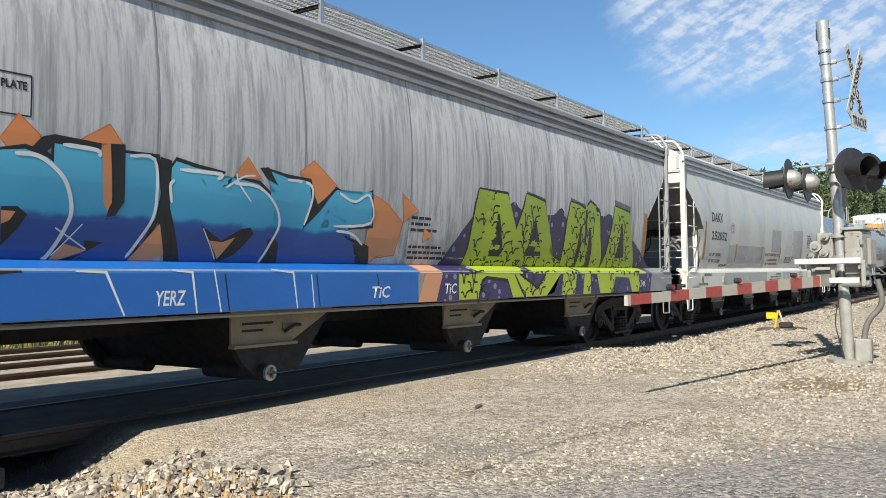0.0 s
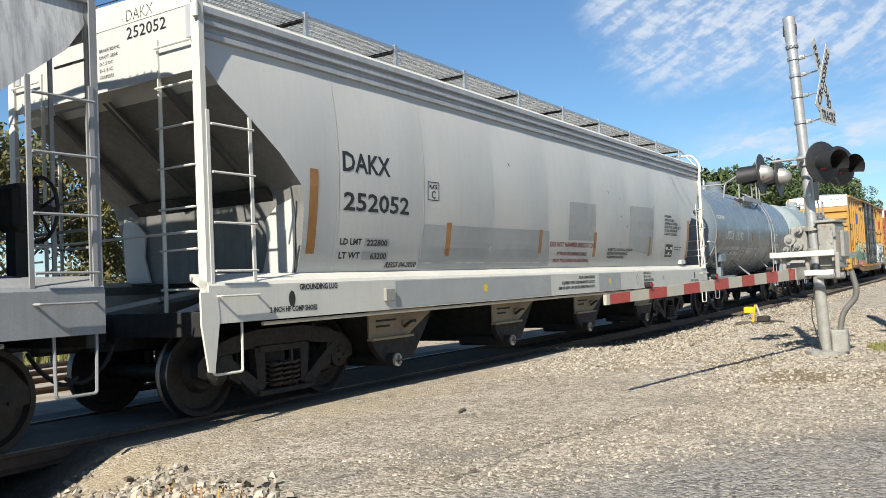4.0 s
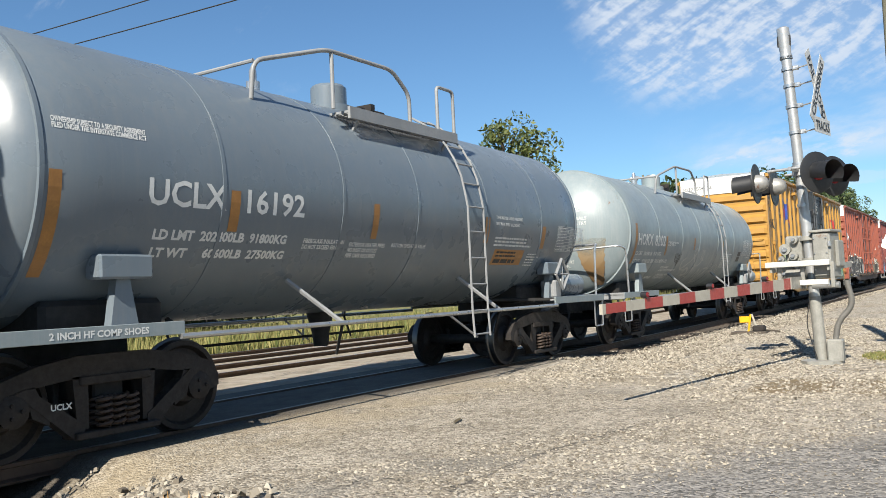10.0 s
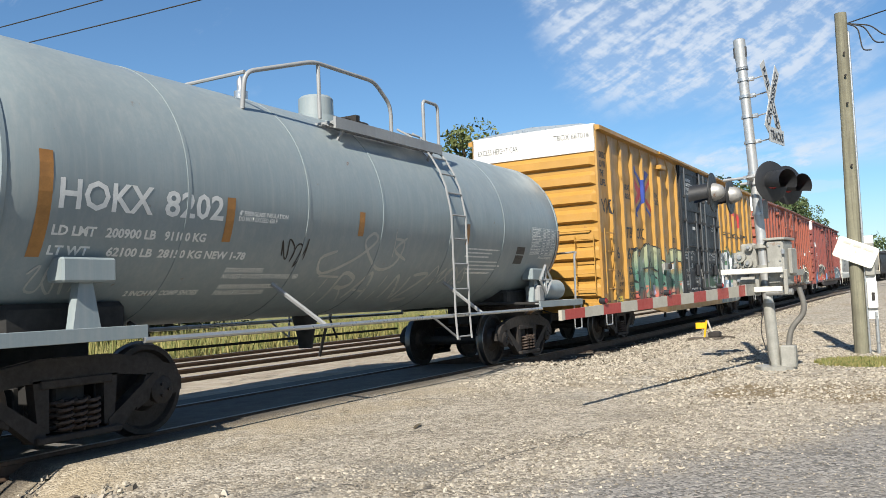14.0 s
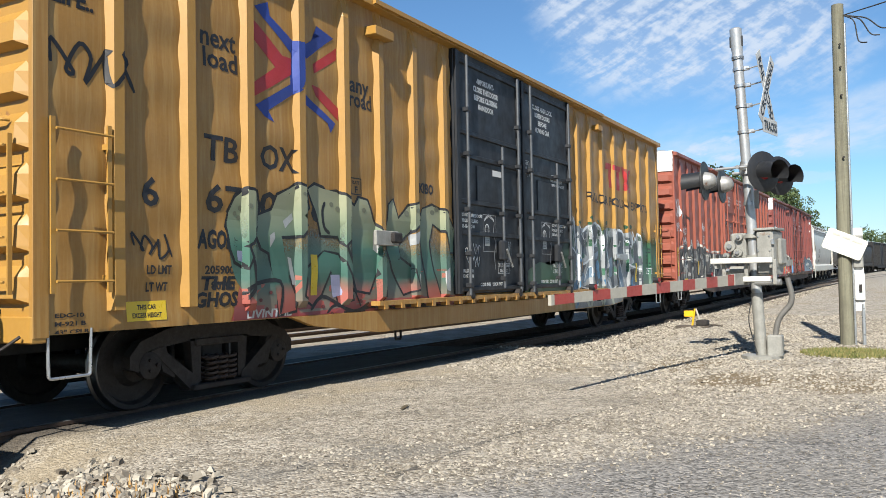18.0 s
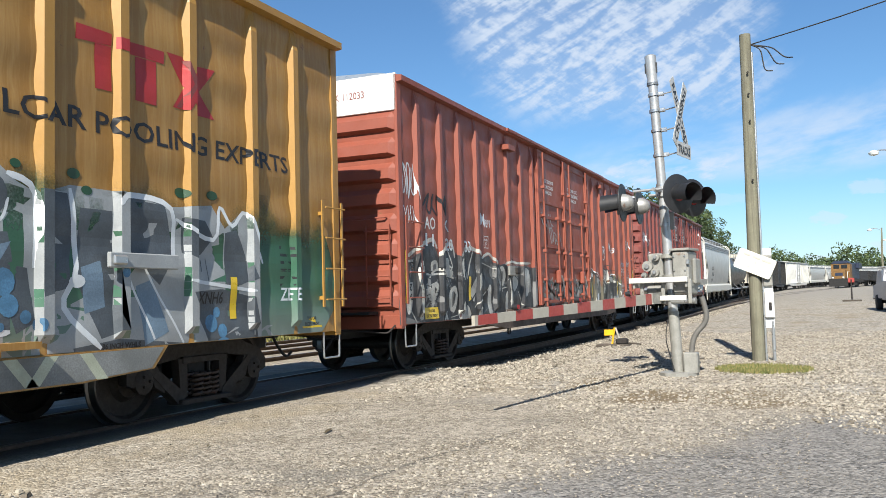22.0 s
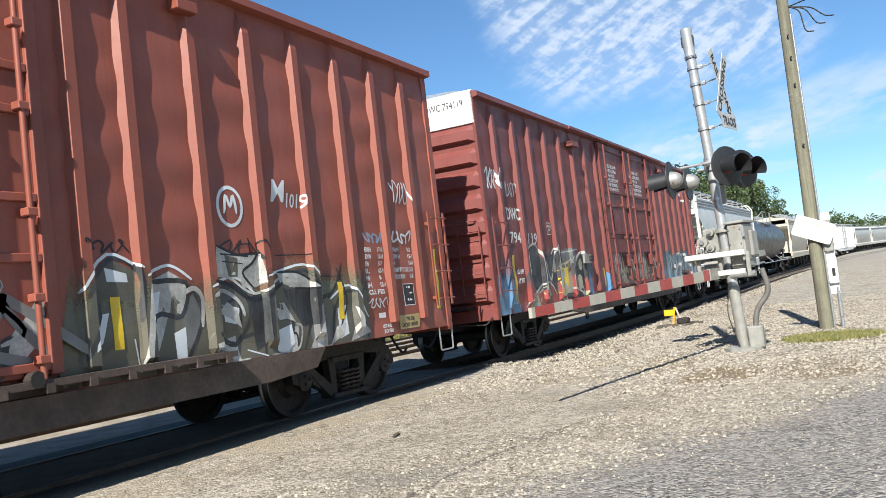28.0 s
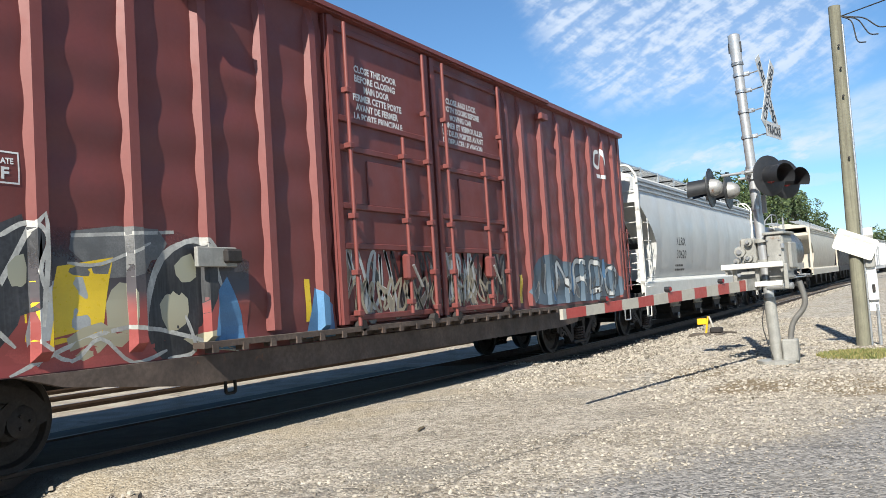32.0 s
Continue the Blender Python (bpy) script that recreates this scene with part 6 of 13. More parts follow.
        for r, o in prof:
            rr.append([bm.verts.new(centre + face * o + u * (r * math.cos(2 * math.pi * j / 20)) + Vector((0, 0, r * math.sin(2 * math.pi * j / 20)))) for j in range(20)])
        for a, b in zip(rr, rr[1:]):
            for j in range(20):
                bm.faces.new((a[j], a[(j + 1) % 20], b[(j + 1) % 20], b[j]))
        bm.faces.new(rr[-1])
        bmesh.ops.recalc_face_normals(bm, faces=bm.faces)
        part("light_housing", bm, M_HOUSING, sig, "silver bell-shaped light housing", 40)
        bm = bmesh.new()
        rows = []
        for o, r in ((0.02, 0.155), (0.16, 0.16), (0.34, 0.17)):
            rows.append([centre + face * o + u * (r * math.cos(a)) + Vector((0, 0, r * math.sin(a) - o * 0.10)) for a in np.linspace(radians(-35), radians(215), 17)])
        grid_mesh(bm, rows)
        part("visor", bm, M_SIGBLK, head, "black hooded visor", 60)
        bm = lathe(bmesh.new(), [(0.0, 0.12), (0.02, 0.105), (0.03, 0.06), (0.033, 0.0001)], (0, 0, 0), "z", 20)
        q = face.to_track_quat("Z", "Y").to_matrix().to_4x4()
        bmesh.ops.transform(bm, matrix=Matrix.Translation(centre + face * 0.03) @ q, verts=bm.verts)
        part("lens", bm, M_LENS, head, "dark red lens", 40)

    arm_c = ax(2.90)
    part("light_crossarm", T([arm_c + GATE * 0.42, arm_c - GATE * 0.42], 0.03, 10), M_ALU, sig, "", 50)
    part("crossarm_clamp", T([ax(2.82), ax(2.98)], 0.11, 16), M_ALU, sig, "", 50)
    aim_r = (FACE + Vector((-0.62, 0, 0))).normalized()
    aim_l = Vector((0.03, 1.0, 0.0)).normalized()
    for s in (-1, 1):
        q = arm_c + GATE * (0.36 * s)
        part("light_stem", T([q, q + FACE * 0.22], 0.022, 8), M_ALU, sig, "", 50)
        flasher(q + FACE * 0.36 + Vector((0, 0, -0.10)), aim_r, True)
        part("light_stem", T([q, q - FACE * 0.35], 0.022, 8), M_ALU, sig, "", 50)
        flasher(q - FACE * 0.52 + Vector((0, 0, -0.16)), aim_l, False)
    # gate mechanism
    m0 = ax(1.3)

    def gb(g0, g1, f0, f1, z0, z1, bev=0.015):
        bm = B(g0, g1, f0, f1, z0, z1, bev)
        rot = Matrix((( -GATE.x, FACE.x, 0, m0.x), (-GATE.y, FACE.y, 0, m0.y), (0, 0, 1, 0), (0, 0, 0, 1)))
        bmesh.ops.transform(bm, matrix=rot, verts=bm.verts)
        bmesh.ops.recalc_face_normals(bm, faces=bm.faces)
        return bm
    def cyl(f0, f1, g, z, r, name="mechanism_cap", material=None, label=""):
        """A round casting that lies along the road."""
        o = m0 - GATE * g
        part(name, T([o + FACE * f0 + Vector((0, 0, z - 1.3)), o + FACE * f1 + Vector((0, 0, z - 1.3))], r, 14), material or M_SIGGREY, sig, label, 50)

    def gcyl(g0, g1, f, z, r, name="gear_cover", material=None, label=""):
        o = m0 + FACE * f
        part(name, T([o - GATE * g0 + Vector((0, 0, z - 1.3)), o - GATE * g1 + Vector((0, 0, z - 1.3))], r, 14), material or M_SIGGREY, sig, label, 50)

    part("gate_mechanism", gb(-0.16, 0.30, 0.08, 0.33, 1.26, 1.94, 0.025), M_SIGGREY, sig, "grey cast gate mechanism case")
    part("mechanism_door", gb(-0.185, -0.16, 0.10, 0.31, 1.30, 1.90, 0.008), M_SIGGREY, sig)
    part("mechanism_lid", gb(-0.19, 0.33, 0.05, 0.36, 1.94, 1.98, 0.008), M_SIGGREY, sig)
    part("rear_case", gb(0.02, 0.30, 0.33, 0.39, 1.42, 1.82, 0.02), M_SIGGREY, sig)
    part("motor_block", gb(-0.10, 0.24, -0.34, -0.10, 1.52, 1.92, 0.03), M_SIGGREY, sig, "grey cast motor block")
    for g, f, z, r in ((-0.10, -0.32, 1.72, 0.085), (-0.10, -0.18, 1.86, 0.06), (-0.10, -0.20, 1.62, 0.065), (-0.10, -0.38, 1.58, 0.045)):
        gcyl(g, g - 0.07, f, z, r)
        gcyl(g - 0.07, g - 0.10, f, z, r * 0.45, "cover_bolt", M_GALV)
    cyl(-0.36, -0.08, -0.02, 1.33, 0.085, "drive_shaft_housing")
    cyl(-0.46, -0.36, -0.02, 1.33, 0.05, "shaft_end", M_GALV)
    cyl(0.02, 0.40, -0.05, 1.16, 0.05, "lower_shaft", M_GALV)
    for f in (-0.40, -0.06, 0.36):
        part("drive_link", gb(-0.24, -0.19, f - 0.03, f + 0.03, 1.12, 1.50, 0.012), M_SIGGREY, sig)
    for f in (0.12, 0.29):
        for z in (1.38, 1.62, 1.84):
            part("case_bolt", gb(-0.20, -0.185, f - 0.012, f + 0.012, z, z + 0.024, 0.004), M_GALV, sig)
    part("hinge_bolt", gb(-0.20, -0.14, 0.31, 0.35, 1.42, 1.50, 0.01), M_GALV, sig)
    part("hinge_bolt", gb(-0.20, -0.14, 0.31, 0.35, 1.72, 1.80, 0.01), M_GALV, sig)
    for z in (1.20, 1.52, 1.84):
        part("pole_bracket", T([ax(z), ax(z + 0.06)], 0.125, 16), M_SIGGREY, sig, "", 50)
    part("cross_bar", gb(-0.34, -0.27, -0.57, 0.36, 1.45, 1.535, 0.008), M_BARWHITE, sig, "pale horizontal support bar")
    part("cross_bar", gb(-0.34, -0.27, -0.54, 0.33, 1.17, 1.25, 0.008), M_BARWHITE, sig, "pale horizontal support bar")
    for f in (-0.5, 0.33):
        part("counterweight_arm", slab(bmesh.new(), m0 + FACE * f + Vector((0, 0, 0.12)) + GATE * 0.3, m0 + FACE * f + Vector((0, 0, 0.16)) - GATE * 0.75, 0.09, 0.03), M_SIGGREY, sig)
    part("counterweight", gb(0.58, 0.80, -0.48, -0.20, 1.30, 1.56, 0.02), M_SIGGREY, sig, "grey counterweight block")
    part("ladder_clamp", gb(-0.12, -0.09, 0.06, 0.13, 2.28, 2.56, 0.008), M_SIGGREY, sig)
    part("conduit_box", B(-0.13, 0.10, -0.31, -0.09, 0.03, 0.36, 0.02), M_SIGGREY, sig, "grey junction box at the foot")
    part("conduit", T(bent([(0.0, -0.20, 0.34), (0.0, -0.25, 0.62), (0.0, -0.48, 0.86), (-0.02, -0.40, 1.22)], 0.22, 5), 0.042, 10), M_CONDUIT, sig, "bent dark grey conduit", 50)
    part("cable", T(bent([(-0.09, 0.10, 0.96), (-0.12, 0.17, 0.6), (-0.1, 0.12, 0.36), (-0.1, 0.05, 0.08)], 0.15, 4), 0.008, 5), M_RUBBER, sig)
    # arm
    a0 = Vector((13.15, 2.28, 1.19)) - base
    a1 = Vector((8.05, 3.19, 1.035)) - base
    part("arm_adapter", slab(bmesh.new(), a0 - GATE * 0.45 + Vector((0, 0, 0.01)), a0 + GATE * 0.15, 0.17, 0.07), M_SIGGREY, sig, "grey arm adapter")
    n = 13
    for i in range(n):
        p, q = along(a1, a0, i / n), along(a1, a0, (i + 1) / n)
        part("arm_stripe", slab(bmesh.new(), p, q, 0.10 + 0.06 * i / n, 0.035, (0.10 + 0.06 * (i + 1) / n) / (0.10 + 0.06 * i / n)), M_REDTAPE if i % 2 == 0 else M_WHTAPE, sig, "red reflective stripe" if i % 2 == 0 else "dull white stripe")
    part("arm_end_cap", slab(bmesh.new(), along(a1, a0, -0.012), a1, 0.105, 0.04), M_WHTAPE, sig)
    for k in (0.16, 0.47, 0.80):
        p = along(a1, a0, k) + Vector((0, 0, 0.09 + 0.03 * k))
        part("arm_lamp", tube(T([p - Vector((0, 0, 0.05)), p], 0.02, 6), [p + FACE * 0.035, p - FACE * 0.035], 0.034, 10), M_SIGBLK, sig, "small dark arm lamp", 50)
        part("arm_lamp_lens", T([p + FACE * 0.035, p + FACE * 0.042], 0.028, 10), M_LENS, sig)
        part("lamp_wire", T(bent([p + Vector((0.02, 0.02, -0.02)), p + Vector((0.12, 0, -0.16)), p + Vector((0.3, -0.05, -0.13))], 0.06), 0.008, 5), M_RUBBER, sig)


crossing_signal()


# ---- utility pole with its sign and meter ----
def utility_pole():
    b = Vector((16.50, 1.02, ground_z(16.5, 1.02)))
    pole = thing("utility_pole", Matrix.Translation(b), "weathered wooden utility pole with meter boxes", "utility pole")
    pts = [(0, 0, -0.1), (0, 0, 2.0), (0.0, -0.02, 4.0), (0.0, -0.03, 6.05)]
    part("pole", T(pts, [0.118, 0.112, 0.105, 0.10], 14), M_POLE, pole, "", 60)
    for z in (3.3, 4.4, 5.3, 4.9):
        part("pole_bolt", T([(-0.13, -0.05, z), (-0.16, -0.06, z)], 0.02, 6), M_IRON, pole)
    part("conduit", T([(-0.03, -0.135, 0.0), (-0.03, -0.135, 3.2), (0.0, -0.135, 5.7)], 0.02, 8), M_GALV, pole, "", 50)
    part("meter_box", B(-0.08, 0.10, -0.30, -0.14, 1.35, 1.92, 0.015), M_SIGGREY, pole, "pale meter box")
    part("breaker_box", B(-0.08, 0.08, -0.31, -0.15, 0.78, 1.26, 0.015), M_WHITE, pole, "white breaker box")
    part("box_latch", B(-0.10, -0.08, -0.27, -0.22, 0.92, 1.06, 0.005), M_IRON, pole)
    part("backboard", B(-0.02, 0.02, -0.30, -0.13, 0.60, 2.05), M_WHITE, pole)
    part("lower_conduit", T([(0.0, -0.27, 0.72), (0.0, -0.27, -0.05)], 0.03, 8), M_GALV, pole, "", 50)
    # three loose service tails and the wire to the next pole
    for k, (dy, dz) in enumerate(((-0.35, -0.55), (-0.55, -0.45), (-0.7, -0.35))):
        part("service_tail", T(bent([(0, -0.12, 5.85), (-0.1, -0.3 - 0.1 * k, 5.72), (-0.1, dy, 5.85 + dz), (-0.12, dy - 0.14, 5.83 + dz)], 0.1, 4), 0.012, 5), M_RUBBER, pole)
    a, c = Vector((0, -0.12, 5.85)), Vector((-3.5, -9.0, 8.0))
    part("service_wire", T([a.lerp(c, k / 12) - Vector((0, 0, 0.5 * math.sin(math.pi * k / 12))) for k in range(13)], 0.012, 5), M_RUBBER, pole)


utility_pole()


M_FADED = mat("faded_print_grey", (0.425, 0.416, 0.365), 0.6, 0, 0.15, 8)


def warning_sign():
    """Tilted board nailed to the pole."""
    c = Vector((16.34, 1.00, 1.25 + 16.37 * 0.0315))
    way = c.normalized()
    u = Vector((way.y, -way.x, 0)).normalized()
    face = -Vector((way.x, way.y, 0)).normalized()
    tilt = radians(-24.5)
    d = u * math.cos(tilt) + Vector((0, 0, math.sin(tilt)))
    e = -u * math.sin(tilt) + Vector((0, 0, math.cos(tilt)))
    sg = thing("warning_sign", Matrix.Translation(c), "tilted white warning board on the wooden pole", "sign")
    out = []
    hw, hh, r = 0.335, 0.185, 0.04
    for sx, sy, a0 in ((1, 1, 0), (-1, 1, 90), (-1, -1, 180), (1, -1, 270)):
        for a in (0, 30, 60, 90):
            out.append((sx * (hw - r) + r * math.cos(radians(a0 + a)), sy * (hh - r) + r * math.sin(radians(a0 + a))))
    bm = bmesh.new()
    va = [bm.verts.new(d * p + e * q) for p, q in out]
    vb = [bm.verts.new(d * p + e * q - face * 0.012) for p, q in out]
    bm.faces.new(va)
    bm.faces.new(vb[::-1])
    for i in range(len(out)):
        bm.faces.new((va[i], va[i - 1], vb[i - 1], vb[i]))
    bmesh.ops.recalc_face_normals(bm, faces=bm.faces)
    part("board", bm, mat("faded_sign_white", (0.680, 0.663, 0.561), 0.5, 0, 0.08, 6), sg)
    tb = text_bm("NO TRESPASSING", 0.085, 0.56)
    for v in tb.verts:
        px, py = v.co.x, v.co.y
        v.co = d * (px - 0.28) + e * (py - 0.12) + face * 0.005
    part("letters", tb, M_FADED, sg, "faded grey letters")
    tb = text_bm("&", 0.09, 0.05)
    for v in tb.verts:
        px, py = v.co.x, v.co.y
        v.co = d * (px - 0.02) + e * (py - 0.01) + face * 0.005
    part("letters", tb, M_FADED, sg)
    bm = bmesh.new()
    for p0, p1 in ((-0.25, -0.12), (-0.08, 0.06), (0.09, 0.26)):
        vs = [bm.verts.new(d * p + e * q + face * 0.005) for p, q in ((p0, 0.085), (p1, 0.085), (p1, 0.125), (p0, 0.125))]
        bm.faces.new(vs)
    part("faded_print", bm, M_FADED, sg)


warning_sign()


def switch_target():
    b = Vector((21.2, 4.66, ground_z(21.2, 4.66)))
    st = thing("switch_stand", Matrix.Translation(b), "low switch stand with a yellow target", "switch stand")
    part("base", B(-0.25, 0.25, -0.35, 0.45, -0.02, 0.06, 0.01), M_TIE, st)
    part("target", B(-0.01, 0.01, 0.06, 0.29, 0.27, 0.42, 0.006), M_SAFETY, st, "yellow steel target")
    for y0, y1 in ((0.10, 0.02), (-0.14, 0.0)):
        part("post", T([(0, y0, 0.02), (0, y1, 0.47)], 0.025, 8), M_SAFETY if y0 > 0 else M_WHTAPE, st, "", 50)
    part("lever", T([(0.05, -0.1, 0.10), (0.05, -0.62, 0.05)], 0.022, 6), M_TIE, st)
    part("gear_box", B(-0.12, 0.12, -0.30, -0.02, 0.05, 0.20, 0.03), M_IRON, st)


switch_target()


# ---- wires over the crossing ----
for _p, _q in (((12.9, 45, 9.2), (15.2, -25, 9.4)), ((12.7, 45, 8.6), (15.6, -25, 8.8))):
    _a, _b = Vector(_p), Vector(_q)
    tagged(part("overhead_wire", T([_a.lerp(_b, k / 24) - Vector((0, 0, 0.9 * math.sin(math.pi * k / 24) - 0.55)) for k in range(25)], 0.016, 5), M_RUBBER), "thin black overhead wire above the crossing", "wire", "overhead wires")


# ---- trees ----
def leaf_cloud(bm_verts, faces, centre, radii, n, size, rs):
    """Small bent leaves in a lumpy ball."""
    for _ in range(n):
        v = rs.randn(3)
        v /= np.linalg.norm(v)
        p = np.array(centre) + v * np.array(radii) * (0.45 + 0.6 * rs.rand() ** 0.6)
        a, b = rs.randn(3), rs.randn(3)
        a /= np.linalg.norm(a)
        b -= a * (a @ b)
        b /= np.linalg.norm(b)
        s = size * (0.6 + 0.8 * rs.rand())
        k = len(bm_verts)
        bm_verts += [tuple(p - a * s), tuple(p + b * s * 0.45), tuple(p + a * s), tuple(p - b * s * 0.45)]
        faces.append((k, k + 1, k + 2, k + 3))


def tree(name, x, y, height, spread, leaf, label, seed, clumps=26, per=220, size=0.16, trunk_h=0.3):
    rs = np.random.RandomState(seed)
    z0 = ground_z(x, y)
    tr = thing(name, pose(x, y, z0), label, "tree" if name != "bush" else "bush")
    bm = bmesh.new()
    th = height * 0.8
    tube(bm, [(0, 0, -0.2), (0.05 * height * 0.1, 0, th * 0.3), (0.1, 0.08, th * 0.7), (0.05, 0.1, th)], [height * 0.028, height * 0.02, height * 0.013, height * 0.005], 8)
    vs, fs = [], []
    for k in range(clumps):
        u = rs.rand()
        zz = height * (trunk_h + (1 - trunk_h) * u)
        w = spread * (0.25 + 0.75 * math.sin(math.pi * min(1, 0.15 + 0.8 * u))) * (0.35 + 0.65 * rs.rand())
        a = rs.rand() * 6.283
        c = (w * math.cos(a), w * math.sin(a), zz - 0.05 * height)
        tube(bm, [(0.05, 0.05, max(0.15 * height, zz - 0.25 * height)), (c[0] * 0.6, c[1] * 0.6, zz - 0.1 * height), c], [height * 0.008, height * 0.005, height * 0.002], 5)
        r = spread * (0.22 + 0.2 * rs.rand())
        leaf_cloud(vs, fs, c, (r, r, r * 0.8), per, size, rs)
    part("trunk", bm, M_BARK, tr)
    me = bpy.data.meshes.new("crown")
    me.from_pydata(vs, [], fs)
    link_mesh("crown", me, tr, "", leaf)
    return tr


tree("tree", 44, 23.0, 11.4, 3.2, M_LEAF_A, "tall olive-green tree behind the tracks", 11, 44, 150, 0.15)
tree("tree", 19.5, 25.5, 5.9, 3.0, M_LEAF_B, "bushy tree with browning autumn leaves", 12, 38, 560, 0.085, 0.05)
tree("tree", 15.0, 25.0, 6.4, 3.4, M_LEAF_B, "bushy tree with browning autumn leaves", 13, 38, 560, 0.085, 0.05)
tree("tree", 24.5, 27.0, 6.0, 3.2, M_LEAF_A, "bushy olive tree behind the tracks", 14, 38, 520, 0.09, 0.05)
tree("tree", 10.5, 25.5, 5.0, 3.0, M_LEAF_B, "bushy tree with browning autumn leaves", 15, 34, 520, 0.085, 0.05)
for _k, (_tx, _ty, _th, _ts) in enumerate(((72, 23, 8.6, 3.6), (80, 25, 10.2, 4.2), (92, 24, 12.0, 4.6), (104, 25, 13.6, 5.0), (117, 24, 15.0, 5.4), (131, 25, 16.2, 5.8), (146, 24, 17.0, 6.2),
                                               (163, 26, 18.2, 6.4), (181, 27, 18.8, 6.6), (200, 25, 19.2, 6.6), (222, 26, 20.0, 6.8), (246, 27, 20.5, 7.0))):
    tree("tree", _tx, _ty, _th, _ts, M_LEAF_C, "dark green tree in the row behind the yard", 30 + _k, 34, 150, 0.34, 0.12)


def far_woods():
    rs = np.random.RandomState(5)
    vs, fs = [], []
    for k in range(300):
        a = radians(-40 + 62 * k / 300)
        d = 430 + 60 * rs.rand()
        x, y = d * math.cos(a), d * math.sin(a) - 6
        h = 12.5 + 4 * math.sin(k * 0.31) + 3 * rs.rand()
        for j in range(5):
            r = 3.2 + 1.8 * rs.rand()
            leaf_cloud(vs, fs, (x + rs.randn() * 4, y + rs.randn() * 4, 4.0 + h * (0.2 + 0.17 * j)), (r, r, r * 0.8), 62, 0.75, rs)
    me = bpy.data.meshes.new("woods")
    me.from_pydata(vs, [], fs)
    tagged(link_mesh("woods", me, None, "", M_LEAF_C), "dark wooded rise far beyond the yard", "woods", kind="stuff")


far_woods()


def weeds(name, area, n, lo, hi, material, label, seed):
    rs = np.random.RandomState(seed)
    vs, fs = [], []
    for _ in range(n):
        x, y = area(*rs.rand(2))
        z = ground_z(x, y)
        h = lo + (hi - lo) * rs.rand()
        a, b = rs.rand() * 6.283, rs.randn() * 0.35
        k = len(vs)
        w = 0.008 + 0.02 * h
        dx, dy = w * math.cos(a), w * math.sin(a)
        vs += [(x - dx, y - dy, z), (x + dx, y + dy, z), (x + b * h * math.sin(a), y - b * h * math.cos(a), z + h)]
        fs.append((k, k + 1, k + 2))
    me = bpy.data.meshes.new(name)
    me.from_pydata(vs, [], fs)
    tagged(link_mesh(name, me, None, "", material), label, "grass", kind="stuff")


def ring_area(cx, cy, rx, ry):
    return lambda u, v: (cx + rx * math.sqrt(u) * math.cos(6.283 * v), cy + ry * math.sqrt(u) * math.sin(6.283 * v))


weeds("weeds", ring_area(14.7, 0.85, 0.75, 0.75), 5200, 0.02, 0.07, M_GRASS, "flat patch of yellow-green weeds by the pole", 21)
weeds("weeds", lambda u, v: (-5 + 60 * u, 16.6 + 7 * v ** 1.3), 30000, 0.12, 0.70, M_GRASS, "rough green and yellow weeds behind the tracks", 22)
weeds("weeds", ring_area(3.3, 4.0, 0.5, 0.6), 260, 0.03, 0.10, mat("dead_straw", (0.42, 0.24, 0.08), 0.8), "dead brown grass in the ballast", 23)


# ---- litter on the paving ----
def litter():
    for x, y, a, l, w in ((7.28, 4.50, 20, 0.34, 0.05), (6.65, 3.95, -25, 0.14, 0.02), (5.35, 3.85, -40, 0.12, 0.02), (8.6, 5.2, 5, 0.15, 0.025), (9.5, 1.7, 8, 0.16, 0.03), (6.2, 5.1, 30, 0.12, 0.02), (9.9, 4.7, 0, 0.18, 0.02), (8.0, 5.9, 10, 0.2, 0.02)):
        bm = grid_mesh(bmesh.new(), [[(l * (u - 0.5), w * (v - 0.5) * math.sin(math.pi * min(0.98, u + 0.02)), 0.012 + 0.01 * math.sin(3 * u)) for u in np.linspace(0, 1, 7)] for v in (0, 0.5, 1)])
        ob = part("dead_leaf", bm, mat("dry_leaf", (0.085, 0.0638, 0.034), 0.8) if "dry_leaf" not in bpy.data.materials else bpy.data.materials["dry_leaf"])
        ob.matrix_basis = pose(x, y, ground_z(x, y), 0, 0, a)
        tagged(ob, "dry dark leaf lying on the paving", "leaf", "dry leaves on the paving")


litter()


# ---- yard beyond: lamps, truck, locomotive ----
def flood_lamp(x, y, height, heads, label, arm=2.0, r=0.14):
    z = ground_z(x, y)
    lp = thing("street_lamp", pose(x, y, z), label, "lamp", "yard lamps")
    part("pole", T([(0, 0, -0.2), (0.0, 0.15, height * 0.5), (0, 0.0, height)], [r, r * 0.85, r * 0.6], 10), M_POLE, lp, "", 60)
    for s in heads:
        part("arm", T(bent([(0, 0, height - 0.3), (0, s * arm * 0.5, height - 0.05), (0, s * arm, height - 0.1)], 0.3), 0.04, 6), M_GALV, lp, "", 60)
        part("lamp_head", lathe(bmesh.new(), [(-0.22, 0.05), (-0.15, 0.28), (0.0, 0.34), (0.12, 0.18), (0.16, 0.05)], (0, s * arm, height - 0.2), "z", 14), M_LAMPGLASS, lp, "pale lamp head", 50)
    return lp


flood_lamp(57, 19.2, 8.6, (-1, 1), "yard lamp pole with two heads", 0.7, 0.12)
flood_lamp(62, -5.2, 10.0, (1,), "leaning wooden lamp pole with one arm", 1.3, 0.17)
flood_lamp(130, -8.6, 8.4, (1,), "dark lamp pole with one arm, far off", 1.5, 0.16)
flood_lamp(170, -13.2, 8.5, (1, -1), "dark lamp pole with two arms, far off", 1.6, 0.16)


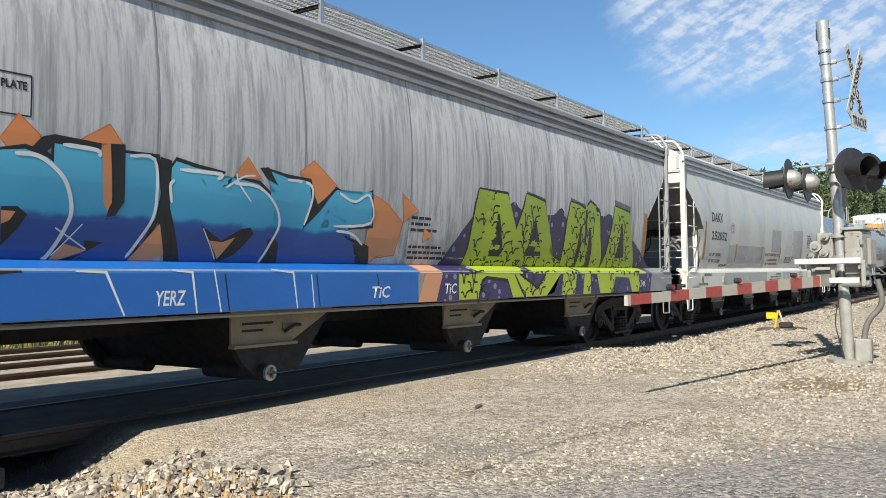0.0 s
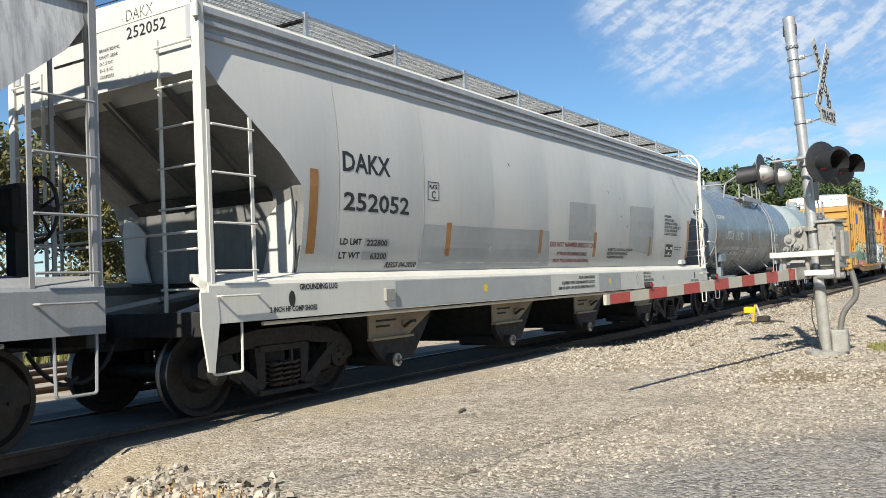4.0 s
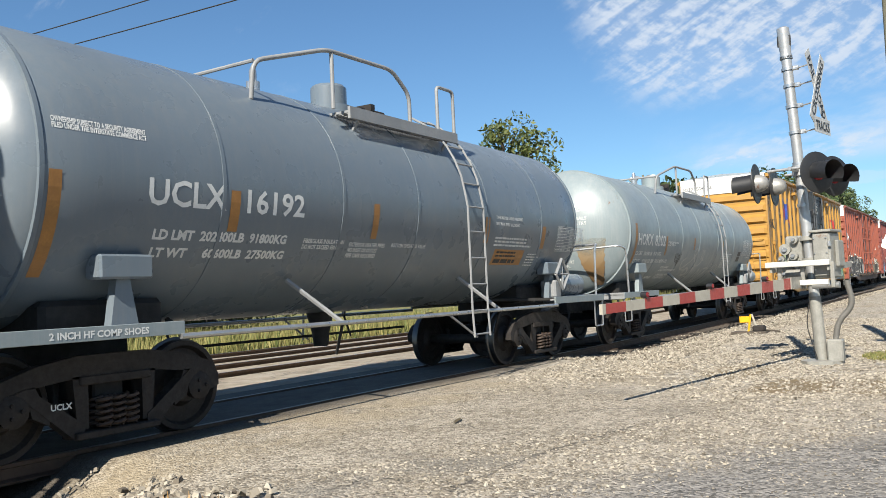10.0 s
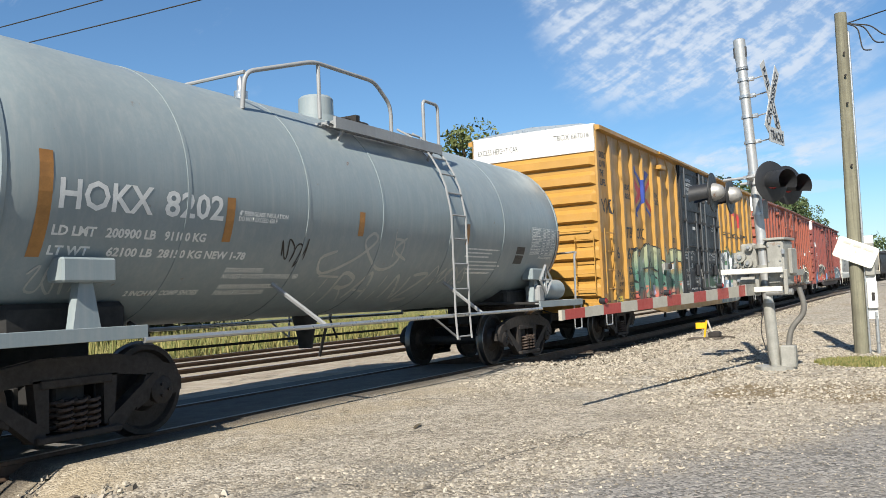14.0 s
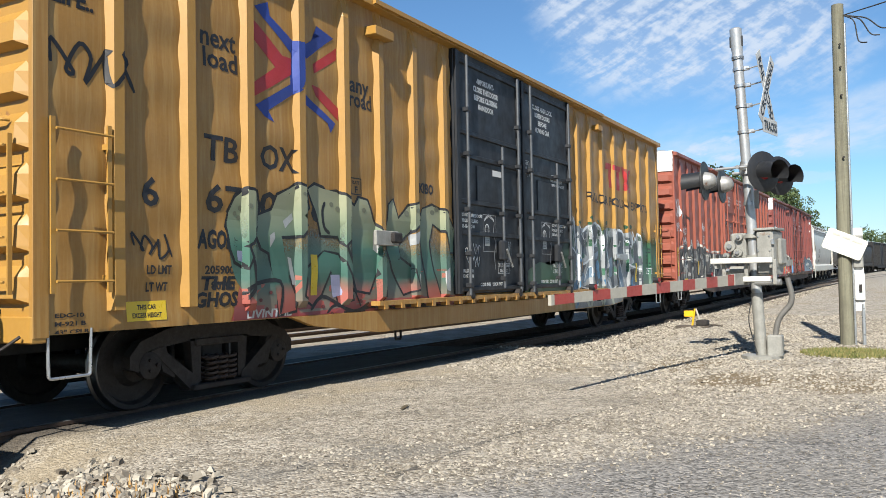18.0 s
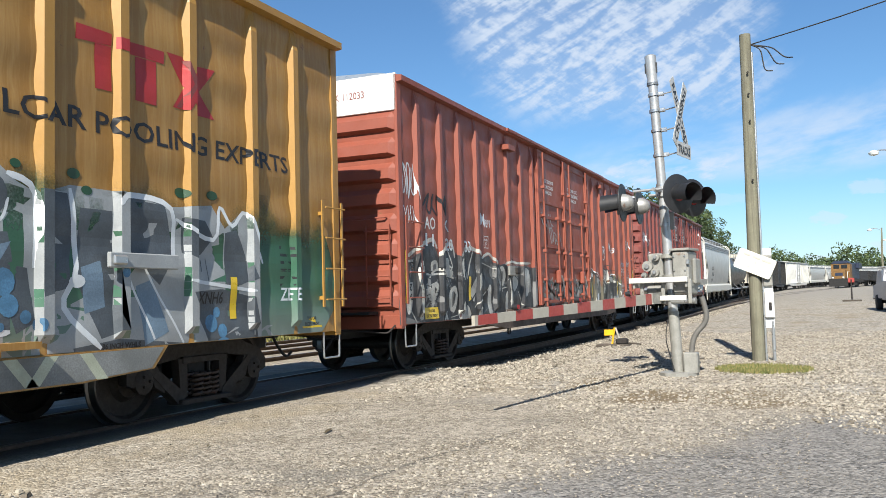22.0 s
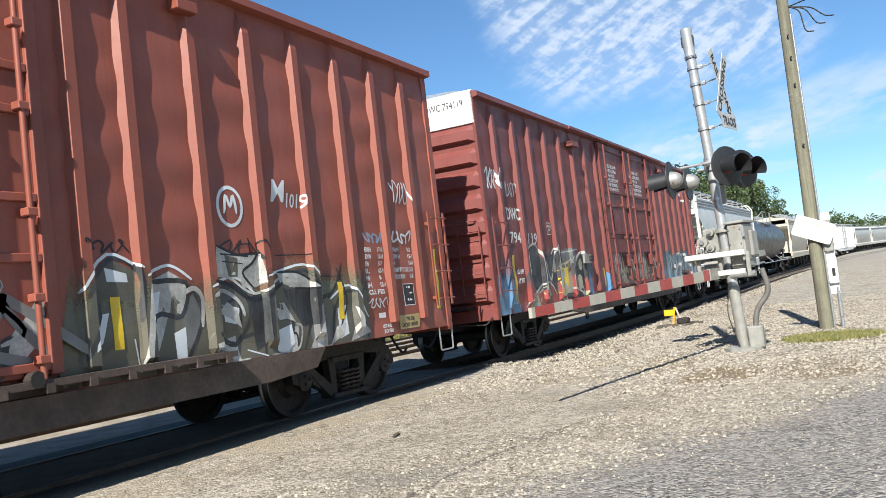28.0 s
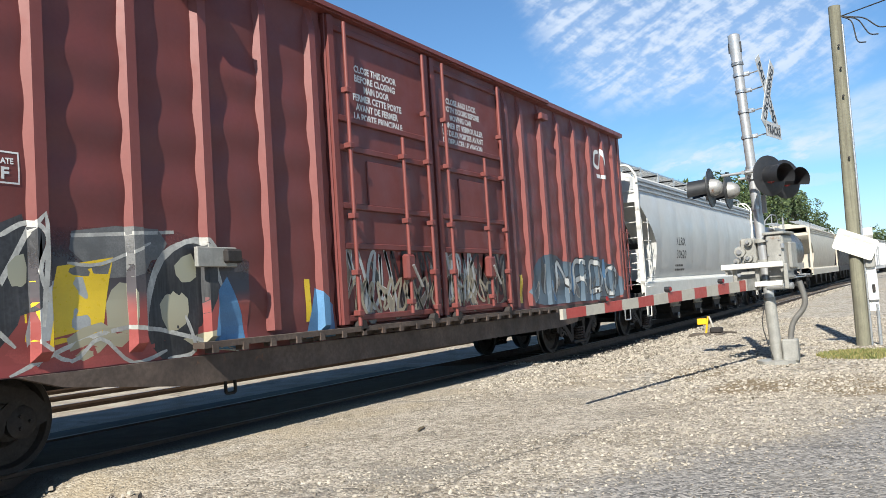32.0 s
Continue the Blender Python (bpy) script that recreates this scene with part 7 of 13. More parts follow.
def pickup():
    x, y = 42.0, -3.95
    pk = thing("utility_truck", pose(x, y, ground_z(x, y), 0, 0, 4), "white utility pickup with a rack, seen from behind", "truck")
    w = M_WHITE
    part("bed_body", P([(-1.0, 0.55), (-1.0, 1.25), (1.0, 1.25), (1.0, 0.55)], "x", 0.0, 2.4), w, pk)
    part("tailgate", B(-0.03, 0.02, -0.78, 0.78, 0.72, 1.22, 0.02), w, pk)
    part("bumper", B(-0.18, 0.05, -0.98, 0.98, 0.45, 0.66, 0.03), M_UNDER, pk, "dark rear bumper")
    for s in (-1, 1):
        part("tool_box", B(0.0, 2.3, min(s * 0.72, s * 1.02), max(s * 0.72, s * 1.02), 0.72, 1.42, 0.02), w, pk, "white side tool box")
        part("tail_light", B(-0.04, 0.0, min(s * 0.84, s * 0.96), max(s * 0.84, s * 0.96), 0.9, 1.15, 0.01), M_LENS, pk)
        for xx in (0.9, 4.3):
            part("wheel", lathe(bmesh.new(), [(-0.13, 0.2), (-0.13, 0.36), (-0.08, 0.40), (0.08, 0.40), (0.13, 0.36), (0.13, 0.2)], (xx, s * 0.88, 0.39), "y", 20), M_TIRE, pk, "", 40)
        for xx in (0.1, 2.2):
            part("rack_post", T([(xx, s * 0.9, 1.4), (xx, s * 0.9, 2.05)], 0.04, 8), w, pk)
        part("rack_rail", T([(-0.1, s * 0.9, 2.05), (3.6, s * 0.9, 2.05)], 0.045, 8), w, pk)
    for xx in (0.0, 1.1, 2.2):
        part("rack_bar", T([(xx, -0.95, 2.05), (xx, 0.95, 2.05)], 0.04, 8), w, pk)
    part("cab", P([(2.4, 0.6), (2.4, 1.35), (2.55, 1.92), (3.9, 1.92), (4.5, 1.30), (5.7, 1.2), (5.7, 0.6)], "y", -0.95, 0.95), w, pk)
    part("rear_window", P([(2.39, 1.38), (2.53, 1.86), (2.52, 1.87), (2.37, 1.38)], "y", -0.75, 0.75), M_CARGLASS, pk)
    part("beacon", B(2.9, 3.1, -0.4, 0.4, 1.93, 2.06, 0.03), M_SAFETY, pk)
    part("underframe", B(0.1, 5.5, -0.7, 0.7, 0.35, 0.6), M_UNDER, pk)


pickup()


def locomotive():
    x = 158.0
    sx, sy, sa = spur(x)
    lo = thing("locomotive", pose(sx, sy, rise(x), 0, 0, math.degrees(sa)), "dark freight locomotive with a yellow nose", "locomotive")
    navy = mat("dark_blue_paint", (0.017, 0.0255, 0.051), 0.45)
    yel = mat("locomotive_yellow", (0.19, 0.095, 0.02), 0.55, 0, 0.3, 1.5, 20, streak=0.5, streak_col=(0.102, 0.068, 0.034), rust=0.3)
    part("frame", B(0, 21, -1.5, 1.5, 1.1, 1.6), M_UNDER, lo)
    part("nose", P([(-0.95, 1.6), (-0.95, 3.0), (0.95, 3.0), (0.95, 1.6)], "x", 1.2, 3.4), yel, lo, "yellow short nose")
    part("cab", P([(-1.5, 1.6), (-1.5, 4.2), (-0.9, 4.65), (0.9, 4.65), (1.5, 4.2), (1.5, 1.6)], "x", 3.2, 5.8), yel, lo, "yellow cab front")
    part("cab_roof", P([(-1.55, 4.2), (-0.9, 4.70), (0.9, 4.70), (1.55, 4.2)], "x", 3.1, 6.0), navy, lo)
    for s in (-1, 1):
        part("windscreen", B(3.16, 3.2, min(s * 0.15, s * 1.1), max(s * 0.15, s * 1.1), 3.35, 4.0), M_CARGLASS, lo)
        part("handrail", T([(0.3, s * 1.45, 1.6), (0.3, s * 1.45, 2.7), (3.2, s * 1.45, 2.7)], 0.03, 5), M_WHITE, lo)
        part("ditch_light", B(0.1, 0.2, min(s * 0.7, s * 0.95), max(s * 0.7, s * 0.95), 1.65, 1.9), M_LAMPGLASS, lo)
    part("long_hood", B(5.8, 20, -0.95, 0.95, 1.6, 4.45, 0.1), navy, lo)
    part("radiator", B(15.5, 19.5, -1.5, 1.5, 3.5, 4.6, 0.1), navy, lo)
    part("number_mark", B(1.17, 1.2, -0.6, 0.6, 2.1, 2.6), navy, lo, "dark emblem on the nose")
    part("pilot", P([(-1.45, 0.25), (-1.45, 1.2), (1.45, 1.2), (1.45, 0.25)], "x", -0.1, 0.2), M_UNDER, lo)
    part("fuel_tank", B(8, 13, -1.4, 1.4, 0.4, 1.1, 0.1), M_UNDER, lo)
    for xx in (2.0, 3.8, 5.6, 15.4, 17.2, 19.0):
        part("wheelset", lathe(bmesh.new(), [(-0.8, 0.5), (-0.7, 0.5), (-0.7, 0.1), (0.7, 0.1), (0.7, 0.5), (0.8, 0.5)], (xx, 0, 0.5), "y", 16), M_WHEEL, lo)


locomotive()
for _k in range(3):
    _sx, _sy, _sa = spur(181.5 + 17.5 * _k)
    _g = thing("gondola_car", pose(_sx, _sy, rise(_sx), 0, 0, math.degrees(_sa)), "dark gondola car behind the locomotive", "railcar", "cars behind the locomotive")
    part("body", B(0, 16.0, -1.5, 1.5, 1.1, 2.9), M_DOORBLK, _g)
    part("load_lip", B(0, 16.0, -1.55, 1.55, 2.85, 2.95), M_UNDER, _g)
    for _u in np.arange(0.8, 16, 1.4):
        part("side_post", B(_u, _u + 0.15, -1.58, 1.58, 1.1, 2.85), M_UNDER, _g)
    for _u in (1.2, 3.0, 13.0, 14.8):
        shared("wheelset", ME_AXLE, _g, pose(_u, 0, 0.457))
        shared("wheel", ME_WHEEL, _g, pose(_u, -0.76, 0.457))
        shared("wheel", ME_WHEEL, _g, pose(_u, 0.76, 0.457, 0, 0, 180))
for _x, _y in ((64, -2.2), (70, -4.4)):
    _s = thing("switch_stand", pose(_x, _y, ground_z(_x, _y)), "small far switch stand on a thin post", "switch stand", "far switch stands")
    part("post", T([(0, 0, 0), (0, 0, 1.5)], 0.05, 6), M_IRON, _s)
    part("base", B(-0.3, 0.3, -0.6, 0.6, 0, 0.12, 0.02), M_TIE, _s)
    part("target", B(-0.01, 0.01, -0.2, 0.2, 1.3, 1.6, 0.01), M_REDTAPE, _s)


# ---- lettering and graffiti ----
GLYPH = {
    "A": [[(0.02, 0), (0.36, 1), (0.64, 1), (0.98, 0)], [(0.22, 0.34), (0.80, 0.34)]],
    "S": [[(0.95, 0.84), (0.55, 1), (0.12, 0.82), (0.22, 0.58), (0.78, 0.46), (0.88, 0.16), (0.45, 0), (0.04, 0.1)]],
    "M": [[(0.04, 0), (0.14, 1), (0.5, 0.36), (0.86, 1), (0.96, 0)]],
    "K": [[(0.12, 1), (0.10, 0)], [(0.92, 0.98), (0.25, 0.5), (0.98, 0.02)]],
    "U": [[(0.08, 1), (0.10, 0.3), (0.35, 0.02), (0.65, 0.02), (0.9, 0.3), (0.92, 1)]],
    "Y": [[(0.04, 1), (0.45, 0.52), (0.96, 1)], [(0.48, 0.55), (0.40, 0)]],
    "N": [[(0.08, 0), (0.12, 1), (0.85, 0.02), (0.92, 1)]],
    "R": [[(0.1, 0), (0.10, 1), (0.72, 0.95), (0.82, 0.7), (0.55, 0.5), (0.15, 0.48)], [(0.5, 0.5), (0.96, 0)]],
    "E": [[(0.92, 1), (0.1, 0.95), (0.1, 0.05), (0.95, 0)], [(0.12, 0.5), (0.72, 0.52)]],
    "O": [[(0.5, 1), (0.12, 0.78), (0.1, 0.24), (0.5, 0), (0.9, 0.24), (0.88, 0.78), (0.5, 1)]],
    "D": [[(0.1, 0), (0.1, 1), (0.72, 0.85), (0.92, 0.5), (0.7, 0.14), (0.1, 0)]],
    "Z": [[(0.05, 0.95), (0.95, 1), (0.1, 0.05), (0.95, 0)]],
    "H": [[(0.1, 1), (0.08, 0)], [(0.9, 1), (0.92, 0)], [(0.1, 0.5), (0.9, 0.52)]],
    "T": [[(0.02, 0.95), (0.98, 1)], [(0.5, 0.97), (0.45, 0)]],
    "I": [[(0.5, 1), (0.5, 0)]],
    "L": [[(0.15, 1), (0.1, 0.05), (0.9, 0)]],
    "P": [[(0.1, 0), (0.12, 1), (0.8, 0.9), (0.8, 0.55), (0.15, 0.45)]],
}


def bold_word(car, word, x0, x1, z0, z1, surf, thick, fill, edge, shine=None, rim=0.05, lean=0.0, seed=1, lift=0.006, jitter=0.06, overlap=1.12):
    """Thick sprayed letters: an edge colour, a fill on it, thin highlights on that."""
    rnd = random.Random(seed)
    n = len(word)
    w = (x1 - x0) / n
    for i, ch in enumerate(word):
        if ch not in GLYPH:
            continue
        top = z1 - rnd.uniform(0, jitter) * (z1 - z0) * 2
        base = z0 + rnd.uniform(-jitter, jitter) * (z1 - z0)
        lines = []
        for ln in GLYPH[ch]:
            lines.append([(x0 + w * (i + 0.5 + (u - 0.5) * overlap * 0.86) + lean * (v - 0.5) * w, base + (top - base) * v + rnd.uniform(-jitter, jitter) * 0.3) for u, v in ln])
        for k, ln in enumerate(lines):
            strokes(car, "graffiti_outline", [ln], thick + 2 * rim, edge, surf, lift + 0.0004 * (i + 3 * k), "", 5)
        for k, ln in enumerate(lines):
            strokes(car, "graffiti_letter", [ln], thick, fill, surf, lift + 0.004 + 0.0004 * (i + 3 * k), "", 5)
        if shine:
            for k, ln in enumerate(lines):
                off = thick * 0.36
                strokes(car, "graffiti_highlight", [[(p - off, q + off * 0.5) for p, q in ln]], max(0.016, thick * 0.09), shine, surf, lift + 0.009, "", 5)


def tag(car, x0, x1, z0, z1, surf, w, material, seed, loops=5, lift=0.013):
    """A quick scrawl."""
    rnd = random.Random(seed)
    pts = []
    n = loops * 4
    for k in range(n + 1):
        u = k / n
        pts.append((x0 + (x1 - x0) * (u + 0.10 * math.sin(k * 2.4 + seed)), z0 + (z1 - z0) * (0.5 + 0.48 * math.sin(k * 1.9 + rnd.uniform(-0.5, 0.5)))))
    strokes(car, "scrawl", [pts], w, material, surf, lift, "", 4)


def stripe(car, x0, x1, z0, z1, surf, material, name="reflector", lift=0.005):
    return paint(car, name, [rect(x0, x1, z0, z1)], material, surf, lift)


def frame_box(car, x0, x1, z0, z1, surf, material, w=0.012, name="stencil_frame"):
    return paint(car, name, [rect(x0, x1, z0, z0 + w), rect(x0, x1, z1 - w, z1), rect(x0, x0 + w, z0 + w, z1 - w), rect(x1 - w, x1, z0 + w, z1 - w)], material, surf, 0.005)


def table(car, x0, x1, z0, z1, rows, cols, surf, seed, head=""):
    """A test-date table: white rules with small print."""
    shapes = []
    for k in range(rows + 1):
        z = z0 + (z1 - z0) * k / rows
        shapes.append(rect(x0, x1, z - 0.003, z + 0.003))
    for c in cols:
        x = x0 + (x1 - x0) * c
        shapes.append(rect(x - 0.004, x + 0.004, z0 + 0.003, z1 - 0.003))
    paint(car, "table_rules", shapes, M_LETTER_W, surf, 0.004)
    rnd = random.Random(seed)
    h = (z1 - z0) / rows
    shapes = []
    for k in range(rows):
        for c, d in zip(cols, cols[1:]):
            a, b = x0 + (x1 - x0) * c + 0.02, x0 + (x1 - x0) * d - 0.02
            b = a + (b - a) * rnd.uniform(0.55, 0.98)
            u = a
            while u < b:
                w = min(rnd.uniform(0.02, 0.06), b - u)
                shapes.append(rect(u, u + w, z0 + h * (k + 0.28), z0 + h * (k + 0.72)))
                u += w + 0.014
    paint(car, "table_print", shapes, M_LETTER_W, surf, 0.005)


# grey hopper: blue piece, then green piece on purple
F_BLUE = fade_mat("blue_spray_fade", [(1.0, (0.012, 0.092, 0.38)), (1.62, (0.010, 0.062, 0.265)), (1.80, (0.012, 0.074, 0.285)), (1.84, (0.030, 0.26, 0.45)), (2.4, (0.088, 0.405, 0.565))])
F_ORANGE = fade_mat("orange_spray_fade", [(1.3, (0.527, 0.255, 0.136)), (2.6, (0.561, 0.187, 0.051))])
F_GREEN = fade_mat("lime_spray", [(1.0, (0.357, 0.442, 0.0255)), (2.4, (0.255, 0.357, 0.0213))])
F_PURPLE = fade_mat("purple_spray_spots", [(0.98, (0.036, 0.027, 0.10)), (2.4, (0.028, 0.026, 0.062))], 0.5, (5.5, 0.24, (0.20, 0.19, 0.32)))
M_SPRAYK = mat("black_spray", (0.0102, 0.0102, 0.0119), 0.5, 0, 0.3, 5)
M_SPRAYW = mat("white_spray", (0.612, 0.646, 0.663), 0.5, 0, 0.1, 5)
M_SPRAYB = mat("blue_sill_spray", (0.0102, 0.111, 0.399), 0.4, 0, 0.12, 1.2)
M_SPRAYG = mat("silver_spray", (0.357, 0.365, 0.357), 0.4, 0.2, 0.15, 4)

stripe(car1, 0.3, 7.55, 0.985, 1.335, hop_surf, M_SPRAYB, "graffiti_sill_band")
paint(car1, "graffiti_sill_band", [[(7.55, 0.985), (7.95, 0.985), (8.1, 1.335), (7.72, 1.335)]], F_ORANGE, hop_surf, 0.006)
paint(car1, "graffiti_cloud", [[(7.95, 0.985), (15.6, 0.985), (15.7, 1.335), (8.1, 1.335)]], F_PURPLE, hop_surf, 0.005)
M_RUSTORANGE = mat("rust_orange_spray", (0.468, 0.136, 0.0425), 0.5)
M_SMUDGE = mat("dark_spray_mist", (0.136, 0.140, 0.145), 0.6, 0, 0.3, 6)


def letter(car, pts, fill, edge, w, surf, lift, soft=3):
    """One painted letter: its outline, then its fill."""
    line = smooth_line(pts, soft) if soft else list(pts)
    strokes(car, "graffiti_outline", [line + [line[0]]], w, edge, surf, lift, "", 0)
    paint(car, "graffiti_letter", [line], fill, surf, lift + 0.003)


def inside(p, poly):
    r = False
    for (x0, z0), (x1, z1) in zip(poly, poly[1:] + poly[:1]):
        if (z0 > p[1]) != (z1 > p[1]) and p[0] < (x1 - x0) * (p[1] - z0) / (z1 - z0) + x0:
            r = not r
    return r


def drips(car, poly, surf, lift, seed, w=0.026):
    """Slime drips: short sagging lines all over a letter."""
    rnd = random.Random(seed)
    xs, zs = [p[0] for p in poly], [p[1] for p in poly]
    z, row = max(zs) - 0.03, 0
    while z > min(zs):
        x = min(xs) + 0.02 + 0.17 * (row % 2)
        while x < max(xs):
            a, d, q = rnd.uniform(0.16, 0.32), rnd.uniform(0.05, 0.19), z + rnd.uniform(-0.04, 0.04)
            b = rnd.uniform(-0.03, 0.03)
            c = rnd.uniform(0.25, 0.55)
            if inside((x, q), poly) and inside((x + a, q), poly) and inside((x + a * 0.5, max(q - d, min(zs) + 0.01)), poly):
                line = [(x, q + b), (x + a * (c - 0.16), q - 0.012), (x + a * (c - 0.07), q - d * 0.8), (x + a * c, q - d), (x + a * (c + 0.08), q - d * 0.75), (x + a * (c + 0.18), q - 0.015), (x + a, q - b)]
                strokes(car, "drip_line", [line], w, M_SPRAYK, surf, lift, "", 3)
            x += a * rnd.uniform(1.05, 1.35)
        z -= 0.135
        row += 1


def spray(car, material, line, surf, lift, soft=0, name="graffiti_shape"):
    """One sprayed patch of colour."""
    return paint(car, name, [smooth_line(line, soft) if soft else line], material, surf, lift)


def dot(car, material, x, z, rx, rz, surf, lift, name="graffiti_dot"):
    return paint(car, name, [[(x + rx * math.cos(k * math.pi / 6), z + rz * math.sin(k * math.pi / 6)) for k in range(12)]], material, surf, lift)


def forms(car, x0, x1, z0, z1, surf, fills, edges, n, seed, lift=0.0055, size=0.42, w=0.028):
    """Curled, edged shapes that overlap, as in wild letters."""
    rnd = random.Random(seed)
    for k in range(n):
        cx = x0 + (x1 - x0) * (k + 0.5) / n + rnd.uniform(-0.15, 0.15)
        cz = rnd.uniform(z0, z1)
        a = rnd.uniform(0.6, 2.4)
        r = size * rnd.uniform(0.6, 1.25)
        b = r * rnd.uniform(0.22, 0.45)
        bow = rnd.uniform(-0.35, 0.35) * r
        pts = [(-r, 0), (-0.4 * r, b + bow * 0.6), (0.3 * r, 0.8 * b + bow), (r, 0.15 * b), (0.55 * r, -0.5 * b + bow * 0.5), (-0.3 * r, -0.8 * b + bow * 0.4)]
        c, d = math.cos(a), math.sin(a)
        line = [(max(x0, min(x1, cx + u * c - v * d)), max(z0 - 0.12, min(z1 + 0.12, cz + u * d + v * c))) for u, v in pts]
        letter(car, line, fills[k % len(fills)], edges[k % len(edges)], w, surf, lift + 0.00035 * k, 3)


letter(car1, [(1.5, 1.4), (1.55, 2.3), (2.1, 2.35), (2.45, 2.1), (2.3, 1.6), (2.5, 1.4)], F_BLUE, M_SPRAYK, 0.09, hop_surf, 0.006)
letter(car1, [(2.37, 2.34), (2.50, 2.53), (2.67, 2.39), (2.66, 2.30), (2.43, 2.28)], F_ORANGE, M_RUSTORANGE, 0.03, hop_surf, 0.00750, 0)
letter(car1, [(3.02, 2.41), (3.27, 2.56), (3.40, 2.42), (3.18, 2.40)], F_ORANGE, M_RUSTORANGE, 0.03, hop_surf, 0.00900, 0)
letter(car1, [(4.62, 2.27), (4.78, 2.46), (4.96, 2.28), (4.72, 2.25)], F_ORANGE, M_RUSTORANGE, 0.03, hop_surf, 0.01050, 0)
letter(car1, [(5.52, 2.39), (5.73, 2.53), (6.10, 2.30), (5.83, 2.06), (5.66, 2.27)], F_ORANGE, M_RUSTORANGE, 0.03, hop_surf, 0.01200, 0)
letter(car1, [(6.72, 2.26), (7.02, 2.16), (7.36, 1.96), (7.26, 1.57), (6.91, 1.53), (6.81, 1.45), (6.67, 1.64), (6.81, 1.91)], F_ORANGE, M_RUSTORANGE, 0.03, hop_surf, 0.01350, 0)
letter(car1, [(7.32, 2.31), (7.66, 2.13), (7.39, 1.97)], F_ORANGE, M_RUSTORANGE, 0.03, hop_surf, 0.01500, 0)
letter(car1, [(7.82, 1.91), (8.02, 1.83), (7.82, 1.74)], F_ORANGE, M_RUSTORANGE, 0.03, hop_surf, 0.01650, 0)
letter(car1, [(2.37, 2.25), (2.56, 2.28), (2.73, 2.24), (2.87, 2.16), (2.97, 2.01), (3.01, 1.84), (2.97, 1.71), (2.87, 1.57), (2.80, 1.45), (2.11, 1.45), (2.03, 2.16)], F_BLUE, M_SPRAYK, 0.075, hop_surf, 0.01800, 0)
letter(car1, [(2.79, 2.35), (3.17, 2.35), (3.19, 2.16), (3.23, 1.89), (3.30, 1.82), (3.37, 1.84), (3.42, 1.94), (3.42, 2.35), (3.75, 2.35), (3.81, 2.04), (3.78, 1.82), (3.67, 1.60), (3.54, 1.45), (3.53, 1.45), (2.80, 1.45), (2.90, 1.57), (3.01, 1.71), (3.04, 1.84), (3.00, 2.01), (2.93, 2.16), (2.80, 2.24)], F_BLUE, M_SPRAYK, 0.075, hop_surf, 0.02000, 0)
letter(car1, [(3.90, 2.27), (3.95, 2.34), (4.17, 2.30), (4.48, 2.28), (4.32, 2.06), (4.62, 2.23), (4.94, 2.22), (5.21, 2.06), (5.31, 1.86), (5.22, 1.64), (5.10, 1.45), (4.09, 1.45), (3.95, 1.75), (3.90, 2.04)], F_BLUE, M_SPRAYK, 0.075, hop_surf, 0.02200, 0)
letter(car1, [(5.04, 2.37), (5.34, 2.32), (5.68, 2.31), (5.73, 2.13), (5.63, 1.81), (6.10, 2.26), (6.41, 2.16), (6.70, 2.28), (6.76, 1.90), (6.10, 1.85), (5.81, 1.68), (6.12, 1.75), (6.43, 1.70), (6.73, 1.63), (6.79, 1.47), (6.60, 1.45), (5.32, 1.45), (5.37, 1.73), (5.33, 1.94), (5.22, 2.15)], F_BLUE, M_SPRAYK, 0.075, hop_surf, 0.02400, 0)
spray(car1, M_SPRAYK, [(2.41, 1.84), (2.53, 1.85), (2.61, 1.79), (2.55, 1.68), (2.44, 1.55)], hop_surf, 0.02935, 0, "graffiti_shadow")
spray(car1, M_SPRAYK, [(3.28, 2.41), (3.42, 2.42), (3.45, 1.94), (3.37, 1.82), (3.29, 1.81), (3.31, 1.88), (3.33, 1.97)], hop_surf, 0.02970, 0, "graffiti_shadow")
spray(car1, M_SPRAYK, [(3.78, 2.36), (3.90, 2.34), (3.90, 1.97), (4.10, 1.45), (3.93, 1.45), (3.86, 1.68), (3.79, 1.82), (3.82, 2.04)], hop_surf, 0.03005, 0, "graffiti_shadow")
spray(car1, M_SPRAYK, [(4.27, 1.79), (4.38, 1.73), (4.54, 1.65), (4.75, 1.77), (4.88, 1.79), (4.93, 1.73), (4.72, 1.52), (4.53, 1.45), (4.42, 1.58)], hop_surf, 0.03040, 0, "graffiti_shadow")
spray(car1, M_SPRAYK, [(5.14, 1.69), (5.29, 1.66), (5.32, 1.45), (5.12, 1.45)], hop_surf, 0.03075, 0, "graffiti_shadow")
spray(car1, M_SPRAYK, [(5.68, 2.29), (5.82, 2.08), (6.10, 2.28), (5.87, 2.02), (5.62, 1.80), (5.72, 2.08)], hop_surf, 0.03110, 0, "graffiti_shadow")
spray(car1, M_SPRAYK, [(3.12, 1.61), (3.29, 1.60), (3.02, 1.45), (2.93, 1.45), (3.13, 1.51)], hop_surf, 0.03145, 0, "graffiti_shadow")
spray(car1, M_SPRAYK, [(2.69, 2.39), (2.79, 2.42), (3.02, 2.41), (3.20, 2.40), (3.18, 2.35), (2.79, 2.36), (2.71, 2.24), (2.60, 2.29)], hop_surf, 0.03180, 0, "graffiti_shadow")
spray(car1, M_SPRAYK, [(6.46, 1.68), (6.73, 1.64), (6.82, 1.45), (6.58, 1.45), (6.61, 1.56)], hop_surf, 0.03215, 0, "graffiti_shadow")
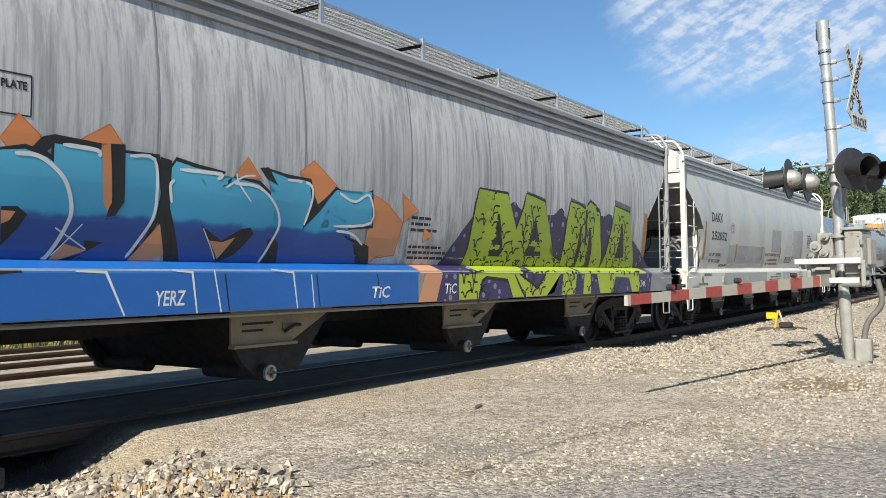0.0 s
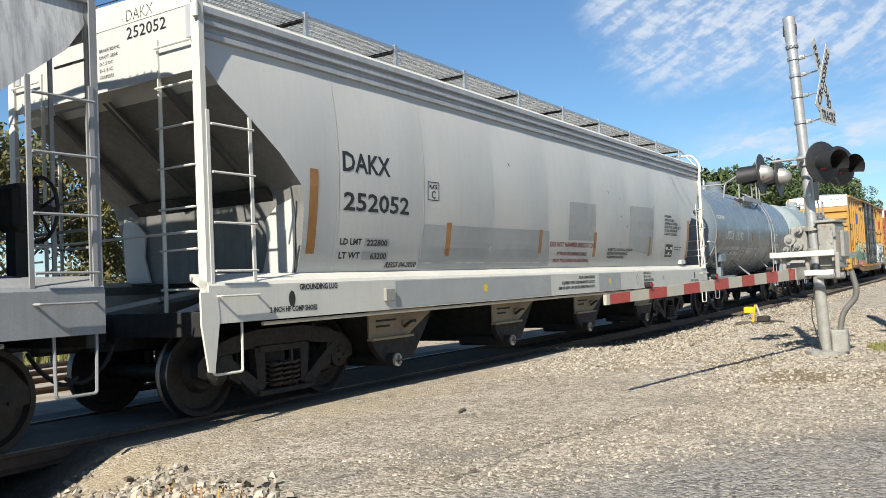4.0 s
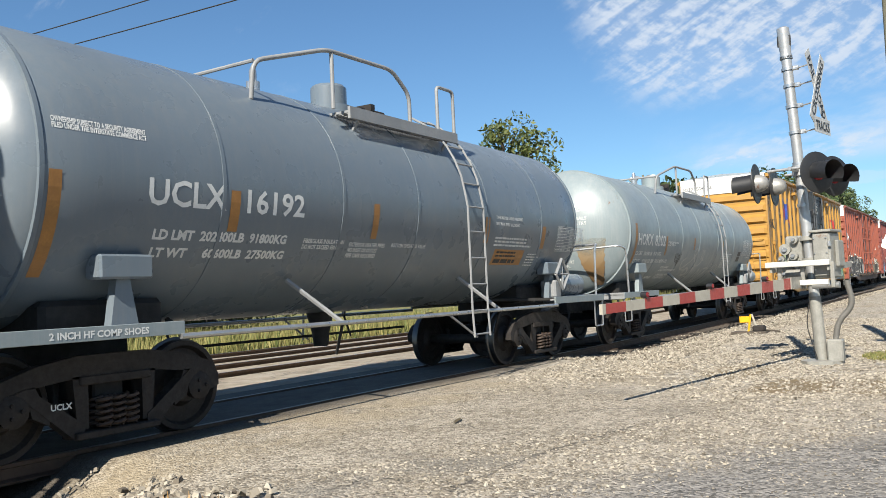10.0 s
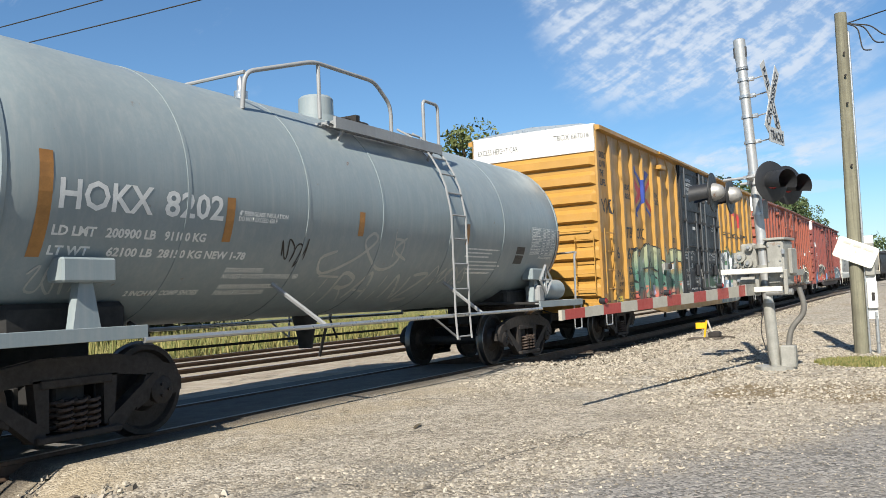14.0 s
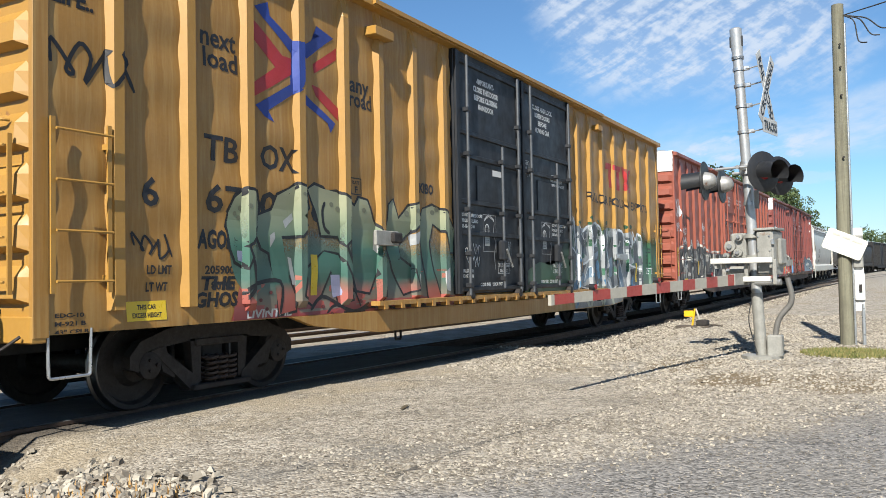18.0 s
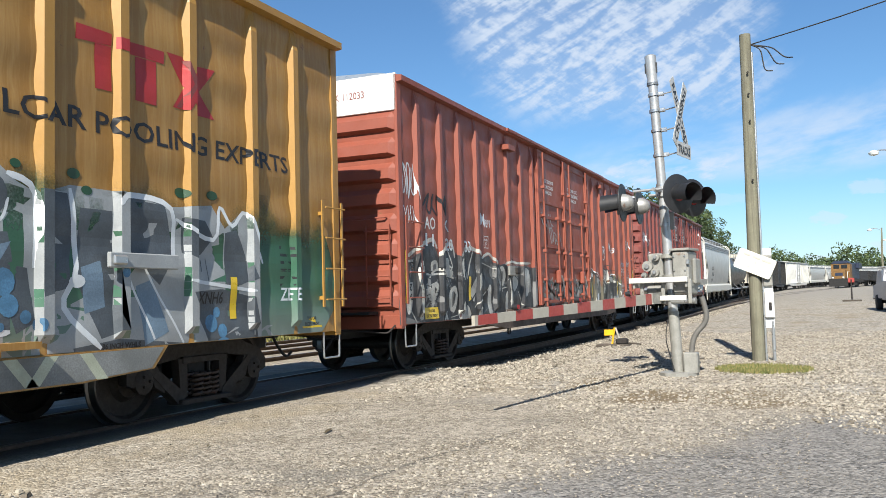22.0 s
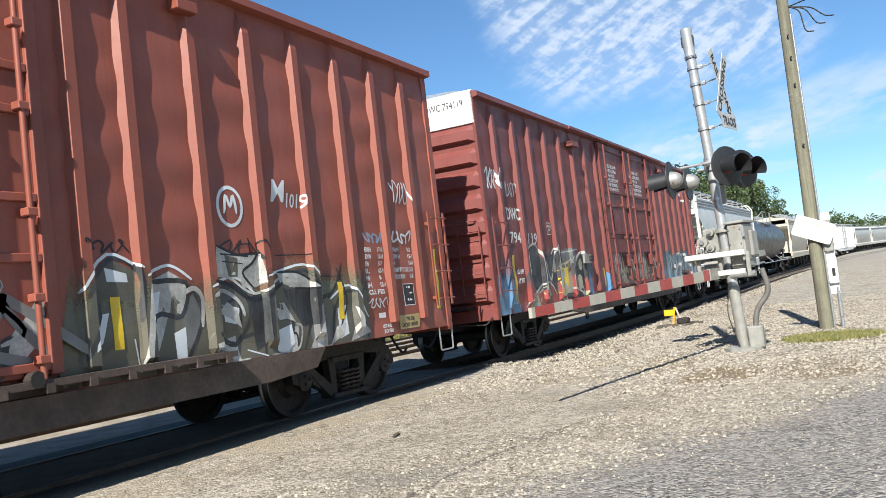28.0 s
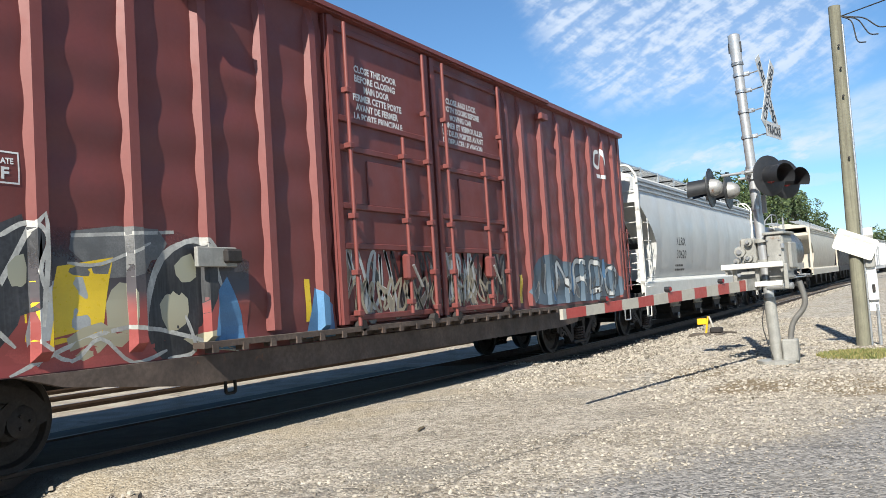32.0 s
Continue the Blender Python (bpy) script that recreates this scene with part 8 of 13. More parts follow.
spray(car1, M_SPRAYK, [(4.94, 2.38), (5.06, 2.40), (5.21, 2.23), (5.05, 2.28)], hop_surf, 0.03250, 0, "graffiti_shadow")
spray(car1, F_ORANGE, [(2.41, 1.81), (2.52, 1.81), (2.48, 1.74), (2.42, 1.71)], hop_surf, 0.03285, 0, "graffiti_inset")
spray(car1, F_ORANGE, [(3.20, 2.38), (3.28, 2.41), (3.33, 1.93), (3.29, 1.85), (3.25, 1.93)], hop_surf, 0.03320, 0, "graffiti_inset")
spray(car1, F_ORANGE, [(2.94, 1.58), (3.15, 1.53), (2.92, 1.45), (2.84, 1.45)], hop_surf, 0.03355, 0, "graffiti_inset")
spray(car1, F_ORANGE, [(3.83, 1.78), (3.91, 1.51), (3.76, 1.45), (3.62, 1.45), (3.55, 1.45), (3.69, 1.62)], hop_surf, 0.03390, 0, "graffiti_inset")
spray(car1, F_ORANGE, [(4.39, 1.65), (4.55, 1.64), (4.70, 1.69), (4.53, 1.48)], hop_surf, 0.03425, 0, "graffiti_inset")
strokes(car1, "graffiti_highlight", [[(2.48, 2.24), (2.66, 2.24), (2.82, 2.15), (2.92, 2.03), (2.97, 1.84), (2.92, 1.67), (2.82, 1.48), (2.78, 1.45)]], 0.035, M_SPRAYW, hop_surf, 0.03460, "", 4)
strokes(car1, "graffiti_highlight", [[(2.86, 2.35), (3.16, 2.34), (3.18, 2.29)]], 0.035, M_SPRAYW, hop_surf, 0.03495, "", 4)
strokes(car1, "graffiti_highlight", [[(3.47, 2.33), (3.72, 2.33), (3.77, 2.03), (3.75, 1.82), (3.62, 1.61), (3.53, 1.48)]], 0.03, M_SPRAYW, hop_surf, 0.03530, "", 4)
strokes(car1, "graffiti_highlight", [[(3.99, 2.27), (4.45, 2.27), (4.41, 2.22)]], 0.035, M_SPRAYW, hop_surf, 0.03565, "", 4)
strokes(car1, "graffiti_highlight", [[(3.93, 1.97), (3.90, 2.12), (3.94, 2.17)]], 0.03, M_SPRAYW, hop_surf, 0.03600, "", 4)
strokes(car1, "graffiti_highlight", [[(4.62, 2.20), (4.94, 2.19), (5.18, 2.04), (5.27, 1.85), (5.18, 1.65), (5.07, 1.45)]], 0.03, M_SPRAYW, hop_surf, 0.03635, "", 4)
strokes(car1, "graffiti_highlight", [[(5.34, 2.30), (5.67, 2.29), (5.73, 2.14), (5.64, 1.85)]], 0.03, M_SPRAYW, hop_surf, 0.03670, "", 4)
strokes(car1, "graffiti_highlight", [[(6.15, 2.23), (6.41, 2.15), (6.66, 2.24), (6.73, 1.93), (6.10, 1.86)]], 0.03, M_SPRAYW, hop_surf, 0.03705, "", 4)
strokes(car1, "graffiti_highlight", [[(6.15, 1.81), (6.41, 1.79), (6.63, 1.67)]], 0.03, M_SPRAYW, hop_surf, 0.03740, "", 4)
strokes(car1, "graffiti_highlight", [[(4.64, 2.30), (4.68, 2.20), (4.85, 2.04)]], 0.02, M_SPRAYW, hop_surf, 0.03775, "", 4)
strokes(car1, "graffiti_highlight", [[(4.52, 2.15), (4.72, 2.27), (4.89, 2.30)]], 0.02, M_SPRAYW, hop_surf, 0.03810, "", 4)
strokes(car1, "graffiti_highlight", [[(2.85, 1.70), (3.14, 1.54)]], 0.02, M_SPRAYW, hop_surf, 0.03845, "", 4)
strokes(car1, "graffiti_highlight", [[(3.08, 1.74), (2.85, 1.48)]], 0.02, M_SPRAYW, hop_surf, 0.03880, "", 4)
strokes(car1, "graffiti_highlight", [[(4.30, 1.76), (4.50, 1.48)]], 0.02, M_SPRAYW, hop_surf, 0.03915, "", 4)
strokes(car1, "graffiti_highlight", [[(2.95, 1.36), (3.22, 1.35), (3.39, 0.99)]], 0.028, M_SPRAYW, hop_surf, 0.010, "", 0)
strokes(car1, "graffiti_highlight", [[(3.87, 1.37), (4.09, 1.35), (4.14, 0.98)]], 0.028, M_SPRAYW, hop_surf, 0.010, "", 0)
strokes(car1, "graffiti_highlight", [[(4.34, 1.37), (4.42, 0.98)]], 0.028, M_SPRAYW, hop_surf, 0.010, "", 0)
strokes(car1, "graffiti_highlight", [[(5.06, 1.38), (5.37, 1.35), (5.43, 0.98)]], 0.028, M_SPRAYW, hop_surf, 0.010, "", 0)
strokes(car1, "graffiti_highlight", [[(5.64, 1.33), (5.68, 0.98)]], 0.028, M_SPRAYW, hop_surf, 0.010, "", 0)
strokes(car1, "graffiti_outline", [[(x, 1.33), (x + 0.05, 0.99)] for x in (4.47, 5.72, 6.75)], 0.03, M_SPRAYK, hop_surf, 0.008, "", 0)
spray(car1, F_PURPLE, [(8.26, 1.45), (8.47, 1.69), (8.69, 1.90), (8.94, 2.12), (9.02, 1.95), (8.98, 1.45)], hop_surf, 0.00485, 0, "graffiti_cloud")
spray(car1, F_PURPLE, [(9.76, 2.17), (9.88, 2.32), (10.08, 2.41), (10.19, 2.34), (10.32, 2.27), (10.28, 2.06), (10.12, 1.77), (9.88, 1.86)], hop_surf, 0.00485, 3, "graffiti_cloud")
spray(car1, F_PURPLE, [(11.10, 2.24), (11.42, 2.29), (11.67, 2.42), (11.84, 2.27), (11.92, 2.10), (11.92, 1.53), (11.45, 1.61), (11.23, 1.90)], hop_surf, 0.00520, 3, "graffiti_cloud")
spray(car1, F_PURPLE, [(13.22, 2.30), (13.47, 2.38), (13.63, 2.43), (13.82, 2.33), (13.81, 1.72), (13.61, 1.47), (13.39, 1.52)], hop_surf, 0.00555, 3, "graffiti_cloud")
spray(car1, F_PURPLE, [(14.72, 2.03), (15.21, 1.86), (15.61, 1.63), (15.91, 1.50), (16.31, 1.45), (14.93, 1.45)], hop_surf, 0.00590, 3, "graffiti_cloud")
spray(car1, M_SMUDGE, [(9.73, 2.50), (9.41, 2.51), (9.23, 2.49), (9.23, 2.45), (9.73, 2.41)], hop_surf, 0.00625, 0, "graffiti_smudge")
spray(car1, M_SMUDGE, [(10.44, 2.60), (11.10, 2.53), (11.11, 2.45), (10.44, 2.52)], hop_surf, 0.00660, 0, "graffiti_smudge")
spray(car1, M_SMUDGE, [(11.99, 2.61), (12.59, 2.53), (12.59, 2.43), (11.99, 2.52)], hop_surf, 0.00695, 0, "graffiti_smudge")
spray(car1, M_SMUDGE, [(12.79, 2.65), (13.26, 2.49), (13.24, 2.39), (12.79, 2.56)], hop_surf, 0.00730, 0, "graffiti_smudge")
spray(car1, M_SMUDGE, [(13.88, 2.71), (14.69, 2.63), (14.69, 2.50), (13.90, 2.58)], hop_surf, 0.00765, 0, "graffiti_smudge")
_g = [(9.09, 2.52), (9.87, 2.50), (9.95, 2.25), (10.07, 1.98), (10.30, 1.73), (10.52, 1.45), (8.83, 1.45), (8.92, 1.68), (8.96, 2.00), (9.02, 2.31)]
letter(car1, _g, F_GREEN, M_SPRAYK, 0.085, hop_surf, 0.00900, 0)
drips(car1, _g, hop_surf, 0.01400, 40)
spray(car1, M_SPRAYK, [(9.62, 2.20), (9.68, 2.20), (9.73, 2.01), (9.83, 1.79), (9.89, 1.59), (9.48, 1.59), (9.57, 1.81), (9.61, 2.00)], hop_surf, 0.01235, 0, "graffiti_inset")
_g = [(10.44, 2.55), (10.74, 2.52), (11.08, 2.47), (11.14, 2.22), (11.25, 1.93), (11.30, 1.66), (11.56, 1.61), (11.84, 1.54), (11.78, 1.45), (10.17, 1.45), (10.09, 1.67), (10.10, 1.81), (10.20, 2.03), (10.38, 2.36)]
letter(car1, _g, F_GREEN, M_SPRAYK, 0.085, hop_surf, 0.01050, 0)
drips(car1, _g, hop_surf, 0.01550, 41)
spray(car1, M_SPRAYK, [(10.75, 2.20), (10.79, 2.20), (10.84, 2.04), (11.01, 1.77), (11.11, 1.62), (10.54, 1.61), (10.65, 1.81), (10.74, 2.01)], hop_surf, 0.01385, 0, "graffiti_inset")
_g = [(11.99, 2.54), (12.32, 2.51), (12.57, 2.45), (12.63, 2.33), (12.70, 2.53), (12.80, 2.59), (13.06, 2.53), (13.24, 2.41), (13.33, 1.98), (13.48, 1.65), (13.50, 1.45), (11.86, 1.45), (11.87, 1.76), (11.90, 2.21)]
letter(car1, _g, F_GREEN, M_SPRAYK, 0.085, hop_surf, 0.01685, 0)
drips(car1, _g, hop_surf, 0.02185, 42)
spray(car1, M_SPRAYK, [(12.42, 2.17), (12.48, 2.15), (12.52, 1.83), (12.48, 1.45), (12.33, 1.45), (12.39, 1.79)], hop_surf, 0.02020, 0, "graffiti_inset")
spray(car1, M_SPRAYK, [(12.59, 2.43), (12.67, 2.46), (12.72, 2.02), (12.72, 1.74), (12.65, 1.89)], hop_surf, 0.02055, 0, "graffiti_inset")
spray(car1, M_SPRAYK, [(12.81, 2.13), (12.90, 2.09), (13.02, 1.78), (13.13, 1.45), (12.89, 1.45), (12.83, 1.80)], hop_surf, 0.02090, 0, "graffiti_inset")
_g = [(13.90, 2.59), (14.62, 2.51), (14.70, 2.17), (14.90, 1.78), (15.14, 1.45), (13.54, 1.45), (13.65, 1.69), (13.77, 2.09)]
letter(car1, _g, F_GREEN, M_SPRAYK, 0.085, hop_surf, 0.02390, 0)
drips(car1, _g, hop_surf, 0.02890, 43)
spray(car1, M_SPRAYK, [(14.24, 2.29), (14.30, 2.28), (14.38, 1.94), (14.54, 1.65), (14.09, 1.62), (14.21, 1.94)], hop_surf, 0.02725, 0, "graffiti_inset")
spray(car1, F_GREEN, [(8.48, 1.33), (14.96, 1.33), (15.01, 0.99), (8.48, 0.99)], hop_surf, 0.00685, 0, "graffiti_foot")
spray(car1, F_PURPLE, [(8.98, 0.99), (9.08, 1.24), (9.19, 1.28), (9.78, 1.24), (9.92, 0.99)], hop_surf, 0.00720, 0, "graffiti_inset")
spray(car1, F_PURPLE, [(10.15, 1.33), (11.00, 1.33), (10.84, 1.22), (10.71, 1.11), (10.52, 1.20)], hop_surf, 0.00755, 0, "graffiti_inset")
spray(car1, F_PURPLE, [(11.02, 0.99), (11.29, 1.04), (11.52, 1.33), (11.63, 1.33), (11.55, 0.99)], hop_surf, 0.00790, 0, "graffiti_inset")
spray(car1, F_PURPLE, [(12.14, 1.33), (12.45, 1.33), (12.38, 0.99), (12.05, 0.99)], hop_surf, 0.00825, 0, "graffiti_inset")
spray(car1, F_PURPLE, [(12.70, 1.33), (12.97, 1.33), (13.10, 0.99), (12.70, 0.99)], hop_surf, 0.00860, 0, "graffiti_inset")
spray(car1, F_PURPLE, [(13.81, 1.28), (14.47, 1.26), (14.61, 0.99), (13.67, 0.99)], hop_surf, 0.00895, 0, "graffiti_inset")
strokes(car1, "graffiti_outline", [[(10.00, 1.33), (10.20, 1.10), (10.30, 0.99)]], 0.05, M_SPRAYK, hop_surf, 0.00930, "", 0)
strokes(car1, "graffiti_outline", [[(11.00, 1.33), (10.84, 1.22), (10.71, 1.11), (10.52, 1.20), (10.15, 1.33)]], 0.05, M_SPRAYK, hop_surf, 0.00965, "", 0)
strokes(car1, "graffiti_outline", [[(8.98, 0.99), (9.08, 1.24), (9.19, 1.28), (9.78, 1.24), (9.92, 0.99)]], 0.05, M_SPRAYK, hop_surf, 0.01000, "", 0)
for _k, (_a, _b) in enumerate(((8.5, 9.3), (10.2, 11.2), (11.3, 12.4), (12.5, 13.2), (13.5, 14.1), (14.8, 15.5))):
    drips(car1, [(_a, 0.985), (_b, 0.985), (_b, 1.39), (_a, 1.39)], hop_surf, 0.0145, 60 + _k)


def sill_top(x, z):
    """The sloping top of the hopper's side sill."""
    return -float(np.interp(z, [1.34, 1.375, 1.455], [1.62, 1.60, 1.412]))


paint(car1, "graffiti_sill_band", [rect(0.3, 7.6, 1.341, 1.452)], M_SPRAYB, sill_top, 0.005, "", 0.03)
paint(car1, "graffiti_sill_band", [rect(7.62, 8.08, 1.341, 1.452)], F_ORANGE, sill_top, 0.005, "", 0.03)
paint(car1, "graffiti_cloud", [rect(8.1, 15.7, 1.341, 1.452)], F_PURPLE, sill_top, 0.005, "", 0.03)
paint(car1, "graffiti_foot", [rect(a, b, 1.341, 1.452) for a, b in ((8.95, 10.4), (10.6, 12.2), (12.3, 14.1), (14.15, 15.4))], F_GREEN, sill_top, 0.008, "", 0.03)
for _s, _x, _z, _w in (("YERZ", 3.70, 1.06, 0.32), ("TiC", 6.65, 1.06, 0.34), ("TiC", 8.15, 1.08, 0.28), ("CMK", 15.0, 1.08, 0.34)):
    words(car1, _s, _x, _z, 0.13, _w, hop_surf, M_SPRAYW, "scrawl", 0.2, 0.012)
frame_box(car1, 2.32, 2.60, 2.52, 2.84, hop_surf, M_LETTER_K)
words(car1, "PLATE", 2.36, 2.72, 0.06, 0.20, hop_surf, M_LETTER_K)
bars(car1, 7.55, 2.02, 0.55, 3, 0.045, 0.03, M_LETTER_K, hop_surf, seed=3)
bars(car1, 7.55, 1.66, 0.9, 3, 0.04, 0.028, M_LETTER_K, hop_surf, seed=4)
stripe(car1, 15.4, 15.58, 1.65, 2.55, hop_surf, M_ORANGE)

# off-white hopper
for _o in ([(3.8, 2.06), (7.6, 2.08), (7.7, 1.49), (3.72, 1.47)], [(8.38, 2.62), (9.62, 2.64), (9.62, 1.95), (8.38, 1.94)], [(11.44, 2.71), (12.95, 2.74), (12.96, 1.69), (11.46, 1.80)], rect(2.52, 3.02, 1.75, 1.85), rect(2.50, 3.02, 1.59, 1.69), rect(2.97, 7.4, 1.0, 1.325), rect(9.5, 10.64, 1.0, 1.325)):
    paint(car2, "paint_patch", [_o], M_PATCH, hop_surf, 0.004, "grey repainted patch")
words(car2, "DAKX", 2.08, 2.62, 0.224, 0.91, hop_surf, M_LETTER_K, bold=0.03)
words(car2, "252052", 2.10, 2.17, 0.206, 1.31, hop_surf, M_LETTER_K, bold=0.03)
words(car2, "LD LMT", 2.08, 1.77, 0.070, 0.39, hop_surf, M_LETTER_K)
words(car2, "222800", 2.56, 1.765, 0.067, 0.42, hop_surf, M_LETTER_K, lift=0.007)
words(car2, "LT WT", 2.08, 1.61, 0.071, 0.38, hop_surf, M_LETTER_K)
words(car2, "63200", 2.66, 1.605, 0.068, 0.33, hop_surf, M_LETTER_K, lift=0.007)
words(car2, "REGS 04-2020", 2.99, 1.50, 0.065, 0.70, hop_surf, M_LETTER_K, slant=0.3)
frame_box(car2, 3.84, 4.10, 2.38, 2.63, hop_surf, M_LETTER_K)
words(car2, "PLATE", 3.88, 2.54, 0.05, 0.18, hop_surf, M_LETTER_K)
words(car2, "C", 3.93, 2.41, 0.10, 0.09, hop_surf, M_LETTER_K)
for _x0, _x1, _z0, _z1 in ((1.50, 1.64, 1.66, 2.59), (9.57, 9.69, 1.65, 2.11), (12.68, 12.80, 1.67, 2.09), (4.32, 4.44, 1.64, 2.10), (7.22, 7.34, 1.70, 2.09), (15.46, 15.60, 1.64, 2.56)):
    stripe(car2, _x0, _x1, _z0, _z1, hop_surf, M_ORANGE)
words(car2, "DO NOT HAMMER SIDES OF CAR", 7.67, 1.82, 0.082, 2.0, hop_surf, M_LETTER_R, lift=0.007)
words(car2, "ATTACH GROUNDING CABLES", 7.95, 1.67, 0.06, 1.35, hop_surf, M_LETTER_R, lift=0.007)
words(car2, "PRIOR TO LOADING OR UNLOADING", 7.85, 1.55, 0.06, 1.55, hop_surf, M_LETTER_R, lift=0.007)
for _k, (_s, _w) in enumerate((("SUBJECT TO A SECURITY AGREEMENT", 1.43), ("RECORDED WITH THE SURFACE", 1.16), ("TRANSPORTATION BOARD.", 0.98))):
    words(car2, _s, 10.28, 1.77 - 0.075 * _k, 0.050, _w, hop_surf, M_LETTER_K, lift=0.007)
for _k, (_s, _w) in enumerate((("5540 LINING", 0.5), ("APPLIED 10-2003", 0.7), ("CAUTION: DO NOT USE STEAM,", 1.0), ("BOILING WATER OR SHARP OBJECTS", 1.26), ("TO CLEAN. ENTER CAR WITH", 1.0), ("CLEAN SOFT SOLED SHOES.", 0.98))):
    words(car2, _s, 13.70, 2.57 - 0.082 * _k, 0.054, _w, hop_surf, M_LETTER_K)
paint(car2, "data_plate", [rect(13.85, 14.40, 1.66, 1.95)], M_LETTER_K, hop_surf, 0.004)
paint(car2, "data_print", [rect(13.89 + 0.17 * i, 14.02 + 0.17 * i, 1.70 + 0.12 * j, 1.72 + 0.12 * j + 0.05 * ((i + j) % 2)) for i in range(3) for j in range(2)], M_LETTER_W, hop_surf, 0.007)
bars(car2, 14.55, 1.88, 0.6, 2, 0.03, 0.03, M_LETTER_K, hop_surf, seed=6)
words(car2, "GROUNDING LUG", 1.24, 1.27, 0.059, 0.62, hop_surf, M_LETTER_K)
words(car2, "2 INCH HF COMP SHOES", 0.79, 1.05, 0.054, 0.72, hop_surf, M_LETTER_K)
words(car2, "2 INCH HF COMP SHOES", 15.43, 1.05, 0.050, 0.65, hop_surf, M_LETTER_K)
for _x, _zz in ((15.76, 1.20), (1.12, 1.18)):
    paint(car2, "lift_hole", [[(_x + 0.05 * math.cos(a), _zz + 0.085 * math.sin(a)) for a in np.linspace(0, 6.283, 14, endpoint=False)]], M_LETTER_K, hop_surf, 0.004)
for _x, _m in ((10.06, M_REFY), (5.2, M_REFY), (13.3, M_PATCH)):
    paint(car2, "inspection_spot", [[(_x + 0.06 * math.cos(a), 1.18 + 0.06 * math.sin(a)) for a in np.linspace(0, 6.283, 16, endpoint=False)]], _m, hop_surf, 0.007)
for _k, (_s, _w) in enumerate((("EXW 10-8 H 6-4", 0.49), ("EW 6-0 H 15-1", 0.46), ("COUPLED LENGTH 58-5", 0.66), ("CU FT 5250", 0.37))):
    words(car2, _s, 11.99, 1.275 - 0.075 * _k, 0.050, _w, hop_surf, M_LETTER_K)
strokes(car2, "diamond_mark", [[(11.5, 1.17), (11.6, 1.28), (11.7, 1.17), (11.6, 1.06), (11.5, 1.17)]], 0.012, M_LETTER_K, hop_surf, 0.006, "", 0)
for _k, (_s, _w) in enumerate((("FOUR COMPARTMENTS", 0.72), ("EQUIPPED WITH 5236 PNEUMATIC OUTLETS", 1.45), ("REMOVE BOTH CAPS BEFORE OPERATING OUTLETS", 1.6))):
    words(car2, _s, 9.30 - _w, 1.245 - 0.085 * _k, 0.048, _w, hop_surf, M_LETTER_K)
part("brake_gauge", B(2.72, 2.92, -1.66, -1.615, 1.08, 1.24, 0.01), M_SIGGREY, car2)
part("placard_plate", B(15.05, 15.40, -1.52, -1.44, 1.49, 1.58, 0.008), M_OFFWHITE_TRIM, car2)
for _x, _z in ((6.1, 3.1), (10.2, 2.95), (10.85, 2.85), (10.9, 2.5), (10.9, 1.95), (12.95, 2.8), (11.3, 2.3)):
    paint(car2, "chip", [[(_x, _z), (_x + 0.05, _z - 0.02), (_x + 0.07, _z - 0.07), (_x + 0.02, _z - 0.03)]], M_LETTER_K, hop_surf, 0.004)
end_words(car2, "DAKX", -0.50, 4.08, 0.12, 0.42, 0.034, M_LETTER_K)
end_words(car2, "252052", -0.50, 3.90, 0.12, 0.60, 0.034, M_LETTER_K)
for _k, (_s, _w) in enumerate((("BRAKE BEAMS", 0.55), ("DRAFT GEAR", 0.5), ("D-S 5 OC", 0.36), ("D-S 8 IC", 0.36), ("COUPLERS", 0.38))):
    end_words(car2, _s, -0.05, 3.84 - 0.07 * _k, 0.035, _w * 0.6, 0.034, M_LETTER_K)
part("brake_valve", box(B(0.75, 0.98, -1.45, -1.15, 1.05, 1.34, 0.03), 0.98, 1.2, -1.40, -1.2, 1.10, 1.26, 0.02), M_OFFWHITE_TRIM, car2)
brake_wheel(car1, 16.75, -0.95, 2.05, "x", 0.28)
part("brake_housing", B(16.45, 16.68, -1.12, -0.78, 1.85, 2.25, 0.05), M_UNDER, car1)
part("brake_stand", B(16.5, 16.62, -1.02, -0.88, 1.03, 1.9), M_UNDER, car1)

# blue-grey tank car
words(car3, "UCLX", 1.99, 2.20, 0.239, 0.95, tank_surf, M_LETTER_W, bold=0.03)
words(car3, "16192", 3.22, 2.19, 0.235, 0.88, tank_surf, M_LETTER_W, bold=0.03)
words(car3, "LD LMT  202400LB  91800KG", 2.10, 1.89, 0.088, 1.79, tank_surf, M_LETTER_W, bold=0.06)
words(car3, "LT WT     60600LB  27500KG", 2.12, 1.73, 0.081, 1.80, tank_surf, M_LETTER_W, bold=0.06)
for _k, (_s, _x, _z, _w) in enumerate((("FIBERGLASS INSULATION", 4.17, 1.91, 0.72), ("DO NOT EXCEED 450 F", 4.17, 1.845, 0.62), ("EXTERIOR HEATER PIPES", 5.00, 1.89, 0.73), ("NO INLET OR OUTLET", 5.00, 1.825, 0.6), ("PIPE CAPS REQUIRED", 5.00, 1.76, 0.6), ("BOTTOM OPERATED VALVE", 5.87, 1.90, 0.80),
                                      ("OWNERSHIP SUBJECT TO A SECURITY AGREEMENT", 1.05, 2.83, 0.94), ("FILED UNDER THE INTERSTATE COMMERCE ACT", 1.05, 2.775, 0.94), ("TANK MAY BE UNDER PRESSURE", 8.55, 2.40, 0.9), ("VENT TANK WHILE UNLOADING", 8.55, 2.30, 0.8))):
    words(car3, _s, _x, _z, 0.046, _w, tank_surf, M_LETTER_W)
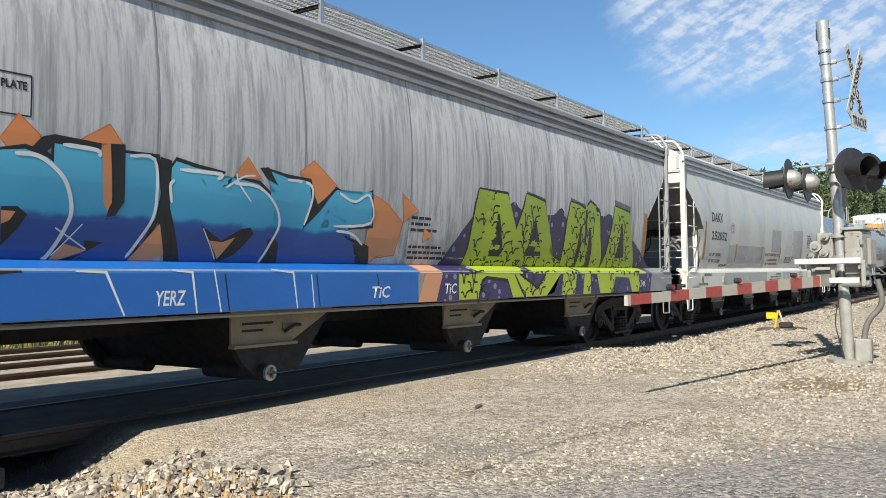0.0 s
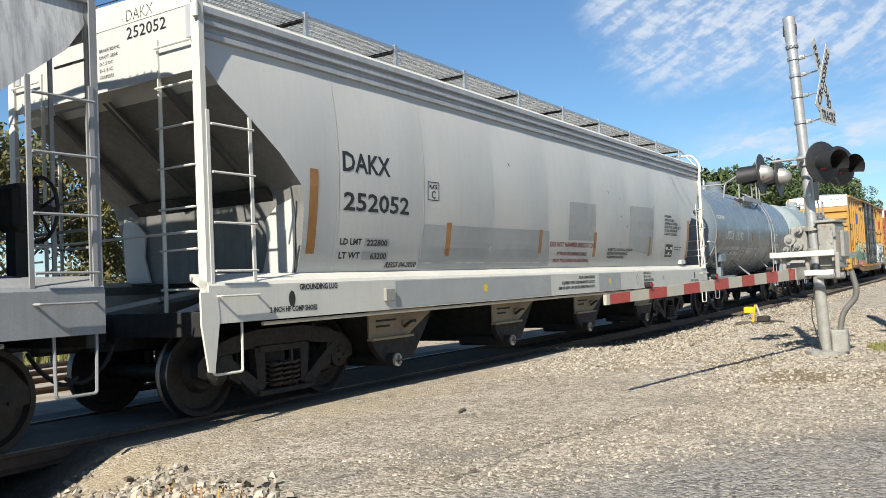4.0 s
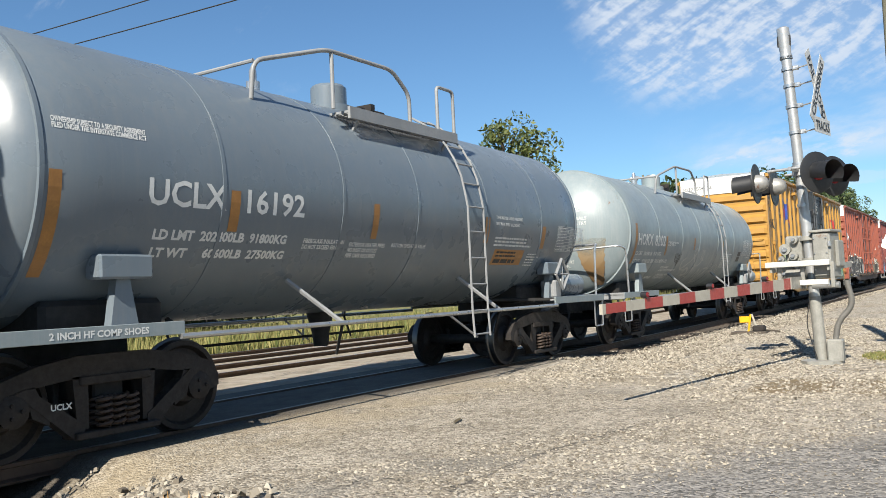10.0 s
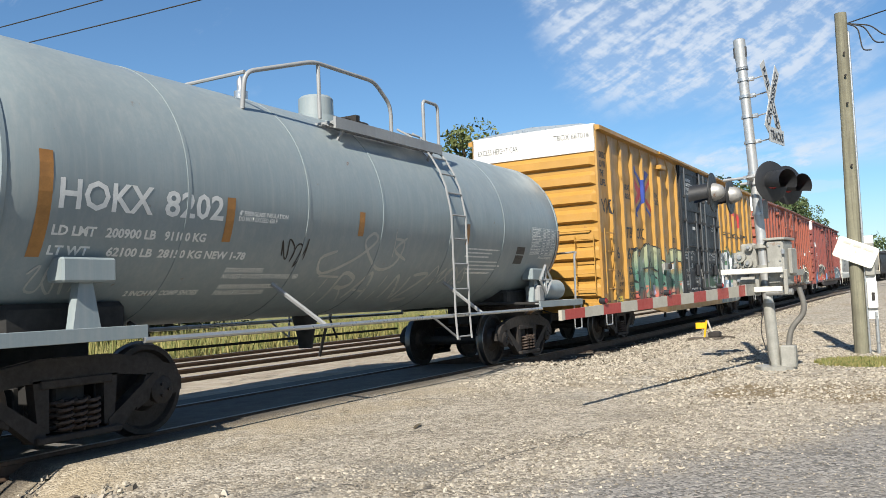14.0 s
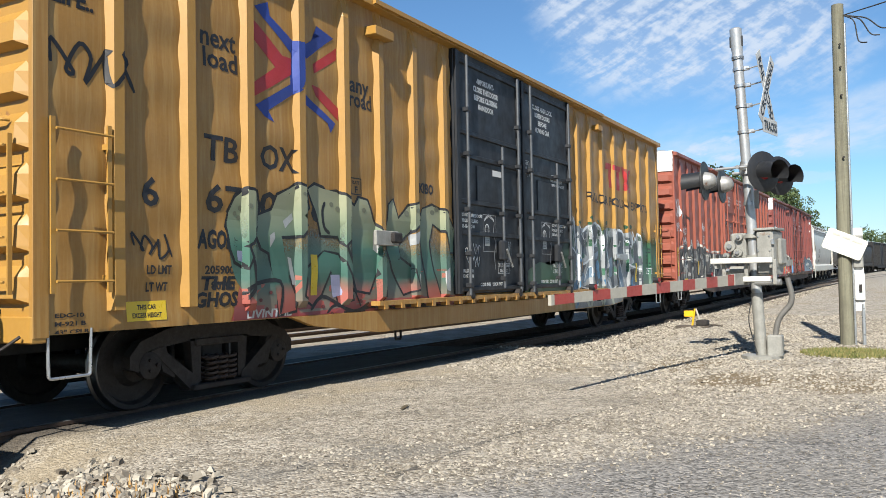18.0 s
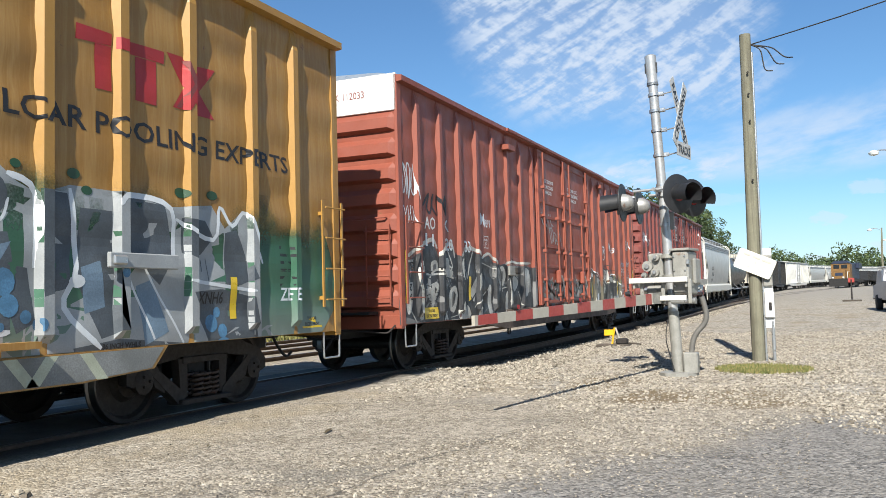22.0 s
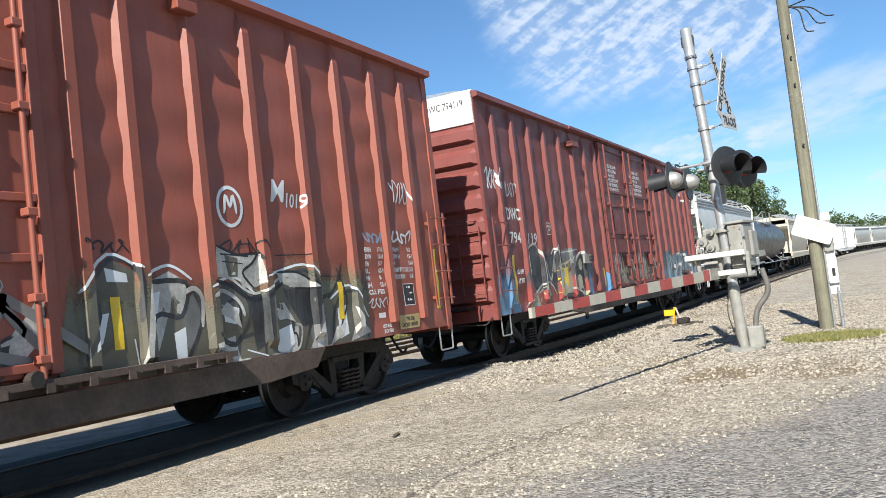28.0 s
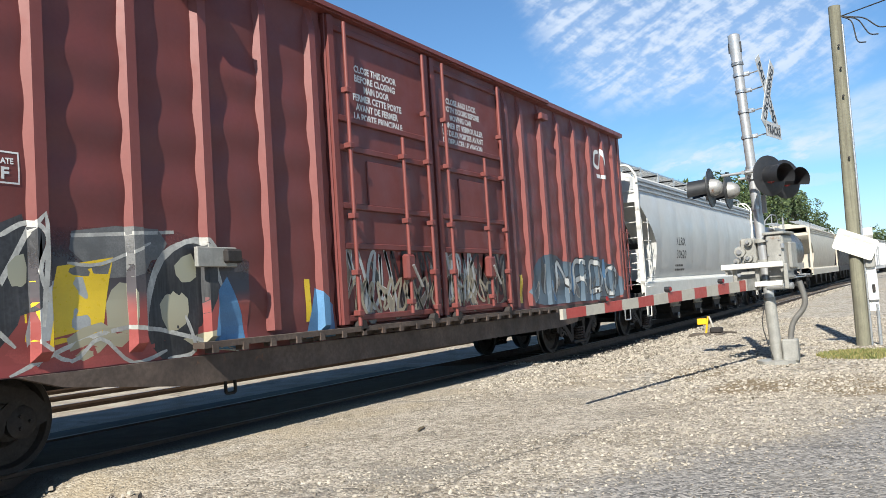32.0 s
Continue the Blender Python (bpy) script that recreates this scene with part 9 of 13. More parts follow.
for _o in ([(1.00, 2.42), (1.12, 2.42), (1.12, 1.55), (1.00, 1.55)], rect(2.99, 3.12, 1.99, 2.40), rect(5.38, 5.50, 1.99, 2.42), rect(8.22, 8.36, 2.01, 2.41), rect(10.22, 10.36, 1.97, 2.35)):
    paint(car3, "reflector", [_o], M_ORANGE, tank_surf, 0.011)
paint(car3, "notice", [rect(8.67, 9.70, 1.69, 1.93)], M_ORANGE, tank_surf, 0.004, "orange emergency notice")
bars(car3, 8.74, 1.87, 0.8, 2, 0.035, 0.02, M_LETTER_K, tank_surf, seed=11).location.y = -0.003
bars(car3, 8.74, 1.72, 0.9, 1, 0.07, 0.02, M_LETTER_K, tank_surf, seed=12).location.y = -0.003
bars(car3, 8.58, 2.09, 1.4, 3, 0.035, 0.02, M_LETTER_W, tank_surf, seed=13)
bars(car3, 9.85, 1.86, 0.5, 5, 0.025, 0.02, M_LETTER_W, tank_surf, seed=14)
table(car3, 10.86, 12.05, 1.94, 2.38, 8, (0.0, 0.45, 0.62, 0.81, 1.0), tank_surf, 5)
words(car3, "2 INCH HF COMP SHOES", 0.9, 1.03, 0.055, 0.95, lambda x, z: -1.53, M_LETTER_W)
END_R, END_X = (0.0, 0.25, 0.52, 0.82, 1.08, 1.28, 1.38, 1.42), (0.34, 0.355, 0.40, 0.49, 0.62, 0.78, 0.89, 1.0)


def _th(z, y):
    """The rounded tank end."""
    return float(np.interp(math.hypot(z - TANK_Z, y), END_R, END_X)) - 0.003


end_words(car3, "UCLX 16192", 0.35, 2.95, 0.13, 0.95, _th, M_LETTER_W)
for _k, (_s, _w) in enumerate((("CAPY 16202 GAL", 0.62), ("CAPY 61572 LTR", 0.62))):
    end_words(car3, _s, 0.2, 2.72 - 0.11 * _k, 0.06, _w, _th, M_LETTER_W)
for _k in range(4):
    end_words(car3, ("36 IN 1W WHLS", "SPRG D-5", "M901E DFT GR", "AAR-18 BR BM")[_k], 0.2, 1.75 + 0.10 * _k, 0.055, 0.5, _th, M_LETTER_W)

# pale grey tank car
words(car4, "HOKX", 1.45, 2.16, 0.250, 1.01, tank_surf, M_LETTER_W, bold=0.03)
words(car4, "8202", 2.60, 2.16, 0.241, 0.79, tank_surf, M_LETTER_W, bold=0.03)
words(car4, "LD LMT   200900 LB   91100 KG", 1.43, 1.93, 0.080, 1.77, tank_surf, M_LETTER_W, bold=0.05)
words(car4, "LT WT     62100 LB  28150 KG NEW 1-78", 1.44, 1.765, 0.074, 2.42, tank_surf, M_LETTER_W, bold=0.05)
for _s, _x, _z, _w in (('4" FIBERGLASS INSULATION', 3.62, 2.23, 0.8), ("DO NOT EXCEED 450 F", 3.62, 2.17, 0.62), ("EXTERIOR HEATER PIPES", 3.65, 1.63, 0.6), ("NO INLET OR OUTLET PIPE CAPS REQUIRED", 3.65, 1.565, 1.28), ("MAXIMUM OPERATING PRESSURE", 3.69, 1.455, 0.95), ("FOR HEATER COILS 20 PSI", 3.69, 1.39, 0.79), ("2 INCH HF COMP SHOES", 2.48, 1.40, 0.96)):
    words(car4, _s, _x, _z, 0.046, _w, tank_surf, M_LETTER_W)
for _o in (rect(1.25, 1.38, 1.74, 2.63), rect(3.43, 3.55, 1.94, 2.40), rect(5.83, 5.95, 2.10, 2.41), rect(8.80, 8.90, 2.09, 2.42), rect(12.62, 12.74, 1.6, 2.5)):
    paint(car4, "reflector", [_o], M_ORANGE, tank_surf, 0.011)
table(car4, 11.40, 12.55, 2.0, 2.50, 8, (0.0, 0.45, 0.62, 0.81, 1.0), tank_surf, 6)
words(car4, "HTR COILS TESTED 200 PSI", 11.85, 1.93, 0.04, 0.6, tank_surf, M_LETTER_W)
paint(car4, "data_plate", [rect(10.8, 11.15, 1.82, 1.97), rect(10.8, 11.15, 1.99, 2.12)], M_LETTER_K, tank_surf, 0.004)
bars(car4, 8.9, 2.02, 1.2, 3, 0.03, 0.03, M_LETTER_W, tank_surf, seed=15)
bars(car4, 9.1, 1.82, 1.3, 4, 0.03, 0.03, M_LETTER_W, tank_surf, seed=16)
strokes(car4, "graffiti_scrawl", [[(5.5, 1.90), (5.2, 1.80), (5.35, 1.62), (5.9, 1.80), (6.3, 2.05), (6.2, 2.15), (6.05, 2.0), (6.5, 1.7), (6.9, 1.75), (7.0, 2.05), (6.75, 2.1)], [(6.75, 2.2), (6.78, 1.85)], [(7.05, 2.12), (6.8, 1.95), (7.15, 1.82)]], 0.04, M_SPRAYG, tank_surf, 0.006)
bold_word(car4, "TRAINZ", 5.3, 8.0, 1.28, 1.62, tank_surf, 0.05, M_SPRAYG, M_TANK2, None, 0.02, 0.1, 7, 0.006, 0.08)
tag(car4, 8.1, 9.2, 1.45, 1.75, tank_surf, 0.03, M_SPRAYG, 4, 4)
tag(car4, 1.35, 1.85, 1.42, 1.70, tank_surf, 0.02, M_SPRAYG, 6, 3)
tag(car4, 4.4, 4.9, 1.68, 2.05, tank_surf, 0.02, M_SPRAYK, 8, 3)
end_words(car4, "HOKX 8202", 0.30, 2.93, 0.14, 0.95, _th, M_LETTER_W)
for _s, _y, _z, _w in (("CAPY 16381 GALS", 0.25, 2.74, 0.85), ("CAPY 62009 LTRS", 0.25, 2.63, 0.85), ("AAR-18 BR BM", 0.35, 2.10, 0.55), ("M901E DFT GR", 0.35, 2.0, 0.55), ("SPRG D-3", 0.30, 1.90, 0.36), ("36 IN 1WW WHLS", 0.35, 1.80, 0.6), ("SF70CE CPL", 0.30, 1.70, 0.45)):
    end_words(car4, _s, _y, _z, 0.07, _w, _th, M_LETTER_W)


def rust_run():
    """The rusty splash that runs down the tank's end."""
    rs = random.Random(3)
    bm = bmesh.new()
    rows = []
    for j in range(20):
        v = j / 19
        z = 2.32 - 1.02 * v
        half = 0.30 * (1 - v) ** 0.7 + 0.04 + 0.03 * rs.random()
        rows.append([(_th(z, -0.62 + half * u) - 0.003, -0.62 - 0.05 * v + half * u, z) for u in np.linspace(-1, 1, 9)])
    grid_mesh(bm, rows)
    m = fade_mat("rust_run", [(1.25, (0.10, 0.06, 0.03)), (1.7, (0.20, 0.12, 0.05)), (2.05, (0.24, 0.19, 0.12)), (2.3, (0.24, 0.24, 0.20))], 0.85, thin=(1.95, 2.5))
    part("rust_stain", bm, m, car4, "brown rust run on the end")


rust_run()
words(car3, "UCLX", 1.2, 0.42, 0.05, 0.2, lambda x, z: -1.066, M_LETTER_W)

# yellow box car
S5, S6, S7 = SURF[5], SURF[6], SURF[7]
for _s, _x, _z, _c, _w in (("next", 1.86, 3.69, 0.20, 0.51), ("load", 1.89, 3.47, 0.20, 0.50), ("any", 4.45, 3.69, 0.20, 0.43), ("road", 4.44, 3.50, 0.20, 0.50), ("TB", 1.89, 2.52, 0.254, 0.51), ("OX", 2.75, 2.52, 0.263, 0.60), ("6", 1.10, 2.00, 0.261, 0.20), ("67", 1.91, 1.99, 0.277, 0.53), ("01", 2.72, 1.97, 0.286, 0.5), ("6", 3.62, 1.97, 0.286, 0.24)):
    words(car5, _s, _x, _z, _c, _w, S5, M_LETTER_K, bold=0.03)
M_EMB_R, M_EMB_B = mat("emblem_red", (0.357, 0.0255, 0.0255), 0.5), mat("emblem_blue", (0.0255, 0.051, 0.255), 0.5)
spray(car5, M_EMB_B, [(2.67, 4.29), (2.89, 4.39), (2.91, 4.24), (3.27, 4.07), (3.38, 4.02), (3.33, 3.88), (3.14, 3.99), (2.79, 4.19)], S5, 0.00635, 0, "emblem_arm")
spray(car5, M_EMB_B, [(3.30, 4.05), (3.48, 4.06), (3.55, 3.78), (3.43, 3.53), (3.25, 3.42), (3.37, 3.75)], S5, 0.00670, 0, "emblem_arm")
spray(car5, M_EMB_B, [(2.68, 3.20), (3.25, 3.53), (3.43, 3.50), (2.88, 3.17), (2.97, 3.05), (2.82, 3.09)], S5, 0.00705, 0, "emblem_arm")
spray(car5, M_EMB_B, [(3.46, 4.02), (3.87, 4.25), (3.76, 4.34), (4.11, 4.27), (3.97, 4.18), (3.57, 3.90)], S5, 0.00740, 0, "emblem_arm")
spray(car5, M_EMB_B, [(3.50, 3.51), (3.66, 3.42), (4.12, 3.21), (4.03, 3.08), (3.96, 3.19), (3.52, 3.36)], S5, 0.00775, 0, "emblem_arm")
spray(car5, M_EMB_R, [(2.63, 4.14), (3.13, 3.84), (3.29, 3.84), (3.28, 3.65), (2.66, 3.29), (2.64, 3.44), (3.00, 3.68), (2.62, 3.94)], S5, 0.00810, 0, "emblem_arm")
spray(car5, M_EMB_R, [(3.68, 3.86), (4.06, 4.09), (4.18, 4.17), (4.18, 4.02), (3.70, 3.75)], S5, 0.00845, 0, "emblem_arm")
spray(car5, M_EMB_R, [(3.67, 3.61), (3.81, 3.60), (4.20, 3.42), (4.19, 3.25), (3.75, 3.49)], S5, 0.00880, 0, "emblem_arm")
spray(car5, M_EMB_R, [(14.74, 3.92), (15.18, 3.93), (15.18, 3.81), (14.74, 3.77)], S5, 0.00635, 0, "emblem_bar")
spray(car5, M_EMB_R, [(14.97, 3.79), (15.18, 3.80), (15.18, 3.36), (14.97, 3.35)], S5, 0.00670, 0, "emblem_bar")
spray(car5, M_EMB_R, [(15.22, 3.91), (15.90, 3.94), (15.90, 3.81), (15.22, 3.79)], S5, 0.00705, 0, "emblem_bar")
spray(car5, M_EMB_R, [(15.50, 3.79), (15.79, 3.80), (15.78, 3.34), (15.49, 3.34)], S5, 0.00740, 0, "emblem_bar")
spray(car5, M_EMB_R, [(15.94, 3.95), (16.18, 3.96), (16.70, 3.36), (16.43, 3.36)], S5, 0.00775, 0, "emblem_bar")
spray(car5, M_EMB_R, [(16.42, 3.91), (16.71, 3.93), (16.25, 3.38), (16.03, 3.38)], S5, 0.00810, 0, "emblem_bar")
spray(car5, M_LETTER_R, [(16.18, 3.92), (16.25, 3.92), (16.40, 3.70), (16.16, 3.39), (16.09, 3.39), (16.31, 3.68)], S5, 0.00845, 0, "emblem_bar")
words(car5, "RAILCAR POOLING EXPERTS", 13.40, 2.93, 0.205, 4.75, S5, M_LETTER_K)
frame_box(car5, 4.45, 4.68, 2.36, 2.58, S5, M_LETTER_K, 0.014)
words(car5, "PLATE", 4.48, 2.50, 0.04, 0.16, S5, M_LETTER_K)
words(car5, "F", 4.54, 2.39, 0.08, 0.06, S5, M_LETTER_K)
for _s, _x, _z, _w in (("205900", 1.90, 1.36, 0.42), ("80100", 1.98, 1.20, 0.34), ("LD LMT", 1.15, 1.36, 0.30), ("LT WT", 1.15, 1.20, 0.26)):
    words(car5, _s, _x, _z, 0.08, _w, S5, M_LETTER_K)
for _x in (0.93, 18.45):
    paint(car5, "height_placard", [rect(_x, _x + 0.46, 0.93, 1.11)], M_REFY, S5, 0.004, "yellow excess height placard")
    for _k, _s in enumerate(("THIS CAR", "EXCESS HEIGHT")):
        words(car5, _s, _x + (0.12, 0.06)[_k], 1.035 - 0.075 * _k, 0.042, (0.22, 0.34)[_k], S5, M_LETTER_K, lift=0.008)
for _x in (3.60, 16.95):
    stripe(car5, _x, _x + 0.12, 1.10, 1.58, S5, M_REFY, lift=0.03)
F_G5 = fade_mat("green_white_spray_fade", [(0.85, (0.306, 0.0638, 0.051)), (1.10, (0.323, 0.102, 0.0765)), (1.28, (0.0425, 0.111, 0.085)), (1.65, (0.051, 0.136, 0.098)), (1.85, (0.145, 0.196, 0.128)), (2.2, (0.255, 0.264, 0.162))])
F_G5MIST = fade_mat("pale_green_spray_mist", [(1.0, (0.170, 0.136, 0.102)), (1.3, (0.051, 0.119, 0.093)), (1.65, (0.085, 0.145, 0.111)), (1.9, (0.204, 0.212, 0.187)), (2.2, (0.281, 0.255, 0.230))], thin=(1.4, 2.1))
M_PALEDOT = mat("grey_green_dot_spray", (0.145, 0.153, 0.102), 0.5)
F_REDMIST = fade_mat("red_spray_mist", [(0.85, (0.289, 0.0425, 0.0382)), (1.3, (0.306, 0.111, 0.0765))], thin=(1.15, 1.6))
F_GREENMIST = fade_mat("green_spray_mist", [(0.85, (0.170, 0.212, 0.187)), (1.4, (0.0425, 0.128, 0.0765)), (2.3, (0.017, 0.0638, 0.0272))], thin=(1.9, 2.55))
M_PALESPRAY = mat("pale_silver_spray", (0.306, 0.323, 0.327), 0.45, 0.1, 0.15, 3)
M_SKYDOT = mat("blue_dot_spray", (0.085, 0.204, 0.340), 0.5)
M_GREENDOT = mat("dark_green_dot_spray", (0.017, 0.0595, 0.0255), 0.5)
M_VIOLET = mat("pale_violet_spray", (0.306, 0.315, 0.442), 0.5)
M_DARKRED = mat("dark_red_dot_spray", (0.102, 0.017, 0.017), 0.5)
M_SLATE = mat("slate_grey_spray", (0.0723, 0.085, 0.098), 0.5, 0, 0.3, 3)
M_ICE = mat("ice_blue_spray", (0.145, 0.212, 0.281), 0.5, 0, 0.25, 3)
spray(car5, F_REDMIST, [(2.26, 0.87), (2.40, 1.23), (3.00, 1.39), (3.99, 1.22), (5.54, 1.35), (7.35, 1.45), (7.43, 0.87), (6.01, 0.87), (3.99, 0.87)], S5, 0.00485, 0, "graffiti_mist")
spray(car5, F_G5MIST, [(2.22, 1.62), (2.24, 2.06), (2.53, 2.29), (3.41, 2.40), (3.97, 2.40), (5.10, 2.40), (6.50, 2.40), (7.43, 2.08), (7.43, 1.05), (5.54, 1.02), (3.22, 0.90), (2.49, 1.13)], S5, 0.00520, 3, "graffiti_ground")
letter(car5, [(2.24, 2.00), (2.32, 2.15), (2.47, 2.25), (2.66, 2.24), (2.70, 2.10), (2.68, 1.88), (2.54, 1.70), (2.42, 1.64), (2.27, 1.71), (2.21, 1.85)], F_G5, M_SPRAYK, 0.075, S5, 0.00820, 0)
letter(car5, [(2.21, 1.91), (2.25, 1.62), (2.33, 1.49), (2.47, 1.43), (2.53, 1.53), (2.48, 1.63), (2.30, 1.69)], F_G5, M_SPRAYK, 0.075, S5, 0.00970, 0)
letter(car5, [(2.70, 1.99), (2.92, 2.06), (3.00, 2.23), (3.20, 2.30), (3.34, 2.38), (3.53, 2.35), (3.57, 2.13), (3.42, 2.03), (3.54, 1.93), (3.39, 1.80), (3.06, 1.78), (2.93, 1.65), (3.14, 1.39), (3.29, 1.12), (3.32, 0.94), (3.02, 0.90), (3.00, 1.23), (2.86, 1.59), (2.73, 1.64), (2.66, 1.77)], F_G5, M_SPRAYK, 0.075, S5, 0.01120, 0)
letter(car5, [(3.57, 2.35), (3.69, 2.41), (3.85, 2.38), (3.93, 2.33), (4.14, 2.36), (4.41, 2.26), (4.56, 2.16), (4.37, 1.96), (4.46, 1.86), (4.24, 1.71), (4.15, 1.82), (3.81, 1.82), (3.71, 2.09)], F_G5, M_SPRAYK, 0.075, S5, 0.01270, 0)
letter(car5, [(3.86, 1.62), (4.15, 1.58), (4.33, 1.33), (4.45, 1.03), (4.16, 0.97), (4.07, 1.22), (3.98, 1.40), (3.80, 1.11), (3.63, 0.99), (3.43, 1.10), (3.50, 1.39)], F_G5, M_SPRAYK, 0.075, S5, 0.01420, 0)
letter(car5, [(4.37, 2.07), (4.60, 2.32), (4.79, 2.30), (4.92, 2.06), (5.10, 1.88), (4.90, 1.61), (5.00, 1.35), (4.81, 1.11), (4.47, 1.15), (4.37, 1.59)], F_G5, M_SPRAYK, 0.075, S5, 0.01570, 0)
letter(car5, [(5.31, 2.28), (5.42, 2.36), (5.53, 2.10), (5.82, 2.29), (6.06, 2.35), (6.20, 2.15), (5.88, 1.95), (5.53, 1.76), (5.54, 1.56), (5.88, 1.43), (6.03, 1.13), (5.65, 1.07), (5.37, 1.42), (5.21, 1.75)], F_G5, M_SPRAYK, 0.075, S5, 0.01720, 0)
letter(car5, [(6.22, 2.28), (6.50, 2.35), (6.86, 2.28), (7.23, 1.99), (7.23, 1.68), (6.95, 1.67), (6.85, 1.97), (6.51, 2.09), (6.38, 1.80), (6.51, 1.36), (6.78, 0.97), (6.38, 0.98), (6.25, 1.43), (6.12, 1.93)], F_G5, M_SPRAYK, 0.075, S5, 0.01870, 0)
spray(car5, M_VIOLET, [(3.97, 1.34), (4.16, 1.34), (4.22, 1.09), (4.03, 1.06)], S5, 0.02355, 0, "graffiti_shape")
spray(car5, M_VIOLET, [(2.34, 1.60), (2.42, 1.60), (2.44, 1.48), (2.36, 1.50)], S5, 0.02390, 0, "graffiti_shape")
spray(car5, M_SPRAYG, [(3.10, 1.95), (3.27, 2.05), (3.29, 1.98), (3.13, 1.87)], S5, 0.02425, 0, "graffiti_shape")
spray(car5, M_SPRAYG, [(2.86, 1.78), (2.94, 1.82), (2.95, 1.75), (2.87, 1.65)], S5, 0.02460, 0, "graffiti_shape")
spray(car5, M_SPRAYG, [(3.17, 1.55), (3.24, 1.53), (3.32, 1.23), (3.25, 1.23)], S5, 0.02495, 0, "graffiti_shape")
spray(car5, M_SPRAYG, [(4.95, 1.90), (5.05, 1.91), (5.02, 1.61), (4.90, 1.67)], S5, 0.02530, 0, "graffiti_shape")
spray(car5, M_SPRAYG, [(5.82, 1.88), (6.06, 1.96), (6.00, 1.78), (5.86, 1.74)], S5, 0.02565, 0, "graffiti_shape")
spray(car5, M_SPRAYG, [(6.78, 1.37), (6.92, 1.44), (6.99, 1.06), (6.81, 1.10)], S5, 0.02600, 0, "graffiti_shape")
spray(car5, M_SPRAYG, [(6.00, 1.36), (6.15, 1.22), (6.06, 1.00)], S5, 0.02635, 0, "graffiti_shape")
strokes(car5, "graffiti_outline", [[(2.54, 1.53), (2.58, 1.23), (2.43, 1.08)]], 0.045, M_SPRAYK, S5, 0.02670, "", 4)
strokes(car5, "graffiti_outline", [[(2.43, 1.13), (2.55, 1.23), (3.04, 1.27), (3.04, 0.91)]], 0.045, M_SPRAYK, S5, 0.02705, "", 4)
strokes(car5, "graffiti_outline", [[(3.59, 0.93), (3.82, 1.08), (4.16, 0.97), (4.43, 0.87), (4.71, 0.87)]], 0.045, M_SPRAYK, S5, 0.02740, "", 4)
strokes(car5, "graffiti_outline", [[(4.25, 0.87), (4.43, 0.87), (4.91, 0.93), (5.11, 0.87)]], 0.045, M_SPRAYK, S5, 0.02775, "", 4)
strokes(car5, "graffiti_outline", [[(5.38, 0.87), (5.65, 0.91), (6.26, 0.87), (6.78, 0.87)]], 0.045, M_SPRAYK, S5, 0.02810, "", 4)
strokes(car5, "graffiti_outline", [[(4.47, 1.16), (4.61, 0.94)]], 0.045, M_SPRAYK, S5, 0.02845, "", 4)
strokes(car5, "graffiti_outline", [[(5.10, 1.88), (5.21, 1.35), (5.11, 0.96)]], 0.045, M_SPRAYK, S5, 0.02880, "", 4)
strokes(car5, "graffiti_outline", [[(3.89, 2.22), (3.83, 2.10), (3.86, 1.92), (3.98, 1.84)]], 0.045, M_SPRAYK, S5, 0.02915, "", 4)
strokes(car5, "graffiti_outline", [[(4.24, 1.71), (4.42, 1.41), (4.52, 1.10)]], 0.045, M_SPRAYK, S5, 0.02950, "", 4)
dot(car5, M_PALEDOT, 2.33, 1.99, 0.029, 0.025, S5, 0.02985, "graffiti_dot")
dot(car5, M_PALEDOT, 2.41, 2.05, 0.036, 0.030, S5, 0.03020, "graffiti_dot")
dot(car5, M_PALEDOT, 2.39, 1.95, 0.030, 0.025, S5, 0.03055, "graffiti_dot")
dot(car5, M_PALEDOT, 2.50, 2.08, 0.031, 0.025, S5, 0.03090, "graffiti_dot")
dot(car5, M_PALEDOT, 4.02, 2.20, 0.043, 0.030, S5, 0.03125, "graffiti_dot")
dot(car5, M_PALEDOT, 4.15, 2.15, 0.052, 0.036, S5, 0.03160, "graffiti_dot")
dot(car5, M_PALEDOT, 6.51, 2.25, 0.066, 0.037, S5, 0.03195, "graffiti_dot")
dot(car5, M_PALEDOT, 6.64, 2.30, 0.068, 0.037, S5, 0.03230, "graffiti_dot")
dot(car5, M_PALEDOT, 5.76, 2.19, 0.071, 0.042, S5, 0.03265, "graffiti_dot")
dot(car5, M_PALEDOT, 6.00, 2.24, 0.061, 0.036, S5, 0.03300, "graffiti_dot")
dot(car5, M_PALEDOT, 4.70, 2.17, 0.049, 0.032, S5, 0.03335, "graffiti_dot")
dot(car5, M_PALEDOT, 3.53, 2.24, 0.039, 0.028, S5, 0.03370, "graffiti_dot")
dot(car5, M_PALEDOT, 3.42, 2.28, 0.030, 0.022, S5, 0.03405, "graffiti_dot")
dot(car5, M_DARKRED, 2.61, 1.13, 0.025, 0.020, S5, 0.03440, "graffiti_dot")
dot(car5, M_DARKRED, 2.71, 1.07, 0.026, 0.020, S5, 0.03475, "graffiti_dot")
dot(car5, M_DARKRED, 2.87, 1.15, 0.027, 0.021, S5, 0.03510, "graffiti_dot")
dot(car5, M_DARKRED, 3.43, 1.00, 0.030, 0.022, S5, 0.03545, "graffiti_dot")
dot(car5, M_DARKRED, 3.82, 0.96, 0.033, 0.023, S5, 0.03580, "graffiti_dot")
dot(car5, M_DARKRED, 3.99, 0.87, 0.034, 0.023, S5, 0.03615, "graffiti_dot")
dot(car5, M_DARKRED, 4.61, 1.00, 0.038, 0.025, S5, 0.03650, "graffiti_dot")
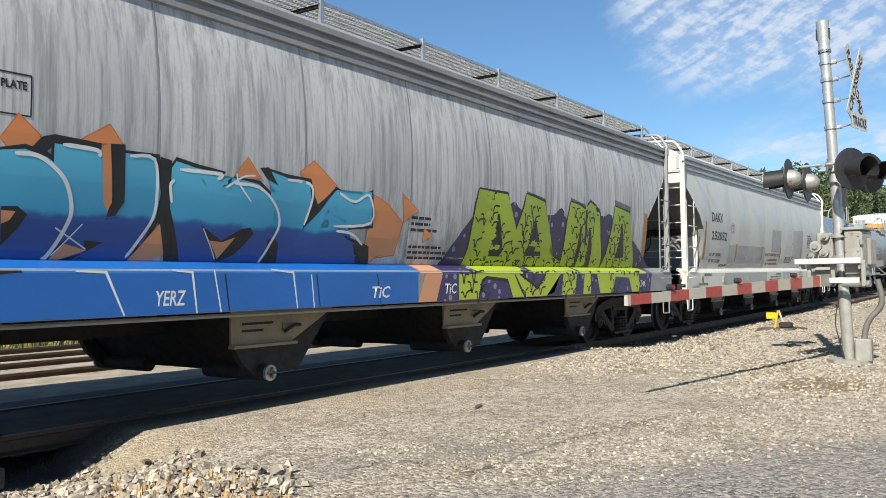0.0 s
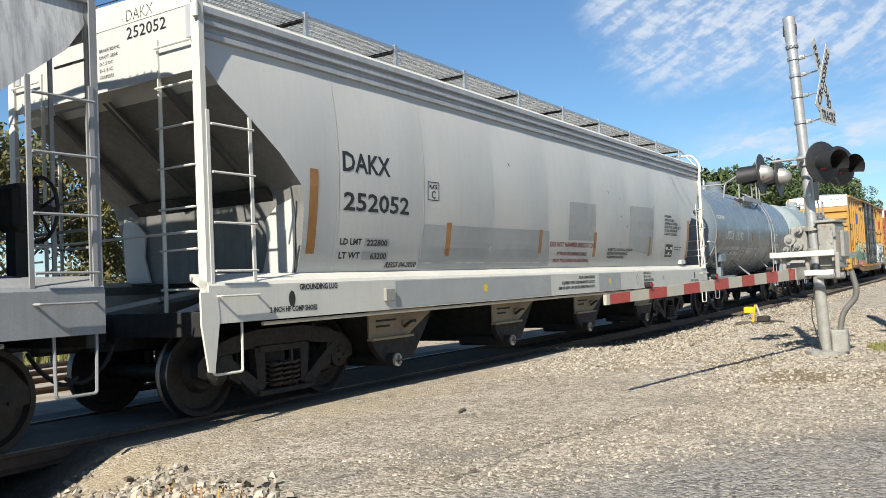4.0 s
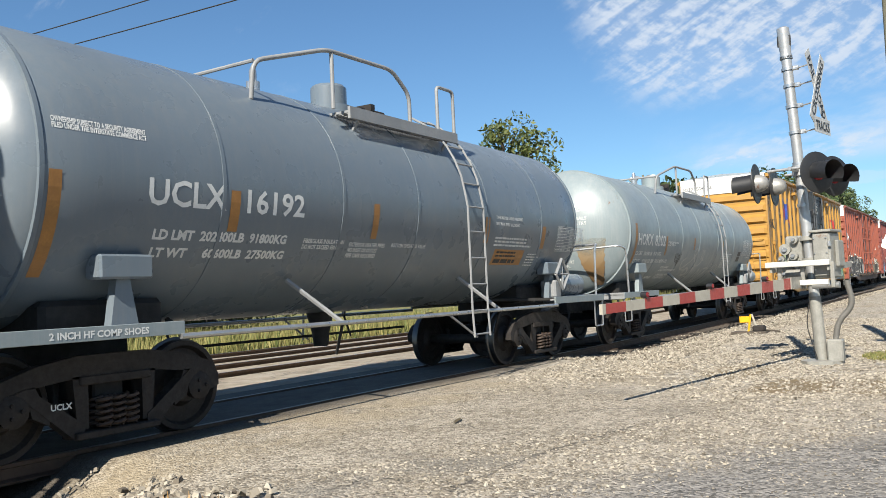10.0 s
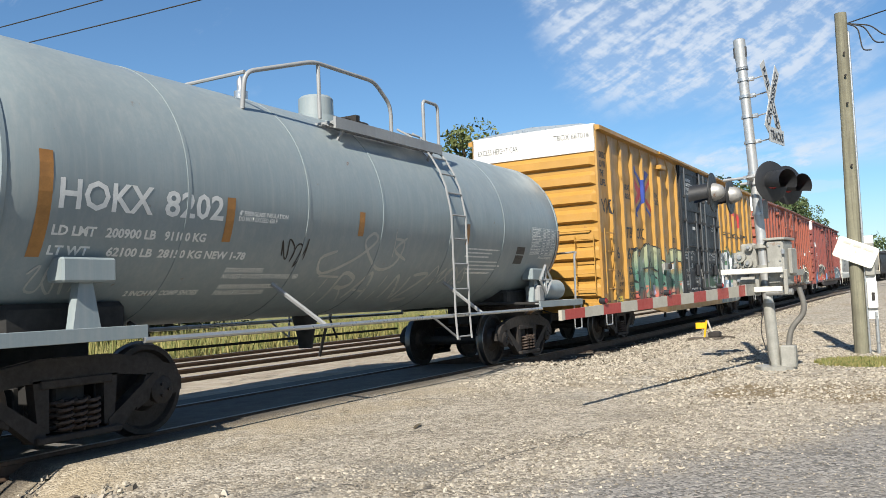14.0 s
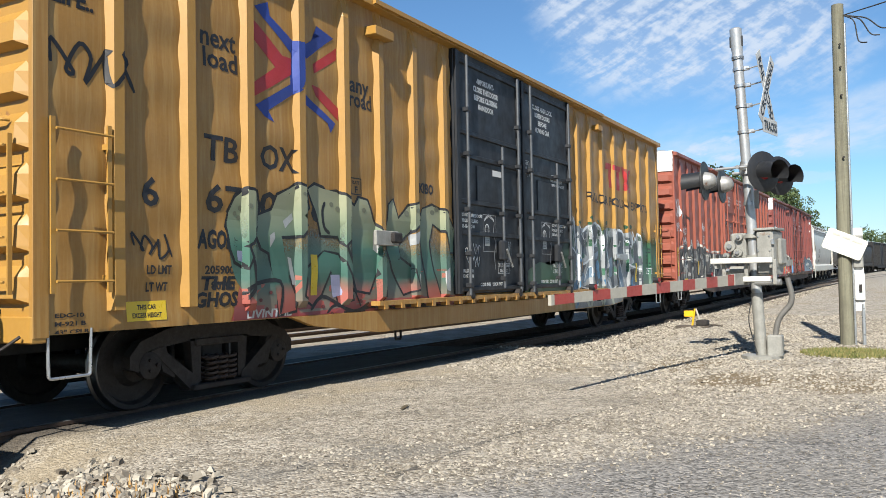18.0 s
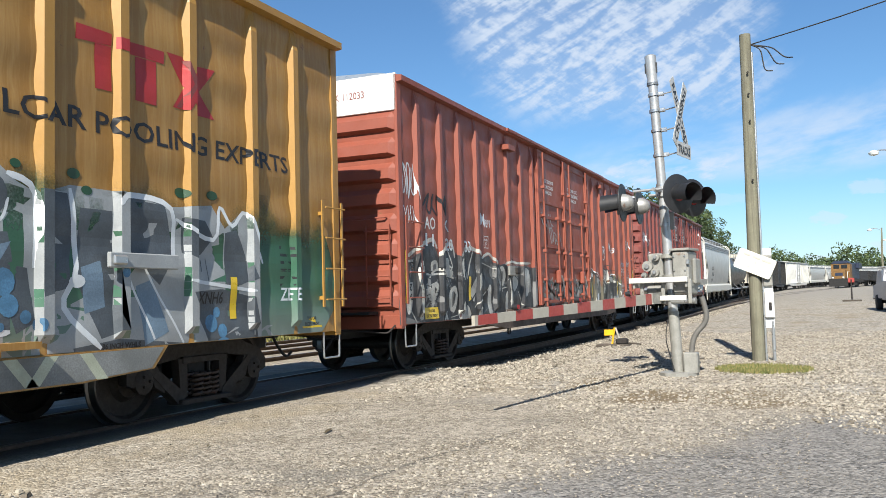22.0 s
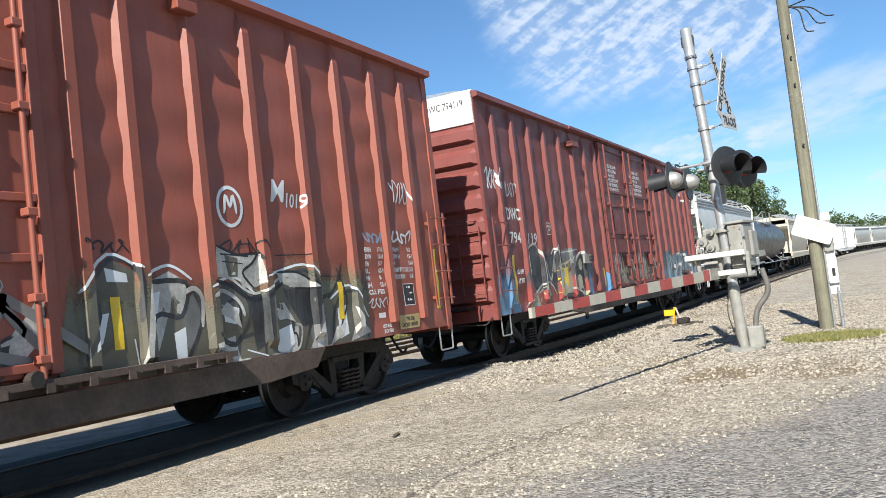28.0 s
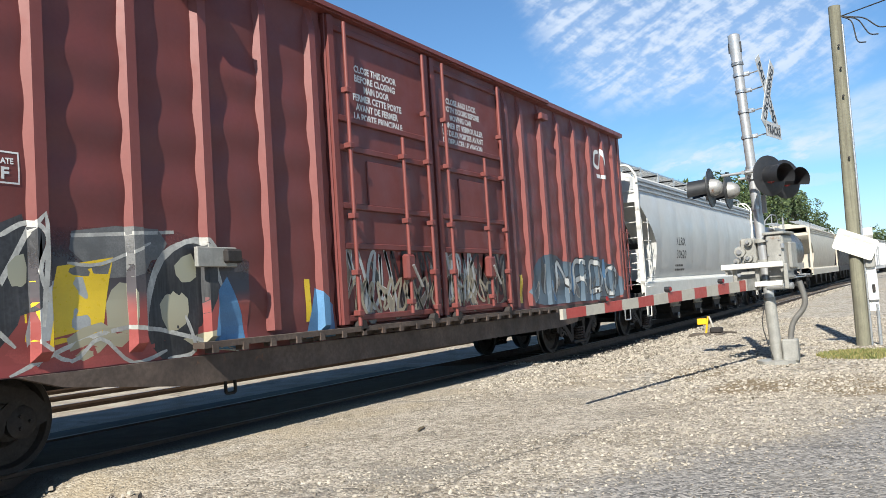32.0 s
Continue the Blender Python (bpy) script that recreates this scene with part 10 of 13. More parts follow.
dot(car5, M_DARKRED, 4.81, 0.94, 0.039, 0.025, S5, 0.03685, "graffiti_dot")
dot(car5, M_DARKRED, 5.77, 0.84, 0.047, 0.028, S5, 0.03720, "graffiti_dot")
dot(car5, M_DARKRED, 6.01, 0.79, 0.049, 0.028, S5, 0.03755, "graffiti_dot")
dot(car5, M_DARKRED, 6.65, 0.73, 0.054, 0.030, S5, 0.03790, "graffiti_dot")
dot(car5, M_DARKRED, 2.81, 0.97, 0.026, 0.021, S5, 0.03825, "graffiti_dot")
F_SILL5 = fade_mat("maroon_spray", [(0.6, (0.085, 0.0213, 0.0255)), (0.85, (0.187, 0.0298, 0.034)), (1.1, (0.289, 0.085, 0.0765))], 0.45, (9.0, 0.10, (0.0255, 0.0102, 0.0102)))
paint(car5, "graffiti_sill_band", [rect(2.3, 7.1, 0.868, 1.015)], F_SILL5, S5, 0.006)
words(car5, "LIVINTHE", 2.5, 0.885, 0.085, 0.75, S5, M_SPRAYG, "scrawl", 0.1, 0.011)
strokes(car5, "graffiti_outline", [[(3.9, 0.88), (4.1, 0.97), (4.5, 0.88), (4.8, 0.98)], [(5.2, 0.97), (5.4, 0.88), (5.9, 0.97), (6.3, 0.88)]], 0.035, M_SPRAYK, S5, 0.011)
spray(car5, F_GREENMIST, [(12.10, 0.87), (12.05, 2.16), (12.52, 2.54), (12.69, 2.67), (12.99, 2.80), (13.36, 2.73), (13.84, 2.62), (14.40, 2.76), (15.05, 2.93), (15.57, 2.68), (16.52, 2.58), (17.35, 2.60), (18.60, 2.57), (18.92, 2.35), (18.92, 0.87)], S5, 0.00485, 3, "graffiti_mist")
spray(car5, M_PALESPRAY, [(12.09, 0.87), (12.16, 2.04), (12.41, 2.50), (12.70, 2.30), (13.01, 2.21), (13.06, 2.30), (13.49, 2.33), (13.58, 2.44), (13.92, 2.49), (14.09, 2.36), (14.33, 2.27), (14.68, 2.39), (15.16, 2.27), (15.37, 2.39), (15.98, 2.30), (16.65, 2.38), (16.86, 2.13), (17.23, 2.37), (17.53, 1.99), (17.56, 0.87), (14.46, 0.87)], S5, 0.00520, 0, "graffiti_ground")
spray(car5, M_SLATE, [(12.61, 2.36), (12.71, 2.32), (13.11, 2.06), (13.08, 2.29), (13.27, 2.26), (13.30, 1.71), (13.03, 1.77), (12.83, 1.91), (12.62, 2.06)], S5, 0.00555, 0, "graffiti_shape")
spray(car5, M_SLATE, [(13.63, 1.91), (14.02, 1.92), (14.07, 1.67), (13.85, 1.60), (13.93, 1.26), (14.05, 1.08), (13.84, 1.06), (13.64, 1.54)], S5, 0.00590, 0, "graffiti_shape")
spray(car5, M_SLATE, [(14.33, 2.32), (14.65, 2.31), (14.71, 1.88), (14.63, 1.57), (14.67, 1.45), (14.35, 1.37), (14.30, 1.86)], S5, 0.00625, 0, "graffiti_shape")
spray(car5, M_SLATE, [(14.78, 2.19), (15.18, 2.19), (15.19, 1.91), (15.03, 1.84), (15.20, 1.27), (15.36, 1.04), (15.04, 0.97), (14.75, 1.51)], S5, 0.00660, 0, "graffiti_shape")
spray(car5, M_SLATE, [(15.37, 2.35), (15.88, 2.32), (15.83, 1.95), (16.04, 1.83), (15.82, 1.48), (15.70, 1.68), (15.38, 1.79)], S5, 0.00695, 0, "graffiti_shape")
spray(car5, M_SLATE, [(16.15, 2.20), (16.53, 2.20), (16.66, 2.01), (16.41, 1.76), (16.16, 1.83)], S5, 0.00730, 0, "graffiti_shape")
spray(car5, M_SLATE, [(16.86, 2.08), (17.07, 2.13), (17.45, 1.57), (17.15, 1.49), (16.87, 1.48)], S5, 0.00765, 0, "graffiti_shape")
spray(car5, M_SLATE, [(12.11, 1.96), (12.37, 1.91), (12.60, 1.75), (12.90, 1.56), (13.22, 1.52), (13.08, 1.35), (12.73, 1.26), (12.13, 1.35)], S5, 0.00800, 0, "graffiti_shape")
spray(car5, M_SLATE, [(12.93, 1.02), (13.30, 1.09), (13.78, 0.98), (13.71, 0.87), (12.90, 0.87)], S5, 0.00835, 0, "graffiti_shape")
spray(car5, M_SLATE, [(13.94, 1.66), (14.22, 1.62), (14.30, 1.15), (14.11, 1.06), (13.98, 1.38)], S5, 0.00870, 0, "graffiti_shape")
spray(car5, M_SLATE, [(14.71, 0.90), (15.29, 0.96), (16.18, 0.87), (15.84, 0.87), (14.72, 0.87)], S5, 0.00905, 0, "graffiti_shape")
spray(car5, M_SLATE, [(16.29, 1.41), (16.80, 1.44), (17.37, 1.35), (17.50, 0.87), (16.56, 0.87)], S5, 0.00940, 0, "graffiti_shape")
spray(car5, M_ICE, [(13.63, 1.73), (14.05, 1.84), (13.94, 1.66), (13.71, 1.60)], S5, 0.00975, 0, "graffiti_shape")
spray(car5, M_ICE, [(12.73, 1.26), (13.09, 1.34), (13.23, 1.16), (12.73, 1.06)], S5, 0.01010, 0, "graffiti_shape")
spray(car5, M_ICE, [(13.29, 1.47), (13.50, 1.48), (13.54, 1.26), (13.10, 1.16)], S5, 0.01045, 0, "graffiti_shape")
spray(car5, M_ICE, [(14.79, 1.64), (15.03, 1.71), (15.10, 1.27), (14.85, 1.21)], S5, 0.01080, 0, "graffiti_shape")
spray(car5, M_ICE, [(15.49, 1.47), (15.71, 1.54), (15.94, 1.00), (15.61, 0.87)], S5, 0.01115, 0, "graffiti_shape")
spray(car5, M_SLATE, [(14.02, 2.23), (13.98, 2.11), (13.87, 2.01), (13.72, 1.97), (13.57, 1.99), (13.46, 2.06), (13.42, 2.17), (13.46, 2.29), (13.56, 2.38), (13.70, 2.43), (13.86, 2.42), (13.97, 2.35)], S5, 0.01150, 2, "graffiti_shape")
strokes(car5, "graffiti_highlight", [[(12.46, 2.53), (12.58, 2.28), (12.66, 1.65), (12.65, 1.04)]], 0.06, M_SPRAYW, S5, 0.01185, "", 4)
strokes(car5, "graffiti_highlight", [[(12.70, 2.35), (13.15, 2.05)]], 0.05, M_SPRAYW, S5, 0.01220, "", 4)
strokes(car5, "graffiti_highlight", [[(13.02, 2.22), (13.47, 2.33), (13.56, 1.70)]], 0.06, M_SPRAYW, S5, 0.01255, "", 4)
strokes(car5, "graffiti_highlight", [[(12.90, 1.51), (13.29, 1.58), (13.56, 1.73), (13.64, 1.98)]], 0.05, M_SPRAYW, S5, 0.01290, "", 4)
strokes(car5, "graffiti_highlight", [[(14.00, 2.42), (14.30, 2.27), (14.29, 1.62)]], 0.06, M_SPRAYW, S5, 0.01325, "", 4)
strokes(car5, "graffiti_highlight", [[(13.58, 1.14), (13.80, 1.06), (14.05, 1.08)]], 0.05, M_SPRAYW, S5, 0.01360, "", 4)
strokes(car5, "graffiti_highlight", [[(14.68, 2.36), (14.74, 1.64), (14.62, 1.27), (15.04, 0.88)]], 0.06, M_SPRAYW, S5, 0.01395, "", 4)
strokes(car5, "graffiti_highlight", [[(15.24, 2.26), (15.39, 2.37), (15.98, 2.28), (16.01, 1.69)]], 0.06, M_SPRAYW, S5, 0.01430, "", 4)
strokes(car5, "graffiti_highlight", [[(16.06, 2.18), (16.66, 1.99), (16.79, 2.37), (17.00, 2.17), (17.29, 2.34), (17.58, 1.75)]], 0.05, M_SPRAYW, S5, 0.01465, "", 4)
strokes(car5, "graffiti_highlight", [[(16.23, 1.54), (16.80, 1.48), (17.40, 1.42)]], 0.04, M_SPRAYW, S5, 0.01500, "", 4)
strokes(car5, "graffiti_highlight", [[(15.38, 1.58), (15.74, 0.93)]], 0.05, M_SPRAYW, S5, 0.01535, "", 4)
strokes(car5, "graffiti_highlight", [[(15.59, 1.66), (16.18, 0.87)]], 0.05, M_SPRAYW, S5, 0.01570, "", 4)
strokes(car5, "graffiti_highlight", [[(12.73, 1.04), (13.73, 0.98)]], 0.03, M_SPRAYW, S5, 0.01605, "", 4)
strokes(car5, "graffiti_highlight", [[(13.63, 2.03), (13.78, 1.96), (13.97, 2.03), (14.03, 2.21)]], 0.03, M_SPRAYW, S5, 0.01640, "", 4)
strokes(car5, "graffiti_highlight", [[(12.16, 1.99), (12.60, 1.77), (12.90, 1.56)]], 0.04, M_SPRAYW, S5, 0.01675, "", 4)
strokes(car5, "graffiti_highlight", [[(13.10, 1.16), (13.36, 1.45), (13.50, 1.43), (13.49, 1.26)]], 0.04, M_SPRAYW, S5, 0.01710, "", 4)
strokes(car5, "graffiti_run", [[(13.02, 1.78), (13.03, 1.70)]], 0.02, M_SLATE, S5, 0.01745, "", 0)
strokes(car5, "graffiti_run", [[(13.10, 1.77), (13.11, 1.65)]], 0.02, M_SLATE, S5, 0.01780, "", 0)
strokes(car5, "graffiti_run", [[(13.16, 1.76), (13.17, 1.69)]], 0.02, M_SLATE, S5, 0.01815, "", 0)
strokes(car5, "graffiti_run", [[(13.63, 1.98), (13.63, 1.89)]], 0.02, M_SLATE, S5, 0.01850, "", 0)
strokes(car5, "graffiti_run", [[(13.79, 1.98), (13.79, 1.88)]], 0.02, M_SLATE, S5, 0.01885, "", 0)
strokes(car5, "graffiti_run", [[(16.54, 1.78), (16.57, 1.53)]], 0.02, M_SLATE, S5, 0.01920, "", 0)
strokes(car5, "graffiti_run", [[(16.46, 1.76), (16.47, 1.63)]], 0.02, M_SLATE, S5, 0.01955, "", 0)
dot(car5, M_SPRAYW, 13.67, 2.15, 0.089, 0.066, S5, 0.01990, "graffiti_dot")
dot(car5, M_SPRAYW, 14.75, 1.51, 0.093, 0.062, S5, 0.02025, "graffiti_dot")
dot(car5, M_SKYDOT, 13.65, 1.20, 0.066, 0.049, S5, 0.02060, "graffiti_dot")
dot(car5, M_SKYDOT, 13.59, 1.29, 0.073, 0.054, S5, 0.02095, "graffiti_dot")
dot(car5, M_SKYDOT, 13.82, 0.93, 0.053, 0.039, S5, 0.02130, "graffiti_dot")
dot(car5, M_SKYDOT, 13.89, 0.84, 0.046, 0.034, S5, 0.02165, "graffiti_dot")
dot(car5, M_SKYDOT, 16.82, 0.83, 0.122, 0.067, S5, 0.02200, "graffiti_dot")
dot(car5, M_SKYDOT, 16.98, 0.67, 0.083, 0.045, S5, 0.02235, "graffiti_dot")
dot(car5, M_SKYDOT, 17.16, 0.78, 0.071, 0.038, S5, 0.02270, "graffiti_dot")
dot(car5, M_SKYDOT, 12.74, 0.77, 0.053, 0.044, S5, 0.02305, "graffiti_dot")
dot(car5, M_SKYDOT, 12.63, 0.67, 0.057, 0.048, S5, 0.02340, "graffiti_dot")
dot(car5, M_SKYDOT, 12.73, 1.61, 0.047, 0.039, S5, 0.02375, "graffiti_dot")
dot(car5, M_SKYDOT, 12.90, 1.64, 0.037, 0.030, S5, 0.02410, "graffiti_dot")
dot(car5, M_GREENDOT, 13.54, 2.56, 0.065, 0.049, S5, 0.02445, "graffiti_dot")
dot(car5, M_GREENDOT, 13.47, 2.43, 0.043, 0.033, S5, 0.02480, "graffiti_dot")
dot(car5, M_GREENDOT, 14.09, 2.51, 0.057, 0.041, S5, 0.02515, "graffiti_dot")
dot(car5, M_GREENDOT, 14.72, 2.50, 0.074, 0.050, S5, 0.02550, "graffiti_dot")
dot(car5, M_GREENDOT, 14.87, 2.36, 0.067, 0.044, S5, 0.02585, "graffiti_dot")
dot(car5, M_GREENDOT, 16.15, 2.47, 0.097, 0.057, S5, 0.02620, "graffiti_dot")
dot(car5, M_GREENDOT, 16.65, 2.49, 0.092, 0.052, S5, 0.02655, "graffiti_dot")
dot(car5, M_GREENDOT, 12.73, 2.42, 0.048, 0.040, S5, 0.02690, "graffiti_dot")
dot(car5, M_GREENDOT, 12.88, 2.32, 0.037, 0.030, S5, 0.02725, "graffiti_dot")
def low_sill(x, z):
    return -1.581


F_DROP = mat("blue_drop_spray", (0.075, 0.19, 0.32), 0.5, 0, 0.35, 6)
M_SILLGREY = mat("grey_sill_spray", (0.19, 0.20, 0.195), 0.5, 0, 0.4, 2)
M_SILLPALE = mat("pale_green_sill_spray", (0.40, 0.43, 0.33), 0.5, 0, 0.25, 4)
paint(car5, "graffiti_ground", [[(12.35, 0.595), (14.75, 0.595), (15.66, 0.65), (15.84, 0.85), (12.35, 0.85)]], M_SILLGREY, low_sill, 0.004)
for _x, _d in ((13.00, 0.22), (13.52, -0.20), (13.95, 0.22), (14.38, -0.2), (14.75, 0.2)):
    paint(car5, "graffiti_zigzag", [[(_x, 0.85), (_x + 0.14, 0.85), (_x + 0.14 + _d, 0.60), (_x + _d, 0.60)]], M_SILLPALE, low_sill, 0.008)
for _x, _z, _r in ((12.55, 0.72, 0.09), (12.72, 0.80, 0.06), (12.48, 0.63, 0.05)):
    dot(car5, F_DROP, _x, _z, _r, _r * 0.8, low_sill, 0.008, "graffiti_dot")
for _x, _z, _r in ((12.42, 1.02, 0.13), (12.62, 1.10, 0.10), (12.78, 0.95, 0.07), (13.98, 1.50, 0.12), (14.03, 1.30, 0.10), (14.20, 1.20, 0.06), (14.33, 1.13, 0.06), (13.95, 1.12, 0.04), (16.62, 1.06, 0.10), (16.80, 0.97, 0.08), (16.72, 1.18, 0.06), (15.30, 1.60, 0.05)):
    dot(car5, F_DROP, _x, _z, _r, _r, S5, 0.0215, "graffiti_dot")
stripe(car5, 12.88, 13.00, 1.10, 1.57, S5, mat("amber_reflector", (0.42, 0.20, 0.01), 0.4), lift=0.026)
words(car5, "36 INCH WHLS", 15.05, 0.87, 0.05, 0.5, S5, M_LETTER_K, lift=0.024)
words(car5, "XNH6", 16.40, 1.28, 0.13, 0.42, S5, M_SPRAYK, "scrawl", 0.1, 0.024)
for _k, (_s, _w) in enumerate((("EDC-10", 0.28), ("M-921 B", 0.30), ('43" CPLR', 0.34))):
    words(car5, _s, 0.20, 1.00 - 0.07 * _k, 0.035, _w, S5, M_LETTER_K)
paint(car5, "graffiti_ground", [smooth_line([(9.9, 0.95), (9.8, 1.3), (10.5, 1.55), (11.2, 1.5), (11.8, 1.9), (12.2, 2.0), (12.24, 0.95)], 3)], fade_mat("green_door_spray", [(0.9, (0.0425, 0.102, 0.051)), (2.0, (0.017, 0.0425, 0.0255))]), door_surf, 0.003)
for _k in range(9):
    _x = 12.4 + 0.62 * _k
    spray(car5, M_PALESPRAY, [(_x, 0.872), (_x + 0.12, 0.872), (_x + 0.42, 1.0), (_x + 0.30, 1.0)], S5, 0.0052)
    spray(car5, M_PALESPRAY, [(_x + 0.34, 0.872), (_x + 0.44, 0.872), (_x + 0.34, 0.95), (_x + 0.28, 0.95)], S5, 0.0056)
part("placard_board", B(15.05, 15.99, -1.655, -1.605, 1.64, 1.79, 0.01), M_PALESPRAY, car5, "silver sprayed placard board")
part("board_clip", B(15.07, 15.25, -1.69, -1.655, 1.67, 1.76, 0.015), M_GALV, car5)
for _k, _s in enumerate(("SKIBO", "LIVIN", "THE", "LIFE..")):
    words(car5, _s, 0.17, 4.28 - 0.21 * _k, 0.14, (0.50, 0.40, 0.26, 0.42)[_k], S5, M_SPRAYK, "scrawl", 0.15, 0.006, 0.05)
tag(car5, 0.16, 1.0, 3.0, 3.35, S5, 0.04, M_SPRAYK, 3, 3)
words(car5, "SKIBO", 6.05, 2.52, 0.14, 0.5, S5, M_SPRAYK, "scrawl", 0.15, 0.006, 0.05)
words(car5, "AGORE", 1.78, 1.62, 0.18, 0.62, S5, M_SPRAYK, "scrawl", 0.2, 0.006, 0.06)
tag(car5, 1.0, 1.45, 1.5, 1.75, S5, 0.025, M_SPRAYK, 9, 3)
words(car5, "THE", 1.85, 1.20, 0.13, 0.50, S5, M_SPRAYK, "scrawl", 0.2, 0.006, 0.06)
words(car5, "GHOS", 1.75, 1.03, 0.14, 0.62, S5, M_SPRAYK, "scrawl", 0.2, 0.006, 0.06)
words(car5, "ZEE", 17.95, 1.30, 0.16, 0.42, S5, M_SPRAYW, "scrawl", 0.1, 0.012)
bars(car5, 17.95, 1.95, 0.5, 6, 0.045, 0.05, M_LETTER_K, S5, seed=21)
for _k, (_s, _x, _w) in enumerate((("-IMPORTANT-", 7.98, 0.66), ("CLOSE THIS DOOR", 7.85, 0.95), ("BEFORE CLOSING", 7.88, 0.88), ("MAIN DOOR", 8.02, 0.58))):
    words(car5, _s, _x, 4.46 - 0.14 * _k, 0.085, _w, door_surf, M_LETTER_W)
for _k, (_s, _x, _w) in enumerate((("CLOSE AND LOCK", 10.30, 1.0), ("BOTH DOORS", 10.42, 0.75), ("BEFORE", 10.58, 0.42), ("MOVING CAR", 10.42, 0.72))):
    words(car5, _s, _x, 4.44 - 0.14 * _k, 0.085, _w, door_surf, M_LETTER_W)
paint(car5, "door_label", [rect(8.47, 8.82, 2.98, 3.08)], M_WHITE, door_surf, 0.004)
for _x in (7.36, 9.88):
    for _k, (_s, _w) in enumerate((("DO NOT LUBE DOORS", 0.72), ("ROLLERS LUBED", 0.58), ("08-13-NSC-W", 0.46))):
        words(car5, _s, _x + (0.0 if _x < 9 else 1.30), 2.25 - 0.09 * _k, 0.052, _w, door_surf, M_LETTER_W)
    # latch plate with its turning marks
    frame_box(car5, _x + 0.75, _x + 1.25, 1.70, 2.32, door_surf, M_GREY1_TRIM, 0.012, "latch_plate_edge")
    words(car5, "OPEN", _x + 0.80, 2.20, 0.045, 0.17, door_surf, M_LETTER_W, rise=0.5)
    words(car5, "CLOSE", _x + 1.0, 2.28, 0.045, 0.18, door_surf, M_LETTER_W, rise=-0.4)
    strokes(car5, "door_mark", [[(_x + 0.90 + 0.075 * math.cos(a), 2.07 + 0.085 * math.sin(a)) for a in np.linspace(0, 6.5, 16)], [(_x + 0.90, 2.01), (_x + 0.90, 2.13)]], 0.022, M_LETTER_W, door_surf, 0.004)
    paint(car5, "door_mark", [rect(_x + 0.82, _x + 0.99, 1.80, 1.96)], M_SPRAYG, door_surf, 0.004)
    bars(car5, _x + 0.835, 1.92, 0.13, 4, 0.014, 0.018, M_LETTER_K, door_surf, seed=5)
    strokes(car5, "latch_chain", [[(_x + 1.18, 2.2), (_x + 1.14, 2.0), (_x + 1.22, 1.85), (_x + 1.16, 1.65), (_x + 1.20, 1.4)]], 0.022, M_GREY1_TRIM, door_surf, 0.02)
    frame_box(car5, _x + 1.30, _x + 1.78, 1.34, 1.52, door_surf, M_LETTER_W, 0.010)
    words(car5, "STANDARD CAR", _x + 1.34, 1.45, 0.045, 0.40, door_surf, M_LETTER_W)
    words(car5, "SEAL ONLY", _x + 1.38, 1.37, 0.045, 0.30, door_surf, M_LETTER_W)
words(car5, "CLOSE THIS    DOOR FIRST", 7.98, 1.135, 0.055, 0.86, door_surf, M_LETTER_W)
words(car5, "OPEN THIS    DOOR FIRST", 10.56, 1.155, 0.055, 0.86, door_surf, M_LETTER_W)
words(car5, "UNLATCH TO", 7.38, 1.36, 0.05, 0.36, door_surf, M_LETTER_W)
words(car5, "CLOSE DOOR", 7.38, 1.28, 0.05, 0.36, door_surf, M_LETTER_W)
for _k, (_s, _w) in enumerate((("OPENING", 0.26), ("MAIN W 8'-0\" H 12'-4\"", 0.62), ("TOTAL W 16'-0\" H 12'-4\"", 0.66))):
    words(car5, _s, 11.15, 3.22 - 0.09 * _k, 0.05, _w, door_surf, M_LETTER_W)
frame_box(car5, 9.78, 10.10, 3.12, 3.42, door_surf, M_LETTER_W, 0.010)
for _k, _s in enumerate(("SECURITY", "DEVICE", "ONLY")):
    words(car5, _s, 9.82, 3.34 - 0.085 * _k, 0.05, (0.24, 0.18, 0.14)[_k], door_surf, M_LETTER_W)
strokes(car5, "scrawl", [[(7.50, 1.62), (7.46, 1.72), (7.53, 1.75), (7.57, 1.68), (7.62, 1.75), (7.68, 1.71), (7.62, 1.60), (7.57, 1.52), (7.50, 1.62)]], 0.016, M_LETTER_W, door_surf, 0.005)
tag(car5, 7.74, 7.98, 1.66, 1.84, door_surf, 0.014, M_LETTER_W, 27, 2, 0.005)
tag(car5, 7.74, 7.98, 1.45, 1.62, door_surf, 0.014, M_LETTER_W, 29, 2, 0.005)
tag(car5, 9.0, 9.2, 1.45, 1.9, door_surf, 0.014, M_SPRAYG, 31, 3, 0.005)
end_words(car5, "EXCESS HEIGHT CAR", 1.40, 4.60, 0.13, 1.05, -0.012, M_LETTER_K)
end_words(car5, "TBOX 667016", -0.55, 4.72, 0.13, 0.85, -0.012, M_LETTER_K)
end_words(car5, "SPRG 7 OC D5  7 IC D5", 0.35, 2.98, 0.06, 0.8, -0.06, M_LETTER_K)
end_words(car5, "39 INCH M-618 HOSE", 0.4, 1.86, 0.06, 0.7, -0.06, M_LETTER_K)
end_words(car5, "AAR M-927-23-0390", 0.4, 1.78, 0.06, 0.7, -0.06, M_LETTER_K)

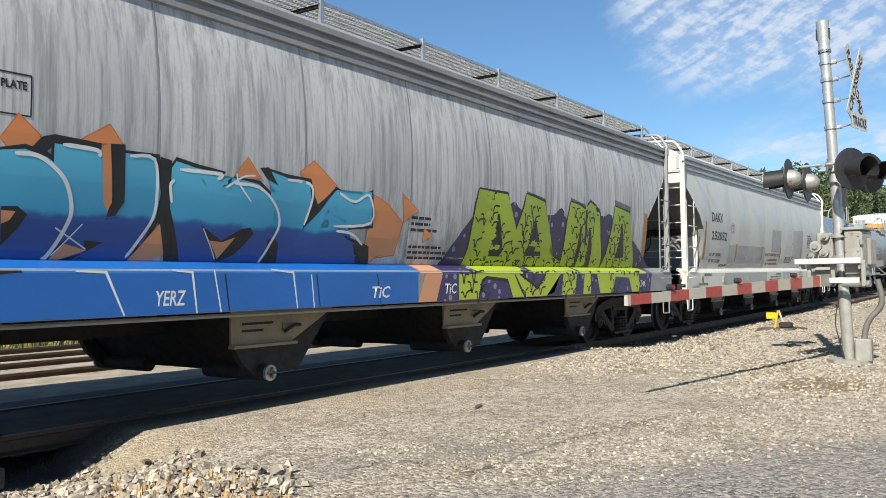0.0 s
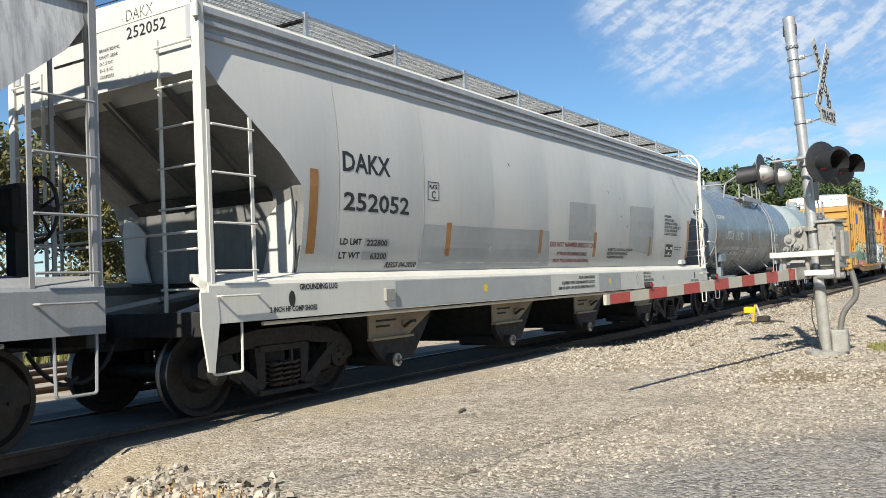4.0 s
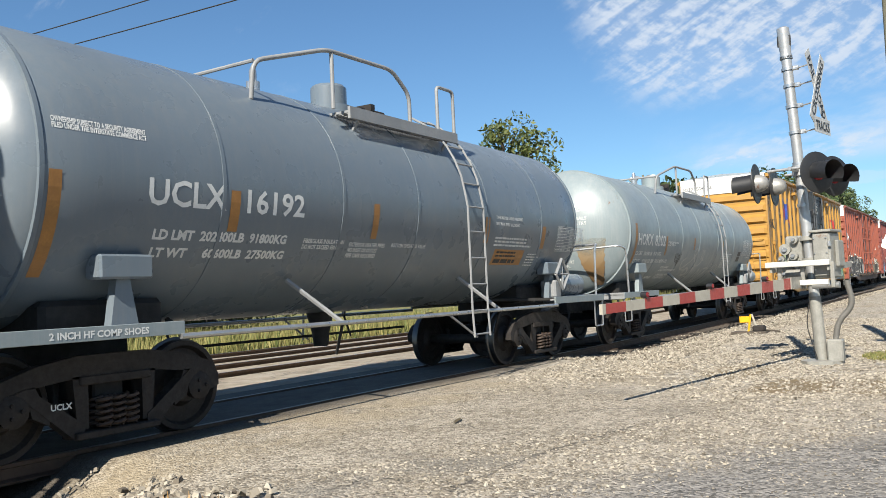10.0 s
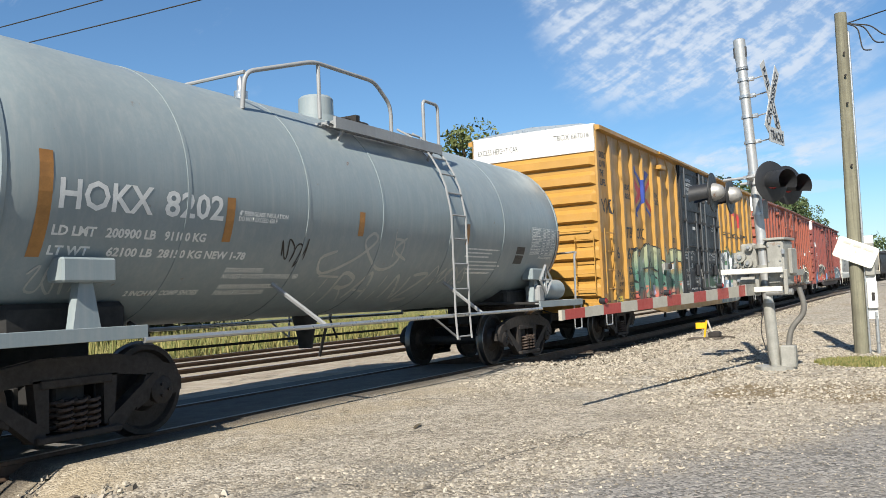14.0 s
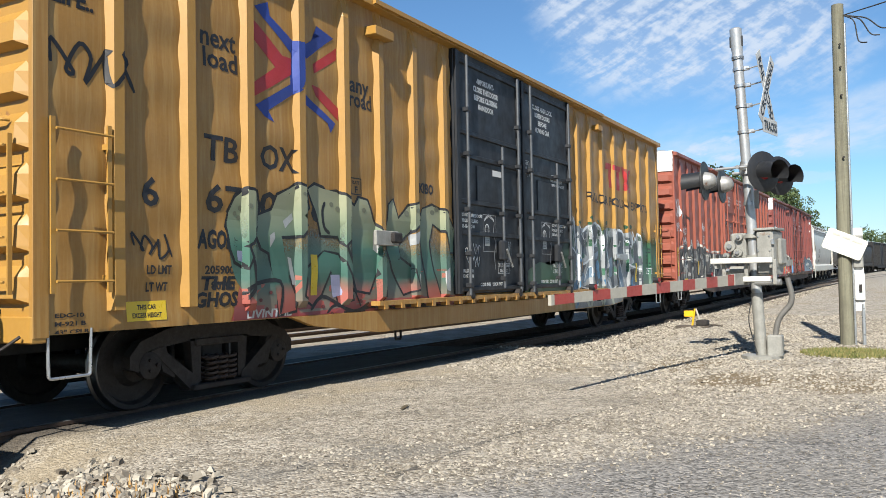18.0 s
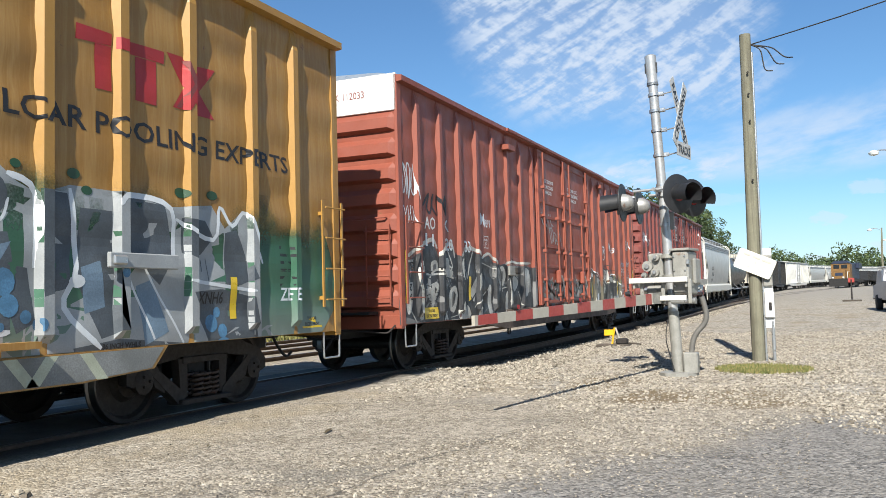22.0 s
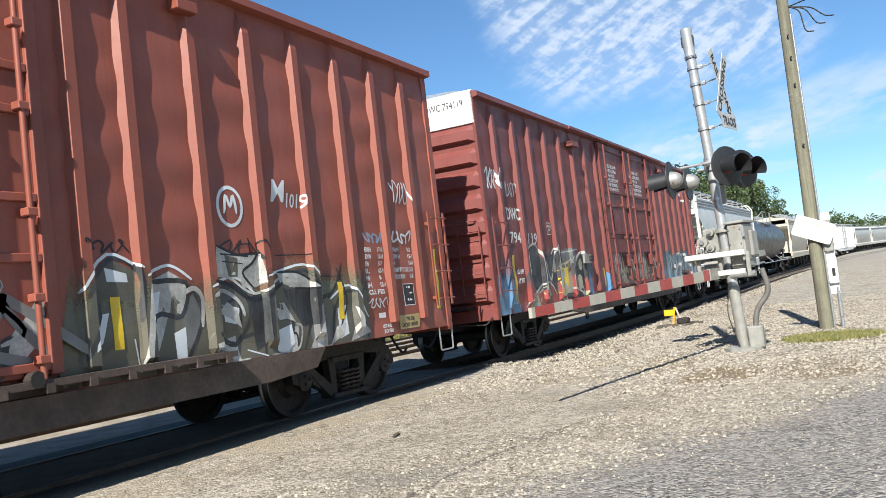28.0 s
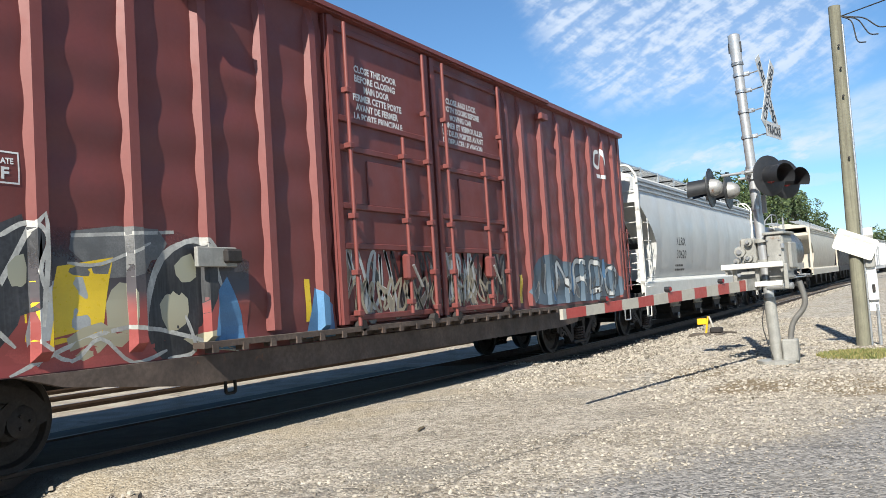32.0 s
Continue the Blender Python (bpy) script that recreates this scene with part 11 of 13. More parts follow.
# oxide red box car
words(car6, "AO", 0.97, 2.50, 0.212, 0.46, S6, M_LETTER_W)
words(car6, "K", 1.80, 2.50, 0.212, 0.22, S6, M_LETTER_W)
frame_box(car6, 3.82, 4.08, 2.27, 2.52, S6, M_LETTER_W, 0.014)
words(car6, "PLATE", 3.86, 2.42, 0.045, 0.17, S6, M_LETTER_W)
words(car6, "F", 3.92, 2.31, 0.08, 0.06, S6, M_LETTER_W)
for _x, _m in ((0.89, M_REFY), (17.80, mat("faded_placard", (0.47, 0.36, 0.16), 0.5, 0, 0.2, 6))):
    paint(car6, "height_placard", [rect(_x, _x + 0.58, 0.92, 1.12)], _m, S6, 0.028, "yellow excess height placard")
    for _k, _s in enumerate(("THIS CAR", "EXCESS HEIGHT")):
        words(car6, _s, _x + (0.17, 0.06)[_k], 1.035 - 0.085 * _k, 0.05, (0.25, 0.46)[_k], S6, M_LETTER_K, lift=0.034)
for _x, _a, _b in ((2.92, 1.19, 1.68), (12.75, 1.15, 1.63), (16.33, 1.17, 1.65), (18.98, 1.15, 2.08), (0.17, 1.21, 2.08)):
    stripe(car6, _x, _x + 0.11, _a, _b, S6, M_REFY, lift=0.030)
F_CHARMIST = fade_mat("grey_spray_mist", [(0.85, (0.136, 0.136, 0.136)), (1.6, (0.204, 0.204, 0.200)), (2.3, (0.289, 0.289, 0.281))], thin=(1.5, 2.1))
M_CHAR = mat("charcoal_spray", (0.030, 0.031, 0.034), 0.5, 0, 0.65, 2.2, 26, streak=0.4, streak_col=(0.085, 0.085, 0.082))
M_DIRTYW = mat("dirty_white_spray", (0.48, 0.472, 0.43), 0.5, 0, 0.4, 3, 30, streak=0.35, streak_col=(0.24, 0.235, 0.21))
M_MIDG = mat("mid_grey_spray", (0.145, 0.145, 0.140), 0.5, 0, 0.35, 3)
spray(car6, F_CHARMIST, [(-0.06, 0.87), (0.03, 2.06), (0.33, 2.13), (0.69, 2.24), (0.98, 2.34), (1.27, 2.41), (1.53, 2.30), (1.81, 2.34), (2.19, 2.34), (2.50, 2.21), (2.77, 2.34), (3.32, 2.34), (3.72, 2.23), (4.16, 2.30), (4.61, 2.13), (5.38, 2.07), (6.26, 2.14), (7.45, 2.13), (7.24, 0.87), (3.55, 0.87), (0.79, 0.87)], S6, 0.00485, 0, "graffiti_mist")
spray(car6, M_CHAR, [(0.07, 1.00), (0.24, 1.85), (0.68, 2.07), (0.97, 2.19), (1.27, 2.27), (1.46, 2.12), (1.51, 2.00), (1.80, 2.19), (2.16, 2.21), (2.25, 1.98), (2.50, 2.05), (2.77, 2.18), (3.31, 2.16), (3.61, 2.04), (4.05, 2.12), (4.43, 1.92), (5.10, 1.98), (5.37, 1.79), (5.96, 1.95), (7.10, 1.93), (6.94, 0.87), (3.57, 0.87), (0.80, 0.87)], S6, 0.00520, 0, "graffiti_ground")
spray(car6, M_DIRTYW, [(0.66, 1.88), (0.84, 1.93), (0.96, 1.76), (0.86, 1.65), (0.72, 1.75)], S6, 0.00555, 3, "graffiti_shape")
spray(car6, M_DIRTYW, [(0.98, 1.40), (1.27, 1.55), (1.52, 1.50), (1.40, 1.28), (1.26, 1.11), (1.13, 1.24)], S6, 0.00590, 3, "graffiti_shape")
spray(car6, M_DIRTYW, [(1.75, 1.94), (1.97, 2.01), (2.01, 1.82), (2.20, 1.76), (2.07, 1.64), (1.82, 1.75), (1.69, 1.70)], S6, 0.00625, 3, "graffiti_shape")
spray(car6, M_DIRTYW, [(1.96, 1.36), (2.16, 1.48), (2.33, 1.47), (2.35, 1.23), (2.21, 1.01), (2.02, 1.05), (1.96, 1.19)], S6, 0.00660, 3, "graffiti_shape")
spray(car6, M_DIRTYW, [(1.20, 1.90), (1.43, 1.95), (1.51, 1.81), (1.27, 1.70)], S6, 0.00695, 3, "graffiti_shape")
spray(car6, M_DIRTYW, [(2.48, 1.93), (2.66, 2.06), (2.74, 1.82), (2.56, 1.69)], S6, 0.00730, 3, "graffiti_shape")
spray(car6, M_DIRTYW, [(3.05, 1.44), (3.52, 1.77), (3.63, 1.64), (3.35, 1.37), (3.14, 1.19)], S6, 0.00765, 3, "graffiti_shape")
spray(car6, M_DIRTYW, [(3.95, 1.42), (4.13, 1.49), (4.14, 0.88), (4.29, 0.87), (4.01, 0.87)], S6, 0.00800, 3, "graffiti_shape")
spray(car6, M_DIRTYW, [(4.57, 1.83), (4.89, 1.92), (5.09, 1.70), (4.81, 1.47), (4.64, 1.61)], S6, 0.00835, 3, "graffiti_shape")
spray(car6, M_DIRTYW, [(5.54, 1.68), (5.83, 1.73), (5.91, 1.54), (5.60, 1.37)], S6, 0.00870, 3, "graffiti_shape")
spray(car6, M_DIRTYW, [(6.23, 1.84), (6.71, 1.86), (6.68, 1.36), (6.34, 1.27)], S6, 0.00905, 3, "graffiti_shape")
spray(car6, M_DIRTYW, [(0.66, 1.41), (0.83, 1.32), (0.85, 0.96), (0.70, 0.95)], S6, 0.00940, 3, "graffiti_shape")
spray(car6, M_DIRTYW, [(0.21, 1.44), (0.40, 1.52), (0.43, 1.15), (0.24, 1.03)], S6, 0.00975, 3, "graffiti_shape")
spray(car6, M_DIRTYW, [(2.40, 1.01), (2.67, 1.23), (3.01, 0.96), (2.81, 0.87), (2.47, 0.87)], S6, 0.01010, 3, "graffiti_shape")
spray(car6, M_DIRTYW, [(3.40, 1.03), (3.61, 1.11), (3.62, 0.87), (3.45, 0.87)], S6, 0.01045, 3, "graffiti_shape")
spray(car6, M_DIRTYW, [(5.01, 1.26), (5.30, 1.40), (5.41, 0.94), (5.10, 0.87)], S6, 0.01080, 3, "graffiti_shape")
spray(car6, M_MIDG, [(1.22, 1.44), (1.37, 1.47), (1.33, 1.34), (1.22, 1.25)], S6, 0.01115, 3, "graffiti_shape")
spray(car6, M_MIDG, [(2.07, 1.34), (2.21, 1.39), (2.21, 1.19), (2.10, 1.11)], S6, 0.01150, 3, "graffiti_shape")
spray(car6, M_MIDG, [(1.30, 1.86), (1.40, 1.89), (1.43, 1.82), (1.31, 1.77)], S6, 0.01185, 3, "graffiti_shape")
spray(car6, M_MIDG, [(4.69, 1.77), (4.88, 1.81), (4.90, 1.66), (4.73, 1.59)], S6, 0.01220, 3, "graffiti_shape")
spray(car6, M_MIDG, [(4.18, 1.97), (4.40, 1.84), (4.29, 1.63), (4.10, 1.77)], S6, 0.01255, 3, "graffiti_shape")
spray(car6, M_MIDG, [(0.72, 1.83), (0.81, 1.86), (0.86, 1.77), (0.77, 1.73)], S6, 0.01290, 3, "graffiti_shape")
strokes(car6, "graffiti_highlight", [[(0.27, 1.99), (0.68, 2.15), (1.28, 2.32), (1.49, 2.16)]], 0.07, M_DIRTYW, S6, 0.01325, "", 4)
strokes(car6, "graffiti_highlight", [[(1.54, 2.04), (1.80, 2.23), (2.18, 2.25), (2.28, 2.02)]], 0.07, M_DIRTYW, S6, 0.01360, "", 4)
strokes(car6, "graffiti_highlight", [[(2.49, 2.06), (2.77, 2.21), (3.31, 2.21), (3.62, 2.08)]], 0.07, M_DIRTYW, S6, 0.01395, "", 4)
strokes(car6, "graffiti_highlight", [[(3.65, 2.06), (4.05, 2.16), (4.47, 1.97), (4.69, 1.77)]], 0.06, M_DIRTYW, S6, 0.01430, "", 4)
strokes(car6, "graffiti_highlight", [[(5.09, 1.96), (5.40, 2.04), (5.94, 2.01), (6.91, 2.03)]], 0.05, M_DIRTYW, S6, 0.01465, "", 4)
strokes(car6, "graffiti_highlight", [[(0.63, 1.81), (0.68, 1.42), (0.86, 1.12)]], 0.04, M_DIRTYW, S6, 0.01500, "", 4)
strokes(car6, "graffiti_highlight", [[(1.00, 1.70), (1.29, 1.70), (1.71, 1.71), (2.21, 1.64)]], 0.04, M_DIRTYW, S6, 0.01535, "", 4)
strokes(car6, "graffiti_highlight", [[(1.81, 1.43), (1.84, 1.05), (1.89, 0.87)]], 0.05, M_DIRTYW, S6, 0.01570, "", 4)
strokes(car6, "graffiti_highlight", [[(3.20, 1.07), (4.07, 1.50)]], 0.05, M_DIRTYW, S6, 0.01605, "", 4)
strokes(car6, "graffiti_highlight", [[(5.21, 1.83), (5.29, 1.10)]], 0.04, M_DIRTYW, S6, 0.01640, "", 4)
strokes(car6, "graffiti_highlight", [[(5.86, 1.38), (6.15, 1.05)]], 0.04, M_DIRTYW, S6, 0.01675, "", 4)
strokes(car6, "graffiti_highlight", [[(0.01, 1.80), (0.27, 1.90), (0.48, 1.92)]], 0.04, M_DIRTYW, S6, 0.01710, "", 4)
strokes(car6, "graffiti_highlight", [[(2.73, 1.95), (2.80, 1.70), (2.57, 1.53)]], 0.04, M_DIRTYW, S6, 0.01745, "", 4)
strokes(car6, "graffiti_highlight", [[(3.64, 1.96), (4.36, 1.85)]], 0.04, M_DIRTYW, S6, 0.01780, "", 4)
strokes(car6, "graffiti_highlight", [[(4.53, 1.42), (5.17, 1.47)]], 0.04, M_DIRTYW, S6, 0.01815, "", 4)
strokes(car6, "graffiti_outline", [[(1.03, 1.76), (1.22, 1.73), (1.72, 1.84)]], 0.05, M_SPRAYK, S6, 0.01850, "", 4)
strokes(car6, "graffiti_outline", [[(1.69, 1.71), (1.67, 1.28), (1.78, 0.87)]], 0.05, M_SPRAYK, S6, 0.01885, "", 4)
strokes(car6, "graffiti_outline", [[(2.38, 1.71), (2.53, 1.35), (2.41, 0.89)]], 0.05, M_SPRAYK, S6, 0.01920, "", 4)
strokes(car6, "graffiti_outline", [[(2.73, 1.95), (2.90, 1.58), (2.76, 1.10)]], 0.05, M_SPRAYK, S6, 0.01955, "", 4)
strokes(car6, "graffiti_outline", [[(3.70, 1.83), (3.87, 1.43), (3.61, 0.92)]], 0.05, M_SPRAYK, S6, 0.01990, "", 4)
strokes(car6, "graffiti_outline", [[(4.59, 1.98), (4.82, 1.63), (4.64, 1.06)]], 0.05, M_SPRAYK, S6, 0.02025, "", 4)
strokes(car6, "graffiti_outline", [[(1.97, 1.54), (2.36, 1.53), (2.38, 1.01), (2.00, 0.95)]], 0.03, M_SPRAYK, S6, 0.02060, "", 4)
strokes(car6, "graffiti_outline", [[(0.98, 1.33), (1.50, 1.39)]], 0.03, M_SPRAYK, S6, 0.02095, "", 4)
strokes(car6, "graffiti_outline", [[(5.55, 1.77), (5.96, 1.58), (5.56, 1.31)]], 0.03, M_SPRAYK, S6, 0.02130, "", 4)
strokes(car6, "graffiti_outline", [[(1.00, 1.21), (1.38, 1.24)]], 0.02, M_SPRAYK, S6, 0.02165, "", 4)
strokes(car6, "graffiti_outline", [[(1.07, 1.28), (1.46, 1.31)]], 0.02, M_SPRAYK, S6, 0.02200, "", 4)
words(car6, "11", 1.0, 2.2, 0.22, 0.35, S6, M_SPRAYW, "scrawl", lift=0.024)
words(car6, "20", 1.85, 2.15, 0.22, 0.35, S6, M_SPRAYW, "scrawl", lift=0.024)
words(car6, "33", 2.75, 2.15, 0.22, 0.30, S6, M_SPRAYW, "scrawl", lift=0.024)
tag(car6, 0.12, 0.66, 2.95, 3.6, S6, 0.03, M_SPRAYW, 14, 4)
tag(car6, 0.15, 0.6, 2.55, 2.85, S6, 0.02, M_SPRAYW, 16, 3)
tag(car6, 1.0, 1.9, 2.75, 3.15, S6, 0.05, M_SPRAYK, 18, 3)
words(car6, "M", 3.66, 2.74, 0.24, 0.22, S6, M_SPRAYW, "scrawl", 0.1)
words(car6, "1019", 3.86, 2.70, 0.17, 0.36, S6, M_SPRAYW, "scrawl", 0.1)
words(car6, "M", 15.18, 2.64, 0.26, 0.26, S6, M_SPRAYW, "scrawl", 0.1)
words(car6, "1019", 15.46, 2.58, 0.17, 0.36, S6, M_SPRAYW, "scrawl", 0.1)
strokes(car6, "graffiti_ring", [[(14.46 + 0.19 * math.cos(a), 2.54 + 0.21 * math.sin(a)) for a in np.linspace(0, 6.4, 18)], [(14.36, 2.46), (14.40, 2.66), (14.46, 2.54), (14.52, 2.66), (14.56, 2.46)]], 0.04, M_SPRAYW, S6, 0.006)
F_OLIVEMIST = fade_mat("olive_spray_mist", [(0.85, (0.102, 0.093, 0.0638)), (1.4, (0.111, 0.102, 0.0723)), (1.85, (0.153, 0.162, 0.093))], thin=(1.4, 1.95))
M_OLIVEG = mat("olive_grey_fill_spray", (0.098, 0.093, 0.0723), 0.5, 0, 0.3, 3)
spray(car6, F_OLIVEMIST, [(12.16, 0.89), (12.37, 2.07), (12.71, 2.15), (13.16, 2.13), (13.68, 2.22), (14.36, 2.32), (15.00, 2.21), (15.72, 2.08), (16.43, 2.01), (17.07, 1.85), (17.01, 0.87), (16.16, 0.87), (13.33, 0.87)], S6, 0.00485, 0, "graffiti_mist")
spray(car6, M_OLIVEG, [(12.35, 1.10), (12.53, 1.67), (12.78, 1.98), (13.06, 1.86), (13.04, 1.44), (12.76, 1.20), (12.49, 0.98)], S6, 0.00520, 0, "graffiti_shape")
spray(car6, M_DIRTYW, [(13.20, 1.75), (13.48, 1.85), (13.73, 1.73), (13.65, 1.40), (13.43, 1.41), (13.23, 1.00), (13.06, 0.96)], S6, 0.00555, 0, "graffiti_shape")
spray(car6, M_MIDG, [(13.62, 1.48), (13.84, 1.67), (13.90, 1.38), (13.72, 1.05), (13.58, 1.12)], S6, 0.00590, 0, "graffiti_shape")
spray(car6, M_OLIVEG, [(14.03, 1.55), (14.36, 1.71), (14.60, 1.55), (14.55, 1.21), (14.27, 1.14), (14.08, 1.28)], S6, 0.00625, 0, "graffiti_shape")
spray(car6, M_DIRTYW, [(14.56, 1.89), (14.87, 2.02), (14.91, 1.69), (14.66, 1.61)], S6, 0.00660, 0, "graffiti_shape")
spray(car6, M_OLIVEG, [(15.01, 1.69), (15.67, 1.82), (15.88, 1.66), (15.58, 1.26), (15.16, 1.36)], S6, 0.00695, 0, "graffiti_shape")
spray(car6, M_DIRTYW, [(15.02, 1.11), (15.45, 1.17), (15.40, 0.88), (15.08, 0.87)], S6, 0.00730, 0, "graffiti_shape")
spray(car6, M_MIDG, [(15.63, 1.26), (16.03, 1.51), (16.11, 0.94), (15.72, 0.87)], S6, 0.00765, 0, "graffiti_shape")
spray(car6, M_OLIVEG, [(16.18, 1.36), (16.66, 1.52), (16.94, 1.17), (16.94, 0.87), (16.32, 0.87)], S6, 0.00800, 0, "graffiti_shape")
spray(car6, M_DIRTYW, [(14.01, 1.08), (14.36, 1.14), (14.40, 0.87), (14.05, 0.87)], S6, 0.00835, 0, "graffiti_shape")
spray(car6, M_SPRAYW, [(12.71, 1.90), (12.96, 1.84), (12.97, 1.76), (12.73, 1.77)], S6, 0.00870, 0, "graffiti_shape")
spray(car6, M_SPRAYW, [(12.57, 1.47), (12.73, 1.49), (12.63, 1.22), (12.51, 1.15)], S6, 0.00905, 0, "graffiti_shape")
spray(car6, M_SPRAYW, [(13.48, 1.24), (13.64, 1.29), (13.63, 0.95), (13.50, 0.91)], S6, 0.00940, 0, "graffiti_shape")
spray(car6, M_SPRAYW, [(14.19, 1.48), (14.45, 1.43), (14.38, 1.26), (14.21, 1.30)], S6, 0.00975, 0, "graffiti_shape")
spray(car6, M_SPRAYW, [(15.39, 1.78), (15.72, 1.74), (15.63, 1.59), (15.33, 1.63)], S6, 0.01010, 0, "graffiti_shape")
spray(car6, M_SPRAYW, [(16.30, 1.32), (16.50, 1.35), (16.49, 0.98), (16.29, 0.93)], S6, 0.01045, 0, "graffiti_shape")
spray(car6, M_SPRAYW, [(13.24, 1.64), (13.35, 1.66), (13.30, 1.42), (13.19, 1.38)], S6, 0.01080, 0, "graffiti_shape")
strokes(car6, "graffiti_outline", [[(12.47, 1.63), (12.78, 1.98), (13.09, 1.85), (13.07, 1.38)]], 0.05, M_CHAR, S6, 0.01115, "", 4)
strokes(car6, "graffiti_outline", [[(12.54, 1.77), (12.63, 1.47), (12.41, 1.09)]], 0.05, M_CHAR, S6, 0.01150, "", 4)
strokes(car6, "graffiti_outline", [[(13.20, 1.75), (13.70, 1.73), (13.61, 1.40), (13.28, 1.42), (13.16, 0.95)]], 0.05, M_CHAR, S6, 0.01185, "", 4)
strokes(car6, "graffiti_outline", [[(13.77, 1.67), (13.90, 1.38), (13.63, 0.95)]], 0.05, M_CHAR, S6, 0.01220, "", 4)
strokes(car6, "graffiti_outline", [[(14.08, 1.60), (14.49, 1.68), (14.62, 1.33), (14.35, 1.05), (14.07, 1.19)]], 0.06, M_CHAR, S6, 0.01255, "", 4)
strokes(car6, "graffiti_outline", [[(14.14, 1.42), (14.42, 1.53), (14.46, 1.22)]], 0.03, M_CHAR, S6, 0.01290, "", 4)
strokes(car6, "graffiti_outline", [[(14.99, 1.66), (15.67, 1.82), (15.89, 1.63)]], 0.05, M_CHAR, S6, 0.01325, "", 4)
strokes(car6, "graffiti_outline", [[(15.08, 1.49), (15.35, 1.21), (15.19, 0.90)]], 0.05, M_CHAR, S6, 0.01360, "", 4)
strokes(car6, "graffiti_outline", [[(15.54, 0.87), (15.83, 1.38), (16.15, 1.51)]], 0.05, M_CHAR, S6, 0.01395, "", 4)
strokes(car6, "graffiti_outline", [[(16.11, 0.87), (16.32, 1.43), (16.79, 1.48), (16.94, 0.87)]], 0.05, M_CHAR, S6, 0.01430, "", 4)
strokes(car6, "graffiti_outline", [[(14.44, 1.10), (14.82, 1.13), (14.82, 0.87)]], 0.04, M_CHAR, S6, 0.01465, "", 4)
strokes(car6, "graffiti_outline", [[(15.16, 1.03), (15.38, 1.08), (15.41, 0.91)]], 0.03, M_CHAR, S6, 0.01500, "", 4)
strokes(car6, "graffiti_highlight", [[(12.41, 1.68), (12.75, 2.02), (13.13, 1.89)]], 0.03, M_SPRAYW, S6, 0.01535, "", 4)
strokes(car6, "graffiti_highlight", [[(13.16, 1.81), (13.49, 1.91), (13.78, 1.76)]], 0.03, M_SPRAYW, S6, 0.01570, "", 4)
strokes(car6, "graffiti_highlight", [[(14.01, 1.67), (14.41, 1.77), (14.75, 1.57)]], 0.03, M_SPRAYW, S6, 0.01605, "", 4)
strokes(car6, "graffiti_highlight", [[(14.92, 1.76), (15.69, 1.89), (15.99, 1.66)]], 0.03, M_SPRAYW, S6, 0.01640, "", 4)
strokes(car6, "graffiti_highlight", [[(16.14, 1.44), (16.61, 1.60), (17.01, 1.16)]], 0.03, M_SPRAYW, S6, 0.01675, "", 4)
strokes(car6, "graffiti_highlight", [[(12.99, 1.23), (13.05, 0.91)]], 0.03, M_SPRAYW, S6, 0.01710, "", 4)
strokes(car6, "graffiti_highlight", [[(14.52, 0.97), (14.86, 0.87)]], 0.03, M_SPRAYW, S6, 0.01745, "", 4)
spray(car6, M_DIRTYW, [(1.08, 1.42), (1.39, 1.58), (1.50, 1.53), (1.40, 1.33), (1.24, 1.13), (1.16, 1.37)], S6, 0.02285, 0, "graffiti_shape")
spray(car6, M_SPRAYK, [(1.31, 1.48), (1.40, 1.44), (1.32, 1.35)], S6, 0.02320, 0, "graffiti_shape")
spray(car6, M_DIRTYW, [(0.82, 1.92), (0.94, 1.83), (0.94, 1.71), (0.85, 1.79)], S6, 0.02355, 0, "graffiti_shape")
spray(car6, M_DIRTYW, [(0.28, 1.55), (0.43, 1.56), (0.46, 1.29), (0.29, 1.27)], S6, 0.02390, 0, "graffiti_shape")
spray(car6, M_SPRAYK, [(2.18, 1.39), (2.27, 1.34), (2.16, 1.15), (2.14, 1.27)], S6, 0.02425, 0, "graffiti_shape")
spray(car6, M_DIRTYW, [(2.51, 1.67), (2.62, 1.87), (2.68, 1.82), (2.60, 1.64)], S6, 0.02460, 0, "graffiti_shape")
spray(car6, M_DIRTYW, [(3.05, 1.25), (3.21, 1.48), (3.36, 1.57), (3.33, 1.36), (3.18, 1.18)], S6, 0.02495, 0, "graffiti_shape")
strokes(car6, "graffiti_highlight", [[(1.12, 1.64), (1.34, 1.76), (1.59, 1.79), (1.85, 1.71), (2.10, 1.73)]], 0.045, M_DIRTYW, S6, 0.02530, "", 4)
strokes(car6, "graffiti_highlight", [[(1.94, 2.16), (2.15, 1.84), (1.93, 1.87), (1.96, 1.71), (2.13, 1.82)]], 0.04, M_DIRTYW, S6, 0.02565, "", 4)
strokes(car6, "graffiti_highlight", [[(1.81, 1.65), (2.03, 1.45)]], 0.02, M_DIRTYW, S6, 0.02600, "", 4)
strokes(car6, "graffiti_highlight", [[(1.87, 1.68), (2.10, 1.43)]], 0.02, M_DIRTYW, S6, 0.02635, "", 4)
strokes(car6, "graffiti_highlight", [[(1.78, 1.68), (1.88, 1.52), (1.75, 1.26), (1.86, 1.04), (1.77, 0.87)]], 0.045, M_DIRTYW, S6, 0.02670, "", 4)
strokes(car6, "graffiti_highlight", [[(1.14, 1.44), (0.94, 1.43)]], 0.025, M_DIRTYW, S6, 0.02705, "", 4)
strokes(car6, "graffiti_highlight", [[(0.64, 1.51), (0.84, 1.36), (0.89, 1.16), (0.81, 1.02)]], 0.05, M_DIRTYW, S6, 0.02740, "", 4)
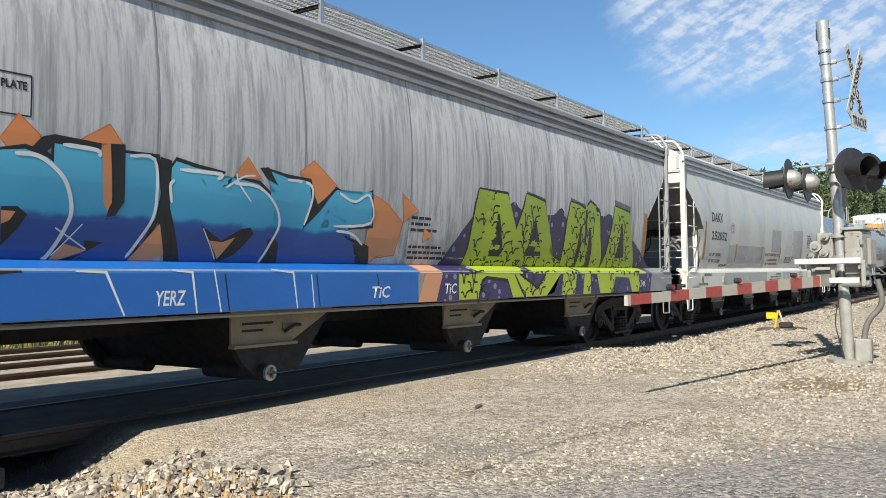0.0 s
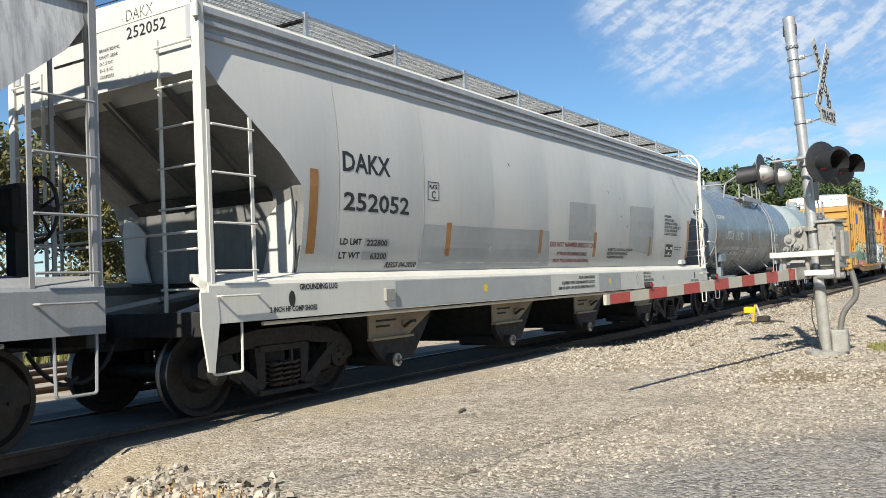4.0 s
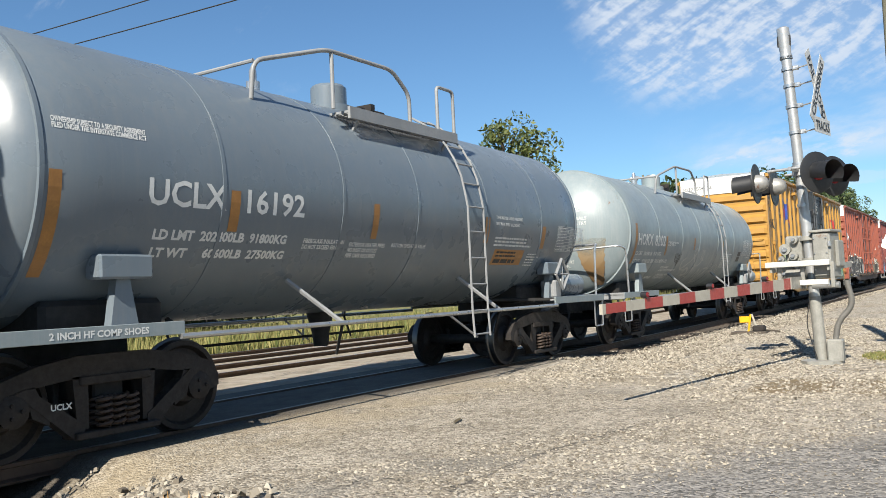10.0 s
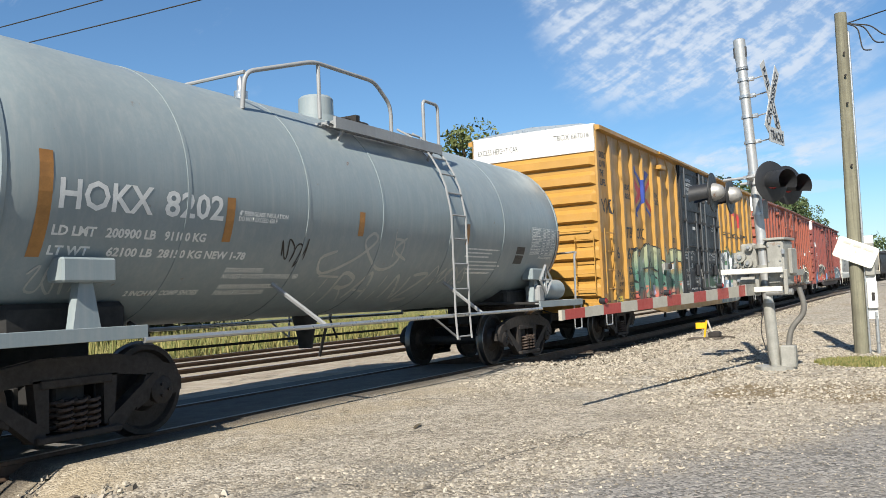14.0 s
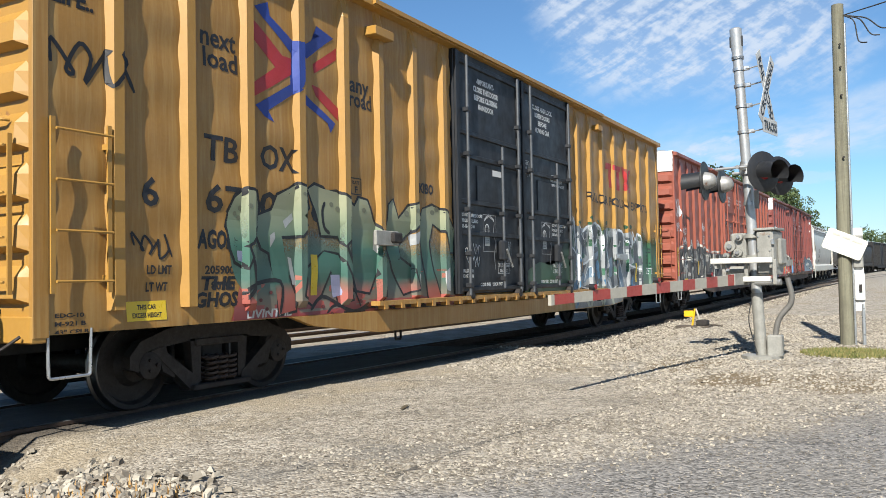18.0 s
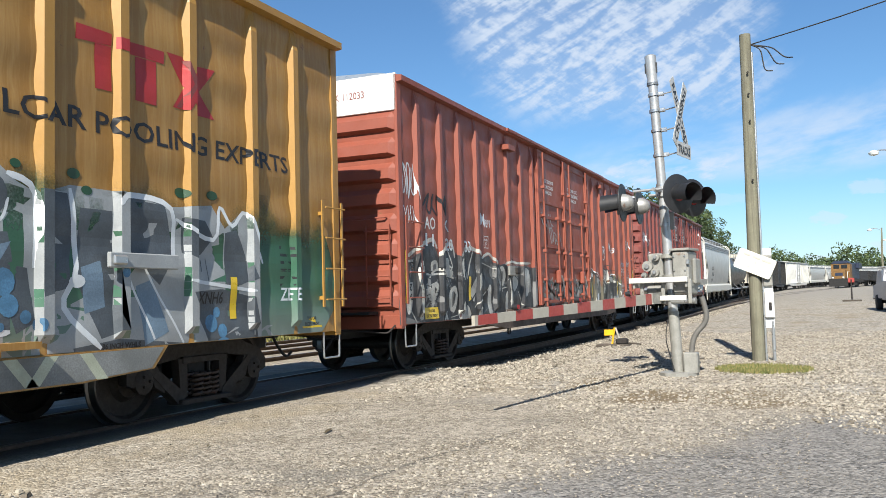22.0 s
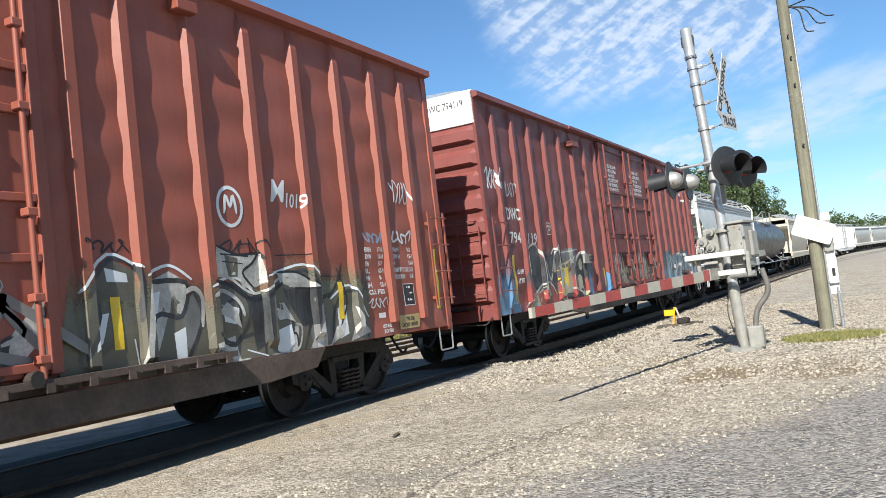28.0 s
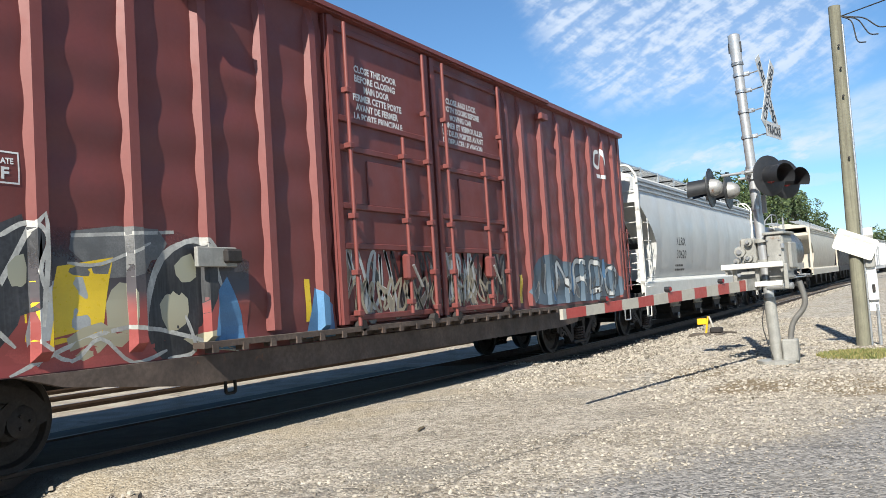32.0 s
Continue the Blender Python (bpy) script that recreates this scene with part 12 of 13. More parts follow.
strokes(car6, "graffiti_highlight", [[(0.35, 1.09), (0.57, 0.87)]], 0.06, M_DIRTYW, S6, 0.02775, "", 4)
strokes(car6, "graffiti_highlight", [[(0.67, 1.60), (0.77, 1.38)]], 0.06, M_DIRTYW, S6, 0.02810, "", 4)
strokes(car6, "graffiti_highlight", [[(2.83, 1.64), (3.14, 2.15), (2.98, 2.30)]], 0.05, M_DIRTYW, S6, 0.02845, "", 4)
strokes(car6, "graffiti_highlight", [[(2.79, 1.14), (2.87, 0.93), (2.94, 0.87)]], 0.05, M_DIRTYW, S6, 0.02880, "", 4)
strokes(car6, "graffiti_highlight", [[(2.52, 0.87), (2.74, 1.03), (2.79, 1.11)]], 0.03, M_DIRTYW, S6, 0.02915, "", 4)
strokes(car6, "graffiti_highlight", [[(2.04, 0.92), (2.77, 0.98)]], 0.02, M_DIRTYW, S6, 0.02950, "", 4)
strokes(car6, "graffiti_highlight", [[(2.03, 0.87), (2.80, 0.87)]], 0.02, M_DIRTYW, S6, 0.02985, "", 4)
strokes(car6, "graffiti_outline", [[(0.31, 1.51), (0.38, 1.52), (0.32, 1.45), (0.38, 1.42)]], 0.025, M_SPRAYK, S6, 0.03020, "", 4)
strokes(car6, "graffiti_outline", [[(0.31, 1.29), (0.39, 1.36), (0.39, 1.27), (0.46, 1.29)]], 0.025, M_SPRAYK, S6, 0.03055, "", 4)
strokes(car6, "graffiti_outline", [[(2.79, 1.14), (3.10, 1.24), (3.33, 1.36)]], 0.04, M_SPRAYK, S6, 0.03090, "", 4)
spray(car6, M_DIRTYW, [(14.19, 2.11), (14.49, 2.01), (14.81, 2.02), (14.72, 1.91), (14.56, 1.81), (14.73, 1.64), (14.54, 1.65), (14.52, 1.75), (14.34, 1.77), (14.13, 1.78)], S6, 0.01885, 0, "graffiti_shape")
spray(car6, M_OLIVEG, [(14.29, 2.01), (14.49, 1.97), (14.48, 1.77), (14.34, 1.77), (14.30, 1.92)], S6, 0.01920, 0, "graffiti_shape")
spray(car6, M_DIRTYW, [(15.14, 1.80), (15.53, 1.79), (15.92, 1.60), (15.44, 1.61), (15.17, 1.68)], S6, 0.01955, 0, "graffiti_shape")
spray(car6, M_CHAR, [(15.22, 1.61), (15.90, 1.58), (15.84, 1.15), (15.53, 1.15), (15.34, 1.41)], S6, 0.01990, 0, "graffiti_shape")
spray(car6, M_OLIVEG, [(14.87, 1.52), (15.16, 1.58), (15.39, 1.24), (14.97, 1.23)], S6, 0.02025, 0, "graffiti_shape")
spray(car6, M_DIRTYW, [(15.04, 1.39), (15.21, 1.47), (15.40, 1.21), (15.25, 1.26), (15.12, 1.25)], S6, 0.02060, 0, "graffiti_shape")
spray(car6, M_SPRAYW, [(15.03, 1.13), (15.31, 1.19), (15.35, 0.97), (15.20, 0.87), (15.04, 0.90)], S6, 0.02095, 0, "graffiti_shape")
spray(car6, M_CHAR, [(14.62, 1.53), (14.99, 1.64), (14.95, 1.02), (14.68, 0.95)], S6, 0.02130, 0, "graffiti_shape")
spray(car6, M_DIRTYW, [(14.12, 1.40), (14.27, 1.51), (14.40, 1.41), (14.47, 1.21), (14.31, 1.32)], S6, 0.02165, 0, "graffiti_shape")
spray(car6, M_DIRTYW, [(15.65, 0.87), (15.86, 1.14), (16.02, 1.25), (16.00, 0.87)], S6, 0.02200, 0, "graffiti_shape")
spray(car6, M_DIRTYW, [(16.06, 0.87), (16.23, 1.09), (16.45, 1.13), (16.36, 0.97)], S6, 0.02235, 0, "graffiti_shape")
spray(car6, M_DIRTYW, [(16.51, 0.87), (16.70, 1.12), (16.67, 1.32), (17.01, 0.96)], S6, 0.02270, 0, "graffiti_shape")
strokes(car6, "graffiti_outline", [[(14.19, 2.11), (14.49, 2.01), (14.81, 2.02), (14.72, 1.91), (14.56, 1.81), (14.73, 1.64)]], 0.03, M_SPRAYK, S6, 0.02305, "", 4)
strokes(car6, "graffiti_outline", [[(15.14, 1.80), (15.53, 1.79), (15.92, 1.60), (15.44, 1.61)]], 0.03, M_SPRAYK, S6, 0.02340, "", 4)
strokes(car6, "graffiti_outline", [[(14.23, 2.02), (14.67, 1.99)]], 0.03, M_SPRAYK, S6, 0.02375, "", 4)
strokes(car6, "graffiti_outline", [[(14.25, 1.94), (14.57, 1.91)]], 0.02, M_SPRAYK, S6, 0.02410, "", 4)
strokes(car6, "graffiti_highlight", [[(14.10, 1.80), (14.35, 1.76), (14.63, 1.60), (14.85, 1.59), (15.18, 1.74)]], 0.03, M_DIRTYW, S6, 0.02445, "", 4)
strokes(car6, "graffiti_outline", [[(14.07, 1.73), (14.34, 1.69), (14.62, 1.53), (14.87, 1.52), (15.22, 1.68)]], 0.05, M_SPRAYK, S6, 0.02480, "", 4)
strokes(car6, "graffiti_highlight", [[(13.66, 1.63), (13.81, 1.67), (13.92, 1.55), (13.88, 1.27)]], 0.05, M_DIRTYW, S6, 0.02515, "", 4)
strokes(car6, "graffiti_highlight", [[(14.03, 1.57), (14.22, 1.63), (14.44, 1.51), (14.52, 1.34)]], 0.045, M_DIRTYW, S6, 0.02550, "", 4)
strokes(car6, "graffiti_highlight", [[(15.39, 1.19), (15.50, 1.14), (15.43, 0.91), (15.22, 0.87)]], 0.03, M_DIRTYW, S6, 0.02585, "", 4)
strokes(car6, "graffiti_highlight", [[(15.68, 0.87), (16.10, 0.87)]], 0.03, M_DIRTYW, S6, 0.02620, "", 4)
strokes(car6, "graffiti_highlight", [[(13.63, 0.87), (13.87, 0.87), (13.95, 0.87)]], 0.025, M_DIRTYW, S6, 0.02655, "", 4)
strokes(car6, "graffiti_highlight", [[(14.92, 0.87), (15.19, 0.87), (15.26, 0.87)]], 0.025, M_DIRTYW, S6, 0.02690, "", 4)
strokes(car6, "graffiti_highlight", [[(14.24, 0.87), (14.54, 0.87)]], 0.05, M_DIRTYW, S6, 0.02725, "", 4)
strokes(car6, "graffiti_outline", [[(15.16, 2.00), (15.79, 2.01)]], 0.025, M_SPRAYK, S6, 0.02760, "", 4)
strokes(car6, "graffiti_outline", [[(16.04, 1.73), (16.52, 1.73)]], 0.02, M_SPRAYK, S6, 0.02795, "", 4)
strokes(car6, "graffiti_outline", [[(14.50, 2.12), (14.75, 2.12), (14.72, 1.99)]], 0.015, M_SPRAYK, S6, 0.02830, "", 4)
strokes(car6, "graffiti_outline", [[(16.09, 1.45), (16.33, 1.65), (16.50, 1.89)]], 0.03, M_SPRAYK, S6, 0.02865, "", 4)
strokes(car6, "graffiti_outline", [[(16.36, 1.83), (16.52, 1.39), (16.34, 1.10)]], 0.03, M_SPRAYK, S6, 0.02900, "", 4)
tag(car6, 12.5, 13.0, 2.02, 2.16, S6, 0.02, M_SPRAYK, 22, 3)
tag(car6, 14.3, 15.0, 1.95, 2.2, S6, 0.02, M_SPRAYK, 24, 3)
for _k, (_a, _b) in enumerate((("EXH", "17-0"), ("EXW", "10-8"), ("EW", "9-7"), ("IL", "60-9"), ("IW", "9-"), ("IH", "13-1"), ("CU. FT.", "75"))):
    words(car6, _a, 17.05, 2.04 - 0.098 * _k, 0.062, 0.052 * len(_a), S6, M_LETTER_W)
    words(car6, _b, 17.38, 2.04 - 0.098 * _k, 0.062, 0.037 * len(_b), S6, M_LETTER_W)
for _k, (_a, _b) in enumerate((("EXH W", "9-2"), ("EXW H", "15-1"), ("H", "16-9"), ("EMPTY C.G.", "5-2"), ("FLOOR H", "3-8"))):
    words(car6, _a, 17.80, 2.04 - 0.098 * _k, 0.062, 0.04 * len(_a), S6, M_LETTER_W)
    words(car6, _b, 18.23, 2.04 - 0.098 * _k, 0.062, 0.036 * len(_b), S6, M_LETTER_W)
paint(car6, "lube_panel", [rect(18.00, 18.30, 1.26, 1.56)], M_SPRAYK, S6, 0.005, "black lubrication stencil panel")
frame_box(car6, 17.99, 18.31, 1.25, 1.57, S6, M_LETTER_W, 0.016)
bars(car6, 18.04, 1.50, 0.22, 3, 0.04, 0.05, M_LETTER_W, S6, seed=41)
paint(car6, "stencil_label", [rect(17.27, 17.46, 1.12, 1.19)], M_SPRAYW, S6, 0.005, "small white stencilled label")
words(car6, "LIFT AND", 17.33, 0.98, 0.045, 0.24, S6, M_LETTER_W)
words(car6, "JACK HERE", 17.33, 0.91, 0.045, 0.27, S6, M_LETTER_W)
tag(car6, 17.05, 17.5, 1.26, 1.40, S6, 0.02, M_SPRAYW, 81, 3)
tag(car6, 17.80, 18.36, 2.15, 2.35, S6, 0.035, M_SPRAYW, 82, 3)
tag(car6, 17.05, 17.55, 2.15, 2.32, S6, 0.035, mat("pale_blue_tag_spray", (0.20, 0.26, 0.34), 0.5, 0, 0.2, 5), 83, 3)
tag(car6, 17.9, 18.45, 2.75, 3.1, S6, 0.02, M_SPRAYW, 84, 4)
for _k, (_s, _x, _w) in enumerate((("CLOSE THIS DOOR", 7.95, 0.92), ("BEFORE CLOSING", 7.98, 0.85), ("MAIN DOOR", 8.15, 0.55))):
    words(car6, _s, _x, 4.10 - 0.14 * _k, 0.085, _w, door_surf, M_LETTER_W)
for _k, (_s, _x, _w) in enumerate((("CLOSE AND LOCK", 10.25, 1.0), ("BOTH DOORS BEFORE", 10.2, 1.1), ("MOVING CAR", 10.42, 0.72))):
    words(car6, _s, _x, 4.10 - 0.14 * _k, 0.085, _w, door_surf, M_LETTER_W)
for _x0, _x1, _zz, _sd in ((7.7, 8.6, 3.1, 51), (8.3, 9.3, 2.75, 52), (7.6, 9.4, 1.5, 53), (10.0, 11.8, 1.45, 54)):
    tag(car6, _x0, _x1, _zz - 0.2, _zz + 0.25, door_surf, 0.04, M_SPRAYG, _sd, 4)
tag(car6, 7.5, 12.1, 1.1, 1.7, door_surf, 0.09, mat("dirty_grey_spray", (0.187, 0.187, 0.178), 0.6), 57, 8)
end_words(car6, "AOK 112033", -0.15, 4.66, 0.12, 0.8, -0.012, M_LETTER_R)
for _k, (_s, _z) in enumerate((("SPRG 7 OC D5", 3.98), ("36 INCH WHEELS", 3.38), ("NO. 24 BRAKE BEAMS", 3.30), ("39 INCH M-618 HOSE", 2.55))):
    end_words(car6, _s, 0.9, _z, 0.06, 0.8, -0.075, M_LETTER_W)

# maroon box car
words(car7, "2009", 1.82, 0.89, 0.10, 0.26, S7, M_SPRAYW, "scrawl", 0.1, 0.02)
words(car7, "DWC", 0.96, 2.65, 0.235, 0.62, S7, M_LETTER_W)
words(car7, "794", 1.00, 2.20, 0.215, 0.56, S7, M_LETTER_W)
words(car7, "119", 1.91, 2.18, 0.220, 0.50, S7, M_LETTER_W)
frame_box(car7, 3.04, 3.30, 2.38, 2.64, S7, M_LETTER_W, 0.014)
words(car7, "PLATE", 3.08, 2.54, 0.045, 0.17, S7, M_LETTER_W)
words(car7, "F", 3.14, 2.42, 0.09, 0.07, S7, M_LETTER_W)
words(car7, "LD LMT", 1.15, 1.60, 0.085, 0.36, S7, M_LETTER_W)
words(car7, "LT WT", 1.15, 1.42, 0.085, 0.30, S7, M_LETTER_W)
for _x, _a, _b in ((0.96, 1.03, 1.96), (3.30, 1.13, 1.61), (6.78, 1.10, 1.59), (12.7, 1.1, 1.6)):
    stripe(car7, _x, _x + 0.10, _a, _b, S7, M_REFY)
F_D1MIST = fade_mat("black_red_spray_mist", [(0.85, (0.238, 0.0425, 0.0382)), (1.3, (0.238, 0.051, 0.0425)), (1.5, (0.0595, 0.051, 0.0553)), (2.1, (0.0425, 0.0425, 0.0467))], thin=(1.55, 2.15))
F_BLUEMIST = fade_mat("blue_spray_mist", [(0.85, (0.085, 0.187, 0.306)), (1.9, (0.085, 0.145, 0.230))], thin=(1.35, 1.95))
M_REDSPRAY = mat("brick_red_spray", (0.289, 0.0595, 0.051), 0.5, 0, 0.2, 3)
F_D2 = fade_mat("cream_spray", [(0.85, (0.357, 0.315, 0.204)), (2.1, (0.306, 0.323, 0.255))])
M_SPRAYC = mat("sky_blue_spray", (0.085, 0.204, 0.357), 0.5, 0, 0.2, 3)
spray(car7, F_BLUEMIST, [(0.06, 0.87), (0.21, 1.86), (0.43, 1.99), (0.73, 1.92), (1.07, 1.23), (1.11, 0.87)], S7, 0.00485, 0, "graffiti_mist")
spray(car7, F_D1MIST, [(1.23, 0.87), (1.82, 2.06), (2.37, 2.14), (2.93, 1.99), (3.76, 2.07), (4.88, 2.08), (5.88, 1.79), (5.79, 0.87), (3.12, 0.87)], S7, 0.00520, 0, "graffiti_mist")
spray(car7, M_CHAR, [(1.84, 2.06), (2.24, 2.18), (2.48, 1.83), (2.52, 1.29), (2.19, 1.15), (1.84, 1.47)], S7, 0.00555, 2, "graffiti_shape")
spray(car7, M_CHAR, [(2.60, 1.83), (2.91, 1.91), (3.31, 2.15), (3.35, 1.57), (3.09, 1.10), (2.85, 1.59), (2.61, 1.13)], S7, 0.00590, 2, "graffiti_shape")
spray(car7, M_MIDG, [(3.75, 2.03), (4.68, 2.08), (4.66, 1.80), (3.89, 1.73)], S7, 0.00625, 2, "graffiti_shape")
spray(car7, M_CHAR, [(4.69, 1.71), (5.16, 1.99), (5.41, 1.70), (5.17, 1.15), (4.66, 1.13)], S7, 0.00660, 2, "graffiti_shape")
spray(car7, M_SPRAYG, [(3.38, 1.49), (3.84, 1.64), (3.89, 1.04), (3.35, 0.91)], S7, 0.00695, 2, "graffiti_shape")
spray(car7, F_D2, [(1.51, 0.99), (2.66, 1.36), (2.91, 1.11), (1.99, 0.87)], S7, 0.00730, 0, "graffiti_shape")
spray(car7, M_REDSPRAY, [(2.89, 1.03), (3.93, 1.21), (5.02, 0.97), (3.82, 0.87)], S7, 0.00765, 0, "graffiti_shape")
spray(car7, M_REDSPRAY, [(2.05, 1.16), (2.79, 1.27), (2.27, 0.87)], S7, 0.00800, 0, "graffiti_shape")
spray(car7, F_D2, [(4.63, 0.99), (5.49, 1.13), (5.59, 0.87)], S7, 0.00835, 0, "graffiti_shape")
spray(car7, M_REFY, [(3.60, 1.73), (4.15, 1.81), (4.01, 1.16), (3.46, 1.07)], S7, 0.00870, 0, "graffiti_shape")
strokes(car7, "graffiti_highlight", [[(1.74, 1.48), (1.74, 1.99), (2.24, 2.18), (2.53, 1.83), (2.55, 1.21)]], 0.05, M_DIRTYW, S7, 0.00905, "", 4)
strokes(car7, "graffiti_highlight", [[(2.47, 1.14), (2.75, 1.83), (2.97, 1.42), (3.47, 2.15), (3.42, 1.24)]], 0.05, M_DIRTYW, S7, 0.00940, "", 4)
strokes(car7, "graffiti_highlight", [[(3.74, 1.99), (4.87, 2.06)]], 0.06, M_DIRTYW, S7, 0.00975, "", 4)
strokes(car7, "graffiti_highlight", [[(4.46, 1.14), (4.71, 1.80), (5.27, 1.99), (5.47, 1.51)]], 0.05, M_DIRTYW, S7, 0.01010, "", 4)
strokes(car7, "graffiti_highlight", [[(1.37, 0.93), (2.66, 1.40), (3.22, 1.09)]], 0.04, M_DIRTYW, S7, 0.01045, "", 4)
strokes(car7, "graffiti_highlight", [[(3.16, 0.87), (4.29, 1.19), (5.64, 0.87)]], 0.04, M_DIRTYW, S7, 0.01080, "", 4)
spray(car7, M_MIDG, [(3.69, 1.74), (4.02, 1.73), (4.42, 1.87), (4.60, 1.94), (4.52, 1.68), (4.13, 1.63), (3.74, 1.66)], S7, 0.00785, 2, "graffiti_shape")
spray(car7, M_CHAR, [(4.55, 1.48), (4.73, 1.84), (5.09, 1.96), (5.31, 1.92), (5.32, 1.45), (5.00, 1.25), (5.10, 0.92), (4.67, 0.87), (4.49, 1.18)], S7, 0.00820, 2, "graffiti_shape")
spray(car7, M_CHAR, [(3.10, 1.93), (3.34, 2.05), (3.47, 1.96), (3.39, 1.69), (3.48, 1.45), (3.27, 1.34), (3.09, 1.42)], S7, 0.00855, 2, "graffiti_shape")
spray(car7, F_D2, [(4.06, 1.40), (4.22, 1.59), (4.37, 1.49), (4.32, 1.09), (4.11, 1.04)], S7, 0.00890, 2, "graffiti_shape")
spray(car7, F_D2, [(4.66, 1.38), (4.83, 1.50), (5.01, 1.42), (4.96, 1.18), (4.74, 1.13)], S7, 0.00925, 2, "graffiti_shape")
spray(car7, F_D2, [(4.85, 1.74), (5.07, 1.86), (5.13, 1.63), (4.94, 1.58)], S7, 0.00960, 2, "graffiti_shape")
spray(car7, F_D2, [(3.17, 1.74), (3.31, 1.83), (3.33, 1.60), (3.21, 1.56)], S7, 0.00995, 2, "graffiti_shape")
spray(car7, F_D2, [(3.66, 1.13), (4.00, 1.25), (4.11, 1.10), (3.82, 0.93)], S7, 0.01030, 2, "graffiti_shape")
spray(car7, M_REDSPRAY, [(3.35, 0.93), (3.88, 1.07), (4.40, 0.88), (3.97, 0.87), (3.39, 0.87)], S7, 0.01065, 0, "graffiti_shape")
spray(car7, M_REDSPRAY, [(4.46, 0.87), (5.01, 0.87), (5.45, 0.87), (4.92, 0.87)], S7, 0.01100, 0, "graffiti_shape")
spray(car7, M_SPRAYC, [(5.27, 0.91), (5.38, 1.46), (5.55, 1.63), (5.73, 1.22), (5.78, 0.87)], S7, 0.01135, 0, "graffiti_shape")
spray(car7, M_SPRAYC, [(6.77, 0.91), (6.97, 1.49), (7.28, 1.28), (7.36, 0.90)], S7, 0.01170, 0, "graffiti_shape")
strokes(car7, "graffiti_highlight", [[(3.10, 1.96), (3.35, 2.08), (3.49, 1.95), (3.41, 1.69), (3.50, 1.42)]], 0.04, M_DIRTYW, S7, 0.01205, "", 4)
strokes(car7, "graffiti_highlight", [[(4.49, 1.12), (4.55, 1.53), (4.73, 1.86), (5.11, 1.98), (5.33, 1.89)]], 0.04, M_DIRTYW, S7, 0.01240, "", 4)
strokes(car7, "graffiti_highlight", [[(3.69, 1.76), (4.02, 1.75), (4.59, 1.95)]], 0.03, M_DIRTYW, S7, 0.01275, "", 4)
strokes(car7, "graffiti_highlight", [[(3.36, 1.15), (3.71, 0.94), (3.99, 1.11), (4.34, 0.87), (4.73, 0.95)]], 0.035, M_DIRTYW, S7, 0.01310, "", 4)
strokes(car7, "graffiti_highlight", [[(4.96, 1.26), (5.08, 0.92), (4.73, 0.87)]], 0.04, M_DIRTYW, S7, 0.01345, "", 4)
paint(car7, "graffiti_ground", [smooth_line([(13.2, 1.1), (13.4, 1.75), (14.2, 2.0), (15.2, 1.8), (16.2, 2.0), (17.4, 1.85), (18.2, 1.6), (18.3, 1.1), (15.5, 1.04)], 3)], fade_mat("slate_spray", [(1.0, (0.085, 0.119, 0.153)), (2.0, (0.0255, 0.0425, 0.0595))]), S7, 0.004)
bold_word(car7, "INRDO", 13.4, 18.1, 1.2, 1.85, S7, 0.10, M_SPRAYG, M_SPRAYK, None, 0.03, 0.1, 35, 0.007, 0.08, 1.1)
tag(car7, 0.16, 0.80, 3.2, 3.62, S7, 0.035, M_SPRAYW, 61, 4)
tag(car7, 0.2, 0.65, 2.6, 2.95, S7, 0.02, M_RED1_RIB, 62, 3)
tag(car7, 1.0, 1.55, 3.1, 3.4, S7, 0.03, M_SPRAYG, 63, 3)
for _x0, _x1, _sd in ((7.6, 8.6, 71), (8.6, 9.7, 72), (10.0, 10.9, 73), (10.9, 12.1, 74)):
    tag(car7, _x0, _x1, 1.15, 2.0, door_surf, 0.06, M_SPRAYG if _sd % 2 else M_SPRAYK, _sd, 4)
    tag(car7, _x0, _x1, 1.1, 1.6, door_surf, 0.05, mat("tan_spray_%d" % _sd, (0.289, 0.255, 0.187), 0.6), _sd + 9, 4, 0.017)
for _k, (_s, _x, _w) in enumerate((("CLOSE THIS DOOR", 7.95, 1.0), ("BEFORE CLOSING", 7.95, 0.96), ("MAIN DOOR", 8.15, 0.6), ("FERMER CETTE PORTE", 7.9, 1.15), ("AVANT DE FERMER", 7.95, 1.0), ("LA PORTE PRINCIPALE", 7.9, 1.15))):
    words(car7, _s, _x, 4.25 - 0.125 * _k, 0.085, _w, door_surf, M_LETTER_W)
for _k, (_s, _x, _w) in enumerate((("CLOSE AND LOCK", 10.35, 1.0), ("BOTH DOORS BEFORE", 10.3, 1.15), ("MOVING CAR", 10.45, 0.72), ("FERMER ET VERROUILLER", 10.2, 1.35), ("LES DEUX PORTES AVANT", 10.2, 1.35), ("DE DEPLACER LE WAGON", 10.2, 1.3))):
    words(car7, _s, _x, 4.25 - 0.125 * _k, 0.085, _w, door_surf, M_LETTER_W)
strokes(car7, "emblem", [[(17.4, 4.35), (17.15, 4.30), (17.15, 4.05), (17.45, 4.02), (17.55, 4.4), (17.75, 4.05), (17.85, 4.4)]], 0.09, M_LETTER_W, S7, 0.006)
bars(car7, 17.2, 3.75, 0.8, 1, 0.11, 0.04, M_LETTER_W, S7, seed=81)
end_words(car7, "EXCESS HEIGHT CAR", 1.35, 4.58, 0.13, 0.95, -0.012, M_LETTER_K)
end_words(car7, "DWC 794119", -0.55, 4.74, 0.13, 0.8, -0.012, M_LETTER_K)
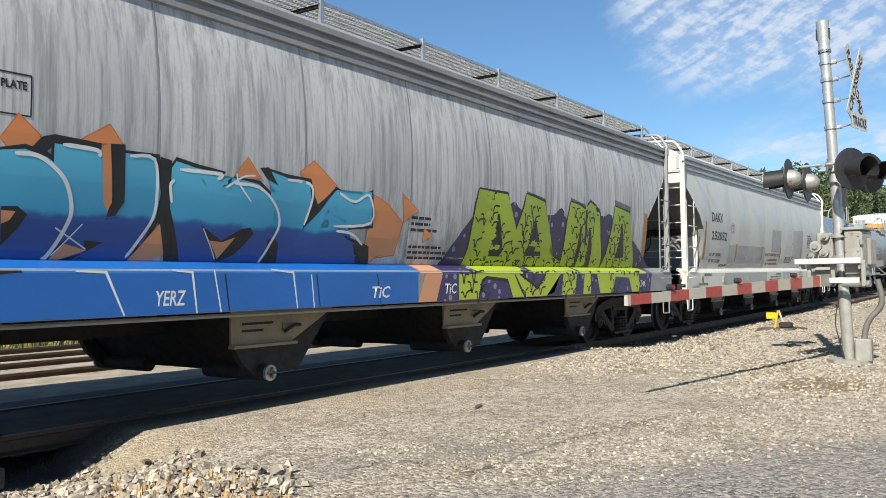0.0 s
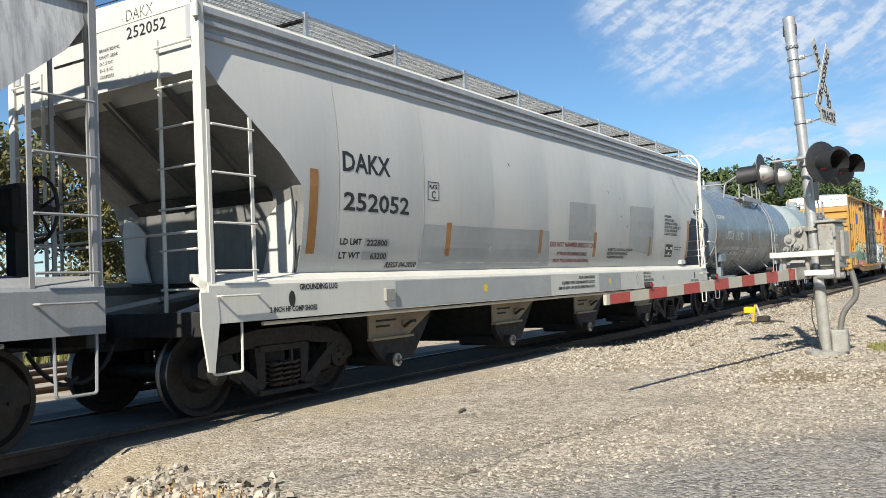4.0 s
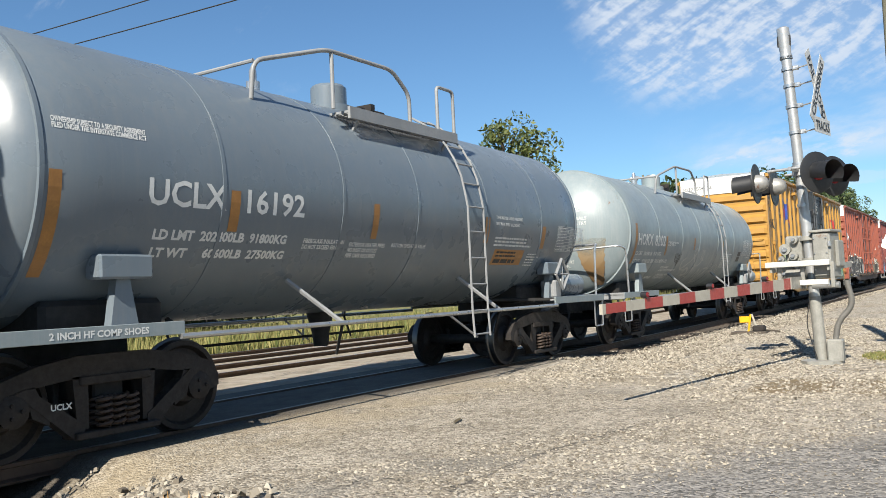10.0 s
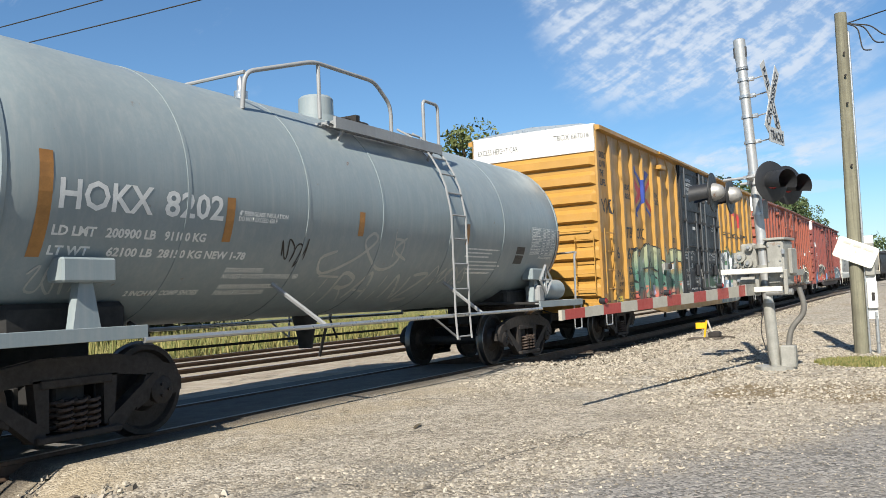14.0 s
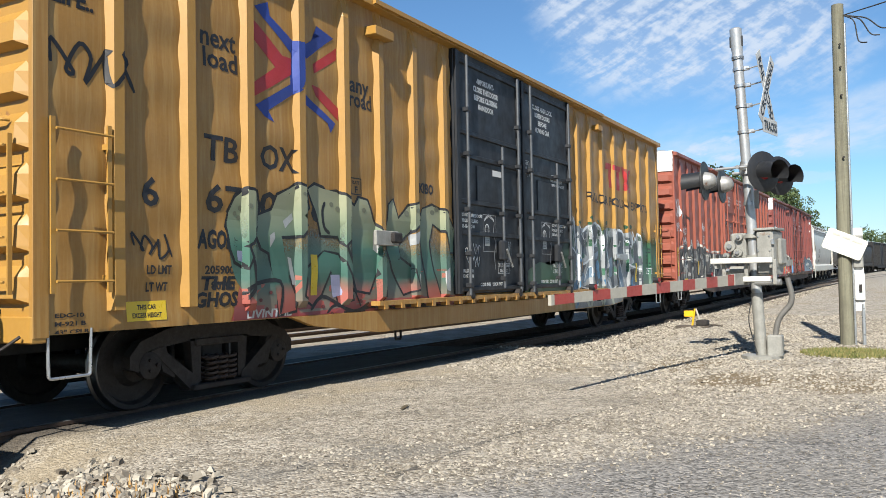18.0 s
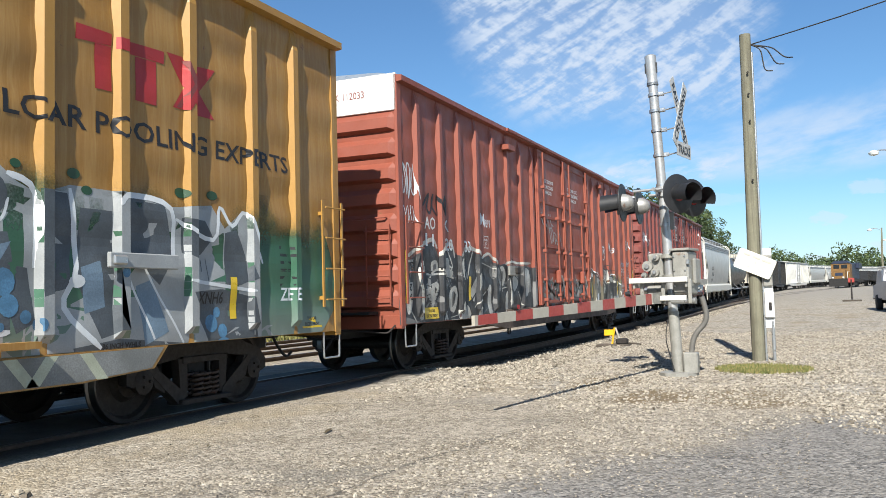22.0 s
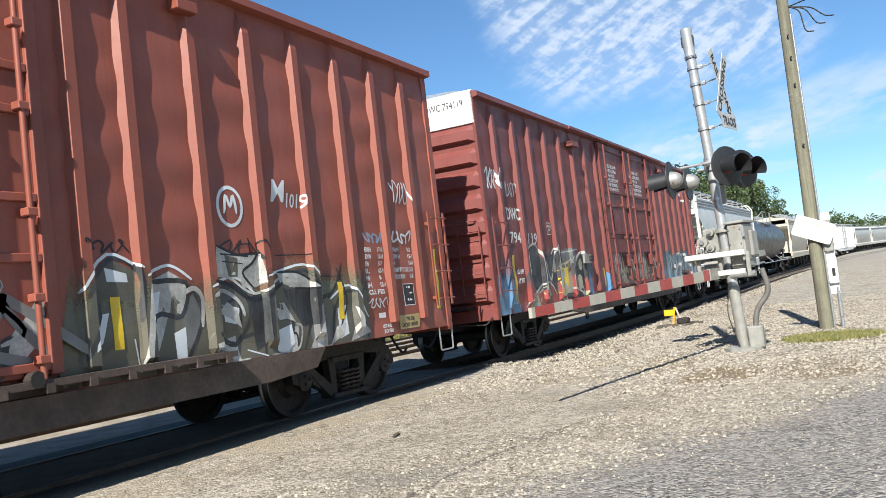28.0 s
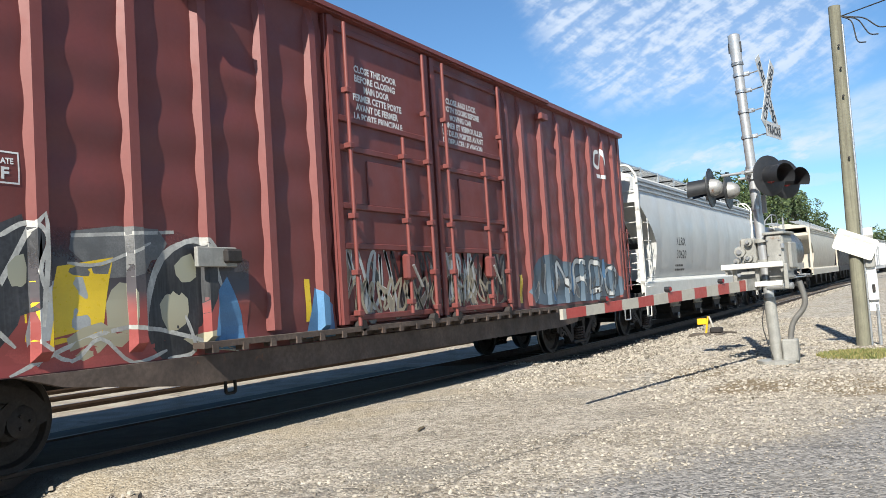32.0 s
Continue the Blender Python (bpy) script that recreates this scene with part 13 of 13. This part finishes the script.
for _k, (_s, _z) in enumerate((("7 OC D5  7 IC D5", 4.05), ("36 INCH WHEELS", 3.52), ("NO. 24 BRAKE BEAMS", 3.44), ("39 INCH M-618 HOSE", 2.9))):
    end_words(car7, _s, 0.8, _z, 0.06, 0.7, -0.075, M_LETTER_W)

# light grey hopper behind it
words(car8, "KLRX", 3.57, 2.37, 0.230, 0.95, hop_surf, M_LETTER_K)
words(car8, "30620", 3.62, 1.99, 0.235, 1.0, hop_surf, M_LETTER_K)
bars(car8, 3.5, 1.75, 1.2, 2, 0.07, 0.05, M_LETTER_K, hop_surf, seed=91)

# wild shapes sprayed low across the plug doors, and road grime along the sills
M_TANSPRAY = mat("tan_grey_spray", (0.230, 0.204, 0.153), 0.6, 0, 0.3, 3)
forms(car7, 7.5, 12.15, 1.15, 1.85, door_surf, [M_TANSPRAY, M_MIDG, M_CHAR], [M_DIRTYW, M_CHAR, M_TANSPRAY], 17, 97, 0.004, 0.30, 0.03)
forms(car6, 7.5, 12.1, 1.10, 1.75, door_surf, [M_MIDG, M_CHAR, M_DIRTYW], [M_DIRTYW, M_CHAR], 15, 98, 0.004, 0.30, 0.028)
forms(car7, 13.3, 18.2, 1.15, 1.8, S7, [M_MIDG, M_CHAR, M_SPRAYC], [M_DIRTYW, M_CHAR], 14, 99, 0.0052, 0.30, 0.025)
paint(car7, "sill_grime", [rect(6.6, 18.9, 0.868, 0.985)], M_GRIMESILL, S7, 0.004)
paint(car6, "sill_grime", [rect(7.35, 12.35, 0.868, 0.985)], M_GRIMESILL, S6, 0.004)



# ---- what moves ----
def car_rows(x0, L):
    rows = []
    for t, s in GONE:
        a, b = path_at(x0 - s), path_at(x0 - s + L)
        d = math.hypot(b[0] - a[0], b[1] - a[1])
        rows.append((t, pose(a[0], a[1], rise(a[0]) - rise(0), 0, -math.degrees(math.atan2(rise(b[0]) - rise(a[0]), d)), math.degrees(math.atan2(b[1] - a[1], b[0] - a[0])))))
    return rows


def motions():
    for car, x0, L in MOVERS:
        walk(car, car_rows(x0, L))
    for ws, x in ROLLERS:
        base = ws.matrix_basis.translation.copy()
        rows = []
        t = 0.0
        while t < 32.0001:
            rows.append((t, pose(base.x, base.y, base.z, 0, math.degrees(-gone(t) / 0.457), 0)))
            t += 0.2
        walk(ws, rows)


motions()
